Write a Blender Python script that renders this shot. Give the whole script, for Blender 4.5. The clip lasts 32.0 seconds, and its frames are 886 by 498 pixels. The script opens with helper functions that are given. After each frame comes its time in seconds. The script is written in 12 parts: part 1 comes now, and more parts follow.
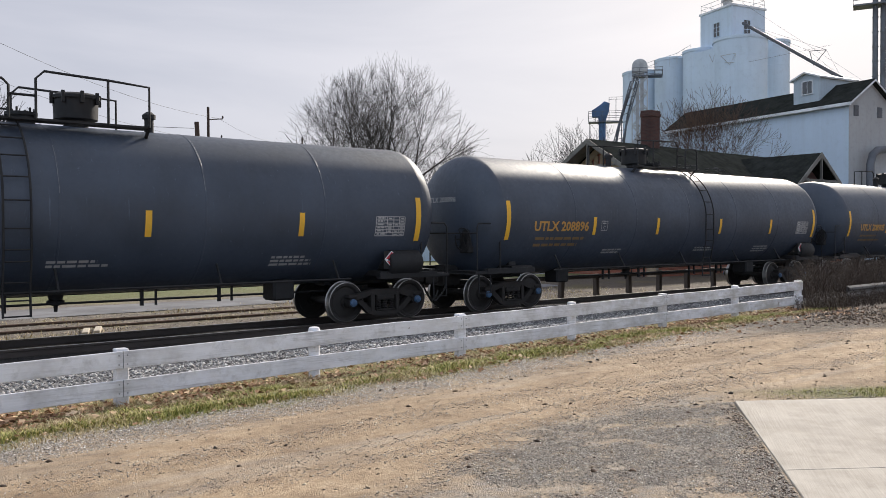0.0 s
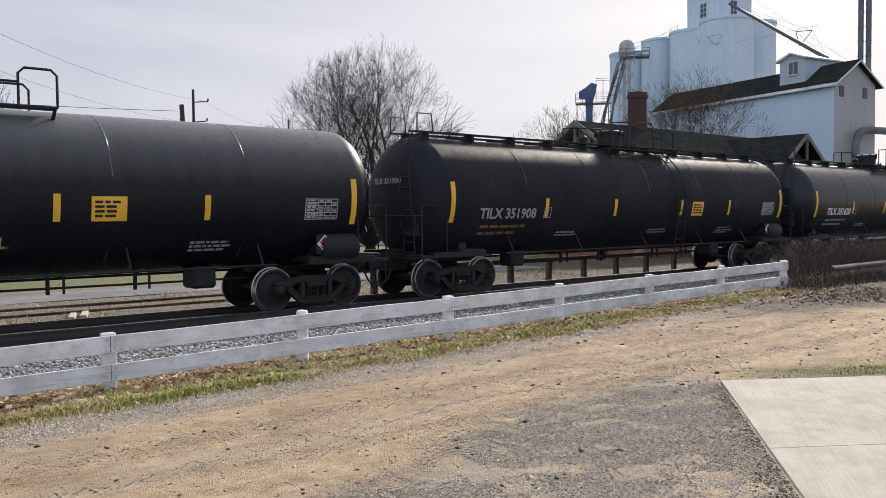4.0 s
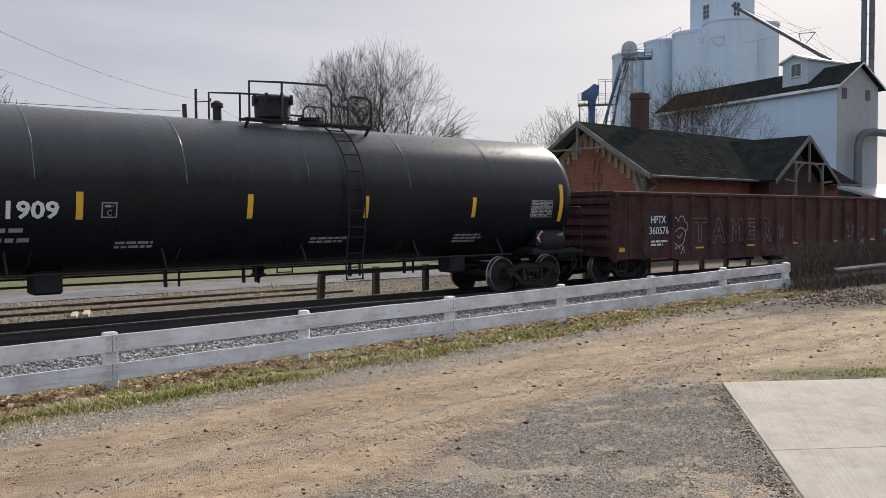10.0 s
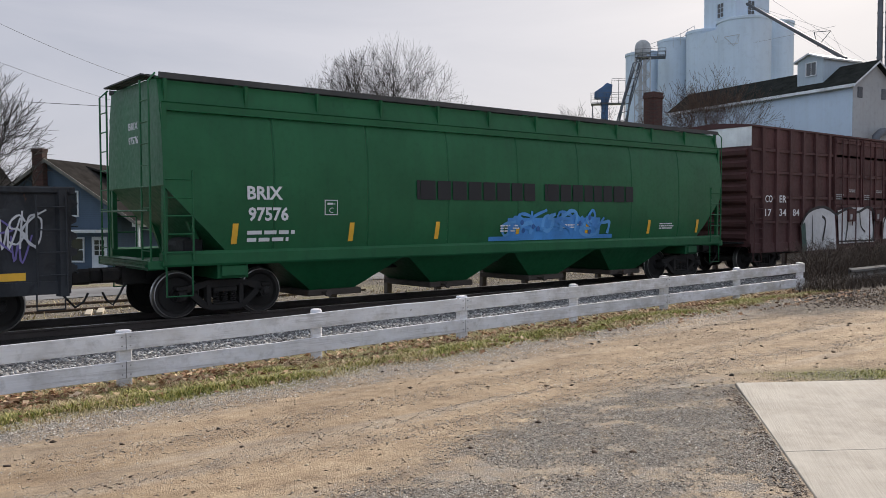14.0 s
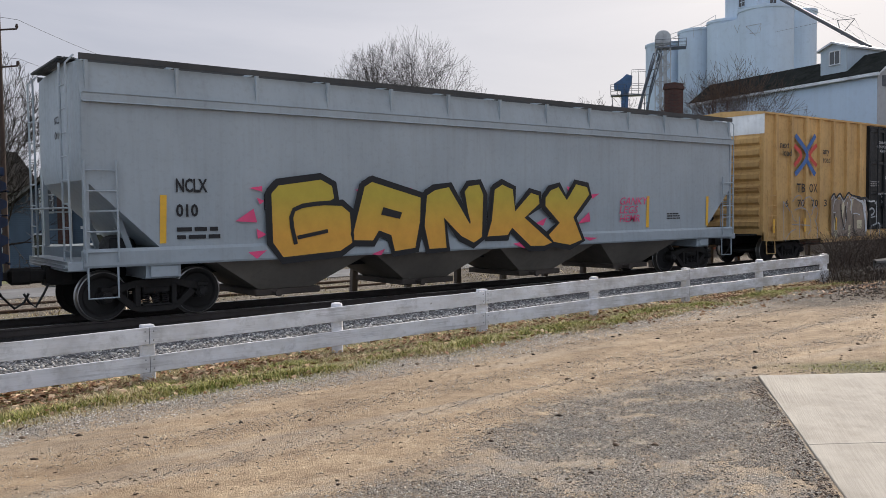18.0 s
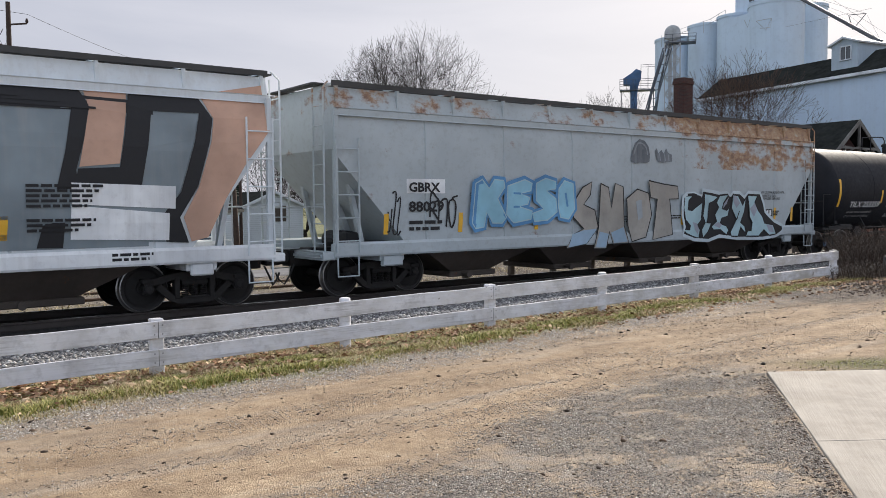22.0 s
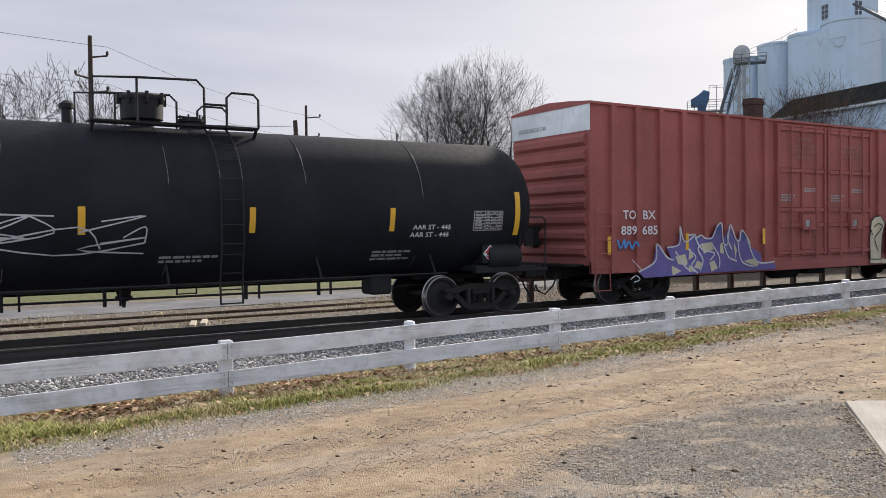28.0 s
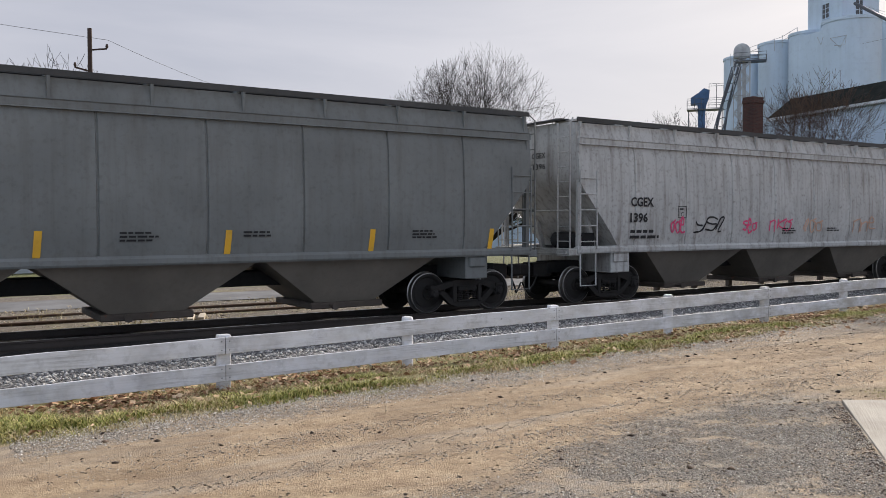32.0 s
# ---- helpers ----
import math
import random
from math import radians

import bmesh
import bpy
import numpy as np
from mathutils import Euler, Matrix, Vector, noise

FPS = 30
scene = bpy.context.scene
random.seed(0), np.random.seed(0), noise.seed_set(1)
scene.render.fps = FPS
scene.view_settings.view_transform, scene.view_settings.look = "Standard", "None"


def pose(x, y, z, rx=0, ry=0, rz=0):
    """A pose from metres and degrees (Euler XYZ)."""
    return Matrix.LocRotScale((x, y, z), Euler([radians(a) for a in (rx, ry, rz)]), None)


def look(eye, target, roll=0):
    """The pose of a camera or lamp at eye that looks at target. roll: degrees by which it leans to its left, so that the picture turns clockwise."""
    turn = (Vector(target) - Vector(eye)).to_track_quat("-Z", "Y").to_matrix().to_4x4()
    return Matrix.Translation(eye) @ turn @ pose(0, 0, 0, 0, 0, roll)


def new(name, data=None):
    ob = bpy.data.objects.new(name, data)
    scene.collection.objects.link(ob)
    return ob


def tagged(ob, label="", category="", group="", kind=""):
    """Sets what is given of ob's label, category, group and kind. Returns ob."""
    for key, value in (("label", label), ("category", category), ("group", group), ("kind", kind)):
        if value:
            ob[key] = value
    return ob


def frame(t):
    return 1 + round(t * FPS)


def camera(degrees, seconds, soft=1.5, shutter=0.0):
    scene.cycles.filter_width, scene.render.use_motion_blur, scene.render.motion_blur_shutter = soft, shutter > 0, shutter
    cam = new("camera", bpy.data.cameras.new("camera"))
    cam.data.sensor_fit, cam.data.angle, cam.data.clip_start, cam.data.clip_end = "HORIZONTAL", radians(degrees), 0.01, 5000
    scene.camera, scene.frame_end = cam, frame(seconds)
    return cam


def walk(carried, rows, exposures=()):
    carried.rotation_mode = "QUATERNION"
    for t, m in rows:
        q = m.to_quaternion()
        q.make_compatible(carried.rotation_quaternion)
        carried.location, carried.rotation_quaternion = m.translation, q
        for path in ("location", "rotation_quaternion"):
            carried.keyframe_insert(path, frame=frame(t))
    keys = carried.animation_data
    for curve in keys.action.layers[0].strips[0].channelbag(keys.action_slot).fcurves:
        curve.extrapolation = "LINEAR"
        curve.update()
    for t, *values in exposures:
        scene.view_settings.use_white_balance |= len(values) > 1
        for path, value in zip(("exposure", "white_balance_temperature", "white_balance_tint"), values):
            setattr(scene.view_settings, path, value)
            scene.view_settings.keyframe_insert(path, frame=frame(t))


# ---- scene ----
import collections

# World: x runs along the rails, y leads away from the viewer, z = 0 is the top of the rails.
# The person with the camera stands at x = 0, y = 0 on slightly higher ground.
TRACK_Y = 16.6
EYE_Z = 1.97
AIM = (
    (0, 88.994, 0.25, -38.984), (0.5, 88.692, 0.337, -39.586), (1, 88.342, 0.306, -39.994), (1.5, 88.039, 0.306, -39.951),
    (2, 87.934, 0.197, -39.869), (2.5, 87.994, 0.205, -39.808), (3, 87.987, 0.432, -39.73), (3.5, 87.835, 0.594, -39.759),
    (5.5, 87.704, 0.118, -40.284), (6, 87.588, -0.038, -40.342), (6.5, 87.507, -0.107, -40.283), (7, 87.542, -0.034, -40.063),
    (7.5, 87.768, 0.116, -39.752), (8, 87.828, 0.17, -39.466), (8.5, 87.612, 0.21, -39.508), (9, 87.485, 0.298, -39.697),
    (9.5, 87.666, 0.225, -39.75), (10, 87.807, 0.325, -39.707), (10.5, 87.814, 0.321, -39.66), (11, 87.783, 0.293, -39.5),
    (11.5, 87.717, 0.392, -39.153), (12, 87.729, 0.442, -39.035), (12.5, 87.839, 0.461, -38.95), (13, 87.961, 0.42, -38.751),
    (13.5, 87.916, 0.279, -38.737), (14, 87.752, 0.211, -38.858), (14.5, 87.615, 0.261, -38.975), (16.5, 87.041, 0.164, -38.616),
    (17, 86.956, 0.292, -38.273), (17.5, 87.024, 0.495, -37.887), (18, 87.308, 0.622, -37.502), (18.5, 87.592, 0.558, -37.159),
    (19, 87.678, 0.403, -36.872), (19.5, 87.503, 0.397, -36.802), (20, 87.278, 0.548, -36.747), (20.5, 87.246, 0.646, -36.738),
    (21, 87.228, 0.682, -36.758), (21.5, 87.096, 0.514, -36.908), (22, 86.972, 0.491, -36.935), (22.5, 86.808, 0.536, -36.696),
    (23, 86.747, 0.586, -36.326), (23.5, 86.745, 0.514, -35.868), (24, 86.893, 0.461, -35.43), (24.5, 87.064, 0.462, -35.007),
    (25, 87.152, 0.626, -34.64), (25.5, 87.171, 0.681, -34.297), (27.5, 88.583, 0.621, -32.68), (28, 88.653, 0.65, -32.48),
    (28.5, 88.675, 0.556, -32.4), (29, 88.588, 0.408, -32.54), (29.5, 88.541, 0.422, -32.601), (30, 88.674, 0.345, -32.576),
    (30.5, 88.786, 0.383, -32.372), (31, 88.76, 0.259, -32.287), (31.5, 88.611, 0.126, -32.425), (32, 88.376, 0.166, -32.563),
)
cam = camera(56.42, 32.0, soft=0.8)
walk(cam, [(t, pose(0, 0, EYE_Z, rx, ry, rz)) for t, rx, ry, rz in AIM], [(0.0, 0.15), (3.5, 0.17), (6.0, 0.19), (9.0, -0.06), (12.0, 0.0), (17.0, -0.02), (19.0, 0.05), (22.0, 0.15), (25.0, 0.15), (28.0, 0.16), (29.0, 0.17), (30.0, 0.10), (31.0, -0.06), (32.0, 0.02)])

# ---- light ----
SUN_AZ, SUN_EL = 66.0, 28.0        # degrees from +y towards +x, and above the horizon


def make_world():
    w = bpy.data.worlds.new("sky")
    scene.world = w
    w.use_nodes = True
    n, l = w.node_tree.nodes, w.node_tree.links
    n.clear()
    out, bg = n.new("ShaderNodeOutputWorld"), n.new("ShaderNodeBackground")
    sky = n.new("ShaderNodeTexSky")
    sky.sky_type, sky.sun_disc = "NISHITA", False
    sky.sun_elevation, sky.sun_rotation = radians(SUN_EL), radians(SUN_AZ)
    sky.air_density, sky.dust_density, sky.ozone_density = 1.0, 2.0, 1.0
    tc = n.new("ShaderNodeTexCoord")
    # thin cloud sheet over the clear sky, streaked along the horizon
    mp = n.new("ShaderNodeMapping")
    mp.inputs["Scale"].default_value = (1.0, 1.0, 4.5)
    mp.inputs["Rotation"].default_value = (0.12, -0.1, 0.0)
    no = n.new("ShaderNodeTexNoise")
    no.inputs["Scale"].default_value, no.inputs["Detail"].default_value = 1.6, 7.0
    no.inputs["Roughness"].default_value, no.inputs["Distortion"].default_value = 0.52, 0.5
    ramp = n.new("ShaderNodeValToRGB")
    ramp.color_ramp.elements[0].position, ramp.color_ramp.elements[1].position = 0.36, 0.66
    ramp.color_ramp.elements[0].color = (0.50, 0.522, 0.615, 1)
    ramp.color_ramp.elements[1].color = (0.65, 0.655, 0.735, 1)
    l.new(tc.outputs["Generated"], mp.inputs["Vector"])
    l.new(mp.outputs["Vector"], no.inputs["Vector"])
    l.new(no.outputs["Fac"], ramp.inputs["Fac"])
    # the cloud sheet glows round the hidden sun
    az, el = radians(SUN_AZ), radians(SUN_EL)
    dot = n.new("ShaderNodeVectorMath")
    dot.operation = "DOT_PRODUCT"
    dot.inputs[1].default_value = (math.sin(az) * math.cos(el), math.cos(az) * math.cos(el), math.sin(el))
    l.new(tc.outputs["Generated"], dot.inputs[0])
    mr = n.new("ShaderNodeMapRange")
    mr.inputs["From Min"].default_value, mr.inputs["From Max"].default_value = 0.55, 1.0
    l.new(dot.outputs["Value"], mr.inputs["Value"])
    po = n.new("ShaderNodeMath")
    po.operation = "POWER"
    po.inputs[1].default_value = 2.6
    l.new(mr.outputs["Result"], po.inputs[0])
    glow = n.new("ShaderNodeMix")
    glow.data_type, glow.blend_type = "RGBA", "ADD"
    glow.inputs["B"].default_value = (0.32, 0.28, 0.22, 1)
    l.new(po.outputs[0], glow.inputs["Factor"])
    l.new(ramp.outputs["Color"], glow.inputs["A"])
    # away from the sun the sheet is brightened and bluer, as added fill
    away = n.new("ShaderNodeMapRange")
    away.inputs["From Min"].default_value, away.inputs["From Max"].default_value = -0.6, 0.45
    l.new(dot.outputs["Value"], away.inputs["Value"])
    fill_tint = n.new("ShaderNodeMix")
    fill_tint.data_type = "RGBA"
    fill_tint.inputs["A"].default_value, fill_tint.inputs["B"].default_value = (1.36, 1.54, 1.66, 1), (1, 1, 1, 1)
    l.new(away.outputs["Result"], fill_tint.inputs["Factor"])
    sheet = n.new("ShaderNodeMix")
    sheet.data_type, sheet.blend_type = "RGBA", "MULTIPLY"
    sheet.inputs["Factor"].default_value = 1.0
    l.new(glow.outputs["Result"], sheet.inputs["A"])
    l.new(fill_tint.outputs["Result"], sheet.inputs["B"])
    # share of cloud against clear sky
    sk = n.new("ShaderNodeMix")
    sk.data_type, sk.blend_type = "RGBA", "MULTIPLY"
    sk.inputs["Factor"].default_value = 1.0
    sk.inputs["B"].default_value = (0.1, 0.1, 0.1, 1)
    l.new(sky.outputs["Color"], sk.inputs["A"])
    mix = n.new("ShaderNodeMix")
    mix.data_type = "RGBA"
    mix.inputs["Factor"].default_value = 0.9
    l.new(sk.outputs["Result"], mix.inputs["A"])
    l.new(sheet.outputs["Result"], mix.inputs["B"])
    l.new(mix.outputs["Result"], bg.inputs["Color"])
    bg.inputs["Strength"].default_value = SKY
    l.new(bg.outputs[0], out.inputs["Surface"])


SKY = 0.95
make_world()
sun_data = bpy.data.lights.new("sun", "SUN")
sun_data.energy, sun_data.angle, sun_data.color = 5.0, radians(6.0), (1.0, 0.91, 0.80)
sun = new("sun", sun_data)
_az, _el = radians(SUN_AZ), radians(SUN_EL)
sun.matrix_world = look((60, 50, 40), (60 - math.sin(_az) * math.cos(_el), 50 - math.cos(_az) * math.cos(_el), 40 - math.sin(_el)))


# ---- building tools ----
class Mesh:
    """Collects points and faces; every method adds one simple solid in the thing's own space."""

    def __init__(self):
        self.v, self.f, self.mi = [], [], []
        self.slot = 0
        self.weld = False

    def add(self, pts, faces):
        b = len(self.v)
        self.v += [tuple(p) for p in pts]
        self.f += [tuple(b + i for i in q) for q in faces]
        self.mi += [self.slot] * len(faces)
        return self

    def box(self, x0, x1, y0, y1, z0, z1, c=0.0, turn=None):
        if c <= 0:
            p = [(x, y, z) for z in (z0, z1) for y in (y0, y1) for x in (x0, x1)]
            q = [(0, 2, 3, 1), (4, 5, 7, 6), (0, 1, 5, 4), (2, 6, 7, 3), (0, 4, 6, 2), (1, 3, 7, 5)]
        else:
            c = min(c, 0.49 * min(abs(x1 - x0), abs(y1 - y0), abs(z1 - z0)))
            p, q, idx = [], [], {}
            for i, (x, sx) in enumerate(((x0, 1), (x1, -1))):
                for j, (y, sy) in enumerate(((y0, 1), (y1, -1))):
                    for k, (z, sz) in enumerate(((z0, 1), (z1, -1))):
                        for a, pt in enumerate(((x, y + sy * c, z + sz * c), (x + sx * c, y, z + sz * c), (x + sx * c, y + sy * c, z))):
                            idx[i, j, k, a] = len(p)
                            p.append(pt)
            g = lambda i, j, k, a: idx[i, j, k, a]
            for i in (0, 1):
                t = [g(i, 0, 0, 0), g(i, 0, 1, 0), g(i, 1, 1, 0), g(i, 1, 0, 0)]
                q.append(t if i == 0 else t[::-1])
                t = [g(0, i, 0, 1), g(1, i, 0, 1), g(1, i, 1, 1), g(0, i, 1, 1)]
                q.append(t if i == 0 else t[::-1])
                t = [g(0, 0, i, 2), g(0, 1, i, 2), g(1, 1, i, 2), g(1, 0, i, 2)]
                q.append(t if i == 0 else t[::-1])
            for i in (0, 1):
                for j in (0, 1):
                    q.append([g(i, j, 0, 0), g(i, j, 1, 0), g(i, j, 1, 1), g(i, j, 0, 1)])
                    q.append([g(i, 0, j, 0), g(i, 1, j, 0), g(i, 1, j, 2), g(i, 0, j, 2)])
                    q.append([g(0, i, j, 1), g(1, i, j, 1), g(1, i, j, 2), g(0, i, j, 2)])
                    for k in (0, 1):
                        q.append([g(i, j, k, 0), g(i, j, k, 1), g(i, j, k, 2)])
        if turn is not None:
            p = [tuple(turn @ Vector(a)) for a in p]
        return self.add(p, q)

    def bar(self, a, b, w, h=None, up=(0, 0, 1)):
        """A straight bar of w by h from a to b."""
        a, b, h = Vector(a), Vector(b), h or w
        d = (b - a).normalized()
        s = d.cross(Vector(up))
        if s.length < 1e-4:
            s = d.cross(Vector((1, 0, 0)))
        s.normalize()
        t = s.cross(d)
        o = [s * (i * w / 2) + t * (j * h / 2) for i, j in ((-1, -1), (1, -1), (1, 1), (-1, 1))]
        return self.add([e + k for e in (a, b) for k in o], [(0, 3, 2, 1), (4, 5, 6, 7), (0, 1, 5, 4), (1, 2, 6, 5), (2, 3, 7, 6), (3, 0, 4, 7)])

    def tube(self, pts, r, n=8, r1=None, cap=True):
        """A round bar along a line of points."""
        pts = [Vector(p) for p in pts]
        r1, m = (r if r1 is None else r1), len(pts)
        rows, side = [], None
        for i, p in enumerate(pts):
            d = (pts[min(i + 1, m - 1)] - pts[max(i - 1, 0)])
            d = d.normalized() if d.length > 1e-9 else Vector((0, 0, 1))
            if side is None:
                side = d.cross(Vector((0, 0, 1)))
                if side.length < 0.05:
                    side = d.cross(Vector((1, 0, 0)))
            side = (side - d * side.dot(d))
            if side.length < 1e-5:
                side = d.orthogonal()
            side.normalize()
            t = d.cross(side)
            rr = r + (r1 - r) * i / max(m - 1, 1)
            rows += [p + side * (rr * math.cos(k * math.tau / n)) + t * (rr * math.sin(k * math.tau / n)) for k in range(n)]
        fs = [(i * n + k, i * n + (k + 1) % n, (i + 1) * n + (k + 1) % n, (i + 1) * n + k) for i in range(m - 1) for k in range(n)]
        if cap:
            fs += [tuple(range(n))[::-1], tuple(range((m - 1) * n, m * n))]
        return self.add(rows, fs)

    def lathe(self, prof, axis="z", n=24, at=(0, 0, 0), cap=True):
        """Turns a profile of (radius, along) about an axis through at."""
        p = []
        for r, h in prof:
            for k in range(n):
                c, s = r * math.cos(k * math.tau / n), r * math.sin(k * math.tau / n)
                q = {"z": (c, s, h), "x": (h, c, s), "y": (s, h, c)}[axis]
                p.append((q[0] + at[0], q[1] + at[1], q[2] + at[2]))
        m = len(prof)
        fs = [(i * n + k, i * n + (k + 1) % n, (i + 1) * n + (k + 1) % n, (i + 1) * n + k) for i in range(m - 1) for k in range(n)]
        if cap:
            fs += [tuple(range(n))[::-1], tuple(range((m - 1) * n, m * n))]
        return self.add(p, fs)

    def prism(self, outline, y0, y1, plane="xz"):
        """An outline in a plane, given depth across it."""
        n = len(outline)
        def pt(a, b, d):
            return {"xz": (a, d, b), "yz": (d, a, b), "xy": (a, b, d)}[plane]
        p = [pt(a, b, d) for d in (y0, y1) for a, b in outline]
        return self.add(p, [tuple(range(n)), tuple(range(2 * n - 1, n - 1, -1))] + [(i, i + n, (i + 1) % n + n, (i + 1) % n) for i in range(n)])

    def sheet(self, rows, close=False):
        """A skin over rows of points of equal length."""
        n = len(rows[0])
        k = n if close else n - 1
        return self.add([p for r in rows for p in r], [(i * n + j, i * n + (j + 1) % n, (i + 1) * n + (j + 1) % n, (i + 1) * n + j) for i in range(len(rows) - 1) for j in range(k)])

    def data(self, name, mats, smooth=None):
        me = bpy.data.meshes.new(name)
        me.from_pydata(self.v, [], self.f)
        for m in mats if isinstance(mats, (list, tuple)) else [mats]:
            me.materials.append(m)
        if any(self.mi):
            me.polygons.foreach_set("material_index", self.mi)
        bm = bmesh.new()
        bm.from_mesh(me)
        if self.weld:
            bmesh.ops.remove_doubles(bm, verts=bm.verts, dist=0.0002)
        bmesh.ops.recalc_face_normals(bm, faces=bm.faces)
        bm.to_mesh(me)
        bm.free()
        if smooth:
            me.shade_smooth()
            me.set_sharp_from_angle(angle=radians(smooth))
        me.update()
        return me


def part(name, mesh, mat, parent, label="", smooth=None, m=None):
    """Links a mesh as one part under a thing or under a part."""
    me = mesh.data(name, mat, smooth) if isinstance(mesh, Mesh) else mesh
    ob = new(name, me)
    ob.parent = parent
    if m is not None:
        ob.matrix_basis = m
    return tagged(ob, label)


def thing(name, label, category, m=None, group="", kind=""):
    """An empty at a thing's base that carries its parts."""
    ob = new(name)
    ob.empty_display_size = 0.2
    if m is not None:
        ob.matrix_basis = m
    return tagged(ob, label, category, group, kind)


def solid(name, mesh, mat, label, category="", smooth=None, m=None, group="", kind=""):
    """A thing that is one mesh."""
    ob = new(name, mesh.data(name, mat, smooth) if isinstance(mesh, Mesh) else mesh)
    if m is not None:
        ob.matrix_basis = m
    return tagged(ob, label, category, group, kind)


# ---- materials ----
def nodes_of(name):
    m = bpy.data.materials.new(name)
    m.use_nodes = True
    n, l = m.node_tree.nodes, m.node_tree.links
    b = n["Principled BSDF"]
    tc = n.new("ShaderNodeTexCoord")
    return m, n, l, b, tc


def noise_node(n, l, vec, scale, detail=4.0, rough=0.55, stretch=None, distort=0.0):
    if stretch:
        mp = n.new("ShaderNodeMapping")
        mp.inputs["Scale"].default_value = stretch
        l.new(vec, mp.inputs["Vector"])
        vec = mp.outputs["Vector"]
    t = n.new("ShaderNodeTexNoise")
    t.inputs["Scale"].default_value, t.inputs["Detail"].default_value = scale, detail
    t.inputs["Roughness"].default_value, t.inputs["Distortion"].default_value = rough, distort
    l.new(vec, t.inputs["Vector"])
    return t.outputs["Fac"]


def ramp_node(n, l, fac, stops):
    r = n.new("ShaderNodeValToRGB")
    e = r.color_ramp.elements
    while len(e) < len(stops):
        e.new(0.5)
    for i, (p, c) in enumerate(stops):
        e[i].position, e[i].color = p, (*c, 1) if len(c) == 3 else c
    l.new(fac, r.inputs["Fac"])
    return r.outputs["Color"]


def mix_node(n, l, fac, a, b, mode="MIX"):
    x = n.new("ShaderNodeMix")
    x.data_type, x.blend_type = "RGBA", mode
    for sock, val in (("Factor", fac), ("A", a), ("B", b)):
        s = x.inputs[sock] if sock != "Factor" else x.inputs[0]
        if isinstance(val, (int, float)):
            s.default_value = val
        elif isinstance(val, (tuple, list)):
            s.default_value = (*val, 1) if len(val) == 3 else val
        else:
            l.new(val, s)
    return x.outputs["Result"]


def bump_node(n, l, b, height, strength, dist=0.02):
    u = n.new("ShaderNodeBump")
    u.inputs["Strength"].default_value, u.inputs["Distance"].default_value = strength, dist
    l.new(height, u.inputs["Height"])
    l.new(u.outputs["Normal"], b.inputs["Normal"])


def paint(name, col, rough=0.4, dirt=(0.10, 0.085, 0.07), amount=0.35, rust=0.0, metal=0.0, streak=True, scale=1.0, coat=0.0, wash=0.25, spec=0.5, drips=0.0, blotch=0.0):
    """Weathered vehicle or building paint: colour drift, dirt, runs down the side, rust spots."""
    m, n, l, b, tc = nodes_of(name)
    vec = tc.outputs["Object"]
    big = noise_node(n, l, vec, 0.7 * scale, 3.0)
    fine = noise_node(n, l, vec, 9.0 * scale, 6.0, 0.65)
    lo = tuple(c * (1 - wash) for c in col)
    hi = tuple(min(1, c * (1 + wash) + 0.004) for c in col)
    c0 = ramp_node(n, l, big, [(0.3, lo), (0.7, hi)])
    runs = noise_node(n, l, vec, 2.2 * scale, 5.0, 0.6, stretch=(2.6, 2.6, 0.16) if streak else None)
    rf = ramp_node(n, l, runs, [(0.48, (0, 0, 0)), (0.78, (amount,) * 3)])
    c1 = mix_node(n, l, rf, c0, dirt)
    ff = ramp_node(n, l, fine, [(0.52, (0, 0, 0)), (0.75, (amount * 0.7,) * 3)])
    c2 = mix_node(n, l, ff, c1, tuple(d * 0.8 for d in dirt))
    if drips > 0:
        dn = noise_node(n, l, vec, 1.0, 4.0, 0.7, stretch=(16.0, 16.0, 0.55))
        pale = tuple(min(1, c * 2.2 + 0.03) for c in col)
        c2 = mix_node(n, l, ramp_node(n, l, dn, [(0.63, (0, 0, 0)), (0.72, (drips,) * 3)]), c2, pale)
    if blotch > 0:
        # soot patches and pale scrapes of a hard-used side
        bn = noise_node(n, l, vec, 1.5, 8.0, 0.68, stretch=(1.0, 1.0, 0.6), distort=0.6)
        c2 = mix_node(n, l, ramp_node(n, l, bn, [(0.50, (0, 0, 0)), (0.57, (blotch,) * 3)]), c2, tuple(c * 0.42 for c in col))
        sn = noise_node(n, l, vec, 2.3, 7.0, 0.72, stretch=(0.5, 0.5, 2.2))
        c2 = mix_node(n, l, ramp_node(n, l, sn, [(0.60, (0, 0, 0)), (0.70, (blotch * 0.55,) * 3)]), c2, tuple(min(1, c * 2.0 + 0.035) for c in col))
    if rust > 0:
        rn = noise_node(n, l, vec, 3.1 * scale, 8.0, 0.68, stretch=(1, 1, 0.45))
        rr = ramp_node(n, l, rn, [(0.66 - 0.18 * rust, (0, 0, 0)), (0.74 - 0.14 * rust, (0.9,) * 3)])
        rc = ramp_node(n, l, fine, [(0.3, (0.09, 0.032, 0.016)), (0.7, (0.22, 0.085, 0.03))])
        c2 = mix_node(n, l, rr, c2, rc)
    l.new(c2, b.inputs["Base Color"])
    ro = ramp_node(n, l, fine, [(0.3, (max(rough - 0.08, 0.05),) * 3), (0.7, (min(rough + 0.14, 1),) * 3)])
    l.new(ro, b.inputs["Roughness"])
    b.inputs["Metallic"].default_value = metal
    b.inputs["Coat Weight"].default_value = coat
    b.inputs["Specular IOR Level"].default_value = spec
    bump_node(n, l, b, fine, 0.12, 0.01)
    return m


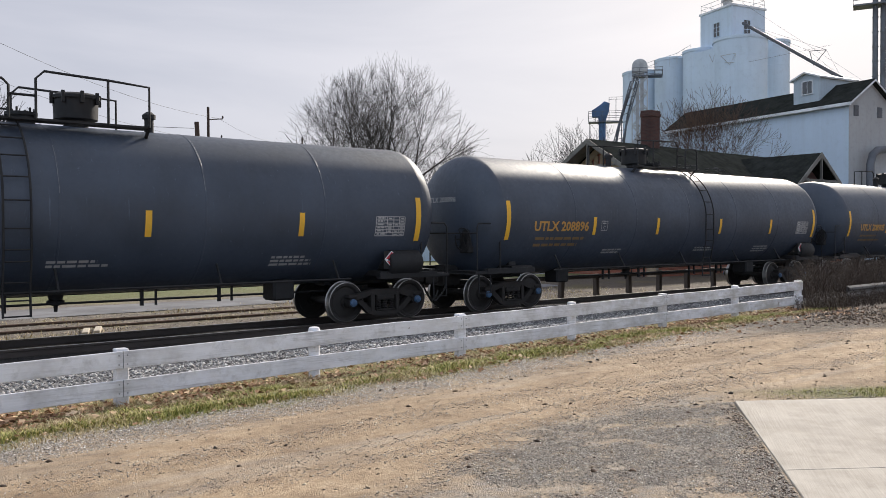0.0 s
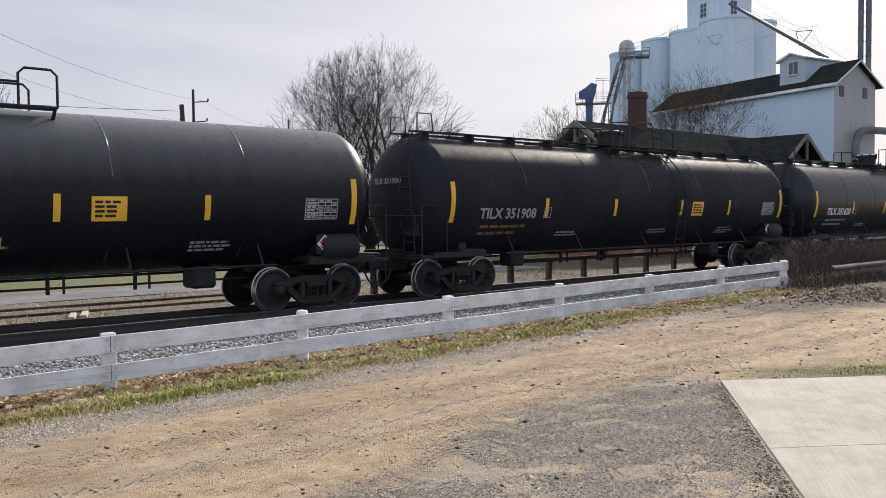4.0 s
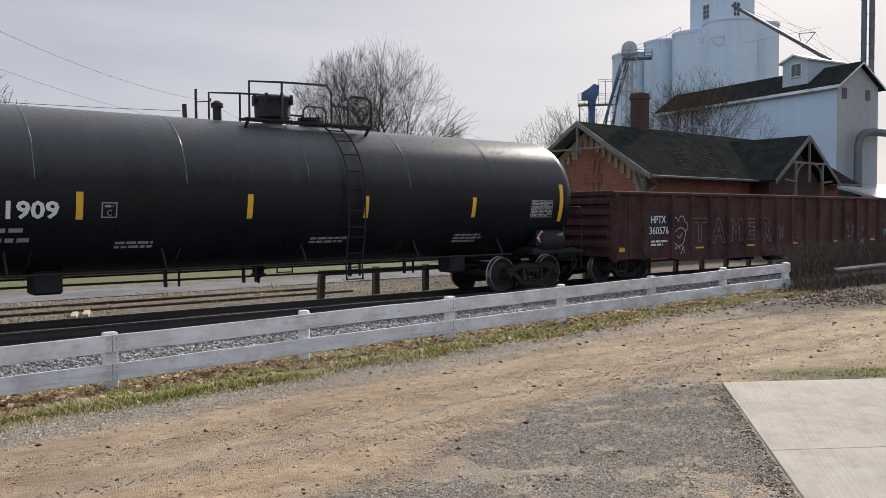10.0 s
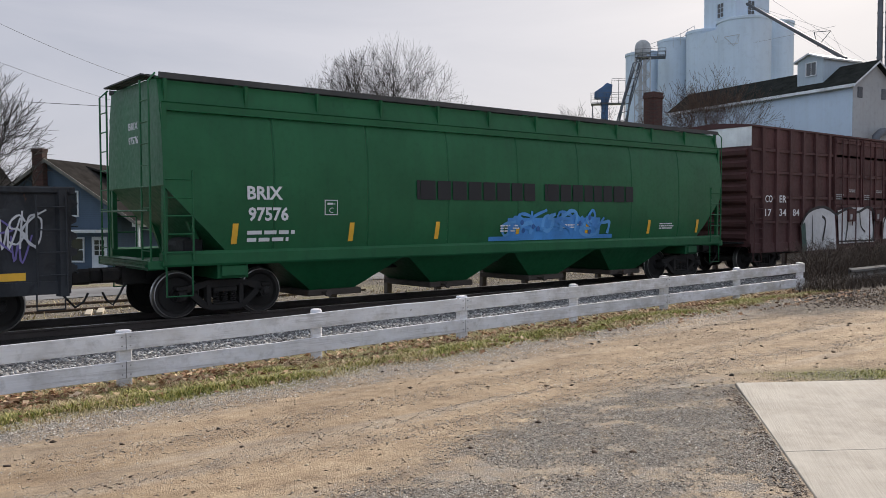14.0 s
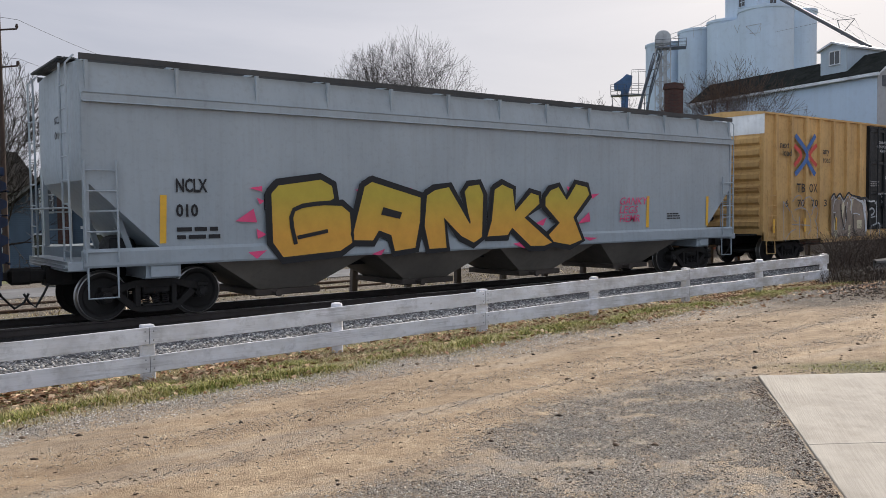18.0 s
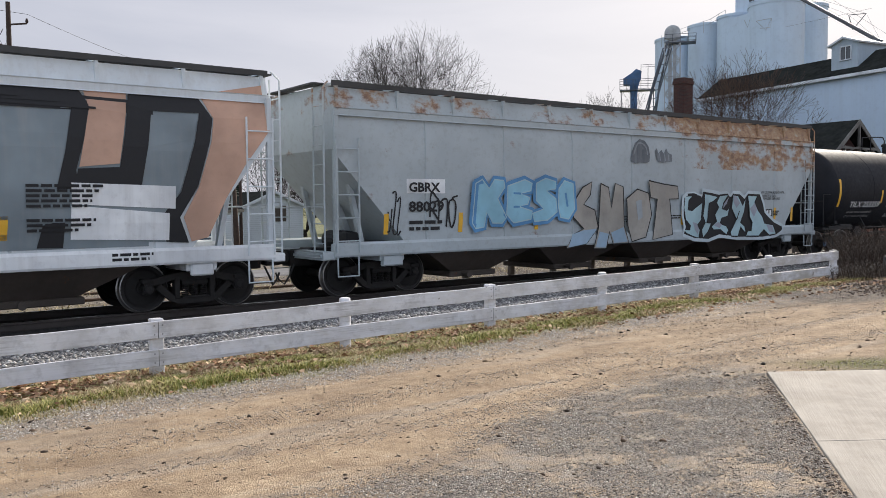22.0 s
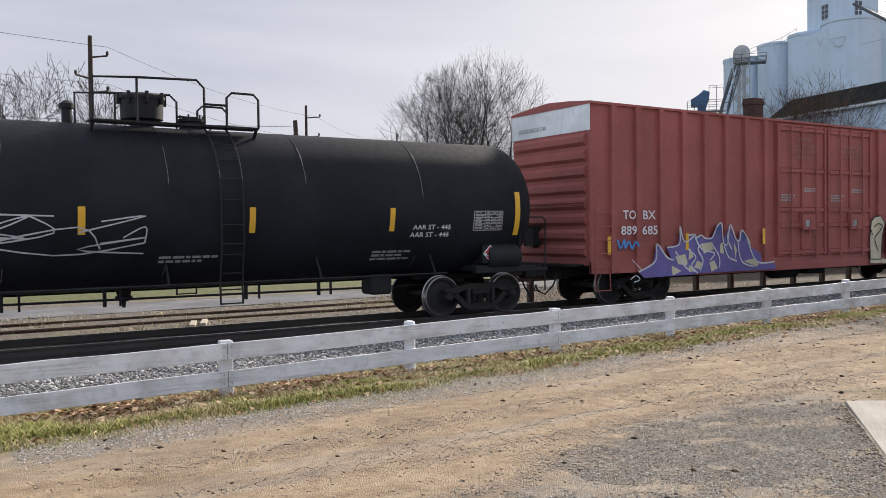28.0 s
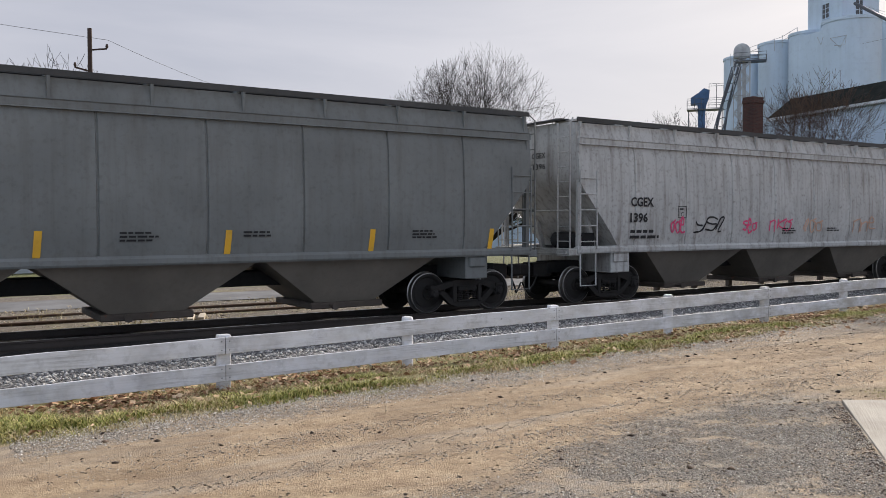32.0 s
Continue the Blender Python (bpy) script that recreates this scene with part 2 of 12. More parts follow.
def plain(name, col, rough=0.5, metal=0.0, wash=0.12):
    m, n, l, b, tc = nodes_of(name)
    f = noise_node(n, l, tc.outputs["Object"], 14.0, 5.0, 0.6)
    l.new(ramp_node(n, l, f, [(0.3, tuple(c * (1 - wash) for c in col)), (0.7, tuple(min(1, c * (1 + wash)) for c in col))]), b.inputs["Base Color"])
    b.inputs["Roughness"].default_value, b.inputs["Metallic"].default_value = rough, metal
    return m


def varied(name, stops, rough=0.9, by="island"):
    """Colour by piece, for gravel, leaves, grass and the like."""
    m, n, l, b, tc = nodes_of(name)
    if by == "island":
        fac = n.new("ShaderNodeNewGeometry").outputs["Random Per Island"]
    else:
        fac = n.new("ShaderNodeObjectInfo").outputs["Random"]
    c = ramp_node(n, l, fac, stops)
    f = noise_node(n, l, tc.outputs["Object"], 30.0, 3.0)
    c = mix_node(n, l, 0.35, c, ramp_node(n, l, f, [(0.3, (0.3, 0.3, 0.3)), (0.7, (1, 1, 1))]), "MULTIPLY")
    l.new(c, b.inputs["Base Color"])
    b.inputs["Roughness"].default_value = rough
    return m


# ---- ground ----
def step(a, b, v):
    t = min(max((v - a) / (b - a), 0.0), 1.0)
    return t * t * (3 - 2 * t)


def fence_rise(x):
    return 0.013 * x


def ground_z(x, y):
    """Height of the ground sheet."""
    near = 0.39 - 0.25 * step(3.0, 9.6, y) + 0.012 * min(max(x, 0), 16) * step(5, 9, y) * (1 - step(9.8, 13, y))
    z = near - 0.29 * step(9.8, 14.6, y)
    z += 0.0 if y < 18 else -0.07 * step(18, 19.2, y)
    z -= 1.0 * step(30, 50, y)
    z -= 0.07 * step(8.2, 8.9, y) * (1 - step(9.5, 10.2, y))
    if y < 9.5:
        z += 0.014 * noise.noise((x * 0.9, y * 0.9, 3.1)) + 0.006 * noise.noise((x * 3.1, y * 3.1, 7.7))
        z -= 0.02 * math.exp(-((y - 5.6 - 0.04 * x) / 0.28) ** 2) + 0.02 * math.exp(-((y - 7.0 - 0.04 * x) / 0.28) ** 2)
    else:
        z += 0.02 * noise.noise((x * 0.7, y * 0.7, 1.3))
    return z


def ground_material():
    m, n, l, b, tc = nodes_of("ground_soil")
    vec = tc.outputs["Object"]
    sep = n.new("ShaderNodeSeparateXYZ")
    l.new(vec, sep.inputs[0])
    wob = noise_node(n, l, vec, 0.8, 4.0, 0.6)
    wob2 = noise_node(n, l, vec, 5.0, 4.0, 0.6)

    def math_node(op, a, c):
        q = n.new("ShaderNodeMath")
        q.operation = op
        for i, val in enumerate((a, c)):
            if isinstance(val, (int, float)):
                q.inputs[i].default_value = val
            else:
                l.new(val, q.inputs[i])
        return q.outputs[0]

    def above(val, a, c):
        q = n.new("ShaderNodeMapRange")
        q.interpolation_type = "SMOOTHSTEP"
        q.inputs["From Min"].default_value, q.inputs["From Max"].default_value = a, c
        l.new(val, q.inputs["Value"])
        return q.outputs["Result"]
    # y, shifted by the road's slant and by ragged edges
    yy = math_node("SUBTRACT", sep.outputs["Y"], math_node("MULTIPLY", sep.outputs["X"], 0.055))
    rag = math_node("ADD", math_node("MULTIPLY", math_node("SUBTRACT", wob, 0.5), 1.5), math_node("MULTIPLY", math_node("SUBTRACT", wob2, 0.5), 0.7))
    ye = math_node("ADD", yy, rag)
    fine = noise_node(n, l, vec, 38.0, 8.0, 0.7)
    mid = noise_node(n, l, vec, 6.5, 7.0, 0.65)
    big = noise_node(n, l, vec, 0.55, 4.0, 0.6)
    dirt = ramp_node(n, l, mid, [(0.25, (0.33, 0.235, 0.155)), (0.5, (0.49, 0.37, 0.245)), (0.75, (0.62, 0.495, 0.35))])
    dirt = mix_node(n, l, 0.55, dirt, ramp_node(n, l, fine, [(0.3, (0.45, 0.42, 0.38)), (0.62, (1, 1, 1))]), "MULTIPLY")
    dirt = mix_node(n, l, 0.5, dirt, ramp_node(n, l, big, [(0.35, (0.72, 0.70, 0.68)), (0.62, (1.0, 1.0, 1.0))]), "MULTIPLY")
    # wheel tracks: bands along the lane where grey grit shows through
    band = noise_node(n, l, vec, 1.0, 5.0, 0.62, stretch=(0.16, 1.5, 1.0), distort=0.3)
    grit = noise_node(n, l, vec, 75.0, 4.0, 0.7)
    gritc = ramp_node(n, l, grit, [(0.34, (0.16, 0.145, 0.13)), (0.5, (0.36, 0.335, 0.30)), (0.68, (0.56, 0.53, 0.48))])
    dirt = mix_node(n, l, ramp_node(n, l, band, [(0.50, (0, 0, 0)), (0.68, (0.6,) * 3)]), dirt, gritc)
    crumb = noise_node(n, l, vec, 140.0, 3.0, 0.75)
    dirt = mix_node(n, l, 0.6, dirt, ramp_node(n, l, crumb, [(0.40, (0.25, 0.235, 0.22)), (0.52, (1.12, 1.1, 1.08))]), "MULTIPLY")
    patch = noise_node(n, l, vec, 2.4, 5.0, 0.62, stretch=(0.5, 1.2, 1.0))
    dirt = mix_node(n, l, 0.7, dirt, ramp_node(n, l, patch, [(0.36, (0.66, 0.62, 0.58)), (0.58, (1.06, 1.04, 1.0))]), "MULTIPLY")
    speck = noise_node(n, l, vec, 22.0, 3.0, 0.6)
    dirt = mix_node(n, l, ramp_node(n, l, speck, [(0.66, (0, 0, 0)), (0.72, (0.6,) * 3)]), dirt, (0.17, 0.13, 0.09))
    vor = n.new("ShaderNodeTexVoronoi")
    vor.inputs["Scale"].default_value = 90.0
    l.new(vec, vor.inputs["Vector"])
    gr = ramp_node(n, l, vor.outputs["Distance"], [(0.1, (0.42, 0.375, 0.32)), (0.5, (0.33, 0.29, 0.245)), (0.8, (0.16, 0.14, 0.12))])
    gr = mix_node(n, l, 0.7, gr, ramp_node(n, l, crumb, [(0.40, (0.16, 0.15, 0.14)), (0.56, (1.25, 1.25, 1.25))]), "MULTIPLY")
    gravel = mix_node(n, l, ramp_node(n, l, mid, [(0.38, (0, 0, 0)), (0.60, (0.9,) * 3)]), gr, dirt)
    grass = ramp_node(n, l, fine, [(0.3, (0.10, 0.085, 0.035)), (0.5, (0.20, 0.18, 0.07)), (0.72, (0.36, 0.29, 0.15))])
    vor2 = n.new("ShaderNodeTexVoronoi")
    vor2.inputs["Scale"].default_value = 17.0
    l.new(vec, vor2.inputs["Vector"])
    bal = ramp_node(n, l, vor2.outputs["Color"], [(0.1, (0.10, 0.10, 0.105)), (0.6, (0.24, 0.24, 0.25)), (0.95, (0.42, 0.41, 0.40))])
    bal = mix_node(n, l, 1.0, bal, ramp_node(n, l, vor2.outputs["Distance"], [(0.35, (1, 1, 1)), (0.75, (0.2, 0.2, 0.2))]), "MULTIPLY")
    far = ramp_node(n, l, mid, [(0.3, (0.12, 0.10, 0.08)), (0.55, (0.21, 0.18, 0.145)), (0.75, (0.32, 0.285, 0.235))])
    far = mix_node(n, l, 0.5, far, ramp_node(n, l, fine, [(0.35, (0.45, 0.42, 0.38)), (0.65, (1, 1, 1))]), "MULTIPLY")
    lawn = ramp_node(n, l, mid, [(0.3, (0.09, 0.10, 0.035)), (0.6, (0.15, 0.155, 0.06)), (0.75, (0.24, 0.21, 0.11))])
    # from the viewer outwards: gravel apron, dirt lane, gravel edge, verge, ballast, yard, lawn
    c = mix_node(n, l, above(ye, 4.05, 4.75), gravel, dirt)
    apron = math_node("MULTIPLY", above(math_node("SUBTRACT", math_node("ADD", math_node("MULTIPLY", sep.outputs["X"], 0.33), math_node("MULTIPLY", rag, 0.4)), sep.outputs["Y"]), -3.45, -2.7), 1.0)
    c = mix_node(n, l, apron, dirt, c)
    # past the pad's back edge the gravel gives way to trodden earth and turf
    past = math_node("ADD", math_node("ADD", math_node("MULTIPLY", sep.outputs["X"], 0.566), math_node("MULTIPLY", sep.outputs["Y"], 0.824)), math_node("MULTIPLY", rag, 0.25))
    right = above(sep.outputs["X"], 6.9, 7.7)
    c = mix_node(n, l, math_node("MULTIPLY", above(past, 7.42, 7.75), right), c, dirt)
    turf = ramp_node(n, l, fine, [(0.3, (0.05, 0.055, 0.02)), (0.5, (0.12, 0.115, 0.04)), (0.72, (0.26, 0.22, 0.10))])
    edge = math_node("MULTIPLY", above(past, 7.46, 7.60), math_node("SUBTRACT", 1.0, above(past, 7.95, 8.35)))
    c = mix_node(n, l, math_node("MULTIPLY", edge, above(sep.outputs["X"], 7.3, 8.2)), c, turf)
    # damp dark mud where the lane ends
    mx = math_node("MULTIPLY", math_node("SUBTRACT", sep.outputs["X"], 17.6), 0.22)
    my = math_node("MULTIPLY", math_node("SUBTRACT", sep.outputs["Y"], 7.6), 0.7)
    md = math_node("ADD", math_node("ADD", math_node("MULTIPLY", mx, mx), math_node("MULTIPLY", my, my)), math_node("MULTIPLY", rag, 1.2))
    mud = ramp_node(n, l, mid, [(0.35, (0.045, 0.034, 0.027)), (0.6, (0.105, 0.08, 0.06)), (0.78, (0.22, 0.17, 0.12))])
    c = mix_node(n, l, above(ye, 6.75, 7.25), c, gravel)
    c = mix_node(n, l, above(ye, 7.35, 7.65), c, grass)
    c = mix_node(n, l, math_node("MULTIPLY", math_node("SUBTRACT", 1.0, above(md, 0.6, 1.9)), 0.95), c, mud)
    c = mix_node(n, l, above(math_node("ADD", sep.outputs["Y"], math_node("MULTIPLY", rag, 0.3)), 9.6, 9.95), c, bal)
    thick = math_node("MULTIPLY", above(math_node("ADD", sep.outputs["X"], math_node("MULTIPLY", rag, 0.8)), 17.2, 18.2), math_node("SUBTRACT", 1.0, above(sep.outputs["Y"], 12.6, 13.6)))
    c = mix_node(n, l, math_node("MULTIPLY", math_node("MULTIPLY", thick, above(sep.outputs["Y"], 7.9, 8.7)), 0.9), c, mud)
    # near-black track bed: oily cinders and the shade between the rails, both as colour
    oily_shade = ramp_node(n, l, vor2.outputs["Color"], [(0.1, (0.018, 0.017, 0.017)), (0.9, (0.055, 0.05, 0.047))])
    c = mix_node(n, l, above(math_node("ADD", sep.outputs["Y"], math_node("MULTIPLY", rag, 0.2)), 14.85, 15.25), c, oily_shade)
    tuft = noise_node(n, l, vec, 0.45, 4.0, 0.6)
    far = mix_node(n, l, ramp_node(n, l, tuft, [(0.52, (0, 0, 0)), (0.66, (0.7,) * 3)]), far, ramp_node(n, l, fine, [(0.35, (0.12, 0.12, 0.04)), (0.65, (0.36, 0.31, 0.13))]))
    # yard soil falls to about half its tone between x = 11 and 19
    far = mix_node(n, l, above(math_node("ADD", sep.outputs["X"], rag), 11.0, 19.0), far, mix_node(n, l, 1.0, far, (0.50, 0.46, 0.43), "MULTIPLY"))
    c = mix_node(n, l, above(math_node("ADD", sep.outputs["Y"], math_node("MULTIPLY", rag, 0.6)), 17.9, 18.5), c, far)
    yf = math_node("ADD", sep.outputs["Y"], math_node("MULTIPLY", rag, 1.4))
    c = mix_node(n, l, above(yf, 28.5, 30.0), c, lawn)
    l.new(c, b.inputs["Base Color"])
    b.inputs["Roughness"].default_value = 0.95
    h = math_node("ADD", math_node("MULTIPLY", fine, 0.6), math_node("MULTIPLY", vor.outputs["Distance"], 0.5))
    bump_node(n, l, b, h, 0.7, 0.03)
    return m


def spread(a, b, fine_a, fine_b, step_len, growth=1.35):
    """Coordinates: even between fine_a and fine_b, growing wider outwards."""
    out = list(np.arange(fine_a, fine_b + 1e-6, step_len))
    for end, sign in ((a, -1), (b, 1)):
        d, p = step_len, (out[0] if sign < 0 else out[-1])
        while (p - end) * sign < 0:
            d *= growth
            p = p + sign * d
            p = max(p, a) if sign < 0 else min(p, b)
            out = [p] + out if sign < 0 else out + [p]
    return out


def make_ground():
    xs, ys = spread(-2500, 2500, -1.0, 30.0, 0.16), spread(-600, 2600, 1.0, 19.5, 0.12)
    pts = [(x, y, ground_z(x, y)) for y in ys for x in xs]
    w = len(xs)
    fs = [(j * w + i, j * w + i + 1, (j + 1) * w + i + 1, (j + 1) * w + i) for j in range(len(ys) - 1) for i in range(w - 1)]
    me = bpy.data.meshes.new("ground")
    me.from_pydata(pts, [], fs)
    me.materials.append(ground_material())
    me.shade_smooth()
    tagged(new("ground", me), "dirt lane, gravel and dry verge beside a railway", "ground", kind="structure")


make_ground()

MAT = {}
MAT["concrete"] = paint("pale_concrete", (0.40, 0.365, 0.318), 0.9, (0.40, 0.35, 0.28), 0.25, streak=False, wash=0.08)
MAT["white_fence"] = paint("white_board_paint", (0.80, 0.805, 0.85), 0.6, (0.32, 0.31, 0.31), 0.6, streak=False, wash=0.05)
MAT["bolt"] = plain("dull_zinc_bolt", (0.30, 0.30, 0.31), 0.5, 0.5)
MAT["rail"] = paint("rail_steel", (0.045, 0.036, 0.032), 0.55, (0.05, 0.03, 0.02), 0.4, streak=False)
MAT["rail_head"] = plain("worn_rail_head", (0.30, 0.29, 0.28), 0.30, 0.9)
MAT["rusty_rail"] = paint("rusty_rail", (0.15, 0.10, 0.075), 0.8, (0.07, 0.035, 0.02), 0.5, streak=False)
MAT["tie"] = paint("tarred_timber", (0.055, 0.045, 0.038), 0.9, (0.12, 0.10, 0.08), 0.5, streak=False, scale=2.0)
MAT["post"] = paint("dark_weathered_timber", (0.075, 0.06, 0.05), 0.85, (0.14, 0.12, 0.10), 0.4)
MAT["galv"] = paint("galvanised_steel", (0.42, 0.43, 0.44), 0.5, (0.2, 0.17, 0.13), 0.4, metal=0.4, streak=False)


def broom_finish(m):
    """Adds fine brushed lines and stains to the pad's concrete."""
    n, l = m.node_tree.nodes, m.node_tree.links
    b = n["Principled BSDF"]
    tc = n.new("ShaderNodeTexCoord")
    mp = n.new("ShaderNodeMapping")
    mp.inputs["Rotation"].default_value = (0, 0, radians(-36.0))
    l.new(tc.outputs["Object"], mp.inputs["Vector"])
    brush = noise_node(n, l, mp.outputs["Vector"], 1.0, 5.0, 0.7, stretch=(1.5, 90.0, 1.0))
    stain = noise_node(n, l, tc.outputs["Object"], 1.6, 6.0, 0.65)
    old = b.inputs["Base Color"].links[0].from_socket
    c = mix_node(n, l, 0.5, old, ramp_node(n, l, brush, [(0.35, (0.72, 0.72, 0.72)), (0.62, (1.08, 1.08, 1.08))]), "MULTIPLY")
    c = mix_node(n, l, 0.6, c, ramp_node(n, l, stain, [(0.35, (0.78, 0.76, 0.74)), (0.6, (1.06, 1.06, 1.05))]), "MULTIPLY")
    l.new(c, b.inputs["Base Color"])
    bump_node(n, l, b, brush, 0.35, 0.01)


broom_finish(MAT["concrete"])


def worn_boards(m):
    """Adds grain worn through the paint and small dark knots to the fence paint."""
    n, l = m.node_tree.nodes, m.node_tree.links
    b = n["Principled BSDF"]
    tc = n.new("ShaderNodeTexCoord")
    grain = noise_node(n, l, tc.outputs["Object"], 1.0, 6.0, 0.7, stretch=(1.3, 4.0, 34.0))
    where = noise_node(n, l, tc.outputs["Object"], 1.1, 4.0, 0.65)
    knot = noise_node(n, l, tc.outputs["Object"], 4.6, 2.0, 0.5, stretch=(1.0, 1.0, 1.6))
    old = b.inputs["Base Color"].links[0].from_socket
    c = mix_node(n, l, mix_node(n, l, 1.0, ramp_node(n, l, grain, [(0.50, (0, 0, 0)), (0.66, (0.75,) * 3)]), ramp_node(n, l, where, [(0.42, (0.12,) * 3), (0.62, (1, 1, 1))]), "MULTIPLY"), old, (0.33, 0.32, 0.34))
    c = mix_node(n, l, ramp_node(n, l, knot, [(0.735, (0, 0, 0)), (0.765, (0.8,) * 3)]), c, (0.16, 0.14, 0.13))
    # mould and soil that thicken towards the far end
    sep = n.new("ShaderNodeSeparateXYZ")
    l.new(tc.outputs["Object"], sep.inputs[0])
    mould = noise_node(n, l, tc.outputs["Object"], 3.2, 7.0, 0.7, stretch=(0.6, 1.0, 1.4))
    far = n.new("ShaderNodeMapRange")
    far.inputs["From Min"].default_value, far.inputs["From Max"].default_value = 6.0, 15.5
    far.inputs["To Min"].default_value, far.inputs["To Max"].default_value = 0.35, 1.0
    l.new(sep.outputs["X"], far.inputs["Value"])
    c = mix_node(n, l, mix_node(n, l, 1.0, ramp_node(n, l, mould, [(0.40, (0.12,) * 3), (0.62, (0.85,) * 3)]), far.outputs["Result"], "MULTIPLY"), c, (0.40, 0.375, 0.34))
    l.new(c, b.inputs["Base Color"])
    bump_node(n, l, b, grain, 0.25, 0.01)


worn_boards(MAT["white_fence"])


def make_slab():
    a, u, v = Vector((6.97, 4.28, 0)), Vector((-0.775, -0.632, 0)), Vector((0.824, -0.566, 0))
    base = thing("concrete_slab", "pale broom-finished concrete pad set in gravel", "slab", kind="")
    k = 0
    for i in range(3):
        for j in range(3):
            m = Mesh()
            o = a + u * (2.32 * i) + v * (2.42 * j)
            p = [o, o + u * 2.317, o + u * 2.317 + v * 2.417, o + v * 2.417]
            lo, hi = 0.2, 0.40
            q = [(c.x, c.y, lo) for c in p] + [(c.x, c.y, hi - 0.006) for c in p]
            mid = sum(p, Vector()) / 4
            q += [(c.x + (mid.x - c.x) * 0.004, c.y + (mid.y - c.y) * 0.004, hi) for c in p]
            m.add(q, [(8, 9, 10, 11)] + [(r + s, r + (s + 1) % 4, r + 4 + (s + 1) % 4, r + 4 + s) for r in (0, 4) for s in range(4)])
            part("panel", m, MAT["concrete"], base)


make_slab()

FENCE_Y = 9.22


def board_mesh(x0, x1, z0, z1, h, seed):
    """A painted board with a slightly uneven edge."""
    r = random.Random(seed)
    m = Mesh()
    rows = []
    n = 9
    for i in range(n):
        f = i / (n - 1)
        x, z = x0 + (x1 - x0) * f, z0 + (z1 - z0) * f
        d = r.uniform(-0.006, 0.006) if 0 < i < n - 1 else 0.0
        dy = 0.012 * math.sin(f * math.pi) * r.uniform(-0.6, 1)
        y0, y1 = FENCE_Y - 0.03 + dy, FENCE_Y - 0.002 + dy
        t, bo = z + h / 2 + d, z - h / 2 + d * 0.7
        rows.append([(x, y0, bo + 0.004), (x, y0, t - 0.004), (x, y0 + 0.004, t), (x, y1, t), (x, y1, bo), (x, y0 + 0.004, bo)])
    m.sheet(rows, close=True)
    m.add([p for p in rows[0]], [tuple(range(6))])
    m.add([p for p in rows[-1]], [tuple(range(6))])
    return m


def make_fence():
    fence = thing("board_fence", "low white painted two-board fence with square posts", "fence")
    xs = [2.94 + 2.44 * k for k in range(-4, 7)]
    xs[-1] = 17.62
    top = lambda x: 0.735 + fence_rise(x - 2.94) + 0.004 * math.sin(x * 1.7)
    for k, x in enumerate(xs):
        joint = k % 2 == 0
        g = ground_z(x, FENCE_Y) - 0.25
        m = Mesh()
        if joint:
            m.box(x - 0.072, x + 0.072, FENCE_Y, FENCE_Y + 0.11, g, top(x) + 0.004, 0.01)
        else:
            zt = top(x) + 0.022
            m.lathe([(0.074, g), (0.074, zt - 0.03), (0.066, zt - 0.008), (0.04, zt)], "z", 14, (x, FENCE_Y + 0.074, 0))
        part("post", m, MAT["white_fence"], fence, smooth=35)
    for k in range(0, len(xs) - 1, 2):
        a, b = xs[k], xs[k + 2]
        for dz, h in ((-0.115, 0.19), (-0.43, 0.185)):
            if k + 2 == len(xs) - 1:
                b = xs[-1] + 0.07
            part("board", board_mesh(a + 0.004, b - 0.004, top(a) + dz, top(b) + dz, h, 100 + k * 7 + int(dz * 100)), MAT["white_fence"], fence, smooth=30)
            for x in (a, b):
                for sx in (-0.045, 0.045):
                    for sz in (-0.05, 0.05):
                        if (x == a and sx < 0) or (x == b and sx > 0):
                            continue
                        m = Mesh()
                        m.lathe([(0.009, 0.0), (0.009, -0.006), (0.004, -0.009)], "y", 6, (x + sx, FENCE_Y - 0.03, top(x) + dz + sz))
                        part("bolt_head", m, MAT["bolt"], fence)


make_fence()


# ---- railway track ----
def rail_profile():
    return [(-0.07, -0.17), (0.07, -0.17), (0.07, -0.158), (0.012, -0.135), (0.012, -0.045), (0.036, -0.035), (0.036, -0.006), (0.028, 0.0), (-0.028, 0.0), (-0.036, -0.006), (-0.036, -0.035), (-0.012, -0.045), (-0.012, -0.135), (-0.07, -0.158)]


def make_track(yc, zt, x0, x1, mat, head, label, ties, tie_x):
    track = thing("railway_track", label, "railway track", kind="structure")
    for s in (-1, 1):
        yr = yc + s * 0.753
        m = Mesh()
        xs = np.linspace(x0, x1, 12)
        rows = [[(x, yr + a, zt + c) for a, c in rail_profile()] for x in xs]
        m.sheet(rows, close=True)
        r = part("rail", m, mat, track)
        h = Mesh()
        h.box(x0, x1, yr - 0.027, yr + 0.027, zt - 0.002, zt + 0.0015)
        part("rail_head", h, head, r, "bright worn running surface")
    return track


main_track = make_track(TRACK_Y, 0.0, -900, 900, MAT["rail"], MAT["rail_head"], "straight main railway track on grey ballast", 0, 0)
siding = make_track(21.2, -0.15, -400, 13.5, MAT["rusty_rail"], MAT["rusty_rail"], "rusty disused siding sunk in gravel", 0, 0)


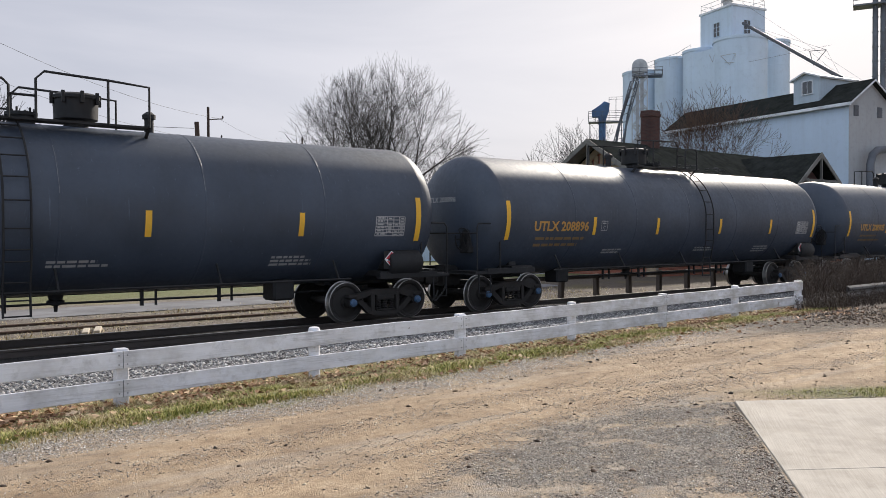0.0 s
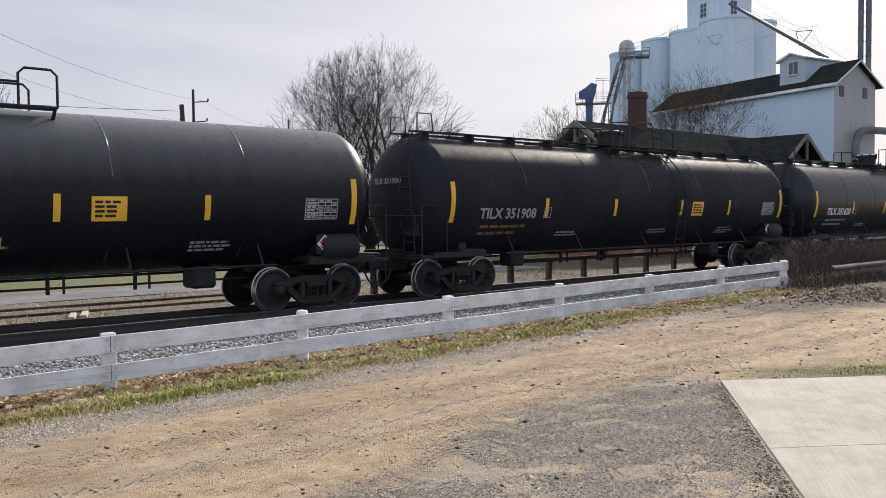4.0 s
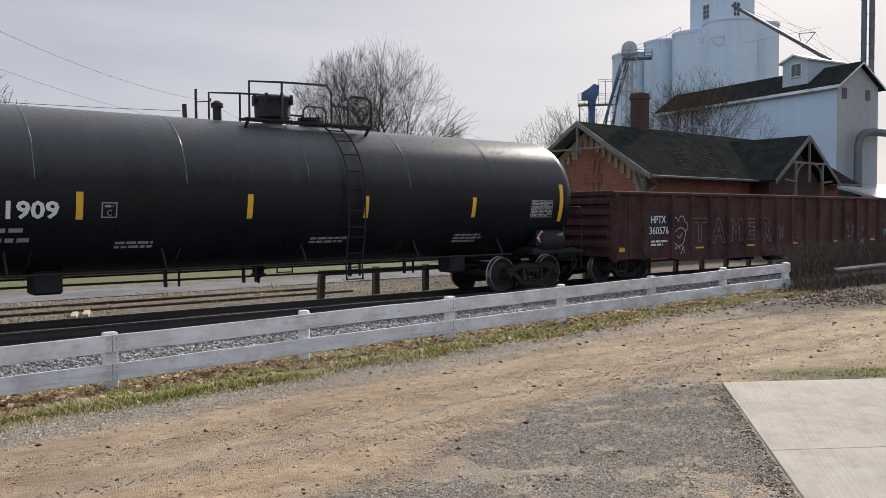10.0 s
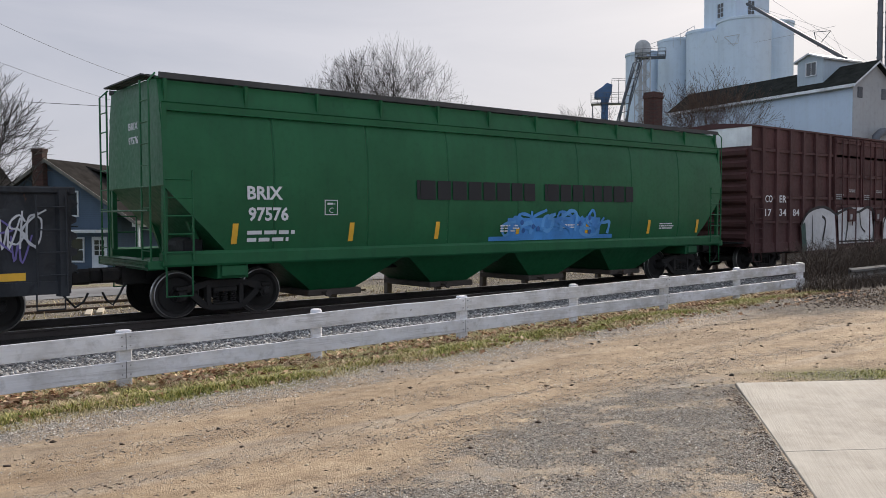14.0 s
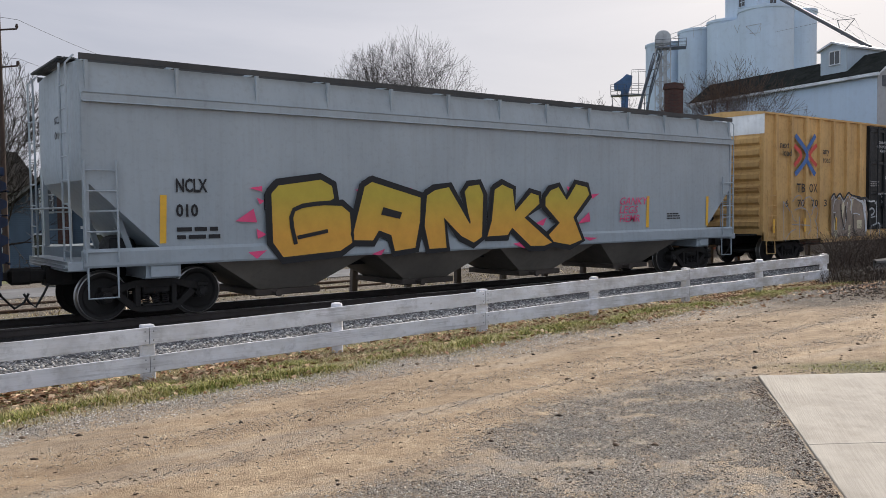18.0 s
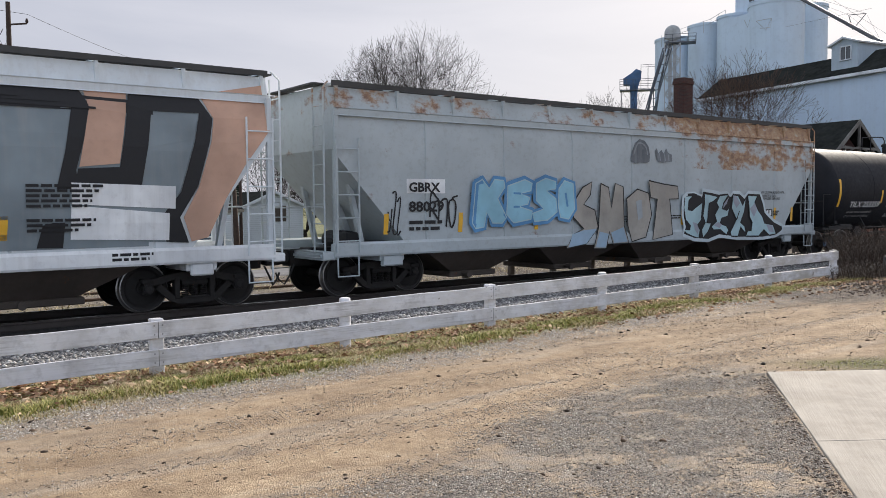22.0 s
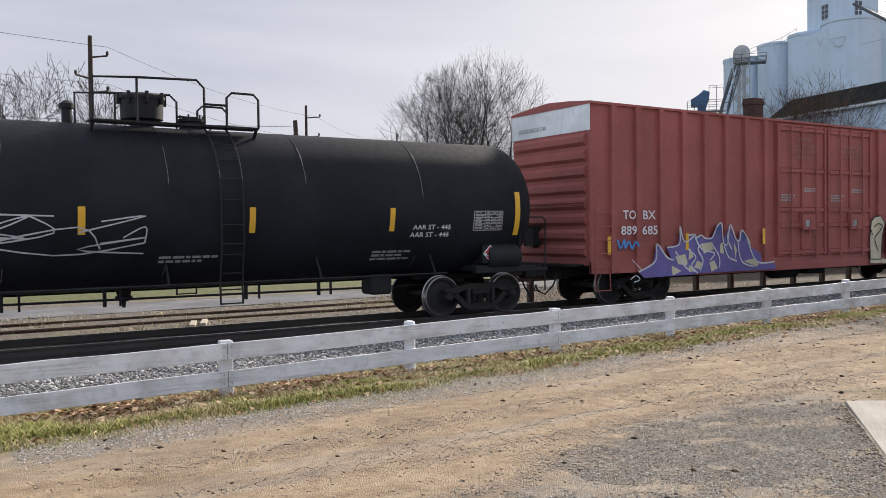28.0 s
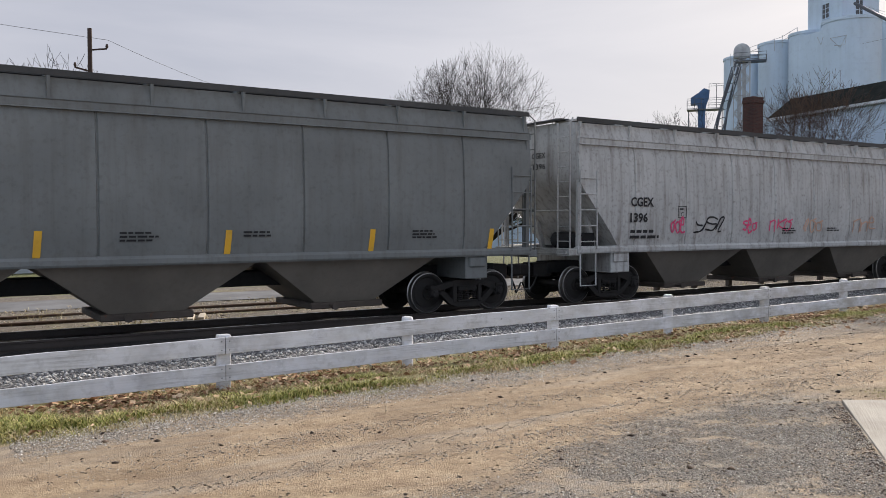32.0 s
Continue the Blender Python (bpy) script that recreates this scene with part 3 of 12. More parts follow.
def make_ties():
    m = Mesh()
    m.box(-0.115, 0.115, -1.3, 1.3, -0.33, -0.155, 0.012)
    me = m.data("tie", MAT["tie"])
    r = random.Random(5)
    for k in range(110):
        ob = new("tie", me)
        ob.parent = main_track
        ob.matrix_basis = pose(-6 + 0.52 * k, TRACK_Y + r.uniform(-0.03, 0.03), -0.0, 0, 0, r.uniform(-1, 1))
    rest = Mesh()
    for x0, x1 in ((-120, -6.5), (51.5, 180)):
        x = x0
        while x < x1:
            rest.box(x - 0.115, x + 0.115, TRACK_Y - 1.3, TRACK_Y + 1.3, -0.33, -0.155)
            x += 0.52
    ob = part("far_ties", rest, MAT["tie"], main_track)
    tagged(ob, kind="stuff")


def make_guard_posts():
    f = thing("post_and_rail_barrier", "row of short dark timber posts with a rail beyond the track", "barrier")
    r = random.Random(2)
    xs = [11.5 + 1.78 * k for k in range(0, 24)]
    for x in xs:
        m = Mesh()
        t = pose(x, 18.95, 0, r.uniform(-2, 2), r.uniform(-2.5, 2.5), 0)
        m.box(-0.085, 0.085, -0.08, 0.08, -0.45, 0.60 + r.uniform(-0.02, 0.02), 0.012, turn=t)
        part("post", m, MAT["post"], f)
    for a, b in zip(xs[:-1:2], xs[2::2]):
        m = Mesh()
        m.box(a - 0.05, b + 0.04, 18.82, 18.87, 0.44, 0.58, 0.008)
        part("rail", m, MAT["post"], f)


make_guard_posts()


# ---- loose cover: stones, ballast, grass, leaves, weeds ----
def stones(name, count, area, size, mat, label, seed, sink=0.35, keep=None, flat=0.65):
    r = np.random.RandomState(seed)
    base = np.array([(1, 0, 0), (-1, 0, 0), (0, 1, 0), (0, -1, 0), (0, 0, 1), (0, 0, -1)], float)
    tri = np.array([(0, 2, 4), (2, 1, 4), (1, 3, 4), (3, 0, 4), (2, 0, 5), (1, 2, 5), (3, 1, 5), (0, 3, 5)])
    spots = []
    while len(spots) < count:
        for x, y in r.uniform((area[0], area[2]), (area[1], area[3]), (4000, 2)):
            if len(spots) < count and (not keep or keep(x, y, r)):
                spots.append((x, y, ground_z(x, y)))
    at = np.array(spots)
    s = size[0] + (size[1] - size[0]) * r.rand(count, 1, 1) ** 2.5
    q = base[None] * s * r.uniform(0.6, 1.15, (count, 6, 1)) * (1, 1, flat)
    a, tilt = r.uniform(0, 6.283, (count, 1)), r.uniform(-0.5, 0.5, (count, 1))
    c, d = np.cos(a), np.sin(a)
    q = np.stack([q[..., 0] * c - q[..., 1] * d, q[..., 0] * d + q[..., 1] * c, q[..., 2] + q[..., 0] * tilt], 2)
    at[:, 2] += s[:, 0, 0] * (flat - sink)
    q += at[:, None, :]
    faces = (tri[None] + 6 * np.arange(count)[:, None, None]).reshape(-1)
    me = bpy.data.meshes.new(name)
    me.vertices.add(6 * count)
    me.vertices.foreach_set("co", q.reshape(-1))
    me.loops.add(len(faces))
    me.loops.foreach_set("vertex_index", faces)
    me.polygons.add(len(faces) // 3)
    me.polygons.foreach_set("loop_start", np.arange(0, len(faces), 3))
    me.update(calc_edges=True)
    me.validate()
    me.materials.append(mat)
    tagged(new(name, me), label, "stones", kind="stuff")


MAT["stone_grey"] = varied("crushed_stone", [(0.0, (0.085, 0.075, 0.068)), (0.3, (0.30, 0.262, 0.225)), (0.75, (0.52, 0.46, 0.385)), (0.95, (0.70, 0.64, 0.56)), (1.0, (0.92, 0.88, 0.80))])
MAT["stone_bal"] = varied("ballast_stone", [(0.0, (0.14, 0.135, 0.135)), (0.5, (0.36, 0.35, 0.345)), (0.85, (0.56, 0.55, 0.53)), (1.0, (0.80, 0.78, 0.75))])
MAT["stone_pale"] = varied("pale_chippings", [(0.0, (0.22, 0.20, 0.175)), (0.4, (0.50, 0.46, 0.41)), (0.75, (0.72, 0.67, 0.60)), (1.0, (0.95, 0.92, 0.87))])
MAT["clod_dark"] = varied("wet_leaf_litter", [(0.0, (0.025, 0.017, 0.012)), (0.6, (0.085, 0.055, 0.038)), (1.0, (0.22, 0.15, 0.10))])
MAT["clod"] = varied("dirt_clods", [(0.0, (0.11, 0.08, 0.055)), (0.5, (0.33, 0.25, 0.175)), (1.0, (0.66, 0.55, 0.41))])


def on_slab(x, y):
    """True over the concrete pad, whose corner is at (6.97, 4.28)."""
    dx, dy = x - 6.97, y - 4.28
    det = -0.775 * -0.566 - 0.824 * -0.632
    a, b = (dx * -0.566 - 0.824 * dy) / det, (-0.775 * dy + 0.632 * dx) / det
    return a > -0.02 and b > -0.02


def behind_slab(x, y):
    """How far a point lies past the pad's back edge."""
    return 0.566 * (x - 6.97) + 0.824 * (y - 4.28) if x > 6.9 else -1.0


stones("gravel_apron", 118000, (1.6, 9.6, 2.0, 5.5), (0.0028, 0.0105), MAT["stone_grey"], "loose grey gravel beside the dirt lane", 11, sink=0.15, flat=0.40,
       keep=lambda x, y, r: not on_slab(x, y) and behind_slab(x, y) < 0.12 and y < min(3.05 + 0.33 * x, 4.5 + 0.03 * x) + 0.3 * noise.noise((x, y, 0)) + r.normal(0, 0.27) and x < 2 * y + 1.2 and noise.noise((x * 1.3, y * 1.9, 6.0)) + 0.7 * noise.noise((x * 4, y * 5, 2.0)) + 0.4 * noise.noise((x * 11, y * 13, 8.0)) > r.uniform(-0.55, 0.45))
stones("gravel_edge", 20000, (0.6, 16.0, 6.6, 8.7), (0.005, 0.014), MAT["stone_pale"], "gravel along the edge of the grass verge", 12, sink=0.15, flat=0.40,
       keep=lambda x, y, r: 7.05 < y - 0.055 * x + r.uniform(-0.4, 0.3) < 7.55 and r.rand() < 1.15 - 0.07 * x)
stones("lane_clods", 8000, (0.6, 17.0, 2.5, 8.0), (0.003, 0.022), MAT["clod"], "dark clods and pebbles on the dirt lane", 13, flat=0.45, keep=lambda x, y, r: not on_slab(x, y) and noise.noise((x * 0.35, y * 1.5, 21.0)) + 0.4 * noise.noise((x * 2.0, y * 2.5, 3.0)) > r.uniform(-0.5, 0.5))
stones("lane_grit", 30000, (0.6, 14.0, 2.5, 7.4), (0.003, 0.010), MAT["stone_grey"], "fine grey grit in bands along the lane", 16, keep=lambda x, y, r: not on_slab(x, y) and (noise.noise((x * 0.2, y * 1.7, 4.0)) > r.uniform(0.0, 0.5) or abs(y - 5.08 - 0.09 * x + 0.25 * noise.noise((x * 0.7, y, 8.0))) < abs(r.normal(0, 0.14))))
stones("pad_edge_litter", 1500, (3.0, 7.2, 1.8, 4.6), (0.006, 0.020), MAT["clod_dark"], "dark leaf litter and soil along the concrete pad", 17, flat=0.4, keep=lambda x, y, r: not on_slab(x, y) and on_slab(x + abs(r.normal(0, 0.16)), y))
stones("lane_lumps", 260, (1.0, 16.0, 3.2, 7.6), (0.014, 0.042), MAT["clod_dark"], "dark lumps of earth scattered on the lane", 18, flat=0.45, keep=lambda x, y, r: not on_slab(x, y))
stones("ballast", 21000, (0.0, 31.0, 9.55, 15.0), (0.018, 0.045), MAT["stone_bal"], "grey crushed-stone track ballast", 14, sink=0.25)
stones("yard_stones", 9000, (-1.0, 24.0, 18.3, 24.0), (0.010, 0.03), MAT["stone_grey"], "scattered stones in the rail yard", 15)


def blades(name, count, area, tall, mat, label, seed, dens=None, width=0.006):
    r = np.random.RandomState(seed)
    vs, fs, k = [], [], 0
    while k < count:
        x, y = r.uniform(area[0], area[1]), r.uniform(area[2], area[3])
        p = dens(x, y) if dens else 1.0
        if r.rand() > p:
            continue
        h = r.uniform(*tall) * (0.4 + 0.6 * p)
        a, lean = r.uniform(0, 6.283), r.uniform(0.3, 1.7) * h
        w = width * r.uniform(0.6, 1.4)
        z = ground_z(x, y) - 0.01
        dx, dy = math.cos(a), math.sin(a)
        vs += [(x - dy * w, y + dx * w, z), (x + dy * w, y - dx * w, z),
               (x + dx * lean * 0.35 + dy * w * 0.7, y + dy * lean * 0.35 - dx * w * 0.7, z + h * 0.6), (x + dx * lean * 0.35 - dy * w * 0.7, y + dy * lean * 0.35 + dx * w * 0.7, z + h * 0.6),
               (x + dx * lean, y + dy * lean, z + h)]
        fs += [(5 * k, 5 * k + 1, 5 * k + 2, 5 * k + 3), (5 * k + 3, 5 * k + 2, 5 * k + 4)]
        k += 1
    me = bpy.data.meshes.new(name)
    me.from_pydata(vs, [], fs)
    me.materials.append(mat)
    tagged(new(name, me), label, "grass", kind="stuff")


def verge(x, y):
    e = y - 0.055 * x
    edge = step(7.35, 7.9, e) * (1 - step(8.75, 9.2, y))
    return edge * max(0.0, 0.30 + 0.35 * step(6.0, 10.0, x) + 1.7 * noise.noise((x * 0.8, y * 2.2, 5.0)) + 0.8 * noise.noise((x * 2.6, y * 4, 9.0)))


def dry_verge(x, y):
    return step(7.2, 7.55, y - 0.055 * x) * (1 - step(9.5, 9.9, y)) * max(0.12, 0.55 + 1.3 * noise.noise((x * 1.1, y * 1.9, 2.0)))


MAT["grass_green"] = varied("verge_grass_green", [(0.0, (0.11, 0.135, 0.028)), (0.4, (0.31, 0.33, 0.075)), (0.75, (0.56, 0.50, 0.17)), (1.0, (0.76, 0.64, 0.32))])
MAT["grass_dry"] = varied("verge_grass_dry", [(0.0, (0.33, 0.24, 0.11)), (0.6, (0.58, 0.46, 0.25)), (1.0, (0.80, 0.69, 0.45))])
MAT["leaf"] = varied("fallen_leaves", [(0.0, (0.16, 0.075, 0.04)), (0.55, (0.42, 0.23, 0.12)), (1.0, (0.80, 0.60, 0.40))])
blades("green_grass", 41000, (0.3, 18.0, 7.5, 9.8), (0.03, 0.10), MAT["grass_green"], "short green grass on the verge by the fence", 21, dens=verge, width=0.005)
blades("dry_grass", 34000, (0.3, 18.5, 7.4, 9.9), (0.02, 0.085), MAT["grass_dry"], "dry straw-coloured grass on the verge", 22, dens=dry_verge, width=0.004)
blades("slab_grass", 5200, (7.4, 12.5, 1.2, 5.0), (0.015, 0.06), MAT["grass_green"], "thin green grass beside the concrete pad", 23, width=0.004,
       dens=lambda x, y: step(7.3, 8.6, x) * step(0.01, 0.12, behind_slab(x, y)) * (1 - step(0.35, 0.75, behind_slab(x, y))) * max(0.1, 0.7 + noise.noise((x * 2, y * 2, 4.0))))
blades("loose_straw", 6500, (2.0, 9.0, 2.0, 4.6), (0.006, 0.024), MAT["grass_dry"], "bits of dead straw strewn on the gravel", 25,
       dens=lambda x, y: 0.0 if on_slab(x, y) else max(0.0, noise.noise((x * 1.1, y * 1.4, 12.0)) + 0.1 + 0.5 * math.exp(-((x - 5.6) / 1.2) ** 2)), width=0.004)
blades("yard_weeds", 3000, (-1.0, 26.0, 18.2, 24.5), (0.03, 0.20), MAT["grass_dry"], "dead weeds along the siding", 24, dens=lambda x, y: max(0.0, noise.noise((x * 0.6, y * 0.6, 2.0)) + 0.15), width=0.01)


def fallen_leaves(count, seed):
    r = np.random.RandomState(seed)
    vs, fs, k = [], [], 0
    while k < count:
        x, y = r.uniform(0.4, 18), r.uniform(7.7, 10.1)
        if r.rand() > 0.10 + 0.90 * math.exp(-((y - 9.15) / 0.33) ** 2) * max(0.1, 0.6 + noise.noise((x * 0.9, y, 17.0))):
            continue
        s, a, z = r.uniform(0.02, 0.05), r.uniform(0, 6.283), ground_z(x, y) + r.uniform(0.005, 0.035)
        c, d = math.cos(a) * s, math.sin(a) * s
        t = [r.uniform(-0.5, 0.7) * s for _ in range(4)]
        vs += [(x + c, y + d, z + t[0]), (x - d * 0.6, y + c * 0.6, z + t[1]), (x - c, y - d, z + t[2]), (x + d * 0.6, y - c * 0.6, z + t[3])]
        fs += [(4 * k, 4 * k + 1, 4 * k + 2), (4 * k, 4 * k + 2, 4 * k + 3)]
        k += 1
    me = bpy.data.meshes.new("fallen_leaves")
    me.from_pydata(vs, [], fs)
    me.materials.append(MAT["leaf"])
    tagged(new("fallen_leaves", me), "brown fallen leaves gathered under the fence", "leaves", kind="stuff")


fallen_leaves(5200, 31)
make_ties()


def dead_brush(name, x0, x1, y0, y1, count, tall, seed, label):
    """A thicket of thin dead stems with side twigs."""
    r = random.Random(seed)
    m = Mesh()
    for _ in range(count):
        x, y = r.uniform(x0, x1), r.uniform(y0, y1)
        if x < x0 + 1.75 * max(0.0, y - 9.2):
            continue
        z, h = ground_z(x, y) - 0.03, r.uniform(*tall)
        lean = Vector((r.gauss(0, 0.25), r.gauss(0, 0.25), 1))
        p0 = Vector((x, y, z))
        p1 = p0 + lean * (h * 0.55)
        p2 = p1 + Vector((lean.x * 1.8 + r.gauss(0, 0.2), lean.y * 1.8 + r.gauss(0, 0.2), 0.8)) * (h * 0.45)
        m.tube([p0, p1, p2], 0.006, 3, 0.002, cap=False)
        for _ in range(r.randint(2, 5)):
            f = r.uniform(0.3, 0.95)
            q = p0.lerp(p1, f / 0.55) if f < 0.55 else p1.lerp(p2, (f - 0.55) / 0.45)
            d = Vector((r.gauss(0, 1), r.gauss(0, 1), r.uniform(0.3, 1.3))).normalized() * r.uniform(0.1, 0.3) * h
            m.tube([q, q + d], 0.0035, 3, 0.0015, cap=False)
            if r.random() < 0.6:
                t = q + d
                s = r.uniform(0.012, 0.03)
                m.add([t + Vector((s, 0, 0)), t + Vector((0, s, s)), t + Vector((-s, 0, s * 0.5)), t + Vector((0, -s, 0))], [(0, 1, 2), (0, 2, 3)])
    solid(name, m, MAT["brush"], label, "brush", kind="stuff")


MAT["brush"] = varied("dead_stems", [(0.0, (0.026, 0.018, 0.014)), (0.6, (0.060, 0.041, 0.030)), (1.0, (0.105, 0.074, 0.053))])
dead_brush("dead_weeds", 17.9, 28.0, 9.3, 12.6, 2600, (0.5, 1.25), 41, "thicket of dead brown weeds beside the fence end")
dead_brush("low_dead_weeds", 17.2, 22.5, 8.3, 9.5, 700, (0.12, 0.45), 42, "low dead weeds at the edge of the lane")
stones("leaf_litter_heap", 2600, (14.0, 20.0, 6.0, 8.6), (0.008, 0.034), MAT["clod_dark"], "dark heap of leaf litter and mud at the lane's end", 43, keep=lambda x, y, r: (x - 17.2) ** 2 / 7 + (y - 7.4) ** 2 / 1.2 < r.uniform(0.3, 1.1))


def timber_offcuts():
    for k, (x, y, a) in enumerate(((5.42, 19.5, 72.0), (5.72, 19.65, 71.0))):
        m = Mesh()
        m.box(-0.5, 0.5, -0.07, 0.07, 0.0, 0.09, 0.01)
        solid("timber_offcut", m, MAT["pale_wood"], "short pale sawn timber lying beside the track", "timber", m=pose(x, y, ground_z(x, y) - 0.01, 0, 0, a), group="timber offcuts")


MAT["pale_wood"] = paint("pale_sawn_timber", (0.52, 0.46, 0.37), 0.85, (0.3, 0.25, 0.2), 0.4, streak=False)
timber_offcuts()


MAT["rail_worn"] = paint("worn_white_guardrail", (0.16, 0.155, 0.15), 0.8, (0.08, 0.065, 0.055), 0.7, rust=0.1, streak=False, spec=0.2)


def make_guardrail():
    g = thing("guardrail", "weathered white steel guardrail among dead weeds", "guardrail")
    m = Mesh()
    prof = [(0.0, -0.15), (-0.07, -0.11), (-0.07, -0.06), (0.0, -0.02), (0.0, 0.02), (-0.07, 0.06), (-0.07, 0.11), (0.0, 0.15), (0.012, 0.15), (0.012, -0.15)]
    m.sheet([[(x, 9.3 + a, 0.54 + 0.006 * (x - 20) + b) for a, b in prof] for x in (20.0, 22, 24, 26, 28.0)], close=True)
    part("beam", m, MAT["rail_worn"], g)
    for x in (20.35, 22.3, 24.2, 26.1, 28.0):
        p = Mesh()
        p.box(x - 0.07, x + 0.07, 9.32, 9.45, -0.2, 0.68, 0.01)
        part("post", p, MAT["post"], g)


make_guardrail()


# ---- buildings and trees beyond the track ----
MAT["brick"] = None


def brick_material(name, c1, c2, mortar, scale=1.0):
    m, n, l, b, tc = nodes_of(name)
    sep = n.new("ShaderNodeSeparateXYZ")
    l.new(tc.outputs["Object"], sep.inputs[0])
    add = n.new("ShaderNodeMath")
    l.new(sep.outputs["X"], add.inputs[0])
    l.new(sep.outputs["Y"], add.inputs[1])
    cmb = n.new("ShaderNodeCombineXYZ")
    l.new(add.outputs[0], cmb.inputs["X"])
    l.new(sep.outputs["Z"], cmb.inputs["Y"])
    t = n.new("ShaderNodeTexBrick")
    t.inputs["Scale"].default_value = 1.0
    t.inputs["Brick Width"].default_value, t.inputs["Row Height"].default_value = 0.22 * scale, 0.075 * scale
    t.inputs["Mortar Size"].default_value = 0.006
    t.inputs["Color1"].default_value, t.inputs["Color2"].default_value, t.inputs["Mortar"].default_value = (*c1, 1), (*c2, 1), (*mortar, 1)
    l.new(cmb.outputs[0], t.inputs["Vector"])
    f = noise_node(n, l, tc.outputs["Object"], 1.3, 5.0)
    c = mix_node(n, l, 0.5, t.outputs["Color"], ramp_node(n, l, f, [(0.3, (0.55, 0.5, 0.48)), (0.65, (1, 1, 1))]), "MULTIPLY")
    l.new(c, b.inputs["Base Color"])
    b.inputs["Roughness"].default_value = 0.9
    return m


def lap_material(name, col, pitch=0.12, dirt=0.3):
    """Horizontal lap siding."""
    m, n, l, b, tc = nodes_of(name)
    sep = n.new("ShaderNodeSeparateXYZ")
    l.new(tc.outputs["Object"], sep.inputs[0])
    fr = n.new("ShaderNodeMath")
    fr.operation = "MULTIPLY"
    fr.inputs[1].default_value = 1 / pitch
    l.new(sep.outputs["Z"], fr.inputs[0])
    f2 = n.new("ShaderNodeMath")
    f2.operation = "FRACT"
    l.new(fr.outputs[0], f2.inputs[0])
    no = noise_node(n, l, tc.outputs["Object"], 1.1, 5.0, stretch=(1, 1, 0.4))
    c0 = ramp_node(n, l, no, [(0.3, tuple(c * (1 - dirt) for c in col)), (0.7, col)])
    c = mix_node(n, l, 1.0, c0, ramp_node(n, l, f2.outputs[0], [(0.0, (0.55,) * 3), (0.14, (1,) * 3)]), "MULTIPLY")
    l.new(c, b.inputs["Base Color"])
    b.inputs["Roughness"].default_value = 0.7
    return m


MAT["brick"] = brick_material("red_brick", (0.23, 0.07, 0.043), (0.32, 0.105, 0.062), (0.22, 0.165, 0.13))
MAT["old_brick"] = brick_material("sooty_old_brick", (0.055, 0.025, 0.021), (0.085, 0.035, 0.027), (0.07, 0.058, 0.052))
MAT["buff"] = brick_material("buff_brick_trim", (0.38, 0.30, 0.20), (0.30, 0.22, 0.14), (0.30, 0.25, 0.2))
MAT["shingle"] = paint("mossy_asphalt_shingles", (0.025, 0.027, 0.026), 0.95, (0.05, 0.055, 0.040), 0.5, spec=0.0, streak=False, scale=2.0)
MAT["shingle_pale"] = paint("worn_shingle_patches", (0.12, 0.115, 0.11), 0.95, (0.06, 0.06, 0.055), 0.5, spec=0.0, streak=False)
MAT["shingle_brown"] = paint("brown_asphalt_shingles", (0.036, 0.033, 0.031), 0.95, (0.022, 0.021, 0.02), 0.4, spec=0.0, streak=False, scale=2.0)
MAT["house_blue"] = lap_material("blue_grey_siding", (0.085, 0.13, 0.19))
MAT["garage_white"] = lap_material("white_lap_siding", (0.62, 0.66, 0.70), 0.15, 0.12)
MAT["metal_white"] = paint("white_painted_metal", (0.52, 0.635, 0.77), 0.6, (0.38, 0.44, 0.50), 0.3, wash=0.06, scale=0.25)
MAT["metal_grey"] = paint("grey_sheet_metal", (0.34, 0.35, 0.36), 0.7, (0.24, 0.22, 0.20), 0.4, wash=0.08, scale=0.3)
MAT["silo_white"] = paint("white_painted_concrete", (0.53, 0.63, 0.74), 0.75, (0.38, 0.44, 0.51), 0.35, wash=0.06, scale=0.2)
MAT["trim_white"] = paint("white_trim", (0.62, 0.65, 0.68), 0.6, (0.3, 0.3, 0.3), 0.3, streak=False)
MAT["barge"] = paint("weathered_pale_bargeboard", (0.16, 0.155, 0.14), 0.8, (0.07, 0.06, 0.05), 0.7, streak=False)
MAT["glass"] = None
MAT["steel_dark"] = paint("dark_galvanised_steel", (0.11, 0.12, 0.14), 0.55, (0.08, 0.07, 0.06), 0.4, metal=0.3, streak=False)
MAT["blue_steel"] = paint("blue_painted_steel", (0.05, 0.12, 0.25), 0.5, (0.06, 0.06, 0.06), 0.4, streak=False)
MAT["conveyor"] = paint("dark_conveyor_steel", (0.055, 0.06, 0.07), 0.6, (0.03, 0.03, 0.03), 0.4, streak=False)
MAT["dormer"] = paint("grey_blue_dormer_cladding", (0.40, 0.475, 0.54), 0.65, (0.3, 0.33, 0.36), 0.3, wash=0.06)
MAT["pole"] = paint("creosoted_pole", (0.055, 0.034, 0.027), 0.9, (0.03, 0.024, 0.021), 0.5)
MAT["wire"] = plain("black_wire", (0.03, 0.03, 0.03), 0.6)
MAT["bark"] = paint("grey_brown_bark", (0.034, 0.029, 0.027), 0.95, (0.018, 0.016, 0.015), 0.5, scale=2.0, spec=0.0)
MAT["twig"] = varied("bare_twigs", [(0.0, (0.014, 0.012, 0.011)), (1.0, (0.038, 0.032, 0.029))])
MAT["twig_red"] = varied("reddish_bare_twigs", [(0.0, (0.05, 0.03, 0.022)), (1.0, (0.12, 0.07, 0.045))])
MAT["needle"] = varied("dark_spruce_needles", [(0.0, (0.008, 0.016, 0.012)), (1.0, (0.025, 0.045, 0.03))])
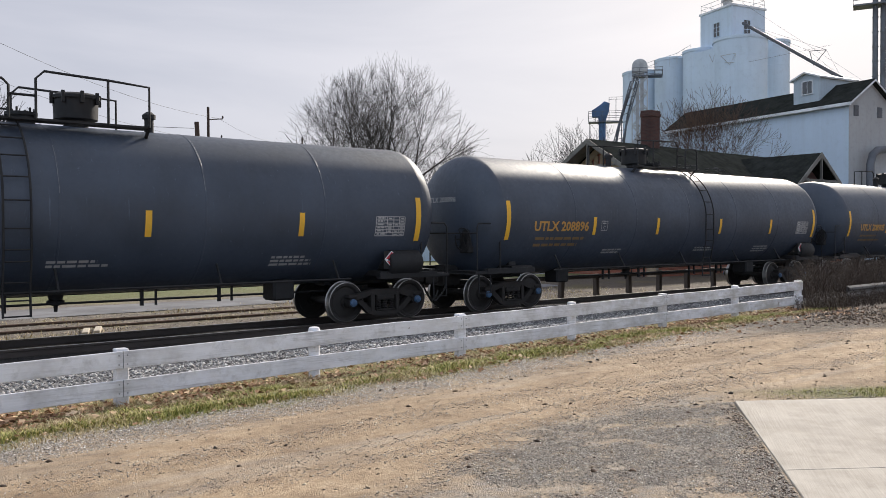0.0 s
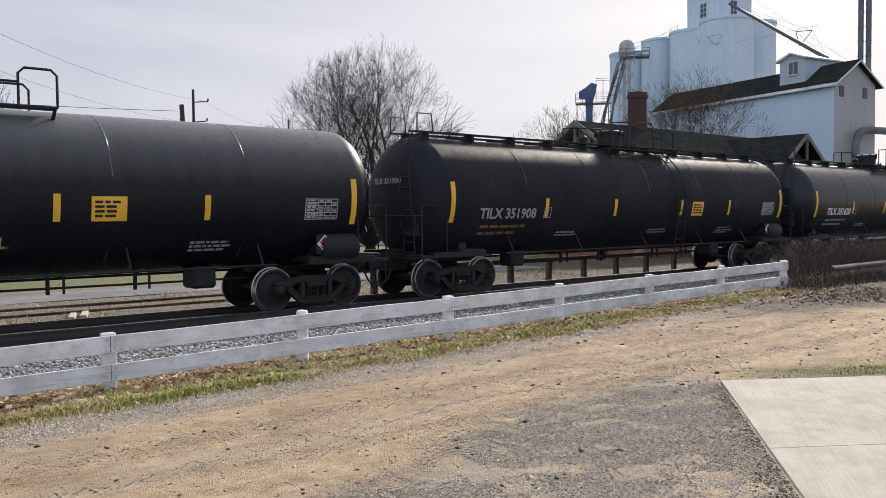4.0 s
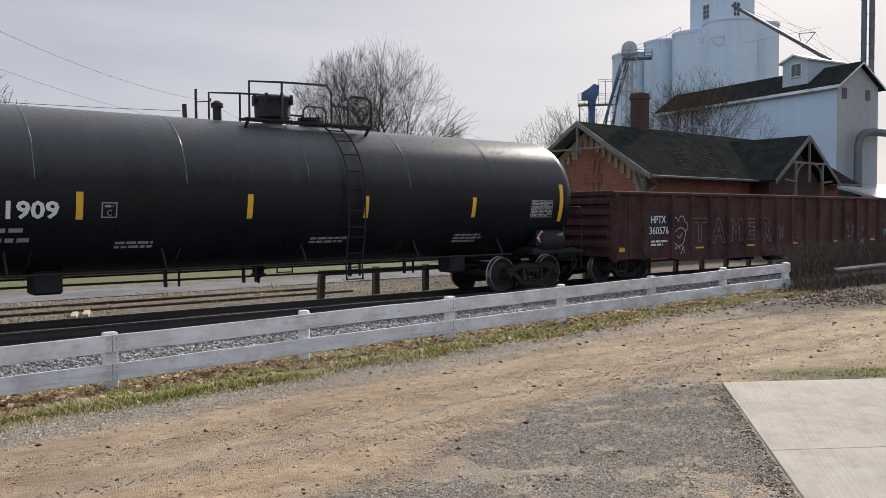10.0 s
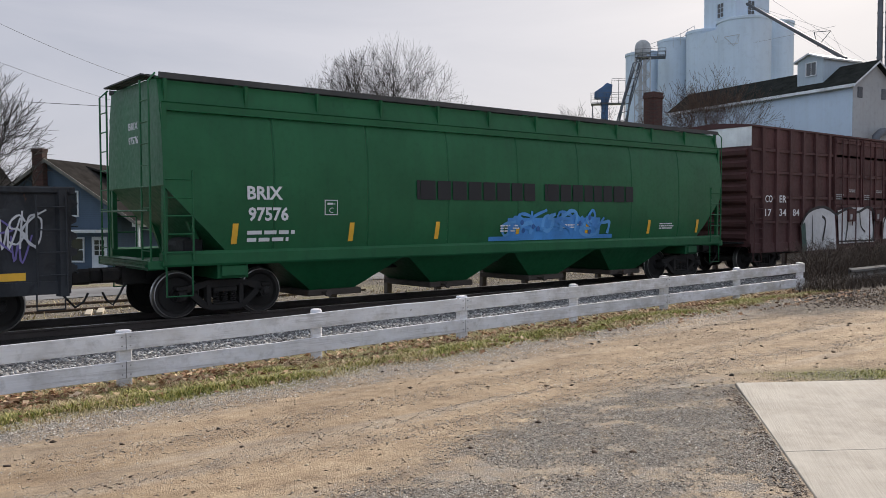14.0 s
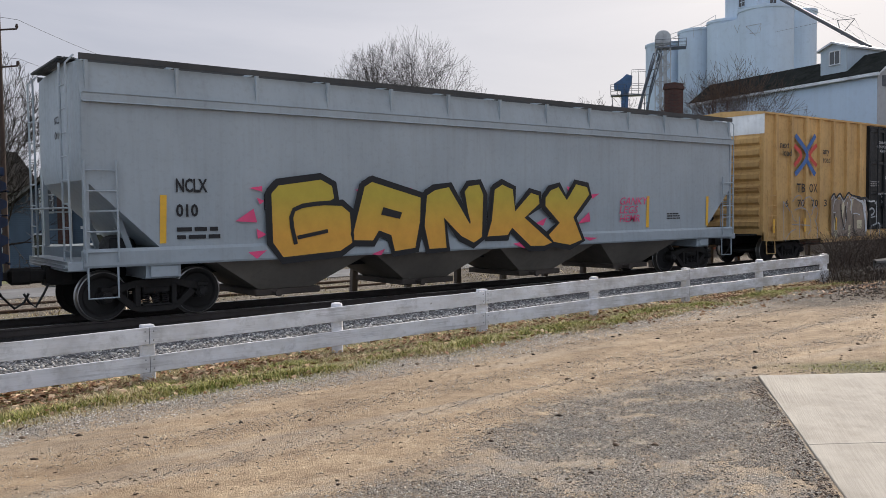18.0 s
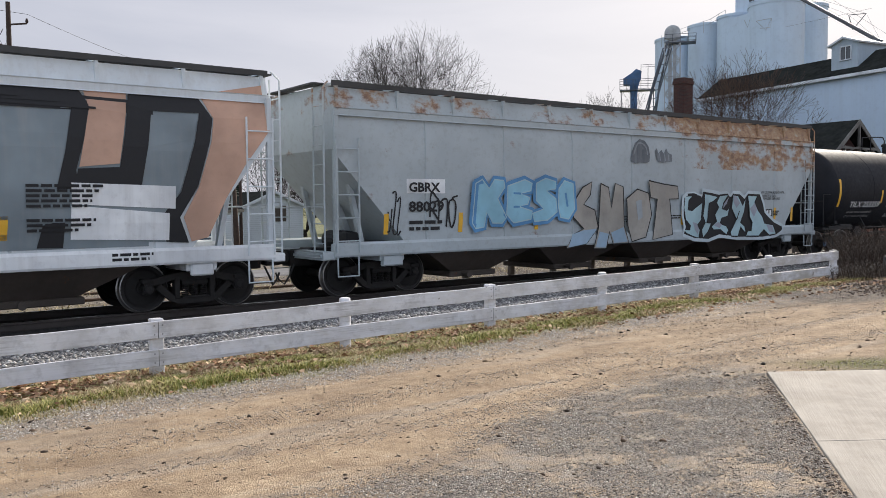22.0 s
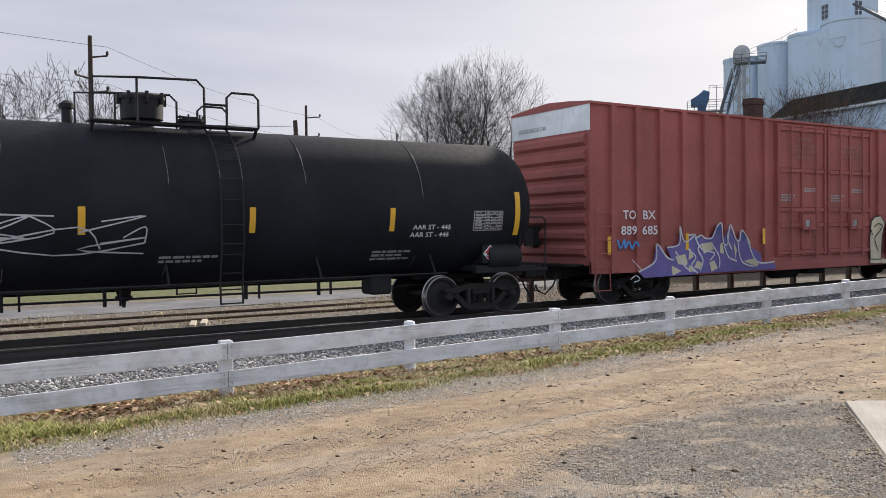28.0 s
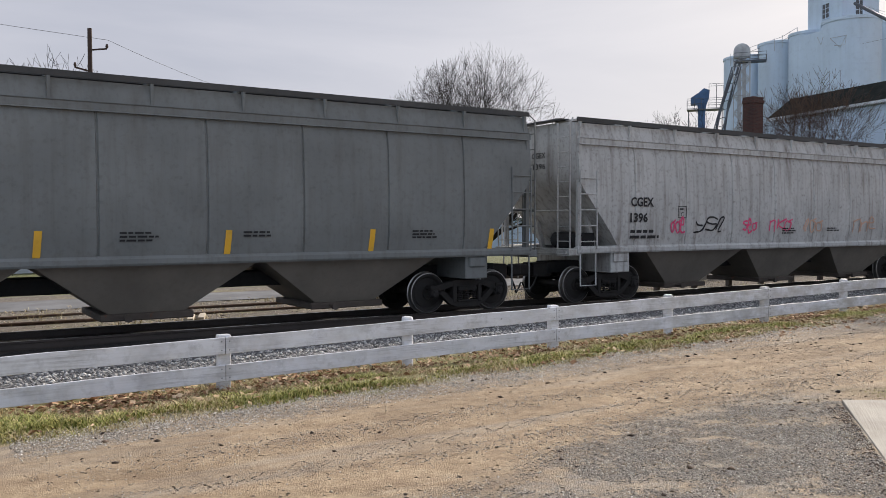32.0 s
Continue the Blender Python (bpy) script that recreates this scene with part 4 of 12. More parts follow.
MAT["asphalt"] = paint("worn_grey_asphalt", (0.19, 0.19, 0.195), 0.95, (0.12, 0.11, 0.105), 0.4, streak=False, spec=0.1)


def glass_material():
    m, n, l, b, tc = nodes_of("window_glass")
    b.inputs["Base Color"].default_value = (0.03, 0.035, 0.04, 1)
    b.inputs["Roughness"].default_value = 0.06
    b.inputs["Specular IOR Level"].default_value = 0.8
    f = noise_node(n, l, tc.outputs["Object"], 1.5, 2.0)
    bump_node(n, l, b, f, 0.05, 0.02)
    return m


MAT["glass"] = glass_material()


def window(parent, m, w, h, rows=2, cols=1, frame_mat=None, t=0.07):
    """A window in its own frame; m puts its lower middle on the wall, with -y looking out."""
    fm = frame_mat or MAT["trim_white"]
    f = Mesh()
    f.box(-w / 2 - t, -w / 2, -0.05, 0.06, -t, h + t, 0.006)
    f.box(w / 2, w / 2 + t, -0.05, 0.06, -t, h + t, 0.006)
    f.box(-w / 2, w / 2, -0.05, 0.06, h, h + t, 0.006)
    f.box(-w / 2 - 0.03, w / 2 + 0.03, -0.09, 0.06, -t, 0, 0.006)
    win = part("window", f, fm, parent, m=m)
    for i in range(cols):
        for j in range(rows):
            p = Mesh()
            a, b = -w / 2 + w * i / cols, -w / 2 + w * (i + 1) / cols
            c, d = h * j / rows, h * (j + 1) / rows
            p.box(a + 0.025, b - 0.025, -0.008, 0.008, c + 0.025, d - 0.025)
            part("pane", p, MAT["glass"], win)
    bars = Mesh()
    for i in range(cols + 1):
        x = -w / 2 + w * i / cols
        bars.box(x - 0.026, x + 0.026, -0.03, 0.02, 0, h)
    for j in range(rows + 1):
        z = h * j / rows
        bars.box(-w / 2, w / 2, -0.026, 0.016, z - 0.026, z + 0.026)
    part("glazing_bars", bars, fm, win)
    return win


def gable_walls(mesh, x0, x1, y0, y1, zb, ze, zr):
    """Closed walls with gables at x0 and x1; the ridge runs along x."""
    ym = (y0 + y1) / 2
    p = [(x, y, z) for x in (x0, x1) for y, z in ((y0, zb), (y0, ze), (ym, zr), (y1, ze), (y1, zb))]
    mesh.add(p, [(0, 1, 2, 3, 4), (9, 8, 7, 6, 5), (0, 5, 6, 1), (4, 3, 8, 9)])


def roof_slab(mesh, a, b, c, d, t=0.12):
    """A roof plane through four corners, given thickness downwards."""
    q = [Vector(p) for p in (a, b, c, d)]
    n = (q[1] - q[0]).cross(q[3] - q[0]).normalized()
    if n.z < 0:
        n = -n
    mesh.add([*q, *[p - n * t for p in q]], [(0, 1, 2, 3), (7, 6, 5, 4), (0, 4, 5, 1), (1, 5, 6, 2), (2, 6, 7, 3), (3, 7, 4, 0)])


def make_depot():
    dp = thing("railway_depot", "old red brick railway depot with a dark shingle roof", "building")
    x0, x1, y0, y1 = 34.6, 55.4, 25.6, 33.0
    zb, ze, ym = -0.45, 4.15, 29.3
    w = Mesh()
    gable_walls(w, x0, x1, y0, y1, zb, ze, 6.75)
    part("brick_wall", w, MAT["brick"], dp)
    # roof: two slopes with wide eaves
    ex, zr, ezz = 1.0, 7.02, 4.0
    r = Mesh()
    roof_slab(r, (x0 - ex, 24.6, ezz), (x1 + ex, 24.6, ezz), (x1 + ex, ym, zr), (x0 - ex, ym, zr))
    roof_slab(r, (x0 - ex, 34.0, ezz), (x1 + ex, 34.0, ezz), (x1 + ex, ym, zr), (x0 - ex, ym, zr))
    rf = part("roof", r, MAT["shingle"], dp)
    rs = random.Random(3)
    pt = Mesh()
    for _ in range(150):
        f = rs.uniform(0.06, 0.6)
        x, s = rs.uniform(x0 + 3, 43.0), rs.uniform(0.05, 0.2)
        y, z = 24.6 + (ym - 24.6) * f, ezz + (zr - ezz) * f + 0.012
        pt.box(x - s, x + s, y - 0.02, y + 0.02, z - 0.01, z + 0.025)
    tagged(part("worn_shingles", pt, MAT["shingle_pale"], rf, "pale lifted shingles"), kind="stuff")
    # bargeboards of the west gable and its brackets
    for ya, za in ((24.6, ezz), (34.0, ezz)):
        b = Mesh()
        s = 1 if ya < ym else -1
        b.prism([(ya, za - 0.22), (ya, za + 0.02), (ym, zr + 0.02), (ym, zr - 0.26)], x0 - ex - 0.05, x0 - ex, "yz")
        part("bargeboard", b, MAT["barge"], dp)
        f = Mesh()
        f.prism([(ya, za - 0.2), (ya, za - 0.02), (ym, zr - 0.14), (ym, zr - 0.2)], x0 - ex, x0 - 0.02, "yz")
        part("soffit", f, MAT["barge"], dp)
    brackets = [((x0 - ex + 0.04, 27.3, 5.55), (x0 - ex + 0.04, 31.3, 5.55), 0.10), ((x0 - ex + 0.04, ym, 5.0), (x0 - ex + 0.04, ym, 6.9), 0.12)]
    for y in (y0, y1):
        brackets += [((x0 - 0.05, y, 2.6), (x0 - 0.05, y, 4.1), 0.16), ((x0 - 0.05, y, 2.9), (x0 - ex + 0.05, y, 4.2), 0.12)]
    for a, b, w_ in brackets:
        g = Mesh()
        g.bar(a, b, w_)
        part("gable_bracket", g, MAT["barge"], dp)
    # stepped buff corbelling under the west gable
    for k in range(18):
        f = (k + 0.5) / 18
        y = y0 + (y1 - y0) * f
        zt = 4.15 + 2.6 * (1 - abs(y - ym) / 3.7)
        c = Mesh()
        c.box(x0 - 0.09, x0 + 0.02, y - 0.13, y + 0.13, zt - 0.95, zt - 0.42, 0.01)
        part("corbel", c, MAT["buff"], dp)
    bd = Mesh()
    for s in (-1, 1):
        ya = ym + s * 3.7
        bd.prism([(ya, 3.75), (ya, 4.15), (ym, 6.75), (ym, 6.32)], x0 - 0.06, x0 + 0.01, "yz")
    for y in (y0 + 0.3, y1 - 0.3):
        bd.box(x0 - 0.06, x0 + 0.01, y - 0.3, y + 0.3, zb, 4.0)
    part("buff_trim", bd, MAT["buff"], dp)
    d = Mesh()
    d.box(x0 - 0.03, x0 + 0.02, 28.2, 29.9, 0.3, 3.0, 0.01)
    door = part("door", d, MAT["trim_white"], dp, "pale double door")
    p = Mesh()
    p.box(x0 - 0.045, x0 - 0.03, 28.4, 29.0, 0.6, 1.2)
    part("door_window", p, MAT["glass"], door)
    q = Mesh()
    q.box(x0 - 0.06, x0 + 0.02, 27.9, 30.2, 3.05, 3.35, 0.01)
    part("door_lintel", q, MAT["buff"], dp)
    q = Mesh()
    q.box(x0 - 0.05, x0 + 0.0, 28.4, 29.7, 3.75, 4.25, 0.01)
    for k in range(10):
        q.box(x0 - 0.07, x0 - 0.05, 28.42 + 0.13 * k, 28.48 + 0.13 * k, 3.77, 4.23)
    part("brick_grille", q, MAT["brick"], dp)
    wl = Mesh()
    wl.tube([(x0 - 0.02, 30.6, 3.9), (x0 - 0.35, 30.6, 4.0), (x0 - 0.5, 30.6, 3.75)], 0.025, 6)
    wl.lathe([(0.05, 3.75), (0.09, 3.62), (0.24, 3.48), (0.24, 3.46)], "z", 14, (x0 - 0.5, 30.6, 0))
    part("wall_lamp", wl, MAT["steel_dark"], dp, "dark gooseneck barn lamp")
    c = Mesh()
    for y in (28.6, 28.95):
        c.tube([(x0 - 0.04, y, 3.3), (x0 - 0.05, y + 0.05, 4.2), (x0 - 0.06, y - 0.1, 5.0)], 0.02, 5)
    part("service_cable", c, MAT["wire"], dp)
    dpipe = Mesh()
    dpipe.tube([(x0 - 0.9, 24.7, 3.88), (x0 + 0.4, 25.2, 3.55), (x0 - 0.1, 25.5, 3.1), (x0 - 0.1, 25.5, 0)], 0.06, 8)
    part("downpipe", dpipe, MAT["barge"], dp)
    gt = Mesh()
    gt.box(x0 - ex, x1 + ex, 24.48, 24.62, 3.86, 3.99, 0.02)
    part("gutter", gt, MAT["steel_dark"], dp)
    # windows on the track side
    for x in (37.2, 40.0, 42.3, 45.2, 49.6, 53.5):
        window(dp, pose(x, y0 - 0.02, 0.9), 0.95, 1.9, 2, 1, MAT["barge"])
        q = Mesh()
        q.box(x - 0.72, x + 0.72, y0 - 0.07, y0 + 0.01, 2.85, 3.12, 0.01)
        part("stone_lintel", q, MAT["buff"], dp)
    # cross gable over the bay
    bay = Mesh()
    bx0, bx1, by, zc = 44.4, 50.2, 24.4, 47.3
    p = [(x, y, z) for y in (by, 26.5) for x, z in ((bx0, zb), (bx0, 4.1), (zc, 6.1), (bx1, 4.1), (bx1, zb))]
    bay.add(p, [(0, 1, 2, 3, 4), (9, 8, 7, 6, 5), (0, 5, 6, 1), (3, 8, 9, 4), (1, 6, 7, 2), (2, 7, 8, 3)])
    part("bay_wall", bay, MAT["old_brick"], dp)
    r = Mesh()
    roof_slab(r, (bx0 - 0.9, 23.5, 3.95), (bx0 - 0.9, 26.6, 3.95), (zc, 28.6, 6.62), (zc, 23.5, 6.62))
    roof_slab(r, (bx1 + 0.9, 23.5, 3.95), (bx1 + 0.9, 26.6, 3.95), (zc, 28.6, 6.62), (zc, 23.5, 6.62))
    part("bay_roof", r, MAT["shingle"], dp)
    for s in (-1, 1):
        xe = bx0 - 0.9 if s < 0 else bx1 + 0.9
        b = Mesh()
        b.prism([(xe, 3.72), (xe, 3.97), (zc, 6.64), (zc, 6.36)], 23.44, 23.5)
        part("bay_bargeboard", b, MAT["barge"], dp)
        b = Mesh()
        b.tube([(zc + s * 1.5 * math.cos(a), 23.5, 4.1 + 0.95 * math.sin(a)) for a in np.linspace(0, math.pi / 2, 7)], 0.06, 6)
        part("arched_brace", b, MAT["barge"], dp)
        for p0, p1, t in (((1.6, 2.6), (1.6, 5.1), 0.13), ((1.6, 3.9), (2.8, 4.0), 0.1)):
            b = Mesh()
            b.bar((zc + s * p0[0], 23.5, p0[1]), (zc + s * p1[0], 23.5, p1[1]), t)
            part("gable_bracket", b, MAT["barge"], dp)
    for p0, p1, nm in (((-2.0, 5.0), (2.0, 5.0), "tie_beam"), ((0, 3.9), (0, 6.4), "king_post")):
        b = Mesh()
        b.bar((zc + p0[0], 23.5, p0[1]), (zc + p1[0], 23.5, p1[1]), 0.12)
        part(nm, b, MAT["barge"], dp, "pale timber of the gable truss")
    for x in (46.0, 48.6):
        window(dp, pose(x, by - 0.02, 1.0), 0.9, 1.8, 2, 1, MAT["barge"])
        q = Mesh()
        q.box(x - 0.65, x + 0.65, by - 0.06, by + 0.01, 2.85, 3.1, 0.01)
        part("stone_lintel", q, MAT["buff"], dp)
    c = Mesh()
    cx = 39.06
    c.box(cx - 0.42, cx + 0.42, 29.0, 29.7, 6.4, 8.7, 0.02)
    c.box(cx - 0.47, cx + 0.47, 28.95, 29.75, 8.62, 8.82, 0.02)
    c.box(cx - 0.43, cx + 0.43, 28.99, 29.71, 8.80, 8.98, 0.02)
    part("chimney", c, MAT["old_brick"], dp, "tall weathered brick chimney")
    wing = Mesh()
    gable_walls(wing, 32.9, 34.6, 33.2, 36.4, zb, 3.4, 4.4)
    part("white_lean_to", wing, MAT["garage_white"], dp)


make_depot()


def frame_axes(ox, oy, ang):
    return pose(ox, oy, 0, 0, 0, ang)


def make_elevator():
    """The mill: long white warehouse, silos, head house and conveyors, in the mill's own frame.
    Local +x leads away from the rails along the long wall, local -y is the long wall's face."""
    base = frame_axes(69.0, 32.0, 78.5)
    zb = -0.6
    wh = thing("mill_warehouse", "long white metal-clad mill warehouse with a dark roof", "building", base)
    L, W, ze, zr = 21.0, 5.3, 12.9, 14.78
    w = Mesh()
    p = [(x, y, z) for x in (0, L) for y, z in ((0, zb), (0, ze), (-W / 2, zr), (-W, ze), (-W, zb))]
    w.add(p, [(9, 8, 7, 6, 5), (0, 5, 6, 1), (4, 3, 8, 9)])
    part("wall", w, MAT["metal_white"], wh)
    w = Mesh()
    w.prism([(0, zb), (0, ze), (-W / 2, zr), (-W, ze), (-W, zb)], -0.03, 0.0, "yz")
    part("end_wall", w, MAT["metal_grey"], wh, "grey sheet-metal end wall")
    r = Mesh()
    for y0 in (0.45, -W - 0.45):
        roof_slab(r, (-0.5, y0, ze - 0.22), (L + 0.4, y0, ze - 0.22), (L + 0.4, -W / 2, zr + 0.06), (-0.5, -W / 2, zr + 0.06), 0.16)
    part("roof", r, MAT["shingle"], wh)
    e = Mesh()
    e.box(-0.5, L + 0.4, 0.36, 0.52, ze - 0.48, ze - 0.22, 0.02)
    for s in (0.45, -W - 0.45):
        e.prism([(s, ze - 0.40), (s, ze - 0.26), (-W / 2, zr - 0.02), (-W / 2, zr - 0.16)], -0.56, -0.5, "yz")
    part("fascia", e, MAT["trim_white"], wh)
    # dormer on the long slope
    d = Mesh()
    dx0, dx1, zs, dz, yf = 3.2, 5.85, 13.3, 15.5, -0.5
    xm = (dx0 + dx1) / 2
    d.add([(dx0, yf, zs), (dx1, yf, zs), (dx1, yf, dz), (xm, yf, dz + 0.45), (dx0, yf, dz), (dx0, -W, zs), (dx1, -W, zs), (dx1, -W, dz), (xm, -W, dz + 0.45), (dx0, -W, dz)],
          [(0, 1, 2, 3, 4), (9, 8, 7, 6, 5), (0, 5, 6, 1), (1, 6, 7, 2), (4, 9, 5, 0), (2, 7, 8, 3), (3, 8, 9, 4)])
    dm = part("dormer", d, MAT["dormer"], wh)
    r = Mesh()
    for xe in (dx0 - 0.3, dx1 + 0.3):
        roof_slab(r, (xe, yf + 0.3, dz - 0.05), (xe, -W, dz - 0.05), (xm, -W, dz + 0.55), (xm, yf + 0.3, dz + 0.55), 0.14)
    part("dormer_roof", r, MAT["trim_white"], dm)
    window(wh, pose(4.4, yf + 0.03, 14.1, 0, 0, 180), 1.0, 1.1, 1, 2, MAT["trim_white"])
    for y, z in ((-0.85, 12.1), (-3.9, 12.1)):
        v = Mesh()
        v.box(-0.08, 0.02, y - 0.3, y + 0.3, z - 0.45, z + 0.45, 0.02)
        for k in range(6):
            v.box(-0.11, -0.08, y - 0.26, y + 0.26, z - 0.4 + 0.14 * k, z - 0.34 + 0.14 * k)
        part("louvre", v, MAT["steel_dark"], wh)
    # duct and lean-to roofs at the track end
    dt = Mesh()
    dt.tube([(-0.9, -1.5, 1.5), (-0.9, -1.5, 7.6), (-0.9, -1.8, 8.4), (-0.9, -2.4, 8.8), (-0.9, -3.4, 8.9), (-0.9, -14, 8.9)], 0.32, 14)
    part("dust_duct", dt, MAT["steel_dark"], wh, "fat dark dust duct", smooth=40)
    s = Mesh()
    roof_slab(s, (-7.0, 1.0, 2.6), (-7.0, -16, 2.6), (0, -16, 4.6), (0, 1.0, 4.6), 0.2)
    part("lean_to_roof", s, MAT["galv"], wh)
    s = Mesh()
    s.box(-6.6, -0.05, -15.6, 0.6, zb, 2.55)
    part("lean_to_wall", s, MAT["metal_white"], wh)
    # silos and head house
    base = Vector((96.3, 60.0, -1.2))
    sl = thing("grain_silos", "tall white concrete grain silos with a square head house", "silo", Matrix.Translation(base))
    for x, y, rad, zt in ((96.5, 58.6, 3.3, 26.7), (103.8, 58.2, 2.1, 27.4), (98.6, 70.0, 2.7, 26.3), (98.4, 75.4, 2.75, 25.3), (103.0, 66.0, 3.3, 26.3), (97.2, 64.6, 2.5, 26.4), (104.0, 72.0, 3.0, 25.5)):
        c = Mesh()
        cx, cy = x - base.x, y - base.y
        c.lathe([(rad, 0.0), (rad, zt + 0.85), (rad + 0.10, zt + 0.85), (rad + 0.10, zt + 1.2), (rad - 0.2, zt + 1.3), (0.0, zt + 1.6)], "z", 48, (cx, cy, 0), cap=False)
        s = part("silo", c, MAT["silo_white"], sl, smooth=30)
        for j in range(9):
            h = Mesh()
            z = 2.9 * j + 2
            h.lathe([(rad - 0.01, z), (rad + 0.014, z + 0.02), (rad + 0.014, z + 0.07), (rad - 0.01, z + 0.09)], "z", 48, (cx, cy, 0), cap=False)
            part("pour_joint", h, MAT["silo_white"], s)
    # flat wall between two bins
    fl = Mesh()
    a, b = Vector((94.9, 64.9, 0)) - base, Vector((93.5, 59.2, 0)) - base
    n = Vector((4.0, -0.9, 0))
    zt = 26.9
    q = [a, b, b + n, a + n]
    fl.add([(p.x, p.y, 0) for p in q] + [(p.x, p.y, zt) for p in q], [(0, 1, 5, 4), (1, 2, 6, 5), (2, 3, 7, 6), (3, 0, 4, 7), (4, 5, 6, 7)])
    part("infill_wall", fl, MAT["silo_white"], sl)
    # head house, one corner towards the rails
    c0, c1, c2 = Vector((96.5, 64.4, 0)) - base, Vector((94.8, 58.7, 0)) - base, Vector((100.6, 57.5, 0)) - base
    c3 = c0 + c2 - c1
    hh = Mesh()
    q = [c0, c1, c2, c3]
    z0, z1 = 26.4, 32.1
    hh.add([(p.x, p.y, z0) for p in q] + [(p.x, p.y, z1) for p in q], [(0, 1, 5, 4), (1, 2, 6, 5), (2, 3, 7, 6), (3, 0, 4, 7), (4, 5, 6, 7), (3, 2, 1, 0)])
    hd = part("head_house", hh, MAT["silo_white"], sl)
    mid = (c0 + c2) / 2
    rr = Mesh()
    q = [mid + (p - mid) * 1.05 for p in q]
    rr.add([(p.x, p.y, z1 + 0.005) for p in q] + [(p.x, p.y, z1 + 0.25) for p in q], [(0, 1, 5, 4), (1, 2, 6, 5), (2, 3, 7, 6), (3, 0, 4, 7), (4, 5, 6, 7), (3, 2, 1, 0)])
    part("head_house_roof", rr, MAT["trim_white"], hd)

    def on_face(p, a, b, out=0.03):
        """A pose on the upright face from a to b, under p."""
        d = (b - a).normalized()
        ang = math.degrees(math.atan2(d.y, d.x))
        nrm = Vector((d.y, -d.x, 0))
        o = a + d * (Vector((p[0], p[1], 0)) - base - a).dot(d)
        o.z = 0
        o = o + nrm * out
        return pose(o.x, o.y, p[2] - base.z, 0, 0, ang)
    window(sl, on_face((95.4, 61.4, 27.5), c0, c1), 1.15, 1.8, 3, 2, MAT["silo_white"])
    window(sl, on_face((97.4, 58.2, 27.5), c1, c2), 1.15, 1.8, 3, 2, MAT["silo_white"])
    window(sl, on_face((93.6, 59.6, 20.9), a, b), 1.0, 0.55, 1, 3, MAT["silo_white"])
    for ring in (0.55, 1.1):
        rl = Mesh()
        q2 = [mid + (p - mid) * 0.98 for p in (c3, c0, c1, c2, c3)]
        rl.tube([(p.x, p.y, z1 + 0.2 + ring) for p in q2], 0.03, 5)
        part("roof_rail", rl, MAT["galv"], sl)
        rl = Mesh()
        rl.tube([(x - base.x, y - base.y, z + 1.5 + ring) for x, y, z in ((94.9, 64.8, 25.6), (96.3, 68.0, 25.2), (96.2, 72.0, 24.8), (96.0, 75.5, 24.2))], 0.03, 5)
        part("silo_rail", rl, MAT["galv"], sl)
    for a2, b2 in ((c0, c1), (c1, c2), (c0, c3)):
        for k in range(4):
            p = mid + (a2.lerp(b2, k / 3) - mid) * 0.98
            rl = Mesh()
            rl.tube([(p.x, p.y, z1), (p.x, p.y, z1 + 1.3)], 0.03, 5)
            part("rail_post", rl, MAT["galv"], sl)
    for k in range(9):
        f = k / 8
        rl = Mesh()
        p = Vector((94.9 + 1.2 * math.sin(f * 2.6), 64.8 + 10.7 * f, 25.6 - 1.4 * f)) - base
        rl.tube([(p.x, p.y, p.z - 0.2), (p.x, p.y, p.z + 1.4)], 0.03, 5)
        part("rail_post", rl, MAT["galv"], sl)
    vent = Mesh()
    p = Vector((97.4, 61.0, 0)) - base
    vent.lathe([(0.55, z1), (0.55, z1 + 1.4), (0.8, z1 + 1.4), (0.15, z1 + 2.2)], "z", 16, (p.x, p.y, 0))
    part("roof_vent", vent, MAT["galv"], sl, smooth=35)
    for pts in ([(93.3, 59.2, 24.2), (94.2, 57.7, 24.4), (93.8, 58.2, 23.0), (93.3, 59.2, 24.2)], [(94.2, 57.7, 24.4), (94.2, 57.8, 23.3), (93.5, 58.8, 23.3)], [(92.9, 60.7, 24.7), (92.9, 60.2, 23.7), (93.0, 60.0, 24.6)]):
        ic = Mesh()
        off = Vector((-0.75, -0.35, 0))
        ic.tube([Vector(p) - base + off * (0.2 if p[1] > 59.5 else 1.0) for p in pts], 0.04, 5)
        part("wall_iron", ic, MAT["galv"], sl)
    # bucket elevator with platform
    lg = thing("bucket_elevator", "galvanised bucket elevator tower with a work platform", "grain elevator", frame_axes(91.6, 70.6, -52.0))
    for x in (-0.3, 0.3):
        t = Mesh()
        t.box(x - 0.22, x + 0.22, -0.2, 0.2, -1, 24.3, 0.02)
        part("leg_casing", t, MAT["galv"], lg)
    t = Mesh()
    t.lathe([(0.95, -0.4), (1.05, -0.3), (1.05, 0.3), (0.95, 0.4)], "y", 20, (0, 0, 24.6))
    t.box(-1.0, 1.0, -0.45, 0.45, 23.8, 24.6, 0.05)
    part("head_casing", t, MAT["galv"], lg, smooth=35)
    t = Mesh()
    t.box(-1.0, 3.0, -1.0, 1.0, 23.2, 23.32)
    part("platform", t, MAT["steel_dark"], lg)
    for y in (-1.0, 1.0):
        for z in (23.8, 24.3):
            t = Mesh()
            t.tube([(-1.0, y, z), (3.0, y, z)], 0.035, 5)
            part("platform_rail", t, MAT["steel_dark"], lg)
        for k in range(5):
            t = Mesh()
            t.tube([(-1.0 + k, y, 23.2), (-1.0 + k, y, 24.3)], 0.035, 5)
            part("rail_post", t, MAT["steel_dark"], lg)
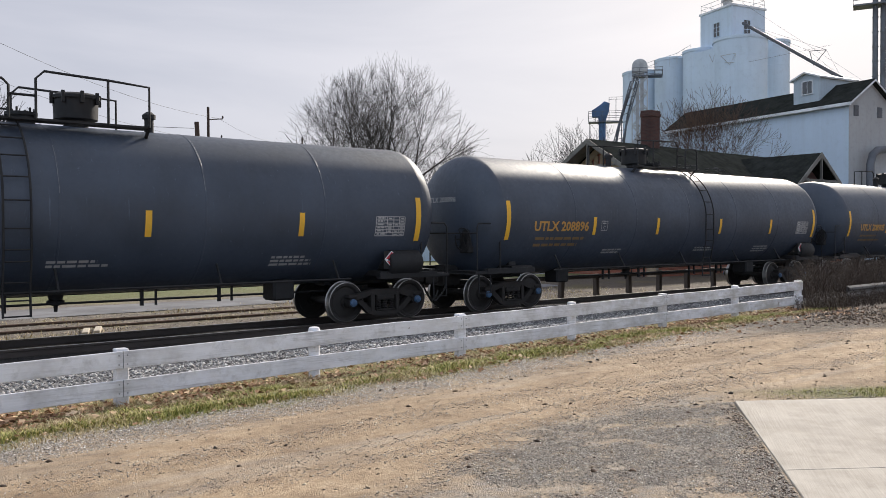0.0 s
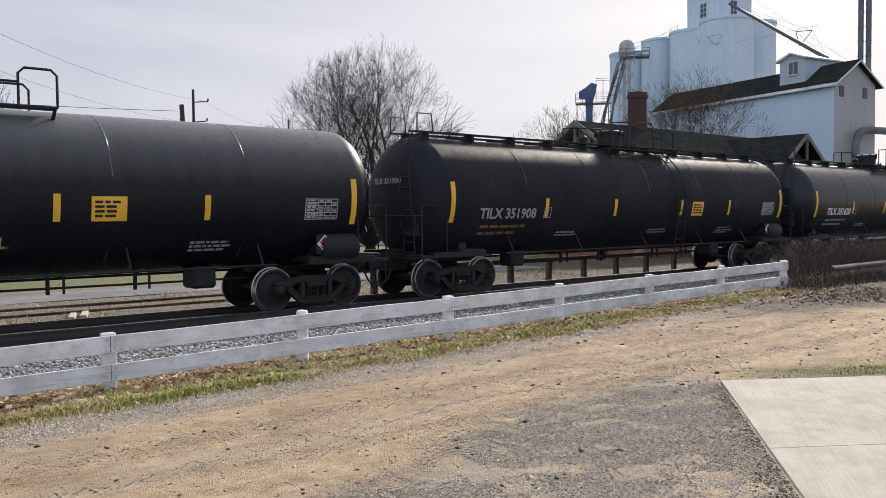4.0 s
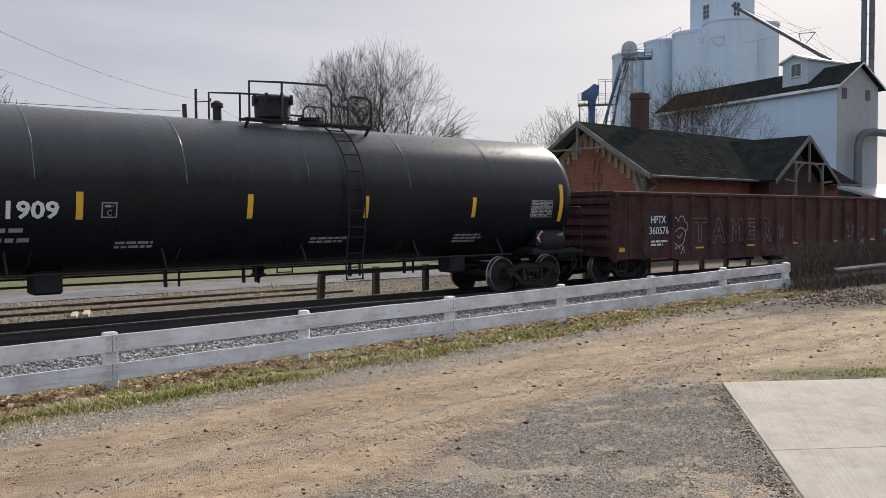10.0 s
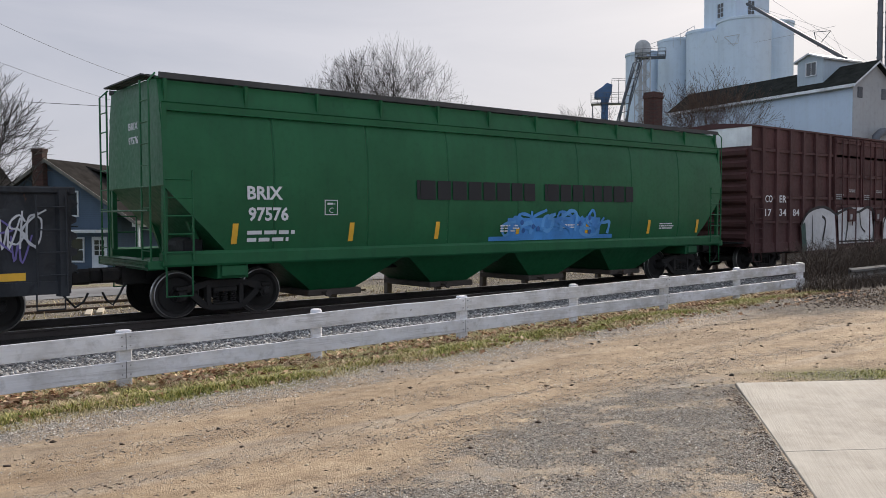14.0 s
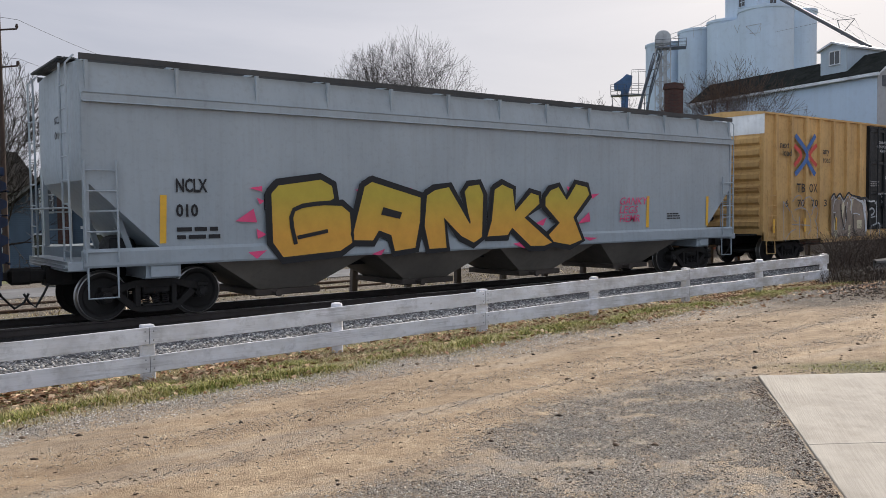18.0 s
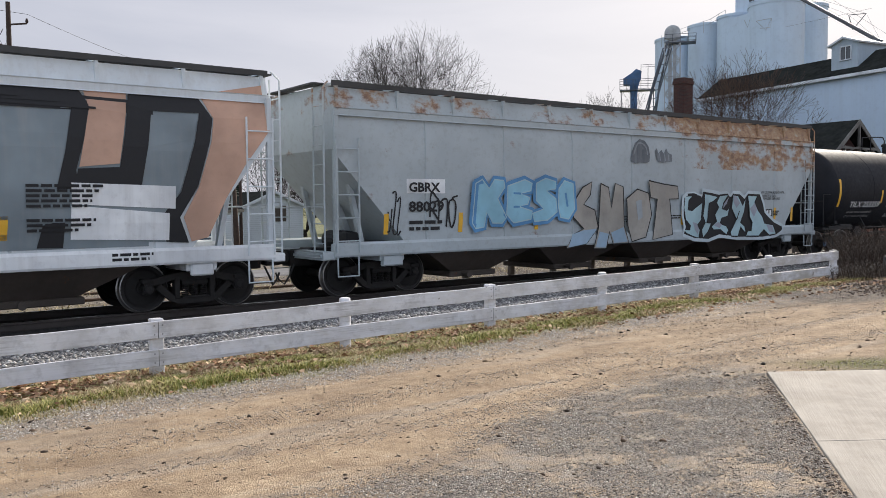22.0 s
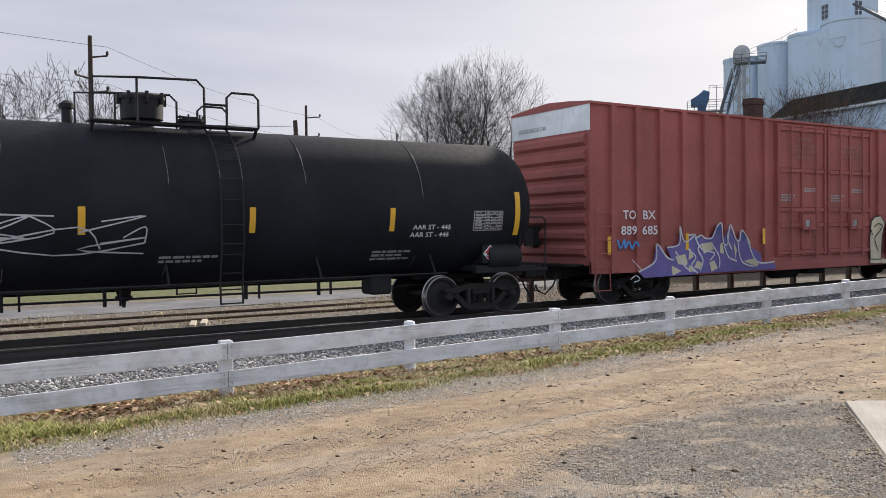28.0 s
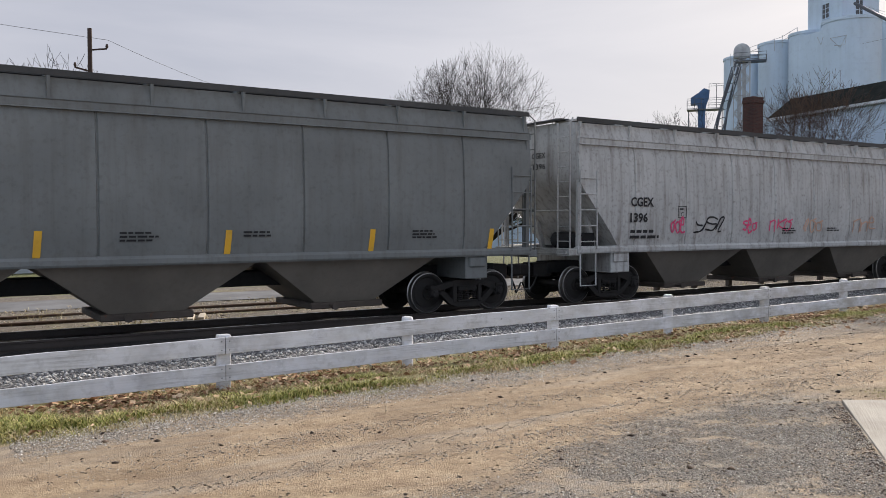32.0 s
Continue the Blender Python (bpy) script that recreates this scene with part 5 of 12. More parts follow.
    for x in (-1.0, 1.0):
        for y in (-0.8, 0.8):
            t = Mesh()
            t.bar((x, y, -1), (x, y, 23.2), 0.13)
            part("tower_leg", t, MAT["galv"], lg)
    for k in range(11):
        z = -1 + 2.2 * k
        for y in (-0.7, 0.7):
            t = Mesh()
            t.bar((-1.0, y, z), (1.0, y, z + 2.2), 0.09)
            part("tower_brace", t, MAT["galv"], lg)
            t = Mesh()
            t.bar((1.0, y, z), (-1.0, y, z + 2.2), 0.09)
            part("tower_brace", t, MAT["galv"], lg)
            t = Mesh()
            t.bar((-1.0, y, z + 2.2), (1.0, y, z + 2.2), 0.1)
            part("tower_brace", t, MAT["galv"], lg)
    for pts, rad in (([(-0.6, -0.6, 23.5), (-2.6, -0.8, 17.0), (-4.2, -1.0, 9.0)], 0.16), ([(-0.3, -0.5, 23.1), (-1.6, -0.6, 18.0), (-2.8, -0.8, 9.0)], 0.14)):
        t = Mesh()
        t.tube(pts, rad, 10)
        part("grain_spout", t, MAT["steel_dark"], lg, smooth=40)
    for k in range(14):
        f = k / 13
        t = Mesh()
        p = Vector((-1.2, -1.0, 22.5)).lerp(Vector((-5.2, -1.0, 8.0)), f)
        t.bar(p, p + Vector((1.1, 0, 0.25)), 0.08)
        part("stair_tread", t, MAT["steel_dark"], lg)
    for dx in (0.0, 1.1):
        t = Mesh()
        t.bar((-1.2 + dx, -1.0, 22.5), (-5.2 + dx, -1.0, 8.0), 0.16)
        part("stair_string", t, MAT["steel_dark"], lg)
    bl = thing("dust_collector", "blue steel cyclone on a caged work platform", "dust collector", frame_axes(95.6, 80.5, -50.0))
    t = Mesh()
    t.box(-0.5, 0.5, -0.45, 0.45, -1, 18.0, 0.08)
    part("cyclone_leg", t, MAT["blue_steel"], bl)
    t = Mesh()
    t.prism([(-0.5, 17.9), (0.5, 17.9), (0.6, 19.0), (1.0, 20.2), (1.1, 21.2), (0.3, 21.5), (-0.4, 20.9), (-1.5, 20.2), (-1.5, 19.3), (-0.6, 19.2)], -0.6, 0.6)
    part("cyclone_head", t, MAT["blue_steel"], bl)
    for y in (-1.0, 1.0):
        for z in (18.6, 19.3, 20.0):
            t = Mesh()
            t.tube([(-2.0, y, z), (3.0, y, z)], 0.03, 5)
            part("cage_rail", t, MAT["steel_dark"], bl)
        for k in range(6):
            t = Mesh()
            t.tube([(-2.0 + k, y, 18.5), (-2.0 + k, y, 20.0 + (2.0 if k > 2 else 0))], 0.03, 5)
            part("cage_post", t, MAT["steel_dark"], bl)
        t = Mesh()
        t.tube([(1.0, y, 22.0), (3.0, y, 22.0)], 0.03, 5)
        part("cage_rail", t, MAT["steel_dark"], bl)
    t = Mesh()
    t.box(-2.0, 3.0, -1.0, 1.0, 18.4, 18.5)
    part("cage_floor", t, MAT["steel_dark"], bl)
    for x in (-1.8, 2.8):
        t = Mesh()
        t.bar((x, 0, -1), (x, 0, 18.4), 0.12)
        part("cage_leg", t, MAT["steel_dark"], bl)
    # long conveyor from the head house down to the dormer, with its bracing
    cv = thing("overhead_conveyor", "long sloping conveyor tube with wire bracing", "conveyor")
    t = Mesh()
    a, b = Vector((95.6, 57.6, 28.5)), Vector((73.6, 34.8, 15.7))
    t.tube([a, b], 0.19, 10)
    part("conveyor_tube", t, MAT["conveyor"], cv, smooth=40)
    m0, u0, u1 = Vector((78.5, 39.8, 18.2)), Vector((78.3, 40.1, 19.6)), Vector((79.0, 38.8, 19.6))
    for p, q, rad in ((m0, u0, 0.035), (m0, u1, 0.035), (u0, u1, 0.035), (u0, a, 0.012), (u1, a, 0.012), (u0, b, 0.012), (u1, b, 0.012), (a + Vector((0, 0, 2.5)), Vector((86.0, 38.0, 17.0)), 0.012), (a + Vector((0, 0, -5)), u1 + Vector((1, 0, 0.6)), 0.012)):
        t = Mesh()
        t.tube([p, q], rad, 4)
        part("brace_wire" if rad < 0.03 else "brace_strut", t, MAT["steel_dark"], cv)
    # twin steel leg by the rails
    tw = thing("steel_grain_leg", "tall twin-tube steel grain leg with ladder hoops", "grain elevator", frame_axes(88.2, 37.85, -66.0))
    for x in (-0.36, 0.36):
        t = Mesh()
        t.tube([(x, 0, -0.6), (x, 0, 33)], 0.27, 14)
        tb = part("leg_tube", t, MAT["steel_dark"], tw, smooth=40)
        for k in range(22):
            t = Mesh()
            t.lathe([(0.31, 1.5 * k), (0.31, 1.5 * k + 0.08)], "z", 14, (x, 0, 0))
            part("tube_flange", t, MAT["steel_dark"], tb)
    for z0, x0, x1 in ((25.2, -2.4, 2.6), (13.0, -0.7, 0.7)):
        t = Mesh()
        t.box(x0, x1, -1.0, 1.0, z0, z0 + 0.15)
        pf = part("leg_platform", t, MAT["steel_dark"], tw)
        for z in (0.55, 1.05):
            t = Mesh()
            t.tube([(x0, -1, z0 + z), (x1, -1, z0 + z), (x1, 1, z0 + z), (x0, 1, z0 + z), (x0, -1, z0 + z)], 0.035, 5)
            part("platform_rail", t, MAT["steel_dark"], pf)


make_elevator()


def make_house():
    """Storey-and-a-half house set at an angle. Local x runs along the ridge, local -y is the front slope."""
    h = thing("blue_house", "blue-grey clapboard house with a brown roof and shed dormer", "house", pose(12.2, 51.0, -1.2, 0, 0, 44.5))
    L, W, ze, zr = 10.6, 5.3, 3.0, 6.55
    w = Mesh()
    gable_walls(w, 0, L, -W + 1.3, W - 1.0, 0, ze + 0.75, zr - 0.12)
    part("wall", w, MAT["house_blue"], h)
    r = Mesh()
    roof_slab(r, (-0.45, -W, ze), (L + 0.45, -W, ze), (L + 0.45, 0, zr), (-0.45, 0, zr), 0.14)
    roof_slab(r, (-0.45, W - 0.6, ze + 0.35), (L + 0.45, W - 0.6, ze + 0.35), (L + 0.45, 0, zr), (-0.45, 0, zr), 0.14)
    part("roof", r, MAT["shingle_brown"], h)
    b = Mesh()
    b.prism([(-W, ze - 0.2), (-W, ze), (0, zr), (0, zr - 0.22)], -0.5, -0.45, "yz")
    b.prism([(W - 0.6, ze + 0.15), (W - 0.6, ze + 0.35), (0, zr), (0, zr - 0.22)], -0.5, -0.45, "yz")
    b.box(-0.45, L + 0.45, -W - 0.02, -W + 0.06, ze - 0.2, ze, 0.01)
    part("roof_trim", b, MAT["barge"], h)
    d = Mesh()
    d.box(3.6, 8.4, -3.4, -1.0, ze + 0.6, 5.55, 0.01)
    dm = part("dormer", d, MAT["house_blue"], h)
    rd = Mesh()
    roof_slab(rd, (3.2, -3.8, 5.35), (8.8, -3.8, 5.35), (8.8, -0.3, 6.35), (3.2, -0.3, 6.35), 0.12)
    part("dormer_roof", rd, MAT["shingle_brown"], dm)
    for x in (5.2, 6.05, 6.9):
        window(h, pose(x, -3.43, 4.25), 0.62, 0.95, 2, 1)
    p = Mesh()
    for x in (0.4, 3.6, 7.0, 10.2):
        p.box(x - 0.1, x + 0.1, -W + 0.15, -W + 0.35, 0, ze - 0.1, 0.01)
    p.box(0, L, -W + 0.1, -W + 0.4, ze - 0.35, ze - 0.12, 0.01)
    p.box(0, L, -W, -W + 1.4, 0, 0.25)
    part("porch", p, MAT["trim_white"], h)
    rr = pose(0, 0, 0, 0, 0, -90)
    for y, z, hh in ((-1.3, 3.3, 1.35), (1.7, 3.3, 1.35), (-1.6, 0.7, 1.3), (2.2, 0.7, 1.3)):
        window(h, pose(-0.02, y, z, 0, 0, -90), 0.75, hh, 2, 1)
    dd = Mesh()
    dd.box(-0.06, 0.02, -3.4, -2.5, 0.05, 2.1, 0.01)
    door = part("door", dd, MAT["trim_white"], h, "white panelled door with small panes")
    for i in range(2):
        for j in range(3):
            q = Mesh()
            q.box(-0.07, -0.06, -3.25 + 0.32 * i, -2.99 + 0.32 * i, 1.05 + 0.3 * j, 1.3 + 0.3 * j)
            part("pane", q, MAT["glass"], door)
    c = Mesh()
    c.box(-0.5, -0.02, 0.1, 0.75, 0, 7.05, 0.02)
    c.box(-0.54, 0.02, 0.06, 0.79, 6.9, 7.12, 0.02)
    part("chimney", c, MAT["old_brick"], h)
    dk = Mesh()
    dk.box(-2.8, -0.1, -3.9, -0.6, 0.0, 0.25, 0.01)
    dk.box(-2.0, -0.1, -3.9, -1.6, 2.35, 2.5, 0.01)
    part("side_stoop", dk, MAT["trim_white"], h)


make_house()


def make_garage():
    g = thing("white_garage", "small white clapboard garage with a boarded window", "garage", pose(25.9, 60.0, -1.2))
    w = Mesh()
    p = [(x, y, z) for y in (0, 6.5) for x, z in ((0, 0), (0, 3.3), (2.55, 4.3), (5.1, 3.3), (5.1, 0))]
    w.add(p, [(0, 1, 2, 3, 4), (9, 8, 7, 6, 5), (0, 5, 6, 1), (3, 8, 9, 4)])
    part("wall", w, MAT["garage_white"], g)
    r = Mesh()
    roof_slab(r, (-0.3, -0.3, 3.2), (-0.3, 6.8, 3.2), (2.55, 6.8, 4.42), (2.55, -0.3, 4.42))
    roof_slab(r, (5.4, -0.3, 3.2), (5.4, 6.8, 3.2), (2.55, 6.8, 4.42), (2.55, -0.3, 4.42))
    part("roof", r, MAT["shingle"], g)
    b = Mesh()
    b.prism([(-0.3, 3.0), (-0.3, 3.22), (2.55, 4.44), (2.55, 4.2)], -0.36, -0.3)
    b.prism([(5.4, 3.0), (5.4, 3.22), (2.55, 4.44), (2.55, 4.2)], -0.36, -0.3)
    part("trim", b, MAT["trim_white"], g)
    q = Mesh()
    q.box(2.0, 3.6, -0.04, 0.02, 2.0, 3.25, 0.01)
    part("boarded_window", q, MAT["post"], g)
    g2 = thing("pale_shed", "long pale blue metal shed beyond the trees", "shed", pose(52.0, 78.0, -1.2))
    w = Mesh()
    gable_walls(w, 0, 26, 0, 10, 0, 4.2, 5.6)
    part("wall", w, MAT["metal_white"], g2)
    r = Mesh()
    roof_slab(r, (-0.3, -0.4, 4.1), (26.3, -0.4, 4.1), (26.3, 5, 5.7), (-0.3, 5, 5.7))
    roof_slab(r, (-0.3, 10.4, 4.1), (26.3, 10.4, 4.1), (26.3, 5, 5.7), (-0.3, 5, 5.7))
    part("roof", r, MAT["galv"], g2)
    g3 = thing("white_house", "white two-storey house behind bare trees", "house", pose(4.0, 62.0, -1.2, 0, 0, 12))
    w = Mesh()
    gable_walls(w, 0, 9, 0, 8, 0, 5.0, 7.6)
    part("wall", w, MAT["garage_white"], g3)
    r = Mesh()
    roof_slab(r, (-0.4, -0.5, 4.8), (9.4, -0.5, 4.8), (9.4, 4, 7.8), (-0.4, 4, 7.8))
    roof_slab(r, (-0.4, 8.5, 4.8), (9.4, 8.5, 4.8), (9.4, 4, 7.8), (-0.4, 4, 7.8))
    part("roof", r, MAT["shingle_brown"], g3)
    for x in (1.6, 4.5, 7.4):
        for z in (0.9, 3.3):
            window(g3, pose(x, -0.02, z), 0.8, 1.3, 2, 1)


make_garage()


def bare_tree(name, x, y, height, width, seed, label, stems=5, depth=7, twig_mat="twig", base_r=0.2, lean=0.9, thin=0.011, fork=0.06, low=0.42, keep=0.74):
    """Tapered stems that fork again and again into a rounded crown of fine bare twigs."""
    r = random.Random(seed)
    tree = thing(name, label, "tree", pose(x, y, ground_z(x, y)))
    limbs, twigs = Mesh(), Mesh()
    rx, zc = width / 2, height * low
    rz = height - zc

    def inside(p):
        zz = (p.z - zc) / (rz if p.z > zc else zc * 1.3)
        return (p.x / rx) ** 2 + (p.y / rx) ** 2 + zz * zz

    def reach(p, d):
        a = 0.0
        while inside(p + d * a) < 1.0 and a < 3 * height:
            a += 0.25
        return max(a, 1.0)

    def grow(p, d, length, rad, level):
        n = 4 if level < 2 else (3 if level < 4 else 2)
        pts, q, v = [p], p.copy(), d.copy()
        for _ in range(n):
            v = (v + Vector((r.gauss(0, 0.085), r.gauss(0, 0.085), r.gauss(0.03, 0.06)))).normalized()
            q = q + v * (length / n)
            pts.append(q)
        end = max(rad * (keep if level < 3 else 0.74), thin * 0.8)
        (limbs if level < 3 else twigs).tube(pts, rad, (8, 7, 5, 4)[level] if level < 4 else 3, end, cap=False)
        if level >= depth or inside(q) > r.uniform(0.86, 1.06):
            return
        az = r.uniform(0, math.tau)
        turns = [(r.uniform(0.06, 0.26), 0.82), (r.uniform(0.38, 0.68), 0.60)]
        if r.random() < 0.30:
            turns.append((r.uniform(0.35, 0.6), 0.5))
        for k, (ang, share) in enumerate(turns):
            side = Matrix.Rotation(az + k * math.tau / len(turns), 3, v) @ v.orthogonal().normalized()
            nv = (v * math.cos(ang) + side * math.sin(ang)).normalized()
            grow(q, nv, length * r.uniform(0.74, 0.90), max(end * share, thin), level + 1)
        if level >= 1:
            for _ in range(1):
                i = r.randrange(1, len(pts))
                at = pts[i - 1].lerp(pts[i], r.random())
                side = Matrix.Rotation(r.uniform(0, math.tau), 3, v) @ v.orthogonal().normalized()
                ang = r.uniform(0.5, 0.95)
                grow(at, (v * math.cos(ang) + side * math.sin(ang)).normalized(), length * r.uniform(0.6, 0.85), max(end * 0.42, thin), min(level + 2, depth))

    for s in range(stems):
        a = s * 2.4 + r.uniform(-0.3, 0.3)
        t = 0.05 if stems == 1 else lean * ((s + 0.25) / stems) ** 0.8
        d = Vector((math.cos(a) * math.sin(t), math.sin(a) * math.sin(t), math.cos(t)))
        o = 0.0 if stems == 1 else 0.2
        foot = Vector((o * math.cos(a), o * math.sin(a), -0.2))
        if s == 0 or stems == 1:
            limbs.tube([(0, 0, -0.3), (0, 0, height * fork)], base_r * 1.7, 10, base_r * 1.2, cap=False)
        foot.z = height * fork * 0.8
        share = (1 - 0.82 ** (depth + 1)) / 0.18
        grow(foot, d, reach(foot, d) / share * 1.12, base_r * r.uniform(0.7, 1.0), 0)
    part("trunk", limbs, MAT["bark"], tree, smooth=60)
    part("crown", twigs, MAT[twig_mat], tree)
    return tree


bare_tree("maple_tree", 41.7, 60.0, 18.3, 18.2, 7, "large bare many-stemmed maple tree", stems=8, depth=8, base_r=0.34, lean=1.25, thin=0.0075, low=0.40, keep=0.86)
bare_tree("bare_tree", 36.2, 76.0, 11.5, 9.0, 12, "bare grey tree behind the garage", stems=4, depth=7, base_r=0.13, lean=0.9)
bare_tree("bare_tree", 40.5, 78.0, 13.2, 8.0, 13, "bare grey tree in the distance", stems=3, depth=7, base_r=0.15, lean=0.8)
bare_tree("small_bare_tree", 23.6, 66.0, 9.3, 5.0, 14, "small bare tree behind the house", stems=2, depth=6, base_r=0.11, lean=0.6)
bare_tree("bare_tree", 6.0, 45.0, 11.4, 9.6, 15, "bare spreading tree near the lawn", stems=7, depth=7, base_r=0.14, lean=1.15)
bare_tree("bare_tree", 2.0, 50.0, 12.0, 9.0, 16, "bare tree behind the lawn", stems=4, depth=7, base_r=0.15, lean=0.9)
bare_tree("bare_tree", 57.0, 52.0, 13.2, 9.0, 17, "bare grey tree behind the old depot", stems=4, depth=7, base_r=0.13, lean=0.9)
bare_tree("bare_tree", 63.5, 55.0, 15.0, 9.0, 18, "bare tree behind the depot", stems=4, depth=7, base_r=0.14, lean=0.9)
bare_tree("reddish_tree", 58.0, 38.0, 13.9, 12.5, 19, "bare reddish tree between depot and mill", stems=6, depth=7, twig_mat="twig_red", base_r=0.13, lean=1.15)
bare_tree("reddish_tree", 54.5, 42.0, 12.5, 8.0, 20, "bare reddish tree behind the depot chimney", stems=4, depth=6, twig_mat="twig_red", base_r=0.11, lean=0.9)


def spruce(x, y, h, seed):
    r = random.Random(seed)
    t = thing("spruce_tree", "dark green spruce tree", "tree", pose(x, y, ground_z(x, y)))
    m = Mesh()
    m.tube([(0, 0, -0.2), (0, 0, h)], 0.16, 6, 0.02)
    part("trunk", m, MAT["bark"], t)
    c = Mesh()
    for k in range(520):
        f = r.random() ** 0.8
        z, rad = 0.8 + (h - 0.8) * f, (1 - f) * h * 0.36 + 0.1
        a = r.uniform(0, math.tau)
        p = Vector((0, 0, z))
        tip = Vector((math.cos(a) * rad, math.sin(a) * rad, z - rad * 0.25))
        s = (tip - p).cross(Vector((0, 0, 1))).normalized() * (0.16 + 0.1 * (1 - f))
        c.add([p, p.lerp(tip, 0.6) + s, tip, p.lerp(tip, 0.6) - s, p.lerp(tip, 0.6) + Vector((0, 0, -0.25))], [(0, 1, 4), (1, 2, 4), (2, 3, 4), (3, 0, 4), (0, 1, 2, 3)])
    part("crown", c, MAT["needle"], t)


spruce(27.2, 66.0, 7.4, 3)


def utility_pole(x, y, z_top, label, lean=0.0, arms=(), r=0.15):
    zb = ground_z(x, y)
    p = thing("utility_pole", label, "utility pole", pose(x, y, zb))
    m = Mesh()
    m.tube([(0, 0, -0.5), (lean, 0, z_top - zb)], r, 10, r * 0.7)
    part("pole", m, MAT["pole"], p, smooth=40)
    for dz, l_, s in arms:
        a = Mesh()
        a.bar((lean * 0.9, 0, z_top - zb - dz), (lean * 0.9 + s * l_, 0, z_top - zb - dz + 0.14), 0.07)
        a.lathe([(0.05, 0), (0.07, 0.08), (0.04, 0.2)], "z", 8, (lean * 0.9 + s * l_, 0, z_top - zb - dz + 0.16))
        part("cross_arm", a, MAT["pole"], p)
    return p


utility_pole(17.8, 42.0, 7.95, "dark leaning stub utility pole", lean=-0.45, r=0.17)
utility_pole(24.2, 56.5, 11.15, "tall slim utility pole with bracket arms", arms=((0.9, 1.1, 1), (2.3, 1.0, 1)), r=0.13)
utility_pole(42.2, 75.0, 12.0, "slim utility pole beside the bare tree", r=0.13)
utility_pole(7.0, 41.5, 11.2, "tall wooden utility pole with bracket arms", arms=((1.0, 0.75, 1), (2.0, 0.65, -1), (2.65, 0.75, 1), (5.0, 0.6, -1)), r=0.14)
utility_pole(70.0, 90.0, 9.0, "slim distant utility pole", r=0.12)


def wire(a, b, sag, r=0.012):
    m = Mesh()
    a, b = Vector(a), Vector(b)
    m.tube([a.lerp(b, k / 12) - Vector((0, 0, sag * 4 * (k / 12) * (1 - k / 12))) for k in range(13)], r, 4, cap=False)
    solid("overhead_wire", m, MAT["wire"], "thin black overhead wire between poles", "wire")


wire((-30.0, 42.0, 9.4), (17.2, 42.0, 7.6), 1.0)
wire((-40.0, 43.5, 14.8), (7.8, 41.5, 10.75), 0.5, 0.009)
wire((7.8, 41.5, 10.75), (25.0, 56.5, 10.4), 0.5, 0.009)
wire((7.8, 41.5, 9.0), (25.0, 56.5, 8.7), 0.4, 0.008)
wire((-40.0, 43.0, 12.0), (7.8, 41.5, 9.0), 0.5, 0.008)
wire((17.3, 42.0, 7.3), (20.5, 60.0, 3.2), 0.3, 0.012)
wire((25.0, 56.5, 10.4), (42.4, 75.0, 11.5), 0.8, 0.009)
wire((25.0, 56.5, 8.7), (42.4, 75.0, 9.5), 0.8, 0.008)


def make_roads():
    m = Mesh()
    rows = []
    for x in np.linspace(-120, 26, 40):
        rows.append([(x, y, ground_z(x, y) + 0.015) for y in (23.8, 25.2, 26.8)])
    m.sheet(rows)
    solid("road", m, MAT["asphalt"], "worn grey asphalt road beyond the siding", "road", kind="structure")


make_roads()


# ---- train: shared pieces ----
# In a car's own space x runs along the train, the viewer's side is -y, and z = 0 is the top of the rails.
MAT["wheel"] = paint("wheel_steel", (0.022, 0.020, 0.019), 0.65, (0.05, 0.04, 0.033), 0.4, streak=False, spec=0.3)
MAT["tread"] = plain("bright_tread", (0.34, 0.33, 0.32), 0.35, 0.9)
MAT["truck"] = paint("bogie_casting", (0.024, 0.022, 0.021), 0.8, (0.06, 0.048, 0.04), 0.4, rust=0.12, spec=0.3, streak=False, scale=2.0)
MAT["black_gear"] = paint("black_underframe", (0.011, 0.0115, 0.013), 0.65, (0.04, 0.034, 0.03), 0.35, spec=0.35, streak=False)
MAT["hose"] = plain("rubber_hose", (0.018, 0.018, 0.018), 0.6)
MAT["yellow"] = paint("yellow_reflector", (0.80, 0.44, 0.03), 0.45, (0.35, 0.2, 0.05), 0.3, streak=False, wash=0.08)
MAT["white"] = paint("white_lettering", (0.72, 0.73, 0.74), 0.55, (0.4, 0.4, 0.4), 0.25, streak=False, wash=0.05)
MAT["pale"] = paint("faded_lettering", (0.34, 0.34, 0.34), 0.6, (0.2, 0.2, 0.2), 0.4, streak=False)
MAT["gold"] = paint("gold_lettering", (0.50, 0.27, 0.06), 0.55, (0.25, 0.15, 0.06), 0.3, streak=False)
MAT["gold_dim"] = paint("worn_gold_print", (0.20, 0.125, 0.05), 0.6, (0.1, 0.08, 0.06), 0.4, streak=False)
MAT["ink"] = plain("black_lettering", (0.012, 0.012, 0.014), 0.65)
MAT["red"] = plain("placard_red", (0.50, 0.03, 0.045), 0.5)
MAT["blue_cap"] = plain("blue_bearing_cap", (0.045, 0.10, 0.19), 0.5)
MAT["pink"] = paint("pink_spray", (0.78, 0.07, 0.20), 0.5, (0.5, 0.1, 0.18), 0.2, streak=False)
MAT["chalk"] = paint("white_spray", (0.55, 0.56, 0.58), 0.6, (0.3, 0.3, 0.3), 0.3, streak=False)
WHEEL_R = 0.457


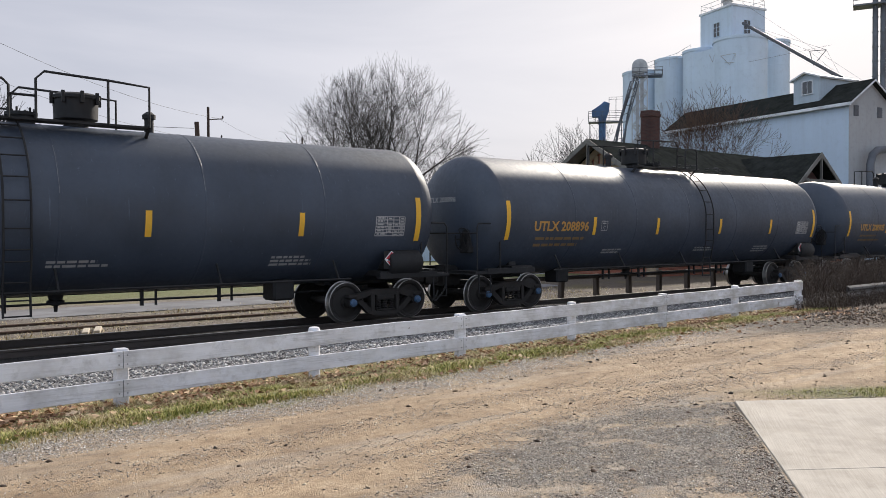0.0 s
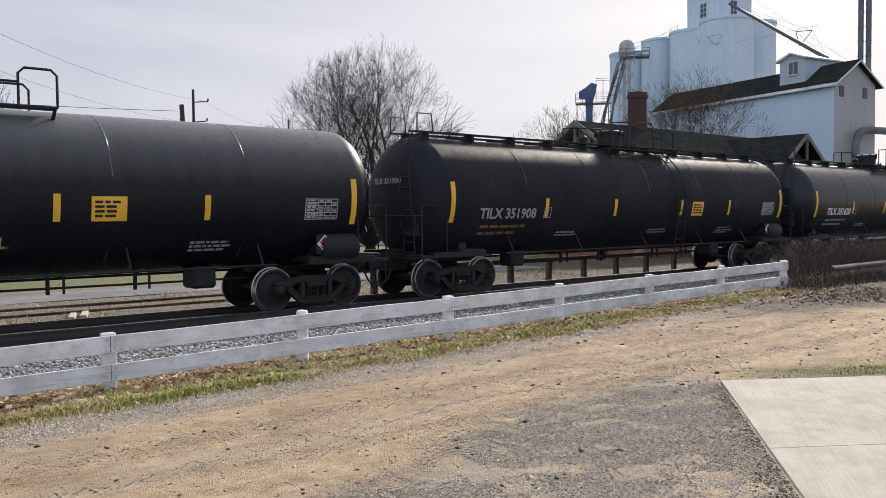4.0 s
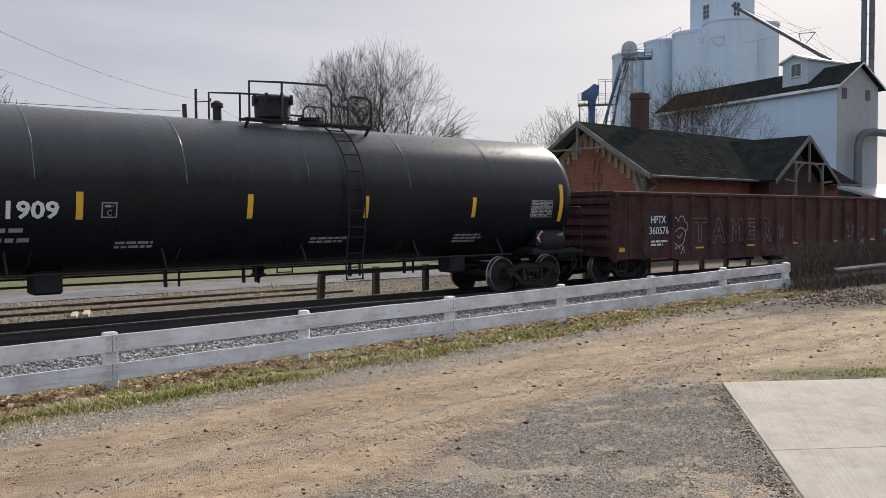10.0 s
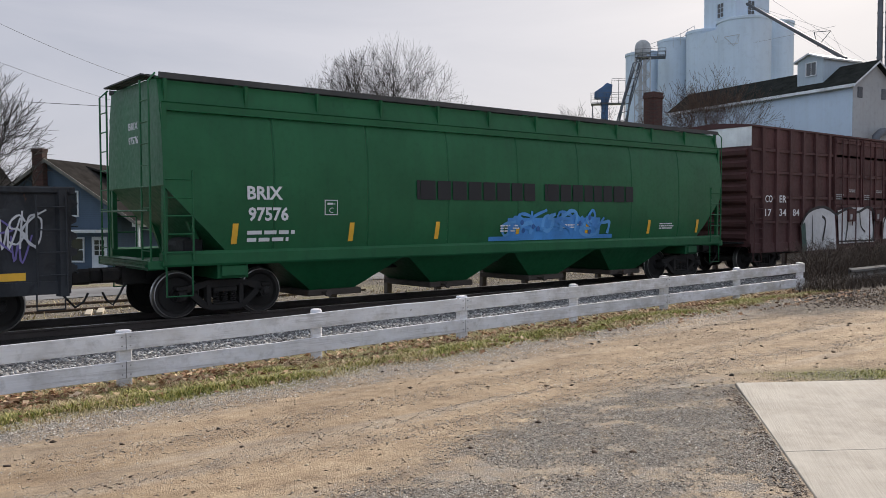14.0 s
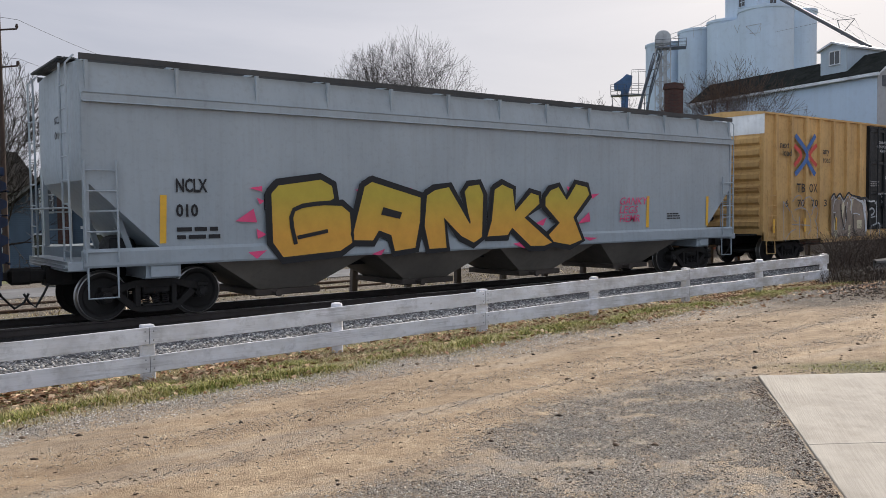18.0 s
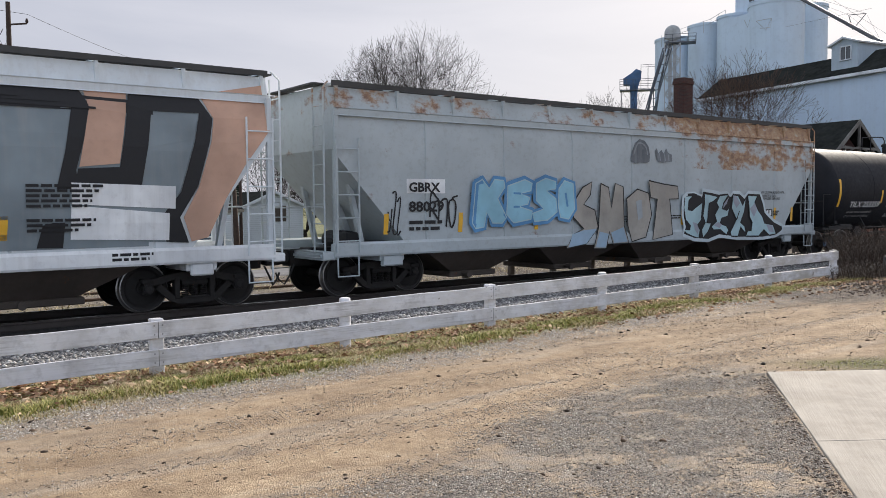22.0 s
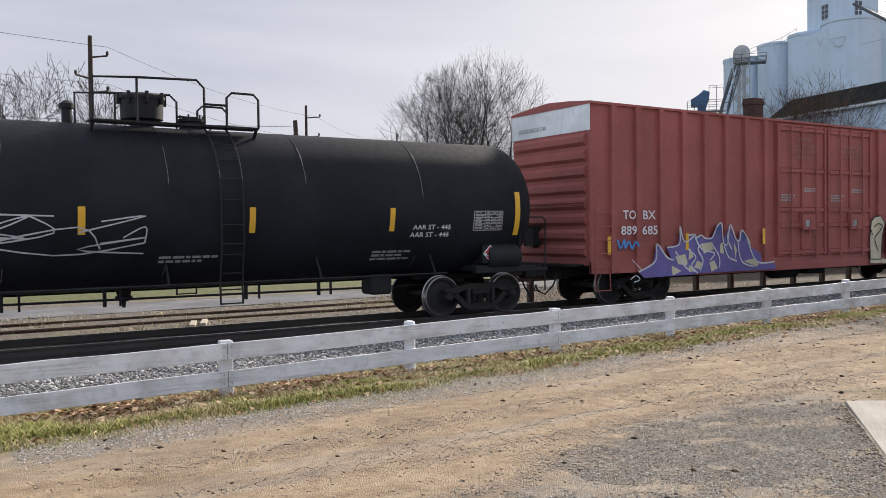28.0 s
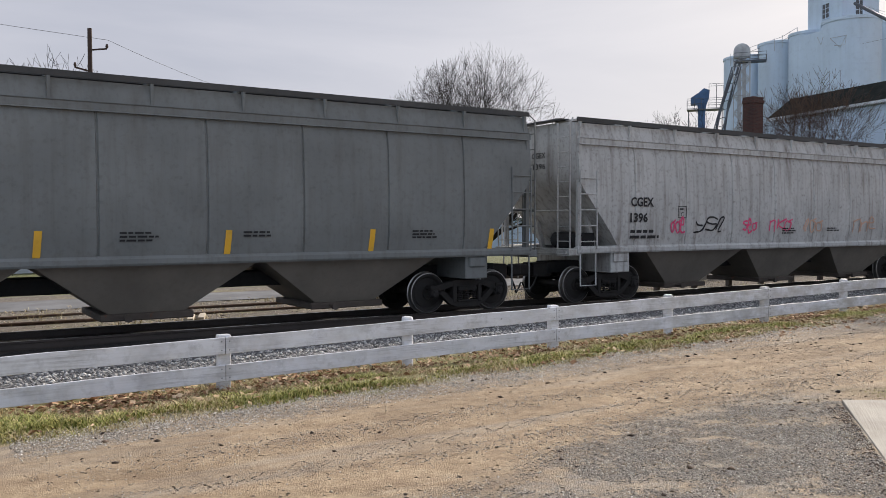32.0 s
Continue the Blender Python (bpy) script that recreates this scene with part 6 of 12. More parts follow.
def make_truck_meshes():
    out = {}
    m = Mesh()
    for outline in ([(-0.98, 0.50), (-0.93, 0.60), (-0.72, 0.66), (-0.34, 0.735), (0.34, 0.735), (0.72, 0.66), (0.93, 0.60), (0.98, 0.50), (0.98, 0.36), (0.80, 0.36), (0.72, 0.50), (0.44, 0.60), (-0.44, 0.60), (-0.72, 0.50), (-0.80, 0.36), (-0.98, 0.36)],
                    [(-0.80, 0.50), (-0.46, 0.20), (-0.30, 0.14), (0.30, 0.14), (0.46, 0.20), (0.80, 0.50), (0.66, 0.54), (0.38, 0.29), (0.27, 0.255), (-0.27, 0.255), (-0.38, 0.29), (-0.66, 0.54)]):
        m.prism(outline, -0.075, 0.075)
    for s in (-1, 1):
        m.box(s * 0.34 - 0.05, s * 0.34 + 0.05, -0.09, 0.09, 0.24, 0.66, 0.012)
        m.box(s * 0.89 - 0.11, s * 0.89 + 0.11, -0.11, 0.10, 0.56, 0.64, 0.012)
    m.box(-0.26, 0.26, -0.10, 0.10, 0.245, 0.285, 0.008)
    out["sideframe"] = m.data("sideframe", MAT["truck"])
    m = Mesh()
    m.tube([(0.062 * math.cos(k / 28 * 5 * math.tau), -0.035 + 0.062 * math.sin(k / 28 * 5 * math.tau), 0.29 + 0.20 * k / 28) for k in range(29)], 0.014, 5)
    out["coil_spring"] = m.data("coil_spring", MAT["truck"], 40)
    m = Mesh()
    m.box(-0.25, 0.25, -1.10, 1.10, 0.49, 0.60, 0.02)
    m.box(-0.19, 0.19, -0.95, 0.95, 0.58, 0.72, 0.03)
    m.lathe([(0.2, 0.70), (0.2, 0.78)], "z", 16)
    for s in (-1, 1):
        m.box(s * 0.40 - 0.03, s * 0.40 + 0.03, -0.72, 0.72, 0.33, 0.43, 0.01)
        for t in (-1, 1):
            m.box(s * 0.40 - 0.02, s * 0.40 + 0.06 * s, t * 0.753 - 0.05, t * 0.753 + 0.05, 0.28, 0.52, 0.01)
    out["bolster"] = m.data("bolster", MAT["truck"])
    for cap in ("wheel", "blue_cap"):
        m = Mesh()
        for s in (-1, 1):
            y0 = s * 0.753
            f = lambda prof: [(r, y0 + s * y) for r, y in prof]
            m.slot = 0
            m.lathe(f([(0.08, 0.10), (0.135, 0.10), (0.15, 0.05), (0.33, 0.012), (0.372, 0.060)]), "y", 36, cap=False)
            m.lathe(f([(0.372, 0.060), (0.43, 0.066)]), "y", 36, cap=False)
            m.slot = 1
            m.lathe(f([(0.43, 0.066), (0.449, 0.062), (0.4575, 0.045), (0.4575, -0.05), (0.483, -0.06)]), "y", 36, cap=False)
            m.slot = 0
            m.lathe(f([(0.483, -0.06), (0.480, -0.085), (0.44, -0.09), (0.372, -0.07), (0.34, -0.02), (0.15, -0.05), (0.13, -0.1), (0.08, -0.1)]), "y", 36, cap=False)
            m.lathe([(0.10, s * 0.88), (0.105, s * 0.90), (0.105, s * 1.09), (0.10, s * 1.10)], "y", 18)
            m.slot = 2
            m.lathe([(0.085, s * 1.10), (0.085, s * 1.135), (0.06, s * 1.15), (0.015, s * 1.152)], "y", 18)
            for k in range(3):
                a = k * math.tau / 3
                m.lathe([(0.018, s * 1.13), (0.018, s * 1.165)], "y", 6, (0.055 * math.sin(a), 0, 0.055 * math.cos(a)))
        m.slot = 0
        m.lathe([(0.078, -1.09), (0.078, -0.7), (0.085, -0.6), (0.085, 0.6), (0.078, 0.7), (0.078, 1.09)], "y", 14)
        out["wheelset_" + cap] = m.data("wheelset", [MAT["wheel"], MAT["tread"], MAT[cap]], 35)
    return out


TRUCK = make_truck_meshes()
CARS = []        # (car, u)
WHEELSETS = []   # (wheelset, car's u, place in the bogie)


def add_trucks(car, u, at, cap="wheel"):
    for s in (-1, 1):
        bogie = part("bogie", TRUCK["bolster"], None, car, "cast steel two-axle bogie", m=pose(s * at, 0, 0))
        for t in (-1, 1):
            part("sideframe", TRUCK["sideframe"], None, bogie, m=pose(0, t * 1.0, 0))
            for x in (-0.18, 0.0, 0.18):
                part("coil_spring", TRUCK["coil_spring"], None, bogie, m=pose(x, t * 1.0, 0, 0, 0, 0 if t < 0 else 180))
        for t in (-1, 1):
            w = part("wheelset", TRUCK["wheelset_" + cap], None, bogie, m=pose(t * 0.89, 0, WHEEL_R))
            WHEELSETS.append((w, u, t * 0.89))


def add_couplers(car, x_end, reach):
    """Draft gear, knuckle and air hose at both ends. x_end: where the frame ends; reach: half of the gap to the next car."""
    for s in (-1, 1):
        m = Mesh()
        m.box(s * (x_end - 0.5), s * (x_end + 0.04), -0.22, 0.22, 0.66, 1.02, 0.02)
        m.box(s * (x_end + 0.0), s * (x_end + reach - 0.22), -0.075, 0.075, 0.78, 0.93, 0.02)
        m.box(s * (x_end + reach - 0.30), s * (x_end + reach + 0.10), -0.17 if s > 0 else 0.0, 0.0 if s > 0 else 0.17, 0.70, 1.0, 0.05)
        m.box(s * (x_end + reach - 0.30), s * (x_end + reach - 0.08), -0.16, 0.16, 0.72, 0.98, 0.04)
        part("coupler", m, MAT["truck"], car)
        h = Mesh()
        a, b = Vector((s * (x_end + 0.05), -0.35, 0.72)), Vector((s * (x_end + reach), -0.25, 0.55))
        h.tube([a, a + Vector((s * 0.1, 0, -0.2)), a.lerp(b, 0.55) + Vector((0, 0, -0.33)), b + Vector((-s * 0.08, 0, -0.16)), b], 0.022, 6)
        part("air_hose", h, MAT["hose"], car, smooth=60)


def finish_car(car, u):
    CARS.append((car, u))


# ---- lettering and paint on a car's side ----
def flat_side(y):
    return lambda x, z: (x, y - 0.006, z)


def round_side(r, zc, lift=0.008):
    def f(x, z):
        d = max(min((z - zc) / r, 0.999), -0.999)
        k = 1 + lift / r
        return (x, -math.sqrt(1 - d * d) * r * k, zc + d * r * k)
    return f


GLYPHS = {}


def glyphs(text, bold=0.0):
    """Flat letters of unit size in the built-in font, as points and faces."""
    if (text, bold) not in GLYPHS:
        cu = bpy.data.curves.new("letters", "FONT")
        cu.body, cu.size, cu.resolution_u, cu.offset = text, 1.0, 2, bold
        ob = bpy.data.objects.new("letters", cu)
        scene.collection.objects.link(ob)
        bpy.context.view_layer.update()
        me = bpy.data.meshes.new_from_object(ob)
        GLYPHS[text, bold] = ([tuple(v.co[:2]) for v in me.vertices], [tuple(p.vertices) for p in me.polygons])
        bpy.data.meshes.remove(me)
        bpy.data.objects.remove(ob)
        bpy.data.curves.remove(cu)
    return GLYPHS[text, bold]


def put_text(mesh, text, x, z, h, side, width=None, bold=0.012, lift=0.0, shear=0.0):
    """Adds letters of cap height h with their left foot at x, z; width: the length of the whole word."""
    v, f = glyphs(text, bold)
    x0, x1 = min(p[0] for p in v), max(p[0] for p in v)
    k = h / 0.70
    kx = k if width is None else width / (x1 - x0)
    pts = []
    for a, b in v:
        p = side(x + (a - x0) * kx + shear * b * k, z + b * k)
        pts.append((p[0], p[1] - lift, p[2]))
    mesh.add(pts, f)


def strip(mesh, side, x0, x1, z0, z1, lift=0.0, nz=4, nx=1):
    """A painted or stuck-on rectangle on the side."""
    rows = []
    for j in range(nz + 1):
        z = z0 + (z1 - z0) * j / nz
        rows.append([(lambda p: (p[0], p[1] - lift, p[2]))(side(x0 + (x1 - x0) * i / nx, z)) for i in range(nx + 1)])
    mesh.sheet(rows)


def word_bars(mesh, side, x, z, w, rows, h, seed, gap=1.7, lift=0.0):
    """Lines of small print too small to read, as broken bars."""
    r = random.Random(seed)
    for k in range(rows):
        a, end = x, x + w * r.uniform(0.7, 1.0)
        while a < end:
            b = min(a + r.uniform(1.5, 5) * h, end)
            strip(mesh, side, a, b, z - k * h * gap, z - k * h * gap + h, lift, 1)
            a = b + 0.7 * h


def grid_table(mesh, side, x, z, w, h, seed):
    """The stencilled data table of a tank car."""
    r = random.Random(seed)
    t = 0.018
    for a in (0, 0.38, 0.6, 0.8, 1.0):
        strip(mesh, side, x + w * a - t / 2, x + w * a + t / 2, z, z + h, 0, 3)
    for k in range(7):
        zz = z + h * k / 6
        strip(mesh, side, x, x + w, zz - t / 2, zz + t / 2, 0, 1)
        if k < 6:
            word_bars(mesh, side, x + 0.04, zz + h / 12 - 0.01, w * 0.3, 1, h / 13, r.random())
            for a in (0.42, 0.64, 0.84):
                if r.random() < 0.8:
                    strip(mesh, side, x + w * a, x + w * (a + 0.12), zz + h / 24, zz + h / 9, 0, 1)


def box_mark(mesh, side, x, z, w, h, t=0.018, letter="C"):
    for a, b, c, d in ((x, x + w, z, z + t), (x, x + w, z + h - t, z + h), (x, x + t, z, z + h), (x + w - t, x + w, z, z + h)):
        strip(mesh, side, a, b, c, d, 0, 2)
    put_text(mesh, letter, x + w * 0.34, z + h * 0.14, h * 0.36, side, bold=0.0)
    word_bars(mesh, side, x + w * 0.2, z + h * 0.68, w * 0.6, 1, h * 0.13, x)


def ribbon(mesh, side, pts, thick, lift=0.0, smooth=True, seed=0, even=False):
    """One sprayed line along points on the side; it rises a hair on its way, so that crossings lie apart."""
    r = random.Random(seed)
    line = []
    if smooth and len(pts) > 2:
        for i in range(len(pts) - 1):
            p0, p1, p2, p3 = pts[max(i - 1, 0)], pts[i], pts[i + 1], pts[min(i + 2, len(pts) - 1)]
            for s in range(4):
                t = s / 4
                line.append([0.5 * (2 * p1[a] + (p2[a] - p0[a]) * t + (2 * p0[a] - 5 * p1[a] + 4 * p2[a] - p3[a]) * t * t + (3 * p1[a] - p0[a] - 3 * p2[a] + p3[a]) * t ** 3) for a in (0, 1)])
        line.append(pts[-1])
    else:
        line = [list(p) for p in pts]
    rows = []
    for i, (a, b) in enumerate(line):
        c, d = line[min(i + 1, len(line) - 1)], line[max(i - 1, 0)]
        dx, dz = c[0] - d[0], c[1] - d[1]
        n = math.hypot(dx, dz) or 1
        t = thick * (1.0 if even else r.uniform(0.7, 1.1)) / 2
        k = lift + 0.0004 * i
        rows.append([(lambda p: (p[0], p[1] - k, p[2]))(side(a - dz / n * t, b + dx / n * t)), (lambda p: (p[0], p[1] - k, p[2]))(side(a + dz / n * t, b - dx / n * t))])
    mesh.sheet(rows)


# letter skeletons on a ten by ten grid, strokes parted by "/"
STROKES = {"S": "98 59 18 16 55 84 82 50 01", "K": "10 19/99 15 90", "E": "99 19 15 75/15 10 90", "N": "00 19 80 99", "R": "10 19 78 86 15 90", "A": "00 49 90/24 74", "O": "59 17 12 50 82 87 59",
           "B": "10 19 78 86 15 84 81 10", "L": "29 10 90", "H": "10 19/99 80/15 85", "Z": "09 89 10 90", "U": "09 11 40 71 99", "I": "50 59", "T": "09 99/59 50", "W": "09 20 46 60 99", "G": "98 29 16 12 30 80 85 55", "Y": "09 45 99/45 40", "M": "00 19 44 89 90", "C": "98 59 16 12 50 91", "D": "10 19 68 84 60 10",
           "e": "05 65 68 39 15 12 40 91", "l": "00 38 59 57 20 40", "n": "00 07 06 48 77 70", "o": "47 16 12 40 72 76 47 98", "y": "07 24 54/87 51 10 00", "w": "08 20 36 50 98"}


def strokes_of(ch, x, z, w, h, shear=0.0):
    return [[(x + w * (int(c[0]) / 9 + shear * int(c[1]) / 9), z + h * int(c[1]) / 9) for c in s.split()] for s in STROKES[ch].split("/")]


def scribble(mesh, side, x, z, w, h, seed, thick=0.02, loops=9, lift=0.0):
    """A sprayed tag: quick joined letters that cannot be read."""
    r = random.Random(seed)
    n = max(1, loops // 3)
    for k in range(n):
        ch = r.choice("elnoywSKRZeno")
        s = r.uniform(0.65, 1.0)
        for j, pts in enumerate(strokes_of(ch, x + w * k / n, z + h * r.uniform(0, 1 - s), w / n * r.uniform(0.9, 1.25), h * s, 0.15)):
            pts = [(a + r.uniform(-0.06, 0.06) * w / n, b + r.uniform(-0.06, 0.06) * h) for a, b in pts]
            ribbon(mesh, side, pts, thick, lift + 0.002 * k + 0.001 * j, True, seed + k)


def outline_text(mesh, text, x, z, h, side, width, thick, lift=0.0):
    """The outline of a letter as a thin line."""
    v, f = glyphs(text, 0.03)
    x0, x1 = min(p[0] for p in v), max(p[0] for p in v)
    z0, z1 = min(p[1] for p in v), max(p[1] for p in v)
    q = [(x + (a - x0) / (x1 - x0) * width, z + (b - z0) / (z1 - z0) * h) for a, b in v]
    count = collections.Counter(tuple(sorted((p[i], p[i - 1]))) for p in f for i in range(len(p)))
    for (i, j), c in count.items():
        if c == 1:
            ribbon(mesh, side, [q[i], q[j]], thick, lift, False, i, True)


def band_of(pts, z0, z1):
    """The part of an outline between two heights."""
    for z, keep in ((z0, 1), (z1, -1)):
        out = []
        for (a, b), (c, d) in zip(pts, pts[1:] + pts[:1]):
            p, q = keep * (b - z), keep * (d - z)
            if p >= 0:
                out.append((a, b))
            if p * q < 0:
                out.append((a + (c - a) * p / (p - q), z))
        pts = out
    return pts


def polygon(mesh, side, pts, lift=0.0):
    lo, hi = min(p[1] for p in pts), max(p[1] for p in pts)
    bent = abs(side(0, lo)[1] + side(0, hi)[1] - 2 * side(0, (lo + hi) / 2)[1]) > 0.004
    n = max(1, int((hi - lo) / 0.22)) if bent else 1
    for k in range(n if n > 1 else 0):
        piece = band_of(list(pts), lo + (hi - lo) * k / n, lo + (hi - lo) * (k + 1) / n)
        if len(piece) > 2:
            mesh.add([(lambda p: (p[0], p[1] - lift, p[2]))(side(a, b)) for a, b in piece], [tuple(range(len(piece)))])
    if n > 1:
        mesh.weld = True
        return
    mesh.add([(lambda p: (p[0], p[1] - lift, p[2]))(side(a, b)) for a, b in pts], [tuple(range(len(pts)))])


def sprayed(car, side, x0, z0, shapes, lift=0.004):
    """Sprayed shapes in centimetres from x0, z0: thickness 0 fills the outline, below 0 rings it, above 0 follows an open line."""
    for k, (name, mat, thick, path) in enumerate(shapes):
        pts = [(x0 + int(a) / 100, z0 + int(b) / 100) for a, b in (p.split(",") for p in path.split())]
        q = Mesh()
        up = lift + 0.0012 * k
        if thick == 0:
            polygon(q, side, pts, up)
        elif thick < 0:
            ribbon(q, side, pts + pts[:2], -thick, up, False, k, True)
        else:
            ribbon(q, side, pts, thick, up, len(pts) > 2, k, thick > 0.05)
        part(name, q, MAT[mat], car)


def placard(car, x, z, y):
    m = Mesh()
    m.prism([(x - 0.19, z), (x, z - 0.19), (x + 0.19, z), (x, z + 0.19)], y, y + 0.012)
    p = part("placard", m, MAT["white"], car, "red and white diamond hazard placard")
    s = flat_side(y)
    for mat, pts in ((MAT["red"], [(x - 0.16, z + 0.01), (x + 0.16, z + 0.01), (x + 0.10, z + 0.07), (x, z + 0.165), (x - 0.10, z + 0.07)]), (MAT["red"], [(x - 0.13, z - 0.045), (x, z - 0.165), (x + 0.13, z - 0.045)])):
        q = Mesh()
        polygon(q, s, pts)
        part("placard_print", q, mat, p)
    q = Mesh()
    word_bars(q, s, x - 0.10, z - 0.03, 0.2, 1, 0.05, 3, lift=0.002)
    part("placard_number", q, MAT["ink"], p)


def ladder(mesh, x0, x1, z0, z1, y, n, r=0.016, y1=None):
    """Two rails and n rungs; y1: the depth at the top where it leans."""
    y1 = y if y1 is None else y1
    for x in (x0, x1):
        mesh.tube([(x, y, z0), (x, y1, z1)], r, 6)
    for k in range(n):
        f = (k + 0.5) / n
        mesh.tube([(x0, y + (y1 - y) * f, z0 + (z1 - z0) * f), (x1, y + (y1 - y) * f, z0 + (z1 - z0) * f)], r * 0.8, 6)


def rails(car, name, lines, r, mat, label=""):
    m = Mesh()
    for pts in lines:
        m.tube(pts, r, 6)
    return part(name, m, mat, car, label, smooth=50)


# ---- tank cars ----
def tank_car(u, half, truck, paint_mat, label, r=1.53, zc=2.63, stripes=(), number=None, num_x=-5.9, num_h=0.34, num_w=3.0, num_z=2.05, ink="white", dome=0.0, walkway=False, ladder_x=1.3,
             gap=0.6, seed=1, cap="wheel", sheets=(), placards=True, plate=None, flip=False, load_lines=None):
    car = thing("tank_car", label, "tank car", group="tank cars of the freight train")
    side = round_side(r, zc)
    straight, depth = half + 0.12, 0.80
    rs = random.Random(seed)
    # shell in courses, each with a raised weld seam
    m = Mesh()
    prof = [(r, -straight), (r, straight)]
    n = 6
    edges = [-straight + 2 * straight * k / n for k in range(n + 1)]
    prof = []
    for k in range(n + 1):
        x = edges[k]
        if 0 < k < n:
            prof += [(r, x - 0.022), (r + 0.005, x - 0.014), (r + 0.005, x + 0.014), (r, x + 0.022)]
        else:
            prof += [(r, x)]
    m.lathe(prof, "x", 72, (0, 0, zc), cap=False)
    part("shell", m, paint_mat, car, smooth=12)
    for s in (-1, 1):
        h = Mesh()
        h.lathe([(r * math.cos(a), s * (straight + depth * math.sin(a))) for a in [k / 12 * math.pi / 2 * 0.995 for k in range(13)]], "x", 72, (0, 0, zc), cap=False)
        part("tank_head", h, paint_mat, car, smooth=40)
    # scraped stretches of the weld seams, where the paint is thin
    wr = random.Random(seed + 70)
    for k in range(1, n):
        for za, zb in ((wr.uniform(0.15, 0.5), wr.uniform(0.95, 1.3)), (-1.28, -1.05)):
            if wr.random() < (0.75 if za > 0 else 0.6):
                m = Mesh()
                ribbon(m, side, [(edges[k] + wr.uniform(-0.004, 0.004), zc + za + (zb - za) * j / 8) for j in range(9)], wr.uniform(0.009, 0.017), 0.0, False, k)
                part("weld_seam", m, MAT["seam_scuff"], car, "thin pale scraped weld seam")
    # saddles, stub sills and end platforms
    end = half + 0.98
    for s in (-1, 1):
        f = Mesh()
        f.box(s * (truck - 1.1), s * (end - 0.05), -0.20, 0.20, 0.80, 1.18, 0.02)
        f.prism([(-1.05, 1.16), (1.05, 1.16), (0.95, 1.9), (0.5, 1.32), (0, 1.2), (-0.5, 1.32), (-0.95, 1.9)], s * truck - 0.12, s * truck + 0.12, "yz")
        f.box(s * (truck - 0.35), s * (truck + 0.35), -1.42, 1.42, 1.02, 1.16, 0.02)
        part("saddle", f, MAT["black_gear"], car)
        p = Mesh()
        p.box(s * (end - 0.42), s * end, -1.45, 1.45, 0.98, 1.06, 0.015)
        for t in (-1, 1):
            p.box(s * (truck - 0.4), s * (end - 0.38), t * 1.38 - 0.08, t * 1.38 + 0.08, 0.98, 1.12, 0.01)
        part("end_platform", p, MAT["black_gear"], car)
        lines = []
        for t in (-1, 1):
            lines.append([(s * (end - 0.06), t * 1.42, 1.06), (s * (end - 0.06), t * 1.42, 2.15), (s * (end - 0.12), t * 1.40, 2.24), (s * (end - 0.75), t * 1.40, 2.24), (s * (end - 0.82), t * 1.42, 2.15), (s * (end - 0.82), t * 1.42, 1.1)])
            lines.append([(s * (end - 0.10), t * 1.43, 1.0), (s * (end - 0.10), t * 1.45, 0.52), (s * (end - 0.48), t * 1.45, 0.52), (s * (end - 0.48), t * 1.43, 1.0)])
        lines.append([(s * (end - 0.06), -1.42, 2.0), (s * (end - 0.06), 1.42, 2.0)])
        rails(car, "end_handrail", lines, 0.019, MAT["black_gear"])
    b = Mesh()
    b.lathe([(0.26, end - 1.05 - 0.9), (0.30, end - 1.9), (0.30, end - 1.1), (0.26, end - 1.05)], "x", 18, (0.2, -1.28, 1.33))
    b.box(end - 1.75, end - 1.25, -1.35, -1.05, 1.1, 1.2, 0.01)
    part("air_reservoir", b, MAT["black_gear"], car, smooth=40)
    w = Mesh()
    for k in range(24):
        a0, a1 = k / 24 * math.tau, (k + 1) / 24 * math.tau
        w.bar((-end + 0.16, -0.75 + 0.28 * math.cos(a0), 1.85 + 0.28 * math.sin(a0)), (-end + 0.16, -0.75 + 0.28 * math.cos(a1), 1.85 + 0.28 * math.sin(a1)), 0.03)
    for k in range(3):
        a = k / 3 * math.pi
        w.bar((-end + 0.16, -0.75 - 0.28 * math.cos(a), 1.85 - 0.28 * math.sin(a)), (-end + 0.16, -0.75 + 0.28 * math.cos(a), 1.85 + 0.28 * math.sin(a)), 0.025)
    w.box(-end + 0.18, -end + 0.40, -0.92, -0.58, 1.5, 2.1, 0.03)
    part("hand_brake", w, MAT["black_gear"], car)
    # long grab rails and brake rod below the tank
    a = truck - 1.15
    rails(car, "side_handrail", [[(-a, t * 1.42, 1.02), (a, t * 1.42, 1.02)] for t in (-1, 1)] + [[(x, t * 1.42, 1.02), (x, t * 1.1, 1.55)] for x in (-a + 0.3, -a * 0.5, 0, a * 0.5, a - 0.3) for t in (-1, 1)], 0.024, MAT["black_gear"])
    g = Mesh()
    g.tube([(-truck + 1.0, -0.3, 0.75), (truck - 1.0, -0.3, 0.70)], 0.025, 6)
    g.tube([(-truck + 1.0, 0.4, 0.85), (truck - 1.0, 0.4, 0.85)], 0.03, 6)
    for x in (-2.6, -0.9, 1.8, 3.4):
        g.bar((x, -0.3, 0.6), (x, -0.3, 1.25), 0.06)
        g.bar((x + 0.28, -0.3, 0.6), (x + 0.28, -0.3, 1.25), 0.04)
    g.box(-truck + 2.0, -truck + 2.5, -0.75, -0.25, 0.62, 1.05, 0.04)
    g.box(truck - 2.7, truck - 2.2, -0.85, -0.3, 0.58, 1.02, 0.05)
    part("brake_rigging", g, MAT["black_gear"], car)
    o = Mesh()
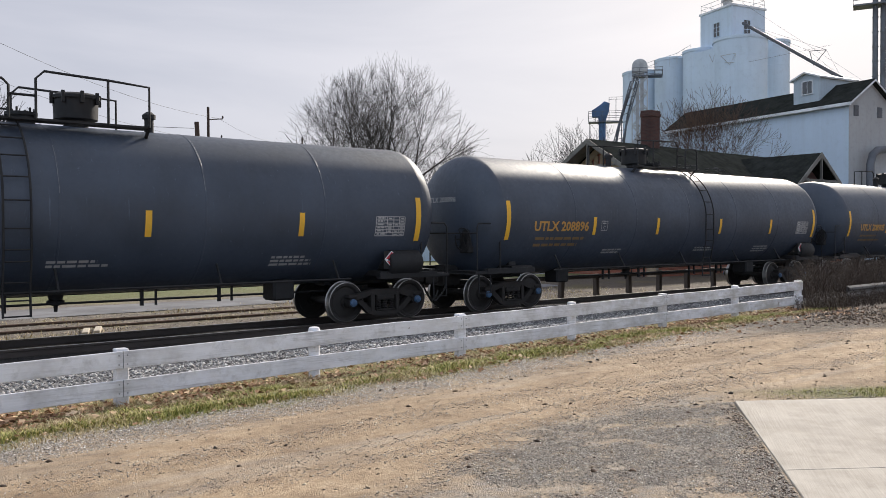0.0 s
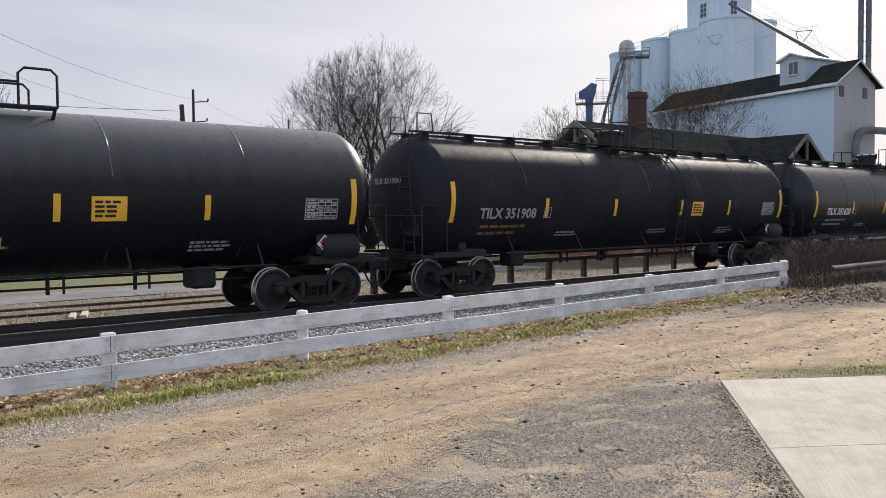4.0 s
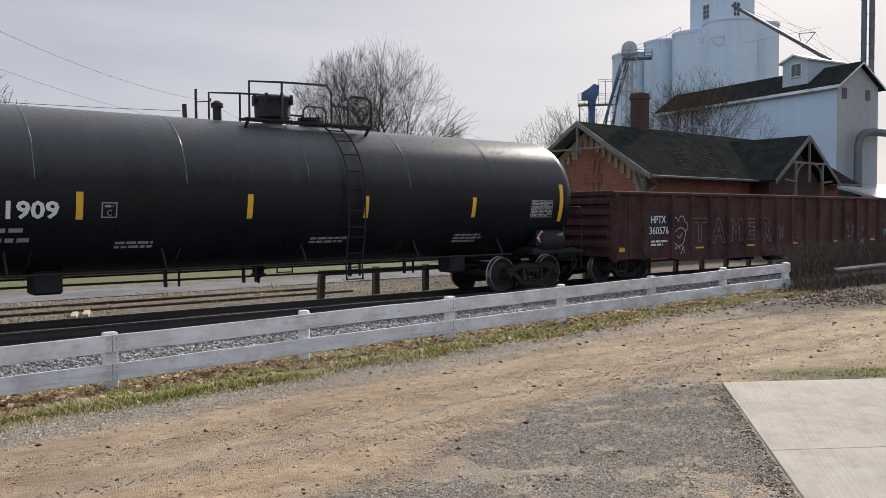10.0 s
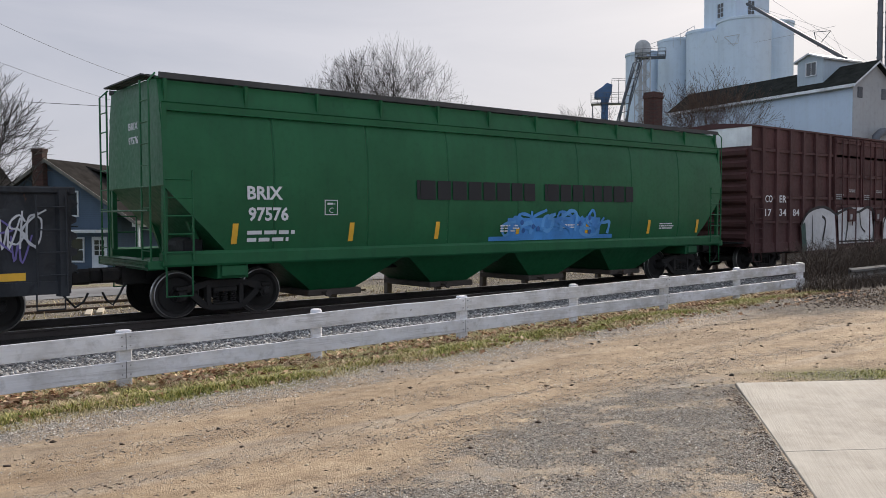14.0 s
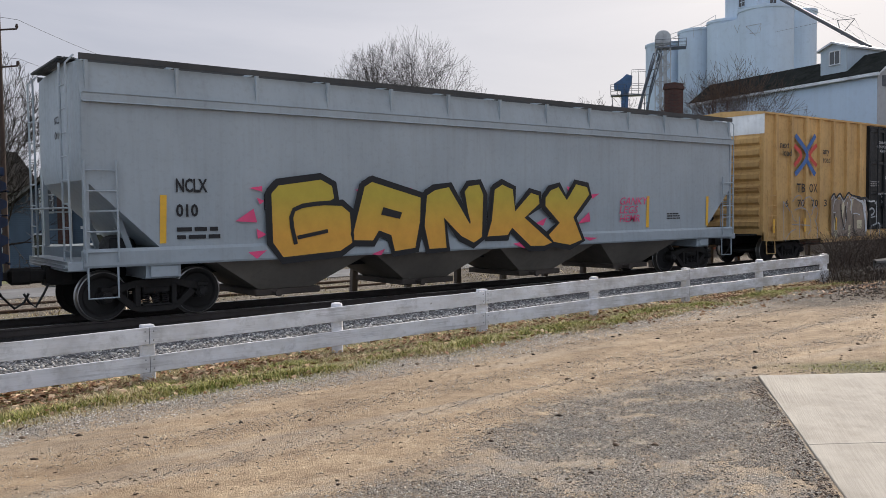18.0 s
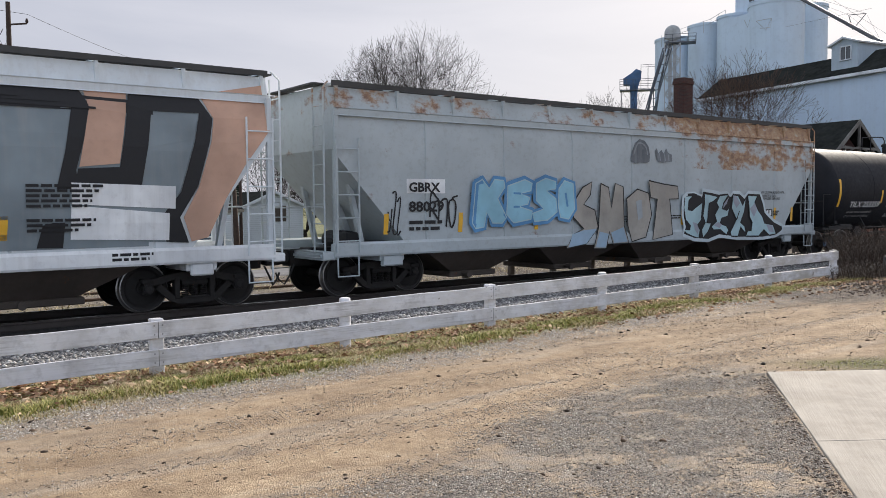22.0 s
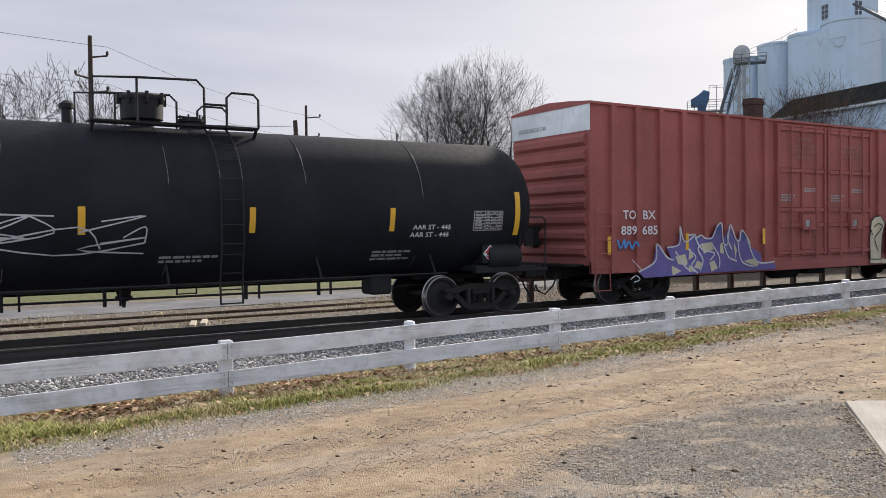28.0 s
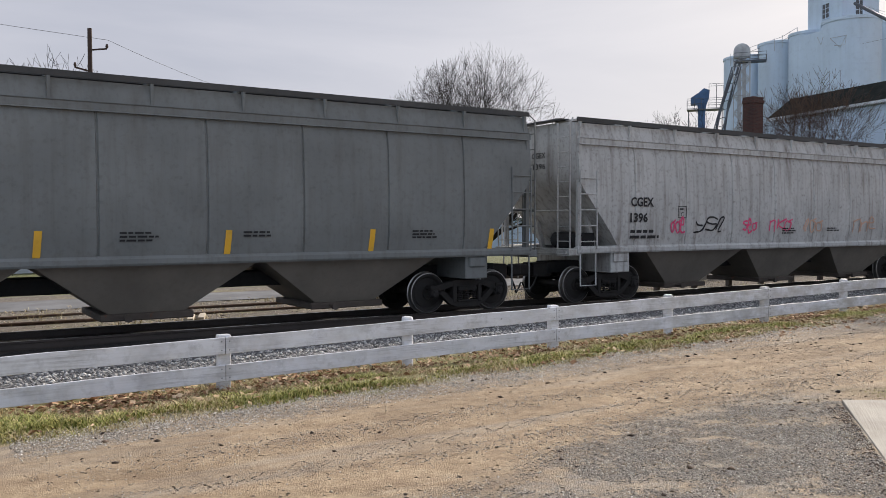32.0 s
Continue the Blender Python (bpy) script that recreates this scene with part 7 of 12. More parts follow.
    o.lathe([(0.34, 1.14), (0.30, 1.05), (0.16, 0.92), (0.12, 0.78), (0.16, 0.76), (0.16, 0.70), (0.04, 0.66), (0.03, 0.55)], "z", 16, (dome - 0.4, 0, 0))
    part("bottom_outlet", o, MAT["black_gear"], car, smooth=40)
    # manway, valves, platform; with flip they face the other way
    top = zc + r
    fx = -1 if flip else 1
    X = lambda d: dome + fx * d
    d = Mesh()
    d.lathe([(0.22, top - 0.12), (0.22, top + 0.12), (0.39, top + 0.14), (0.40, top + 0.52), (0.43, top + 0.52), (0.43, top + 0.58), (0.36, top + 0.62), (0.0, top + 0.63)], "z", 24, (dome, 0, 0), cap=False)
    mw = part("manway_dome", d, MAT["black_gear"], car, "black bolted manway housing", smooth=35)
    for k in range(8):
        q = k / 8 * math.tau
        d = Mesh()
        d.box(dome + 0.43 * math.cos(q) - 0.03, dome + 0.43 * math.cos(q) + 0.03, 0.43 * math.sin(q) - 0.03, 0.43 * math.sin(q) + 0.03, top + 0.42, top + 0.64, 0.005)
        part("lid_lug", d, MAT["black_gear"], mw)
    v = Mesh()
    v.lathe([(0.09, top - 0.1), (0.09, top + 0.26), (0.13, top + 0.26), (0.13, top + 0.34), (0.05, top + 0.40)], "z", 12, (X(-1.35), -0.1, 0))
    part("relief_valve", v, MAT["black_gear"], car, smooth=35)
    v = Mesh()
    v.lathe([(0.24, top - 0.1), (0.24, top + 0.14), (0.28, top + 0.14), (0.28, top + 0.20)], "z", 16, (X(0.95), 0.0, 0))
    fl = part("valve_flange", v, MAT["black_gear"], car, smooth=35)
    for k in range(6):
        q = k / 6 * math.tau
        b = Mesh()
        b.lathe([(0.02, top + 0.18), (0.02, top + 0.28)], "z", 6, (X(0.95) + 0.22 * math.cos(q), 0.22 * math.sin(q), 0))
        part("stud", b, MAT["black_gear"], fl)
    zt = top - 0.02
    for t in (-1, 1):
        for k in range(4):
            pf = Mesh()
            y = t * (0.62 + 0.1 * k)
            a_, b_ = sorted((X(-1.1), X(2.0)))
            pf.box(a_, b_, y - 0.035, y + 0.035, zt - 0.02, zt + 0.02)
            part("platform_slat", pf, MAT["black_gear"], car)
        for d_ in (-1.05, 1.95):
            pf = Mesh()
            pf.bar((X(d_), t * 0.6, zt - 0.35), (X(d_), t * 0.95, zt), 0.05)
            part("platform_bracket", pf, MAT["black_gear"], car)
    y, zr = 0.98, zt + 0.80
    for t in (-1, 1):
        for pts in ([(-1.05, zt), (-1.05, zr - 0.05), (-0.3, zr), (0.78, zr + 0.04), (0.92, zr - 0.10), (0.92, zt)], [(-0.3, zt), (-0.3, zr)], [(1.35, zt), (1.35, zr - 0.25), (1.45, zr - 0.15), (1.88, zr - 0.15), (1.98, zr - 0.25), (1.98, zt)], [(0.92, zt + 0.40), (1.35, zt + 0.40)]):
            rails(car, "platform_railing", [[(X(a_), t * y, b_) for a_, b_ in pts]], 0.024, MAT["black_gear"])
    for t in (-1, 1):
        lad = Mesh()
        pts0, pts1 = [], []
        xa, xb = X(ladder_x), X(ladder_x + 0.42)
        for j in range(13):
            ang = radians(4 + 82 * (1 - j / 12))
            rr = r + 0.10
            pts0.append((xa, t * rr * math.cos(ang), zc + rr * math.sin(ang)))
            pts1.append((xb, t * rr * math.cos(ang), zc + rr * math.sin(ang)))
        tail = [(0, t * (r + 0.09), zc - 0.7), (0, t * (r - 0.05), 1.0), (0, t * (r - 0.02), 0.62)]
        for base, pts in ((xa, pts0), (xb, pts1)):
            lad.tube(pts + [(base, b_, c_) for _, b_, c_ in tail], 0.02, 6)
        for j in range(0, 13, 2):
            lad.tube([pts0[j], pts1[j]], 0.015, 6)
        for zz, yy in ((zc - 0.35, r + 0.09), (zc - 0.7, r + 0.09), (1.55, r + 0.0), (1.2, r - 0.04), (0.9, r - 0.03), (0.64, r - 0.02)):
            lad.tube([(xa, t * yy, zz), (xb, t * yy, zz)], 0.015, 6)
        part("side_ladder", lad, MAT["black_gear"], car)
    if walkway:
        wk = Mesh()
        for t in (-1, 1) if walkway is True else ():
            for k in range(3):
                wk.box(-half - 0.4, half + 0.4, t * 0.28 + 0.1 * k * t - 0.035, t * 0.28 + 0.1 * k * t + 0.035, top + 0.10, top + 0.13)
        x = -half
        while x < half and walkway is True:
            wk.box(x - 0.03, x + 0.03, -0.55, 0.55, top - 0.12, top + 0.10)
            x += 1.5
        if wk.v:
            part("top_walkway", wk, MAT["black_gear"], car)
        lines = []
        for s in (-1, 1):
            for t in (-1, 1):
                lines.append([(s * (half + 0.35), t * 0.55, top + 0.1), (s * (half + 0.35), t * 0.55, top + 0.55), (s * (half - 0.1), t * 0.55, top + 0.55), (s * (half - 0.15), t * 0.55, top + 0.1)])
            lines.append([(s * (end - 0.25), -0.5, 1.06), (s * (half + 0.9), -0.5, 3.2), (s * (half + 0.45), -0.5, top + 0.1)])
            lines.append([(s * (end - 0.25), -0.9, 1.06), (s * (half + 0.9), -0.9, 3.2), (s * (half + 0.45), -0.9, top + 0.1)])
            for k in range(8):
                f = k / 8
                lines.append([(s * (end - 0.25 + (half + 0.9 - end + 0.25) * f), -0.5, 1.1 + 2.1 * f), (s * (end - 0.25 + (half + 0.9 - end + 0.25) * f), -0.9, 1.1 + 2.1 * f)])
        if walkway == "rail":
            for t in (-1,):
                lines.append([(-half - 0.3, t * 0.6, top), (-half - 0.25, t * 0.6, top + 0.42), (half - 0.3, t * 0.6, top + 0.42), (half + 0.1, t * 0.6, top + 0.1)])
                for k in range(9):
                    x = -half + 2 * half * k / 8.6
                    lines.append([(x, t * 0.6, top - 0.1), (x, t * 0.6, top + 0.42)])
        rails(car, "walkway_railing", lines, 0.02, MAT["black_gear"])
    # reflective stripes and lettering
    for k, x in enumerate(stripes):
        q = Mesh()
        last = k in (0, len(stripes) - 1) and abs(x) > half - 0.5
        if last:
            strip(q, side, x - 0.07, x + 0.07, zc - 0.62, zc + 0.36, nz=8)
        else:
            strip(q, side, x - 0.06, x + 0.06, zc - 0.50, zc - 0.02, nz=4)
        part("reflective_stripe", q, MAT["yellow"], car)
    im = MAT[ink]
    if number:
        q = Mesh()
        put_text(q, number, num_x, num_z, num_h, side, num_w, bold=0.03 if num_h > 0.22 else 0.014, shear=0.0 if num_h > 0.22 else 0.12)
        part("lettering", q, im, car, "stencilled car number")
        q = Mesh()
        if load_lines:
            for k, txt in enumerate(load_lines):
                put_text(q, txt, num_x + 0.05, num_z - 0.22 - 0.15 * k, 0.075, side, num_w * 0.82)
        else:
            word_bars(q, side, num_x + 0.1, num_z - 0.24, num_w * 0.9, 2, 0.07, seed, gap=2.4)
        part("small_print", q, MAT["pale"] if ink == "white" else MAT["gold_dim"], car)
        q = Mesh()
        w0 = 0.36
        for sgn in (-1,):
            e = lambda yy, zz: (-(straight + depth * math.sqrt(max(0.0, 1 - (yy * yy + (zz - zc) ** 2) / r ** 2))) - 0.01, yy, zz)
            v, f = glyphs(number, 0.012)
            x0 = min(p[0] for p in v)
            kk = 1.15 / (max(p[0] for p in v) - x0)
            q.add([e(0.62 - (a_ - x0) * kk, zc + 0.35 + b_ * kk * 0.9) for a_, b_ in v], f)
        part("end_lettering", q, im if ink == "white" else MAT["pale"], car)
    if plate is not None:
        q = Mesh()
        box_mark(q, side, plate, num_z, 0.27, 0.27)
        part("clearance_mark", q, MAT["pale"], car)
    q = Mesh()
    grid_table(q, side, half - 1.2, zc - 0.50, 0.78, 0.42, seed)
    part("data_table", q, MAT["pale"], car, "stencilled data table")
    for k, (x, w_, n_) in enumerate(((0.2 + rs.uniform(-0.5, 0.5), 1.1, 2), (half - 3.6, 1.0, 3), (-half + 3.9, 0.9, 2))):
        q = Mesh()
        word_bars(q, side, x, zc - 0.95, w_, n_, 0.045, seed + 2 + k)
        part("small_print", q, MAT["pale"], car)
    for x, z, w_, h_ in sheets:
        q = Mesh()
        strip(q, side, x, x + w_, z, z + h_, nz=3)
        pnl = part("warning_sheet", q, MAT["yellow"], car, "yellow printed warning sheet")
        q = Mesh()
        word_bars(q, side, x + 0.06, z + h_ * 0.72, w_ * 0.85, 4, h_ * 0.11, seed + 5, lift=0.004)
        part("sheet_print", q, MAT["ink"], pnl)
    if placards:
        for x in (end - 1.7,):
            bm = Mesh()
            bm.box(x - 0.2, x + 0.2, -1.455, -1.44, 1.20, 1.60, 0.004)
            bm.bar((x, -1.43, 1.05), (x, -1.43, 1.4), 0.05)
            part("placard_holder", bm, MAT["black_gear"], car)
            placard(car, x, 1.42, -1.47)
    add_trucks(car, u, truck, cap)
    add_couplers(car, end, gap)
    finish_car(car, u)
    return car, side


# ---- box cars ----
def box_car(u, half, truck, body, trim, label, posts, doors, door_mat, z0=0.85, z1=5.06, number=(), ink="ink", gap=0.7, top_panel=True, hw=1.52, lattice=False, door_text=()):
    car = thing("box_car", label, "box car", group="box cars of the freight train")
    m = Mesh()
    m.box(-half, half, -hw, hw, z0 + 0.18, z1 - 0.02, 0.015)
    part("body", m, body, car)
    rf = Mesh()
    rows = []
    for i in range(2):
        x = (-half - 0.03, half + 0.03)[i]
        rows.append([(x, -hw - 0.07, z1 - 0.06), (x, -hw - 0.07, z1), (x, -hw * 0.5, z1 + 0.09), (x, 0, z1 + 0.14), (x, hw * 0.5, z1 + 0.09), (x, hw + 0.07, z1), (x, hw + 0.07, z1 - 0.06)])
    rf.sheet(rows, close=True)
    rf.add(rows[0], [tuple(range(7))])
    rf.add(rows[1], [tuple(range(7))])
    x = -half + 0.6
    while x < half:
        rf.prism([(-hw, z1 + 0.0), (0, z1 + 0.17), (hw, z1 + 0.0), (0, z1 + 0.10)], x - 0.05, x + 0.05, "yz")
        x += 1.25
    part("roof", rf, trim, car)
    # side posts, one solid each
    for k, x in enumerate(posts):
        for t in (-1, 1):
            p = Mesh()
            p.prism([(x - 0.095, t * hw), (x - 0.08, t * (hw + 0.095)), (x + 0.08, t * (hw + 0.095)), (x + 0.095, t * hw)], z0 + 0.02, z1 - 0.06, "xy")
            part("side_post", p, body, car)
    for t in (-1, 1):
        s = Mesh()
        s.box(-half, half, t * (hw + 0.0) - 0.04, t * hw + 0.04, z0, z0 + 0.22, 0.01)
        for a, b in ((-half, -half + 3.9), (half - 3.9, half)):
            s.prism([(a, z0 + 0.3), (a, z0 - 0.0), (a + 0.4, z0 - 0.02), (b - 0.4, z0 - 0.02), (b, z0 + 0.0), (b, z0 + 0.3)], t * hw - 0.045, t * hw + 0.05)
        s.box(-half + 3.7, half - 3.7, t * hw - 0.05, t * hw + 0.03, z0 - 0.18, z0 + 0.05, 0.01)
        part("side_sill", s, body, car)
        if lattice:
            for z in (1.75, 2.6, 3.45, 4.2):
                q = Mesh()
                q.box(-half, half, t * hw - 0.02, t * (hw + 0.06), z - 0.05, z + 0.05, 0.01)
                part("side_rail", q, body, car)
    # doors: ribbed leaves with locking rods
    for a, b in doors:
        for t in (-1, 1):
            d = Mesh()
            w = b - a
            d.box(a + 0.02, b - 0.02, t * hw, t * (hw + 0.06), z0 + 0.22, z1 - 0.1, 0.012)
            leaf = part("door", d, door_mat, car)
            for zz in (z0 + 0.35, z0 + 1.15, z0 + 1.6, z0 + 2.75, z1 - 0.25):
                rb = Mesh()
                rb.box(a + 0.11, b - 0.11, t * (hw + 0.05), t * (hw + 0.10), zz - 0.06, zz + 0.06, 0.015)
                part("door_rib", rb, door_mat, leaf)
            for f in (0.02, 0.5, 0.98):
                rb = Mesh()
                xx = a + 0.05 + (w - 0.1) * f
                rb.box(xx - 0.05, xx + 0.05, t * (hw + 0.05), t * (hw + 0.104), z0 + 0.25, z1 - 0.13, 0.012)
                part("door_stile", rb, door_mat, leaf)
            rod = Mesh()
            for f in (0.27, 0.76):
                xx = a + w * f
                rod.tube([(xx, t * (hw + 0.13), z0 + 0.1), (xx, t * (hw + 0.13), z1 - 0.12)], 0.025, 8)
            rod.box(a + w * 0.45, a + w * 0.72, t * (hw + 0.10), t * (hw + 0.16), z0 + 1.0, z0 + 1.5, 0.03)
            rod.tube([(a + w * 0.58, t * (hw + 0.18), z0 + 0.85), (a + w * 0.62, t * (hw + 0.18), z0 + 1.3)], 0.02, 6)
            part("locking_gear", rod, door_mat, leaf)
            if t < 0:
                q = Mesh()
                sd = flat_side(-hw - 0.165)
                strip(q, sd, a + w * 0.52, a + w * 0.60, z0 + 1.08, z0 + 1.28)
                sd2 = flat_side(-hw - 0.062)
                word_bars(q, sd2, a + w * 0.1, z0 + 2.0, w * 0.3, 3, 0.045, a + 1)
                word_bars(q, sd2, a + w * 0.55, z0 + 2.2, w * 0.3, 2, 0.04, a + 2)
                part("door_print", q, MAT["pale"], leaf)
    for txt, x, z, h, w in door_text:
        q = Mesh()
        put_text(q, txt, x, z, h, flat_side(-hw - 0.105), w)
        part("door_lettering", q, MAT["chalk"] if ink == "ink" else MAT["faded_red"], car)
    for s in (-1, 1):
        z = z0 + 0.35
        top = z1 - (0.72 if top_panel else 0.1)
        n = 8
        for k in range(n):
            za = z + (top - z) * k / n
            h = (top - z) / n
            e = Mesh()
            e.prism([(s * half, za + h * 0.1), (s * (half + 0.09), za + h * 0.32), (s * (half + 0.09), za + h * 0.68), (s * half, za + h * 0.9)], -hw + 0.12, hw - 0.12)
            part("end_rib", e, body, car)
        if top_panel:
            q = Mesh()
            q.box(s * half - 0.01, s * half + s * 0.012, -hw - 0.03, hw + 0.03, z1 - 0.70, z1 - 0.05)
            pp = part("excess_height_panel", q, MAT["car_white"], car, "white panel across the car's upper end")
            if s < 0:
                q = Mesh()
                v, f = glyphs("EXCESS HEIGHT CAR", 0.0)
                kk = 1.15 / max(p[0] for p in v)
                q.add([(-half - 0.016, 1.25 - a_ * kk, z1 - 0.55 + b_ * kk * 1.3) for a_, b_ in v], f)
                part("panel_print", q, MAT["ink"], pp)
        for t in (-1, 1):
            x0, x1 = s * (half - 0.08), s * (half - 0.62)
            lad = Mesh()
            ladder(lad, x0, x1, z0 - 0.02, z0 + 1.65, t * (hw + 0.11), 5)
            part("ladder", lad, trim, car)
            lad = Mesh()
            lad.tube([(s * (half - 0.1), t * (hw + 0.05), z0), (s * (half - 0.1), t * (hw + 0.08), 0.42), (s * (half - 0.6), t * (hw + 0.08), 0.42), (s * (half - 0.6), t * (hw + 0.05), z0)], 0.016, 6)
            part("stirrup_step", lad, trim, car)
            for k in range(5):
                zz = z0 + 0.25 + 0.36 * k
                lad = Mesh()
                lad.tube([(s * (half + 0.10), t * (hw - 0.05), zz), (s * (half + 0.10), t * (hw - 0.55), zz)], 0.014, 6)
                part("grab_iron", lad, trim, car)
        lad = Mesh()
        lad.tube([(s * (half + 0.12), -hw + 0.1, z0 + 1.75), (s * (half + 0.12), hw - 0.1, z0 + 1.75)], 0.018, 6)
        part("end_handrail", lad, trim, car)
        pl = Mesh()
        pl.box(s * half, s * (half + 0.32), -1.3, 1.3, 1.02, 1.07, 0.01)
        pl.box(s * (half + 0.02), s * (half + 0.25), 0.35, 0.75, 1.5, 2.05, 0.03)
        part("end_step", pl, MAT["black_gear"], car)
    f = Mesh()
    f.box(-half + 0.2, half - 0.2, -0.3, 0.3, 0.72, 1.02, 0.02)
    for k in range(9):
        x = -half + 2.2 + (2 * half - 4.4) * k / 8
        f.box(x - 0.07, x + 0.07, -hw + 0.05, hw - 0.05, 0.80, 1.03)
    f.box(0.3, 1.2, -0.9, -0.45, 0.45, 0.8, 0.05)
    f.lathe([(0.2, -1.5), (0.23, -1.4), (0.23, -0.4), (0.2, -0.3)], "x", 14, (0, -0.8, 0.6))
    f.tube([(-truck + 1, -0.2, 0.55), (truck - 1, -0.2, 0.55)], 0.025, 6)
    part("underframe", f, MAT["black_gear"], car)
    for txt, x, z, h, w in number:
        q = Mesh()
        put_text(q, txt, x, z, h, flat_side(-hw - 0.097), w or None)
        part("lettering", q, MAT[ink], car, "stencilled lettering")
    add_trucks(car, u, truck)
    add_couplers(car, half + 0.05, gap - 0.05)
    finish_car(car, u)
    return car


# ---- covered hopper cars ----
def hopper_side(prof):
    def f(x, z):
        for (za, ya), (zb, yb) in zip(prof, prof[1:]):
            if z <= zb:
                t = (z - za) / (zb - za) if zb > za else 0
                return (x, -(ya + (yb - ya) * max(t, 0)) - 0.008, z)
        return (x, -prof[-1][1] - 0.008, z)
    return f


def hopper_car(u, half, truck, body, label, prof, z_roof, slope_x, slope_z, bays, sill_mat=None, under=None, gap=0.72, seams=8, sill=(1.05, 1.30), number=(), ink="ink", sheets=(), stripes=(), stripe_z=(1.45, 1.85), stripe_tilt=0.03, rail_mat=None, run_top=0.06, low_stripes=False, number_end="", seam_depth=0.02, bay_z=0.36, sill_x=None):
    """prof: half widths (z, y) from the sill to the eaves; slope_x, slope_z: how the ends are cut back below slope_z."""
    car = thing("covered_hopper_car", label, "hopper car", group="covered hopper cars of the freight train")
    sill_mat, under, rail_mat = sill_mat or body, under or MAT["hop_under"], rail_mat or body
    zs, ze = prof[0][0], prof[-1][0]
    edge_mat = MAT["grating"] if rail_mat is body else rail_mat
    z_roof += 0.19

    def cut(z):
        return slope_x * min(max((slope_z - z) / (slope_z - zs), 0), 1) if z < slope_z else 0.0
    fine = []
    for (za, ya), (zb, yb) in zip(prof, prof[1:]):
        k = max(1, int((zb - za) / 0.22))
        fine += [(za + (zb - za) * i / k, ya + (yb - ya) * i / k) for i in range(k)]
    fine.append(prof[-1])
    cols = []
    for k in range(seams + 1):
        f = -1 + 2 * k / seams
        cols += [(f, 0)] if k in (0, seams) else [(f - 0.0032, 0), (f - 0.0012, -seam_depth), (f + 0.0012, -seam_depth), (f + 0.0032, 0)]
    for t in (-1, 1):
        m = Mesh()
        m.sheet([[(max(min(f * half, half - cut(z)), cut(z) - half), t * (y + d), z) for f, d in cols] for z, y in fine])
        part("side_sheet", m, body, car, smooth=30)
    for s in (-1, 1):
        e = Mesh()
        e.sheet([[(s * (half - cut(z)), -y, z), (s * (half - cut(z)), 0, z), (s * (half - cut(z)), y, z)] for z, y in fine])
        part("end_slope_sheet", e, body, car, smooth=30)
    # roof with shoulders, hatch trough and running boards
    y1 = prof[-1][1]
    rf = Mesh()
    rp = [(-y1 - 0.02, ze), (-y1 - 0.02, ze + 0.05), (-y1 * 0.93, z_roof - 0.04), (-y1 * 0.62, z_roof), (0, z_roof + 0.01), (y1 * 0.62, z_roof), (y1 * 0.93, z_roof - 0.04), (y1 + 0.02, ze + 0.05), (y1 + 0.02, ze)]
    rf.sheet([[(x, a, b) for a, b in rp] for x in (-half, half)])
    rf.add([(-half, a, b) for a, b in rp], [tuple(range(9))])
    rf.add([(half, a, b) for a, b in rp], [tuple(range(9))])
    part("roof", rf, body, car, smooth=25)
    tp = Mesh()
    for t in (-1, 1):
        tp.box(-half + 0.01, half - 0.01, t * (y1 + 0.0) - 0.03, t * (y1 + 0.075), ze - 0.10, ze + 0.06, 0.02)
    part("top_chord", tp, body, car)
    hz = z_roof
    h = Mesh()
    h.box(-half + 1.0, half - 1.0, -0.36, 0.36, hz - 0.05, hz + 0.10, 0.02)
    part("hatch_trough", h, body, car)
    k = -half + 1.6
    while k < half - 1:
        h = Mesh()
        h.box(k - 0.5, k + 0.5, -0.33, 0.33, hz + 0.08, hz + 0.15, 0.03)
        part("roof_hatch", h, body, car)
        k += 1.3
    zr = z_roof + run_top
    for t in (-1, 1):
        for k in range(3):
            yy = t * (0.62 + 0.14 * k)
            rb = Mesh()
            rb.box(-half - 0.18, half + 0.18, yy - 0.055, yy + 0.055, zr - 0.012, zr + 0.025)
            part("running_board", rb, MAT["grating"], car, "dark steel grating walkway along the roof")
    for s in (-1, 1):
        for k in range(3):
            xx = s * (half - 0.02 + 0.1 * k)
            rb = Mesh()
            rb.box(xx - 0.04, xx + 0.04, -1.1, 1.1, zr - 0.018, zr + 0.012)
            part("end_board", rb, MAT["grating"], car)
    n = int(half * 2 / 1.55)
    for k in range(n + 1):
        x = -half + 0.12 + (2 * half - 0.24) * k / n
        for t in (-1, 1):
            br = Mesh()
            br.prism([(t * (y1 + 0.01), ze + 0.05), (t * (y1 + 0.03), zr - 0.0), (t * 0.55, zr - 0.01), (t * 0.55, zr - 0.05), (t * (y1 - 0.05), zr - 0.05), (t * (y1 - 0.06), ze + 0.1)], x - 0.028, x + 0.028, "yz")
            part("roof_bracket", br, rail_mat, car)
    for t in (-1, 1):
        br = Mesh()
        br.box(-half, half, t * (y1 + 0.02) - 0.018, t * (y1 + 0.02) + 0.018, zr - (0.085 if edge_mat is MAT["grating"] else 0.05), zr + 0.02)
        part("walkway_edge", br, edge_mat, car)
    # side sill, shear plates, centre sill, end frames
    sx = sill_x or half + 0.02
    ys = prof[0][1]
    ss = Mesh()
    for t in (-1, 1):
        ss.prism([(t * (ys - 0.12), sill[0]), (t * (ys + 0.03), sill[0]), (t * (ys + 0.05), sill[0] + 0.04), (t * (ys + 0.05), sill[1] - 0.02), (t * ys, sill[1] + 0.04), (t * (ys - 0.12), sill[1])], -sx, sx, "yz")
    part("side_sill", ss, sill_mat, car)
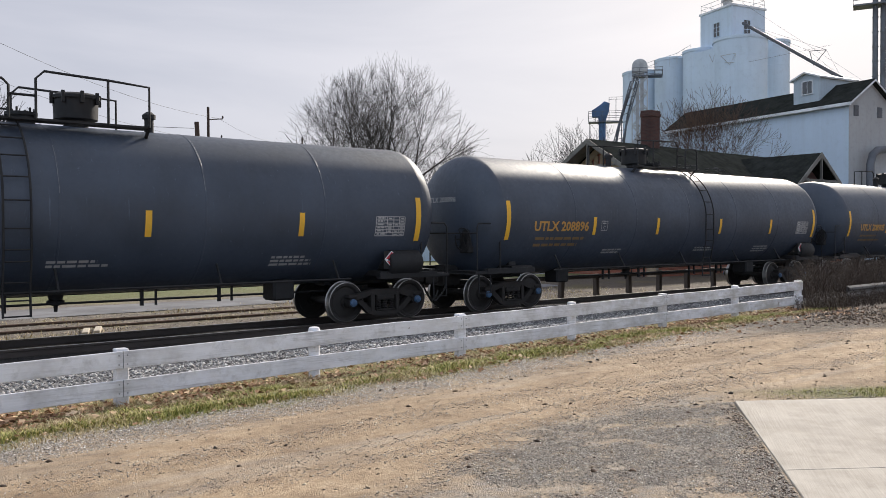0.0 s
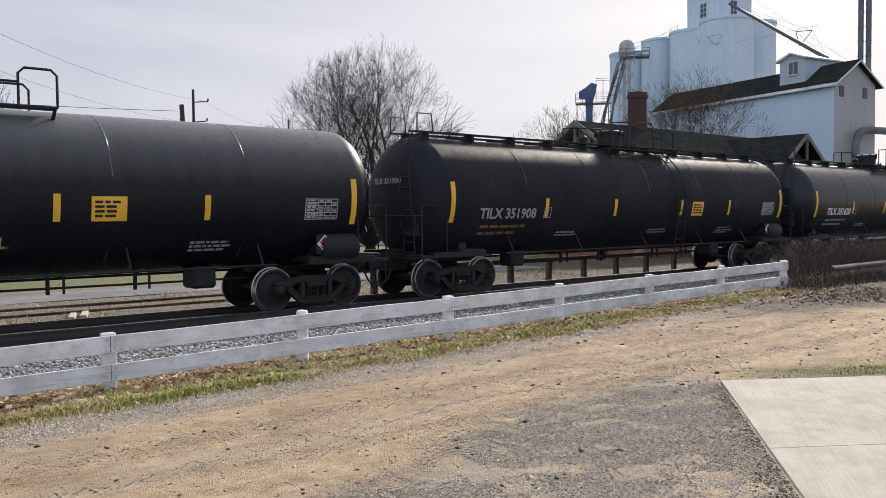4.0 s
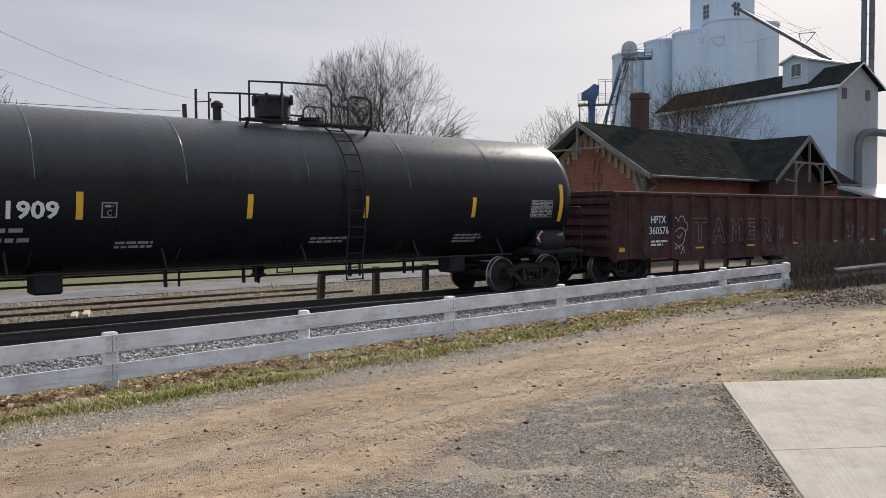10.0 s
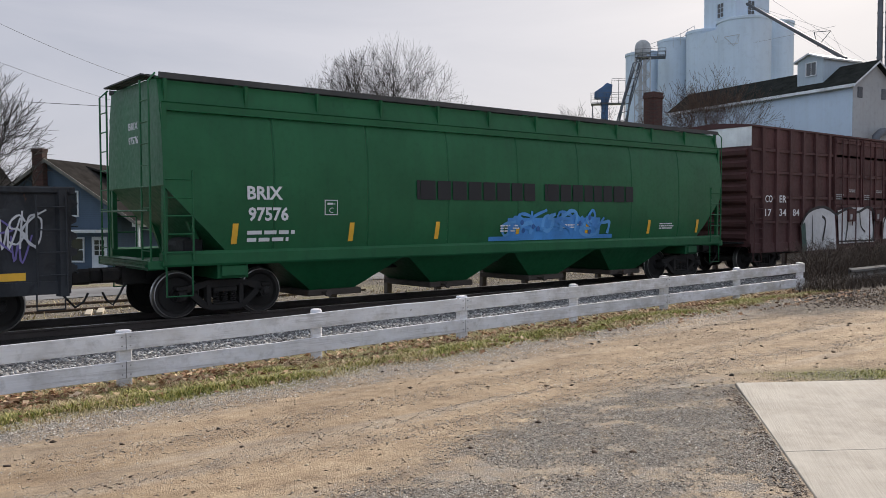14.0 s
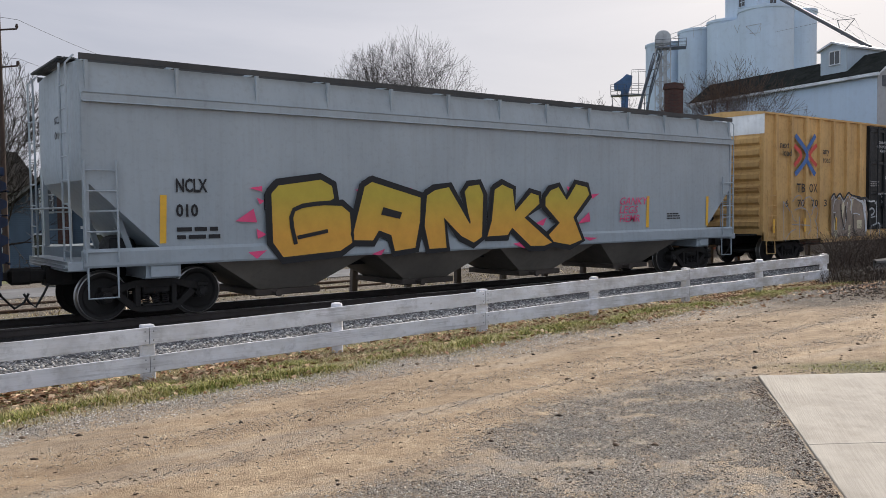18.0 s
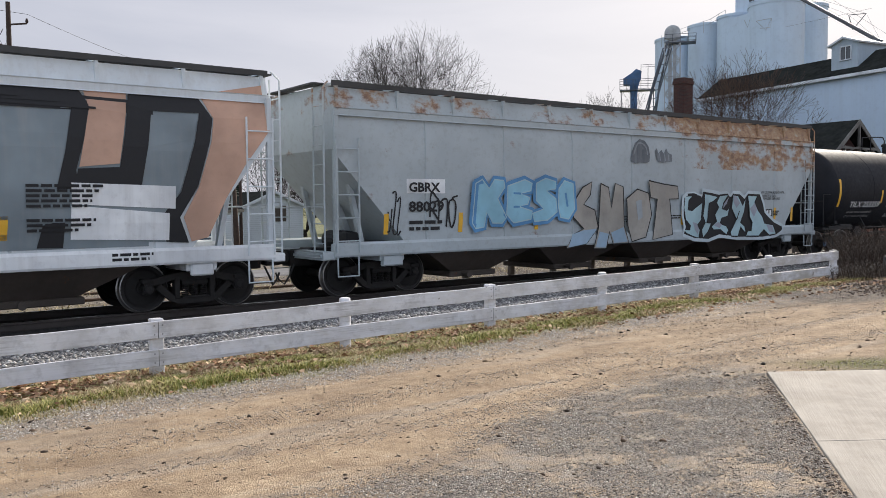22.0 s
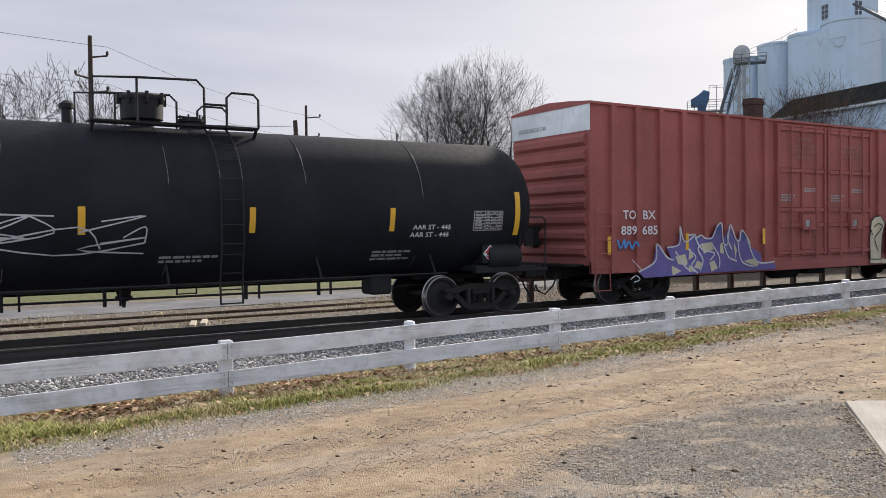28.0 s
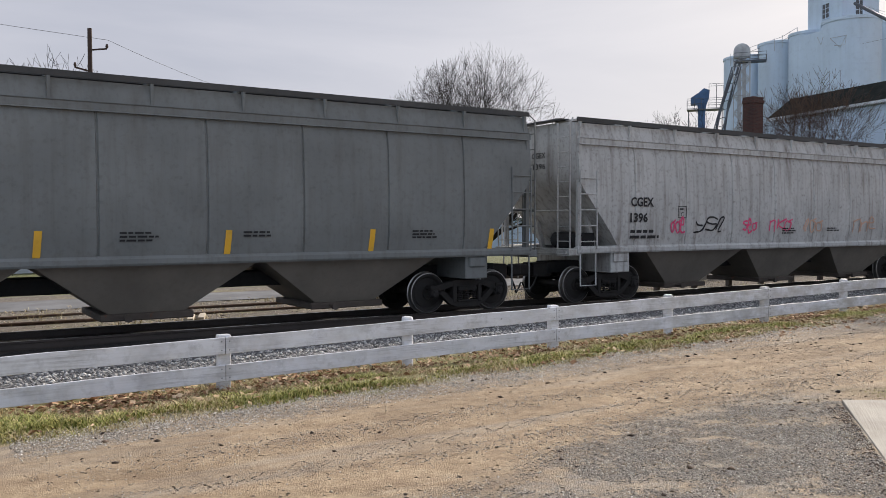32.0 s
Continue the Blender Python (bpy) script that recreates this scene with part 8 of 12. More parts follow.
    for s in (-1, 1):
        a, b = s * (half - slope_x - 0.1), s * (half + 0.28)
        fl = Mesh()
        fl.box(a, b, -ys + 0.1, ys - 0.1, sill[0] + 0.0, sill[0] + 0.06, 0.01)
        fl.box(s * (half - 0.05), s * (half + 0.25), -ys, ys, sill[0] - 0.05, sill[0] + 0.12, 0.02)
        part("end_platform", fl, sill_mat, car)
        for t in (-1, 1):
            st = Mesh()
            st.bar((s * (half - 0.06), t * (ys - 0.05), sill[0]), (s * (half - 0.06), t * (ys - 0.02), ze), 0.09, 0.09)
            st.bar((s * (half - 1.0), t * (ys - 0.5), sill[0]), (s * (half - 0.55), t * (ys - 0.5), slope_z - 0.2), 0.12, 0.10)
            part("end_post", st, body, car)
        st = Mesh()
        st.bar((s * (half - 1.4), 0, sill[0]), (s * (half - 0.5), 0, slope_z), 0.12, 0.14)
        part("end_brace", st, body, car)
        lad = Mesh()
        for t in (-1, 1):
            ladder(lad, s * (half - 0.02), s * (half - 0.56), sill[0] + 0.1, slope_z + 0.3, t * (ys + 0.08), 5, 0.02)
            lad.tube([(s * (half - 0.05), t * (ys + 0.04), sill[0]), (s * (half - 0.05), t * (ys + 0.05), 0.5), (s * (half - 0.55), t * (ys + 0.05), 0.5), (s * (half - 0.55), t * (ys + 0.04), sill[0])], 0.02, 6)
            lad.tube([(s * (half + 0.2), t * (ys - 0.05), sill[0]), (s * (half + 0.2), t * (ys - 0.05), z_roof - 0.1), (s * (half + 0.05), t * (ys - 0.12), zr)], 0.02, 6)
            lad.tube([(s * (half + 0.2), t * (ys - 0.5), sill[0]), (s * (half + 0.2), t * (ys - 0.5), zr - 0.1)], 0.02, 6)
            for k in range(8):
                zz = sill[0] + 0.3 + k * (zr - sill[0] - 0.4) / 8
                lad.tube([(s * (half + 0.2), t * (ys - 0.05), zz), (s * (half + 0.2), t * (ys - 0.5), zz)], 0.014, 6)
        lad.tube([(s * (half + 0.22), -ys + 0.1, sill[0] + 1.05), (s * (half + 0.22), ys - 0.1, sill[0] + 1.05)], 0.02, 6)
        part("end_ladder", lad, rail_mat, car)
        bk = Mesh()
        bk.box(s * (truck - 0.3), s * (truck + 0.3), -ys + 0.05, ys - 0.05, 0.78, sill[0] + 0.02, 0.02)
        bk.box(s * (truck - 0.22), s * (truck + 0.22), -ys - 0.0, -ys + 0.12, sill[0] - 0.24, sill[0], 0.03)
        part("body_bolster", bk, sill_mat, car)
    cs = Mesh()
    cs.box(-half + 0.1, half - 0.1, -0.25, 0.25, 0.74, 1.05, 0.02)
    cs.lathe([(0.18, -0.5), (0.22, -0.45), (0.22, 0.45), (0.18, 0.5)], "y", 14, (-half + 1.0, 0, sill[0] + 0.3))
    cs.box(-half + 0.55, -half + 0.95, -1.1, -0.7, sill[0] + 0.05, sill[0] + 0.5, 0.03)
    part("centre_sill", cs, MAT["black_gear"], car)
    # hopper bays with outlet gates
    span = 2 * (truck - 0.95)
    for k in range(bays):
        xc = -span / 2 + span * (k + 0.5) / bays
        w = span / bays * 0.49
        bay = Mesh()
        yb = ys - 0.14
        top = [(xc - w, -yb, sill[0] + 0.03), (xc + w, -yb, sill[0] + 0.03), (xc + w, yb, sill[0] + 0.03), (xc - w, yb, sill[0] + 0.03)]
        bot = [(xc - w * 0.32, -yb * 0.62, bay_z), (xc + w * 0.32, -yb * 0.62, bay_z), (xc + w * 0.32, yb * 0.62, bay_z), (xc - w * 0.32, yb * 0.62, bay_z)]
        bay.add(top + bot, [(0, 1, 5, 4), (1, 2, 6, 5), (2, 3, 7, 6), (3, 0, 4, 7), (4, 5, 6, 7), (0, 3, 2, 1)])
        hb = part("hopper_bay", bay, under, car)
        g = Mesh()
        g.box(xc - w * 0.42, xc + w * 0.42, -yb * 0.72, yb * 0.72, bay_z - 0.1, bay_z + 0.03, 0.02)
        g.tube([(xc - w * 0.2, -yb * 0.9, bay_z - 0.03), (xc - w * 0.2, yb * 0.9, bay_z - 0.03)], 0.03, 8)
        g.lathe([(0.075, -yb * 0.92), (0.075, -yb * 0.86)], "y", 10, (xc - w * 0.2, 0, bay_z - 0.03))
        part("outlet_gate", g, MAT["hop_gate"], hb)
    side = hopper_side(prof)
    for x in stripes:
        q = Mesh()
        rows = [[side(x + stripe_tilt * f - 0.06, stripe_z[0] + (stripe_z[1] - stripe_z[0]) * f), side(x + stripe_tilt * f + 0.06, stripe_z[0] + (stripe_z[1] - stripe_z[0]) * f)] for f in (0, 0.33, 0.66, 1)]
        q.sheet([[(a, b - 0.006, c) for a, b, c in r] for r in rows])
        part("reflective_stripe", q, MAT["yellow"], car)
    if number:
        for txt, x, z, hh, w in number:
            q = Mesh()
            put_text(q, txt, x, z, hh, side, w, bold=0.03, lift=0.016)
            part("lettering", q, MAT[ink], car, "stencilled car number")
        x = number[0][1]
        for xx, zz, w_, n_, h_ in ((x, number[-1][2] - 0.28, 1.05, 2, 0.075), (-0.6, prof[0][0] + 0.42, 0.7, 3, 0.035), (1.6, prof[0][0] + 0.42, 0.7, 2, 0.035), (half - 3.2, prof[0][0] + 0.42, 0.7, 3, 0.035)):
            q = Mesh()
            word_bars(q, side, xx, zz, w_, n_, h_, u + xx, gap=1.9, lift=0.014)
            part("small_print", q, MAT[ink], car)
        q = Mesh()
        box_mark(q, side, x + 1.75, number[-1][2] + 0.1, 0.32, 0.32)
        part("clearance_mark", q, MAT[ink], car)
    if number_end:
        q = Mesh()
        for j, tx in enumerate(number_end.split()):
            v, f = glyphs(tx, 0.012)
            kk = 0.55 / max(p[0] for p in v)
            q.add([(-half - 0.012, 0.25 - a_ * kk, ze - 0.35 - 0.28 * j + b_ * 0.2) for a_, b_ in v], f)
        part("end_lettering", q, MAT[ink], car)
    add_trucks(car, u, truck)
    add_couplers(car, half + 0.27, gap - 0.27)
    finish_car(car, u)
    return car, side


# ---- gondolas ----
def gondola_car(u, half, truck, body, label, z0=0.68, z1=2.68, posts=12, gap=0.65, hw=1.55, inner=None, number=(), ink="white", stripes=(), stripe_w=0.44, stripe_z=1.05, deep=False, stripe_up=False, sheet=None, bay=0.0, mark_x=None):
    car = thing("gondola_car", label, "gondola car", group="gondola cars of the freight train")
    inner = inner or body
    f = Mesh()
    f.box(-half + 0.05, half - 0.05, -hw + 0.04, hw - 0.04, 0.95, 1.05, 0.0)
    f.box(-half, half, -0.28, 0.28, 0.66, 1.0, 0.02)
    part("floor", f, MAT["black_gear"], car)
    for t in (-1, 1):
        s = Mesh()
        s.box(-half, half, t * hw - 0.02, t * hw + 0.02, z0 + 0.2, z1 - 0.05)
        part("side_sheet", s, sheet or body, car)
        s = Mesh()
        s.box(-half - 0.02, half + 0.02, t * hw - 0.09, t * hw + 0.11, z1 - 0.12, z1, 0.025)
        part("top_chord", s, body, car)
        s = Mesh()
        c0, c1 = truck + 1.0, truck - 1.35
        s.prism([(-half, z0 + 0.28), (-half, z0 + 0.06), (-c0, z0 + 0.06), (-c1, z0 + 0.06), (-c1 + 0.7, z0 - 0.1), (c1 - 0.7, z0 - 0.1), (c1, z0 + 0.06), (c0, z0 + 0.06), (half, z0 + 0.06), (half, z0 + 0.28)], t * hw - 0.06, t * hw + 0.10)
        part("side_sill", s, body, car)
        for k in range(posts + 1):
            x = -half + 0.12 + (2 * half - 0.24) * k / posts
            if bay:
                # narrow bays along the middle, one wider bay next to each end
                j = k - posts / 2
                x = j * bay if abs(j) < posts / 2 - 1 else math.copysign(half - 0.12 if abs(j) > posts / 2 - 0.5 else half - 1.4, j)
            p = Mesh()
            p.prism([(x - 0.11, t * hw), (x - 0.06, t * (hw + 0.12)), (x + 0.06, t * (hw + 0.12)), (x + 0.11, t * hw)], z0 + 0.02, z1 - 0.05, "xy")
            part("side_post", p, body, car)
    for s in (-1, 1):
        e = Mesh()
        e.box(s * half - 0.03, s * half + 0.03, -hw, hw, z0 + 0.15, z1 - 0.02)
        part("end_wall", e, body, car)
        n = 5
        for k in range(n):
            e = Mesh()
            za = z0 + 0.35 + (z1 - z0 - 0.5) * k / n
            zb = za + (z1 - z0 - 0.5) / n
            e.prism([(s * half, za + 0.03), (s * (half + 0.14), za + 0.1), (s * (half + 0.14), zb - 0.1), (s * half, zb - 0.03)], -hw + 0.06, hw - 0.06)
            part("end_rib", e, body, car)
        e = Mesh()
        e.box(s * half - 0.08, s * half + 0.10, -hw - 0.05, hw + 0.05, z1 - 0.14, z1 + 0.005, 0.02)
        part("end_rail", e, body, car)
        for t in (-1, 1):
            lad = Mesh()
            ladder(lad, s * (half - 0.08), s * (half - 0.55), z0 + 0.2, z1 - 0.15, t * (hw + 0.17), 4, 0.018)
            part("ladder", lad, body, car)
            lad = Mesh()
            lad.tube([(s * (half - 0.1), t * (hw + 0.08), z0 + 0.1), (s * (half - 0.1), t * (hw + 0.08), 0.42), (s * (half - 0.55), t * (hw + 0.08), 0.42), (s * (half - 0.55), t * (hw + 0.08), z0 + 0.1)], 0.016, 6)
            part("stirrup_step", lad, body, car)
            for k in range(4):
                zz = z0 + 0.4 + k * 0.4
                lad = Mesh()
                lad.tube([(s * (half + 0.13), t * (hw - 0.1), zz), (s * (half + 0.17), t * (hw - 0.12), zz), (s * (half + 0.17), t * (hw - 0.58), zz), (s * (half + 0.13), t * (hw - 0.6), zz)], 0.014, 6)
                part("grab_iron", lad, body, car)
    g = Mesh()
    g.tube([(-truck + 1, -0.4, 0.52), (truck - 1, -0.4, 0.52)], 0.025, 6)
    for x in (-2.2, -1.4, 0.7, 2.4):
        g.box(x - 0.15, x + 0.15, -0.9, -0.5, 0.4, 0.75, 0.04)
    g.lathe([(0.2, -0.5), (0.23, -0.4), (0.23, 0.5), (0.2, 0.6)], "x", 14, (0.2, -0.8, 0.55))
    part("brake_rigging", g, MAT["black_gear"], car)
    side = flat_side(-hw - 0.022)
    post_side = flat_side(-hw - 0.125)
    for x in stripes:
        q = Mesh()
        if stripe_up:
            strip(q, side, x - 0.06, x + 0.06, stripe_z, stripe_z + 0.55)
        else:
            strip(q, side, x - stripe_w / 2, x + stripe_w / 2, stripe_z, stripe_z + (0.22 if abs(x) > half - 0.8 else 0.13))
        part("reflective_stripe", q, MAT["yellow"], car)
    if number:
        for txt, x, z, h, w in number:
            q = Mesh()
            put_text(q, txt, x, z, h, side, w, lift=0.004)
            part("lettering", q, MAT[ink], car, "stencilled car number")
        q = Mesh()
        x = number[0][1]
        word_bars(q, side, x, number[-1][2] - 0.25, 0.85, 2, 0.06, u)
        bx = half - 1.9 if mark_x is None else mark_x
        if bx:
            strip(q, side, bx, bx + 0.5, 1.55, 1.57)
            strip(q, side, bx, bx + 0.5, 1.87, 1.89)
            strip(q, side, bx, bx + 0.02, 1.55, 1.89)
            strip(q, side, bx + 0.48, bx + 0.5, 1.55, 1.89)
            strip(q, side, bx + 0.06, bx + 0.2, 1.62, 1.82)
            strip(q, side, bx + 0.27, bx + 0.42, 1.7, 1.82)
        part("stencils", q, MAT[ink], car)
    add_trucks(car, u, truck)
    add_couplers(car, half + 0.05, gap - 0.05)
    finish_car(car, u)
    return car, side


# ---- coil car ----
def coil_car(u, half, truck):
    car = thing("coil_car", "weathered pale grey coil car carrying steel coils", "flat car")
    body = MAT["coil_grey"]
    hw = 1.50
    for t in (-1, 1):
        s = Mesh()
        a = truck - 1.35
        s.prism([(-half, 1.20), (-half, 1.02), (-a - 0.2, 1.02), (-a + 0.9, 0.28), (a - 0.9, 0.28), (a + 0.2, 1.02), (half, 1.02), (half, 1.20)], t * hw - 0.03, t * hw + 0.03)
        part("side_girder", s, body, car)
        s = Mesh()
        s.box(-half, half, t * hw - 0.10, t * hw + 0.09, 1.20, 1.62, 0.02)
        s.box(-half, half, t * hw - 0.12, t * hw + 0.12, 1.58, 1.66, 0.02)
        s.box(-a + 0.9, a - 0.9, t * hw - 0.06, t * hw + 0.09, 0.22, 0.32, 0.015)
        part("top_sill", s, body, car)
        for x in (-3.2, -1.6, 0, 1.6, 3.2):
            p = Mesh()
            p.box(x - 0.03, x + 0.03, t * hw, t * (hw + 0.06), 0.32, 1.2, 0.005)
            part("stiffener", p, body, car)
    f = Mesh()
    f.prism([(-hw, 1.45), (-0.35, 0.75), (0.35, 0.75), (hw, 1.45), (hw, 1.30), (0.35, 0.62), (-0.35, 0.62), (-hw, 1.30)], -half + 1.2, half - 1.2, "yz")
    f.box(-half, half, -0.28, 0.28, 0.62, 1.0, 0.02)
    part("trough", f, MAT["black_gear"], car)
    for s in (-1, 1):
        e = Mesh()
        e.box(s * (half - 0.06), s * (half + 0.05), -hw, hw, 0.98, 1.55, 0.02)
        e.box(s * (half - 1.2), s * half, -hw + 0.05, hw - 0.05, 1.10, 1.18, 0.01)
        for t in (-1, 1):
            e.box(s * (half - 0.55), s * (half + 0.05), t * hw - 0.10, t * hw + 0.10, 0.92, 1.15, 0.02)
        part("end_sill", e, body, car)
        for t in (-1, 1):
            lad = Mesh()
            ladder(lad, s * (half - 0.05), s * (half - 0.52), 0.42, 1.75, t * (hw + 0.13), 4, 0.018)
            lad.tube([(s * (half - 0.05), t * hw, 1.6), (s * (half - 0.05), t * hw, 1.95)], 0.03, 6)
            part("ladder", lad, body, car)
        bk = Mesh()
        bk.prism([(s * (half - 1.6), 1.18), (s * (half - 0.75), 1.18), (s * (half - 0.75), 2.1), (s * (half - 0.95), 2.2)], -0.9, 0.9)
        part("bulkhead", bk, MAT["black_gear"], car)
    for k, x in enumerate((-5.55, -3.7, 3.95, 5.86)):
        c = Mesh()
        R, ri, w = 0.90, 0.30, 0.72
        c.lathe([(ri, -w), (ri, w)], "x", 48, (x, 0, 1.88), cap=False)
        c.slot = 0
        c.lathe([(R - 0.02, -w), (R, -w + 0.02), (R, w - 0.02), (R - 0.02, w)], "x", 48, (x, 0, 1.88), cap=False)
        c.slot = 1
        for sg in (-1, 1):
            ring = []
            for j in range(9):
                rr = ri + (R - 0.02 - ri) * j / 8
                ring += [(rr, sg * (w + (0.012 if j % 2 else 0.0)))]
            c.lathe(ring, "x", 48, (x, 0, 1.88), cap=False)
        cm = part("steel_coil", c, [MAT["coil"], MAT["coil_end"]], car, "large roll of dull grey sheet steel", smooth=35)
        b = Mesh()
        for dx in (-0.15, 0.25):
            b.lathe([(R + 0.004, dx - 0.025), (R + 0.004, dx + 0.025)], "x", 48, (x, 0, 1.88), cap=False)
        part("strap", b, MAT["ink"], cm)
    side = flat_side(-hw - 0.092)
    low = flat_side(-hw - 0.035)
    q = Mesh()
    strip(q, side, -half + 1.75, -half + 2.65, 1.27, 1.55)
    strip(q, side, -half + 3.0, -half + 4.1, 1.27, 1.55)
    part("number_panel", q, MAT["ink"], car)
    q = Mesh()
    put_text(q, "CIGX", -half + 1.80, 1.33, 0.18, lambda x, z: (x, -hw - 0.106, z), 0.75)
    put_text(q, "803826", -half + 3.05, 1.33, 0.18, lambda x, z: (x, -hw - 0.106, z), 0.95)
    part("lettering", q, MAT["white"], car, "stencilled car number")
    q = Mesh()
    word_bars(q, side, -half + 4.25, 1.43, 1.2, 2, 0.07, 7)
    put_text(q, "S", 1.9, 1.30, 0.2, side)
    word_bars(q, side, 2.9, 1.52, 1.2, 2, 0.04, 8)
    word_bars(q, side, 5.1, 1.55, 0.8, 2, 0.04, 9)
    part("stencils", q, MAT["ink"], car)
    for x in (-half + 0.9, -half + 5.5, 0.0, 3.8, half - 0.55):
        q = Mesh()
        strip(q, side, x - 0.28, x + 0.28, 1.38, 1.49)
        part("reflective_stripe", q, MAT["yellow"], car)
    q = Mesh()
    strip(q, low, 2.15, 2.65, 0.82, 1.1)
    pn = part("code_panel", q, MAT["white"], car)
    q = Mesh()
    strip(q, low, 2.19, 2.40, 0.86, 1.06, 0.004)
    strip(q, low, 2.45, 2.61, 0.95, 1.06, 0.004)
    part("code_print", q, MAT["ink"], pn)
    sprayed(car, low, -2.54, 0.18, (
        ("graffiti_line", "teal_faded", 0.06, "224,55 242,85 271,92 295,73 281,42 293,14 259,6 228,24"),
        ("graffiti_line", "teal_faded", 0.06, "266,90 281,52 297,19 280,7"),
        ("graffiti_line", "teal_faded", 0.06, "315,91 331,49 335,11 350,48 359,86"),
        ("graffiti_line", "teal_faded", 0.06, "337,92 365,85 352,10"),
        ("graffiti_line", "teal_faded", 0.06, "385,88 394,46 375,8 405,12"),
        ("graffiti_line", "teal_faded", 0.06, "430,94 454,76 460,36 478,1 491,40 473,75 461,87"),
        ("graffiti_line", "teal_faded", 0.06, "491,17 517,38 536,31 523,9"),
        ("graffiti_line", "teal_faded", 0.06, "178,18 193,47 210,41 207,10"),
        ("graffiti_line", "teal_faded", 0.05, "2,92 9,40 23,86"),
        ("graffiti_line", "teal_faded", 0.05, "28,88 38,36 47,85"),
        ("graffiti_line", "teal_faded", 0.05, "51,86 61,38 71,82 83,87"),
        ("graffiti_line", "teal_faded", 0.05, "6,68 75,69"),
        ("graffiti_line", "teal_faded", 0.05, "1,36 48,27"),
        ("graffiti_tag", "ink", 0.025, "131,80 140,58 145,92 151,57 160,89 165,57 174,83 179,56 190,49"),
        ("graffiti_tag", "ink", 0.025, "91,53 112,54 130,61"),
        ("graffiti_tag", "ink", 0.025, "130,61 149,38 190,37 210,56"),
        ("graffiti_tag", "ink", 0.025, "184,66 197,73 205,63 193,59"),
        ("graffiti_tag", "ink", 0.025, "140,68 179,58"),
    ), 0.002)
    q = Mesh()
    scribble(q, side, -0.9, 1.3, 0.8, 0.22, 62, 0.015, 12)
    part("graffiti_tag", q, MAT["ink"], car, "thin black sprayed tag")
    add_trucks(car, u, truck)
    add_couplers(car, half + 0.05, 0.6)
    finish_car(car, u)


# ---- the train, from its head ----
def rust_topped(name, col):
    """Pale hopper paint that rusts from the roof edge downwards, with patches on the side."""
    m, n, l, b, tc = nodes_of(name)
    vec = tc.outputs["Object"]
    sep = n.new("ShaderNodeSeparateXYZ")
    l.new(vec, sep.inputs[0])
    fine = noise_node(n, l, vec, 8.0, 7.0, 0.68)
    runs = noise_node(n, l, vec, 1.0, 5.0, 0.65, stretch=(3.5, 3.5, 0.35))
    def ease(sock, lo, hi, top=1.0):
        q = n.new("ShaderNodeMapRange")
        q.interpolation_type = "SMOOTHSTEP"
        q.inputs["From Min"].default_value, q.inputs["From Max"].default_value = lo, hi
        q.inputs["To Max"].default_value = top
        l.new(sock, q.inputs["Value"])
        return q.outputs["Result"]

    # a bare band above the repainted part, worst towards one end, and the roof's edge
    band = mix_node(n, l, 1.0, ease(sep.outputs["Z"], 2.97, 2.99), ease(sep.outputs["X"], 1.6, 3.2, 0.16), "MULTIPLY")
    band = mix_node(n, l, 1.0, band, ease(sep.outputs["Z"], 3.9, 4.05, 0.11), "ADD")
    coarse = noise_node(n, l, vec, 1.5, 3.0, 0.55, stretch=(0.8, 0.8, 1.3))
    grain = noise_node(n, l, vec, 5.0, 9.0, 0.75, stretch=(0.8, 0.8, 1.3))
    both = mix_node(n, l, 0.45, coarse, grain)
    wear = mix_node(n, l, 1.0, both, band, "ADD")
    wear = mix_node(n, l, 0.12, wear, runs)
    rf = ramp_node(n, l, wear, [(0.60, (0, 0, 0)), (0.68, (0.85,) * 3)])
    rc = ramp_node(n, l, grain, [(0.36, (0.42, 0.35, 0.24)), (0.48, (0.38, 0.20, 0.075)), (0.62, (0.17, 0.06, 0.02))])
    big = noise_node(n, l, vec, 0.6, 3.0)
    base = ramp_node(n, l, big, [(0.3, tuple(c * 0.88 for c in col)), (0.7, tuple(c * 1.1 for c in col))])
    base = mix_node(n, l, ramp_node(n, l, fine, [(0.5, (0, 0, 0)), (0.75, (0.3,) * 3)]), base, (0.2, 0.18, 0.16))
    l.new(mix_node(n, l, rf, base, rc), b.inputs["Base Color"])
    b.inputs["Roughness"].default_value = 0.6
    bump_node(n, l, b, fine, 0.12, 0.01)
    return m


def faded_spray(name, low, high, z0, z1):
    """Spray paint that runs from one colour into another on the way up."""
    m, n, l, b, tc = nodes_of(name)
    sep = n.new("ShaderNodeSeparateXYZ")
    l.new(tc.outputs["Object"], sep.inputs[0])
    mr = n.new("ShaderNodeMapRange")
    mr.inputs["From Min"].default_value, mr.inputs["From Max"].default_value = z0, z1
    l.new(sep.outputs["Z"], mr.inputs["Value"])
    cloud = noise_node(n, l, tc.outputs["Object"], 3.0, 4.0, 0.6)
    c = ramp_node(n, l, mr.outputs["Result"], [(0.0, low), (1.0, high)])
    l.new(mix_node(n, l, 0.5, c, ramp_node(n, l, cloud, [(0.3, (0.78, 0.76, 0.74)), (0.7, (1.06, 1.06, 1.06))]), "MULTIPLY"), b.inputs["Base Color"])
    b.inputs["Roughness"].default_value = 0.5
    return m


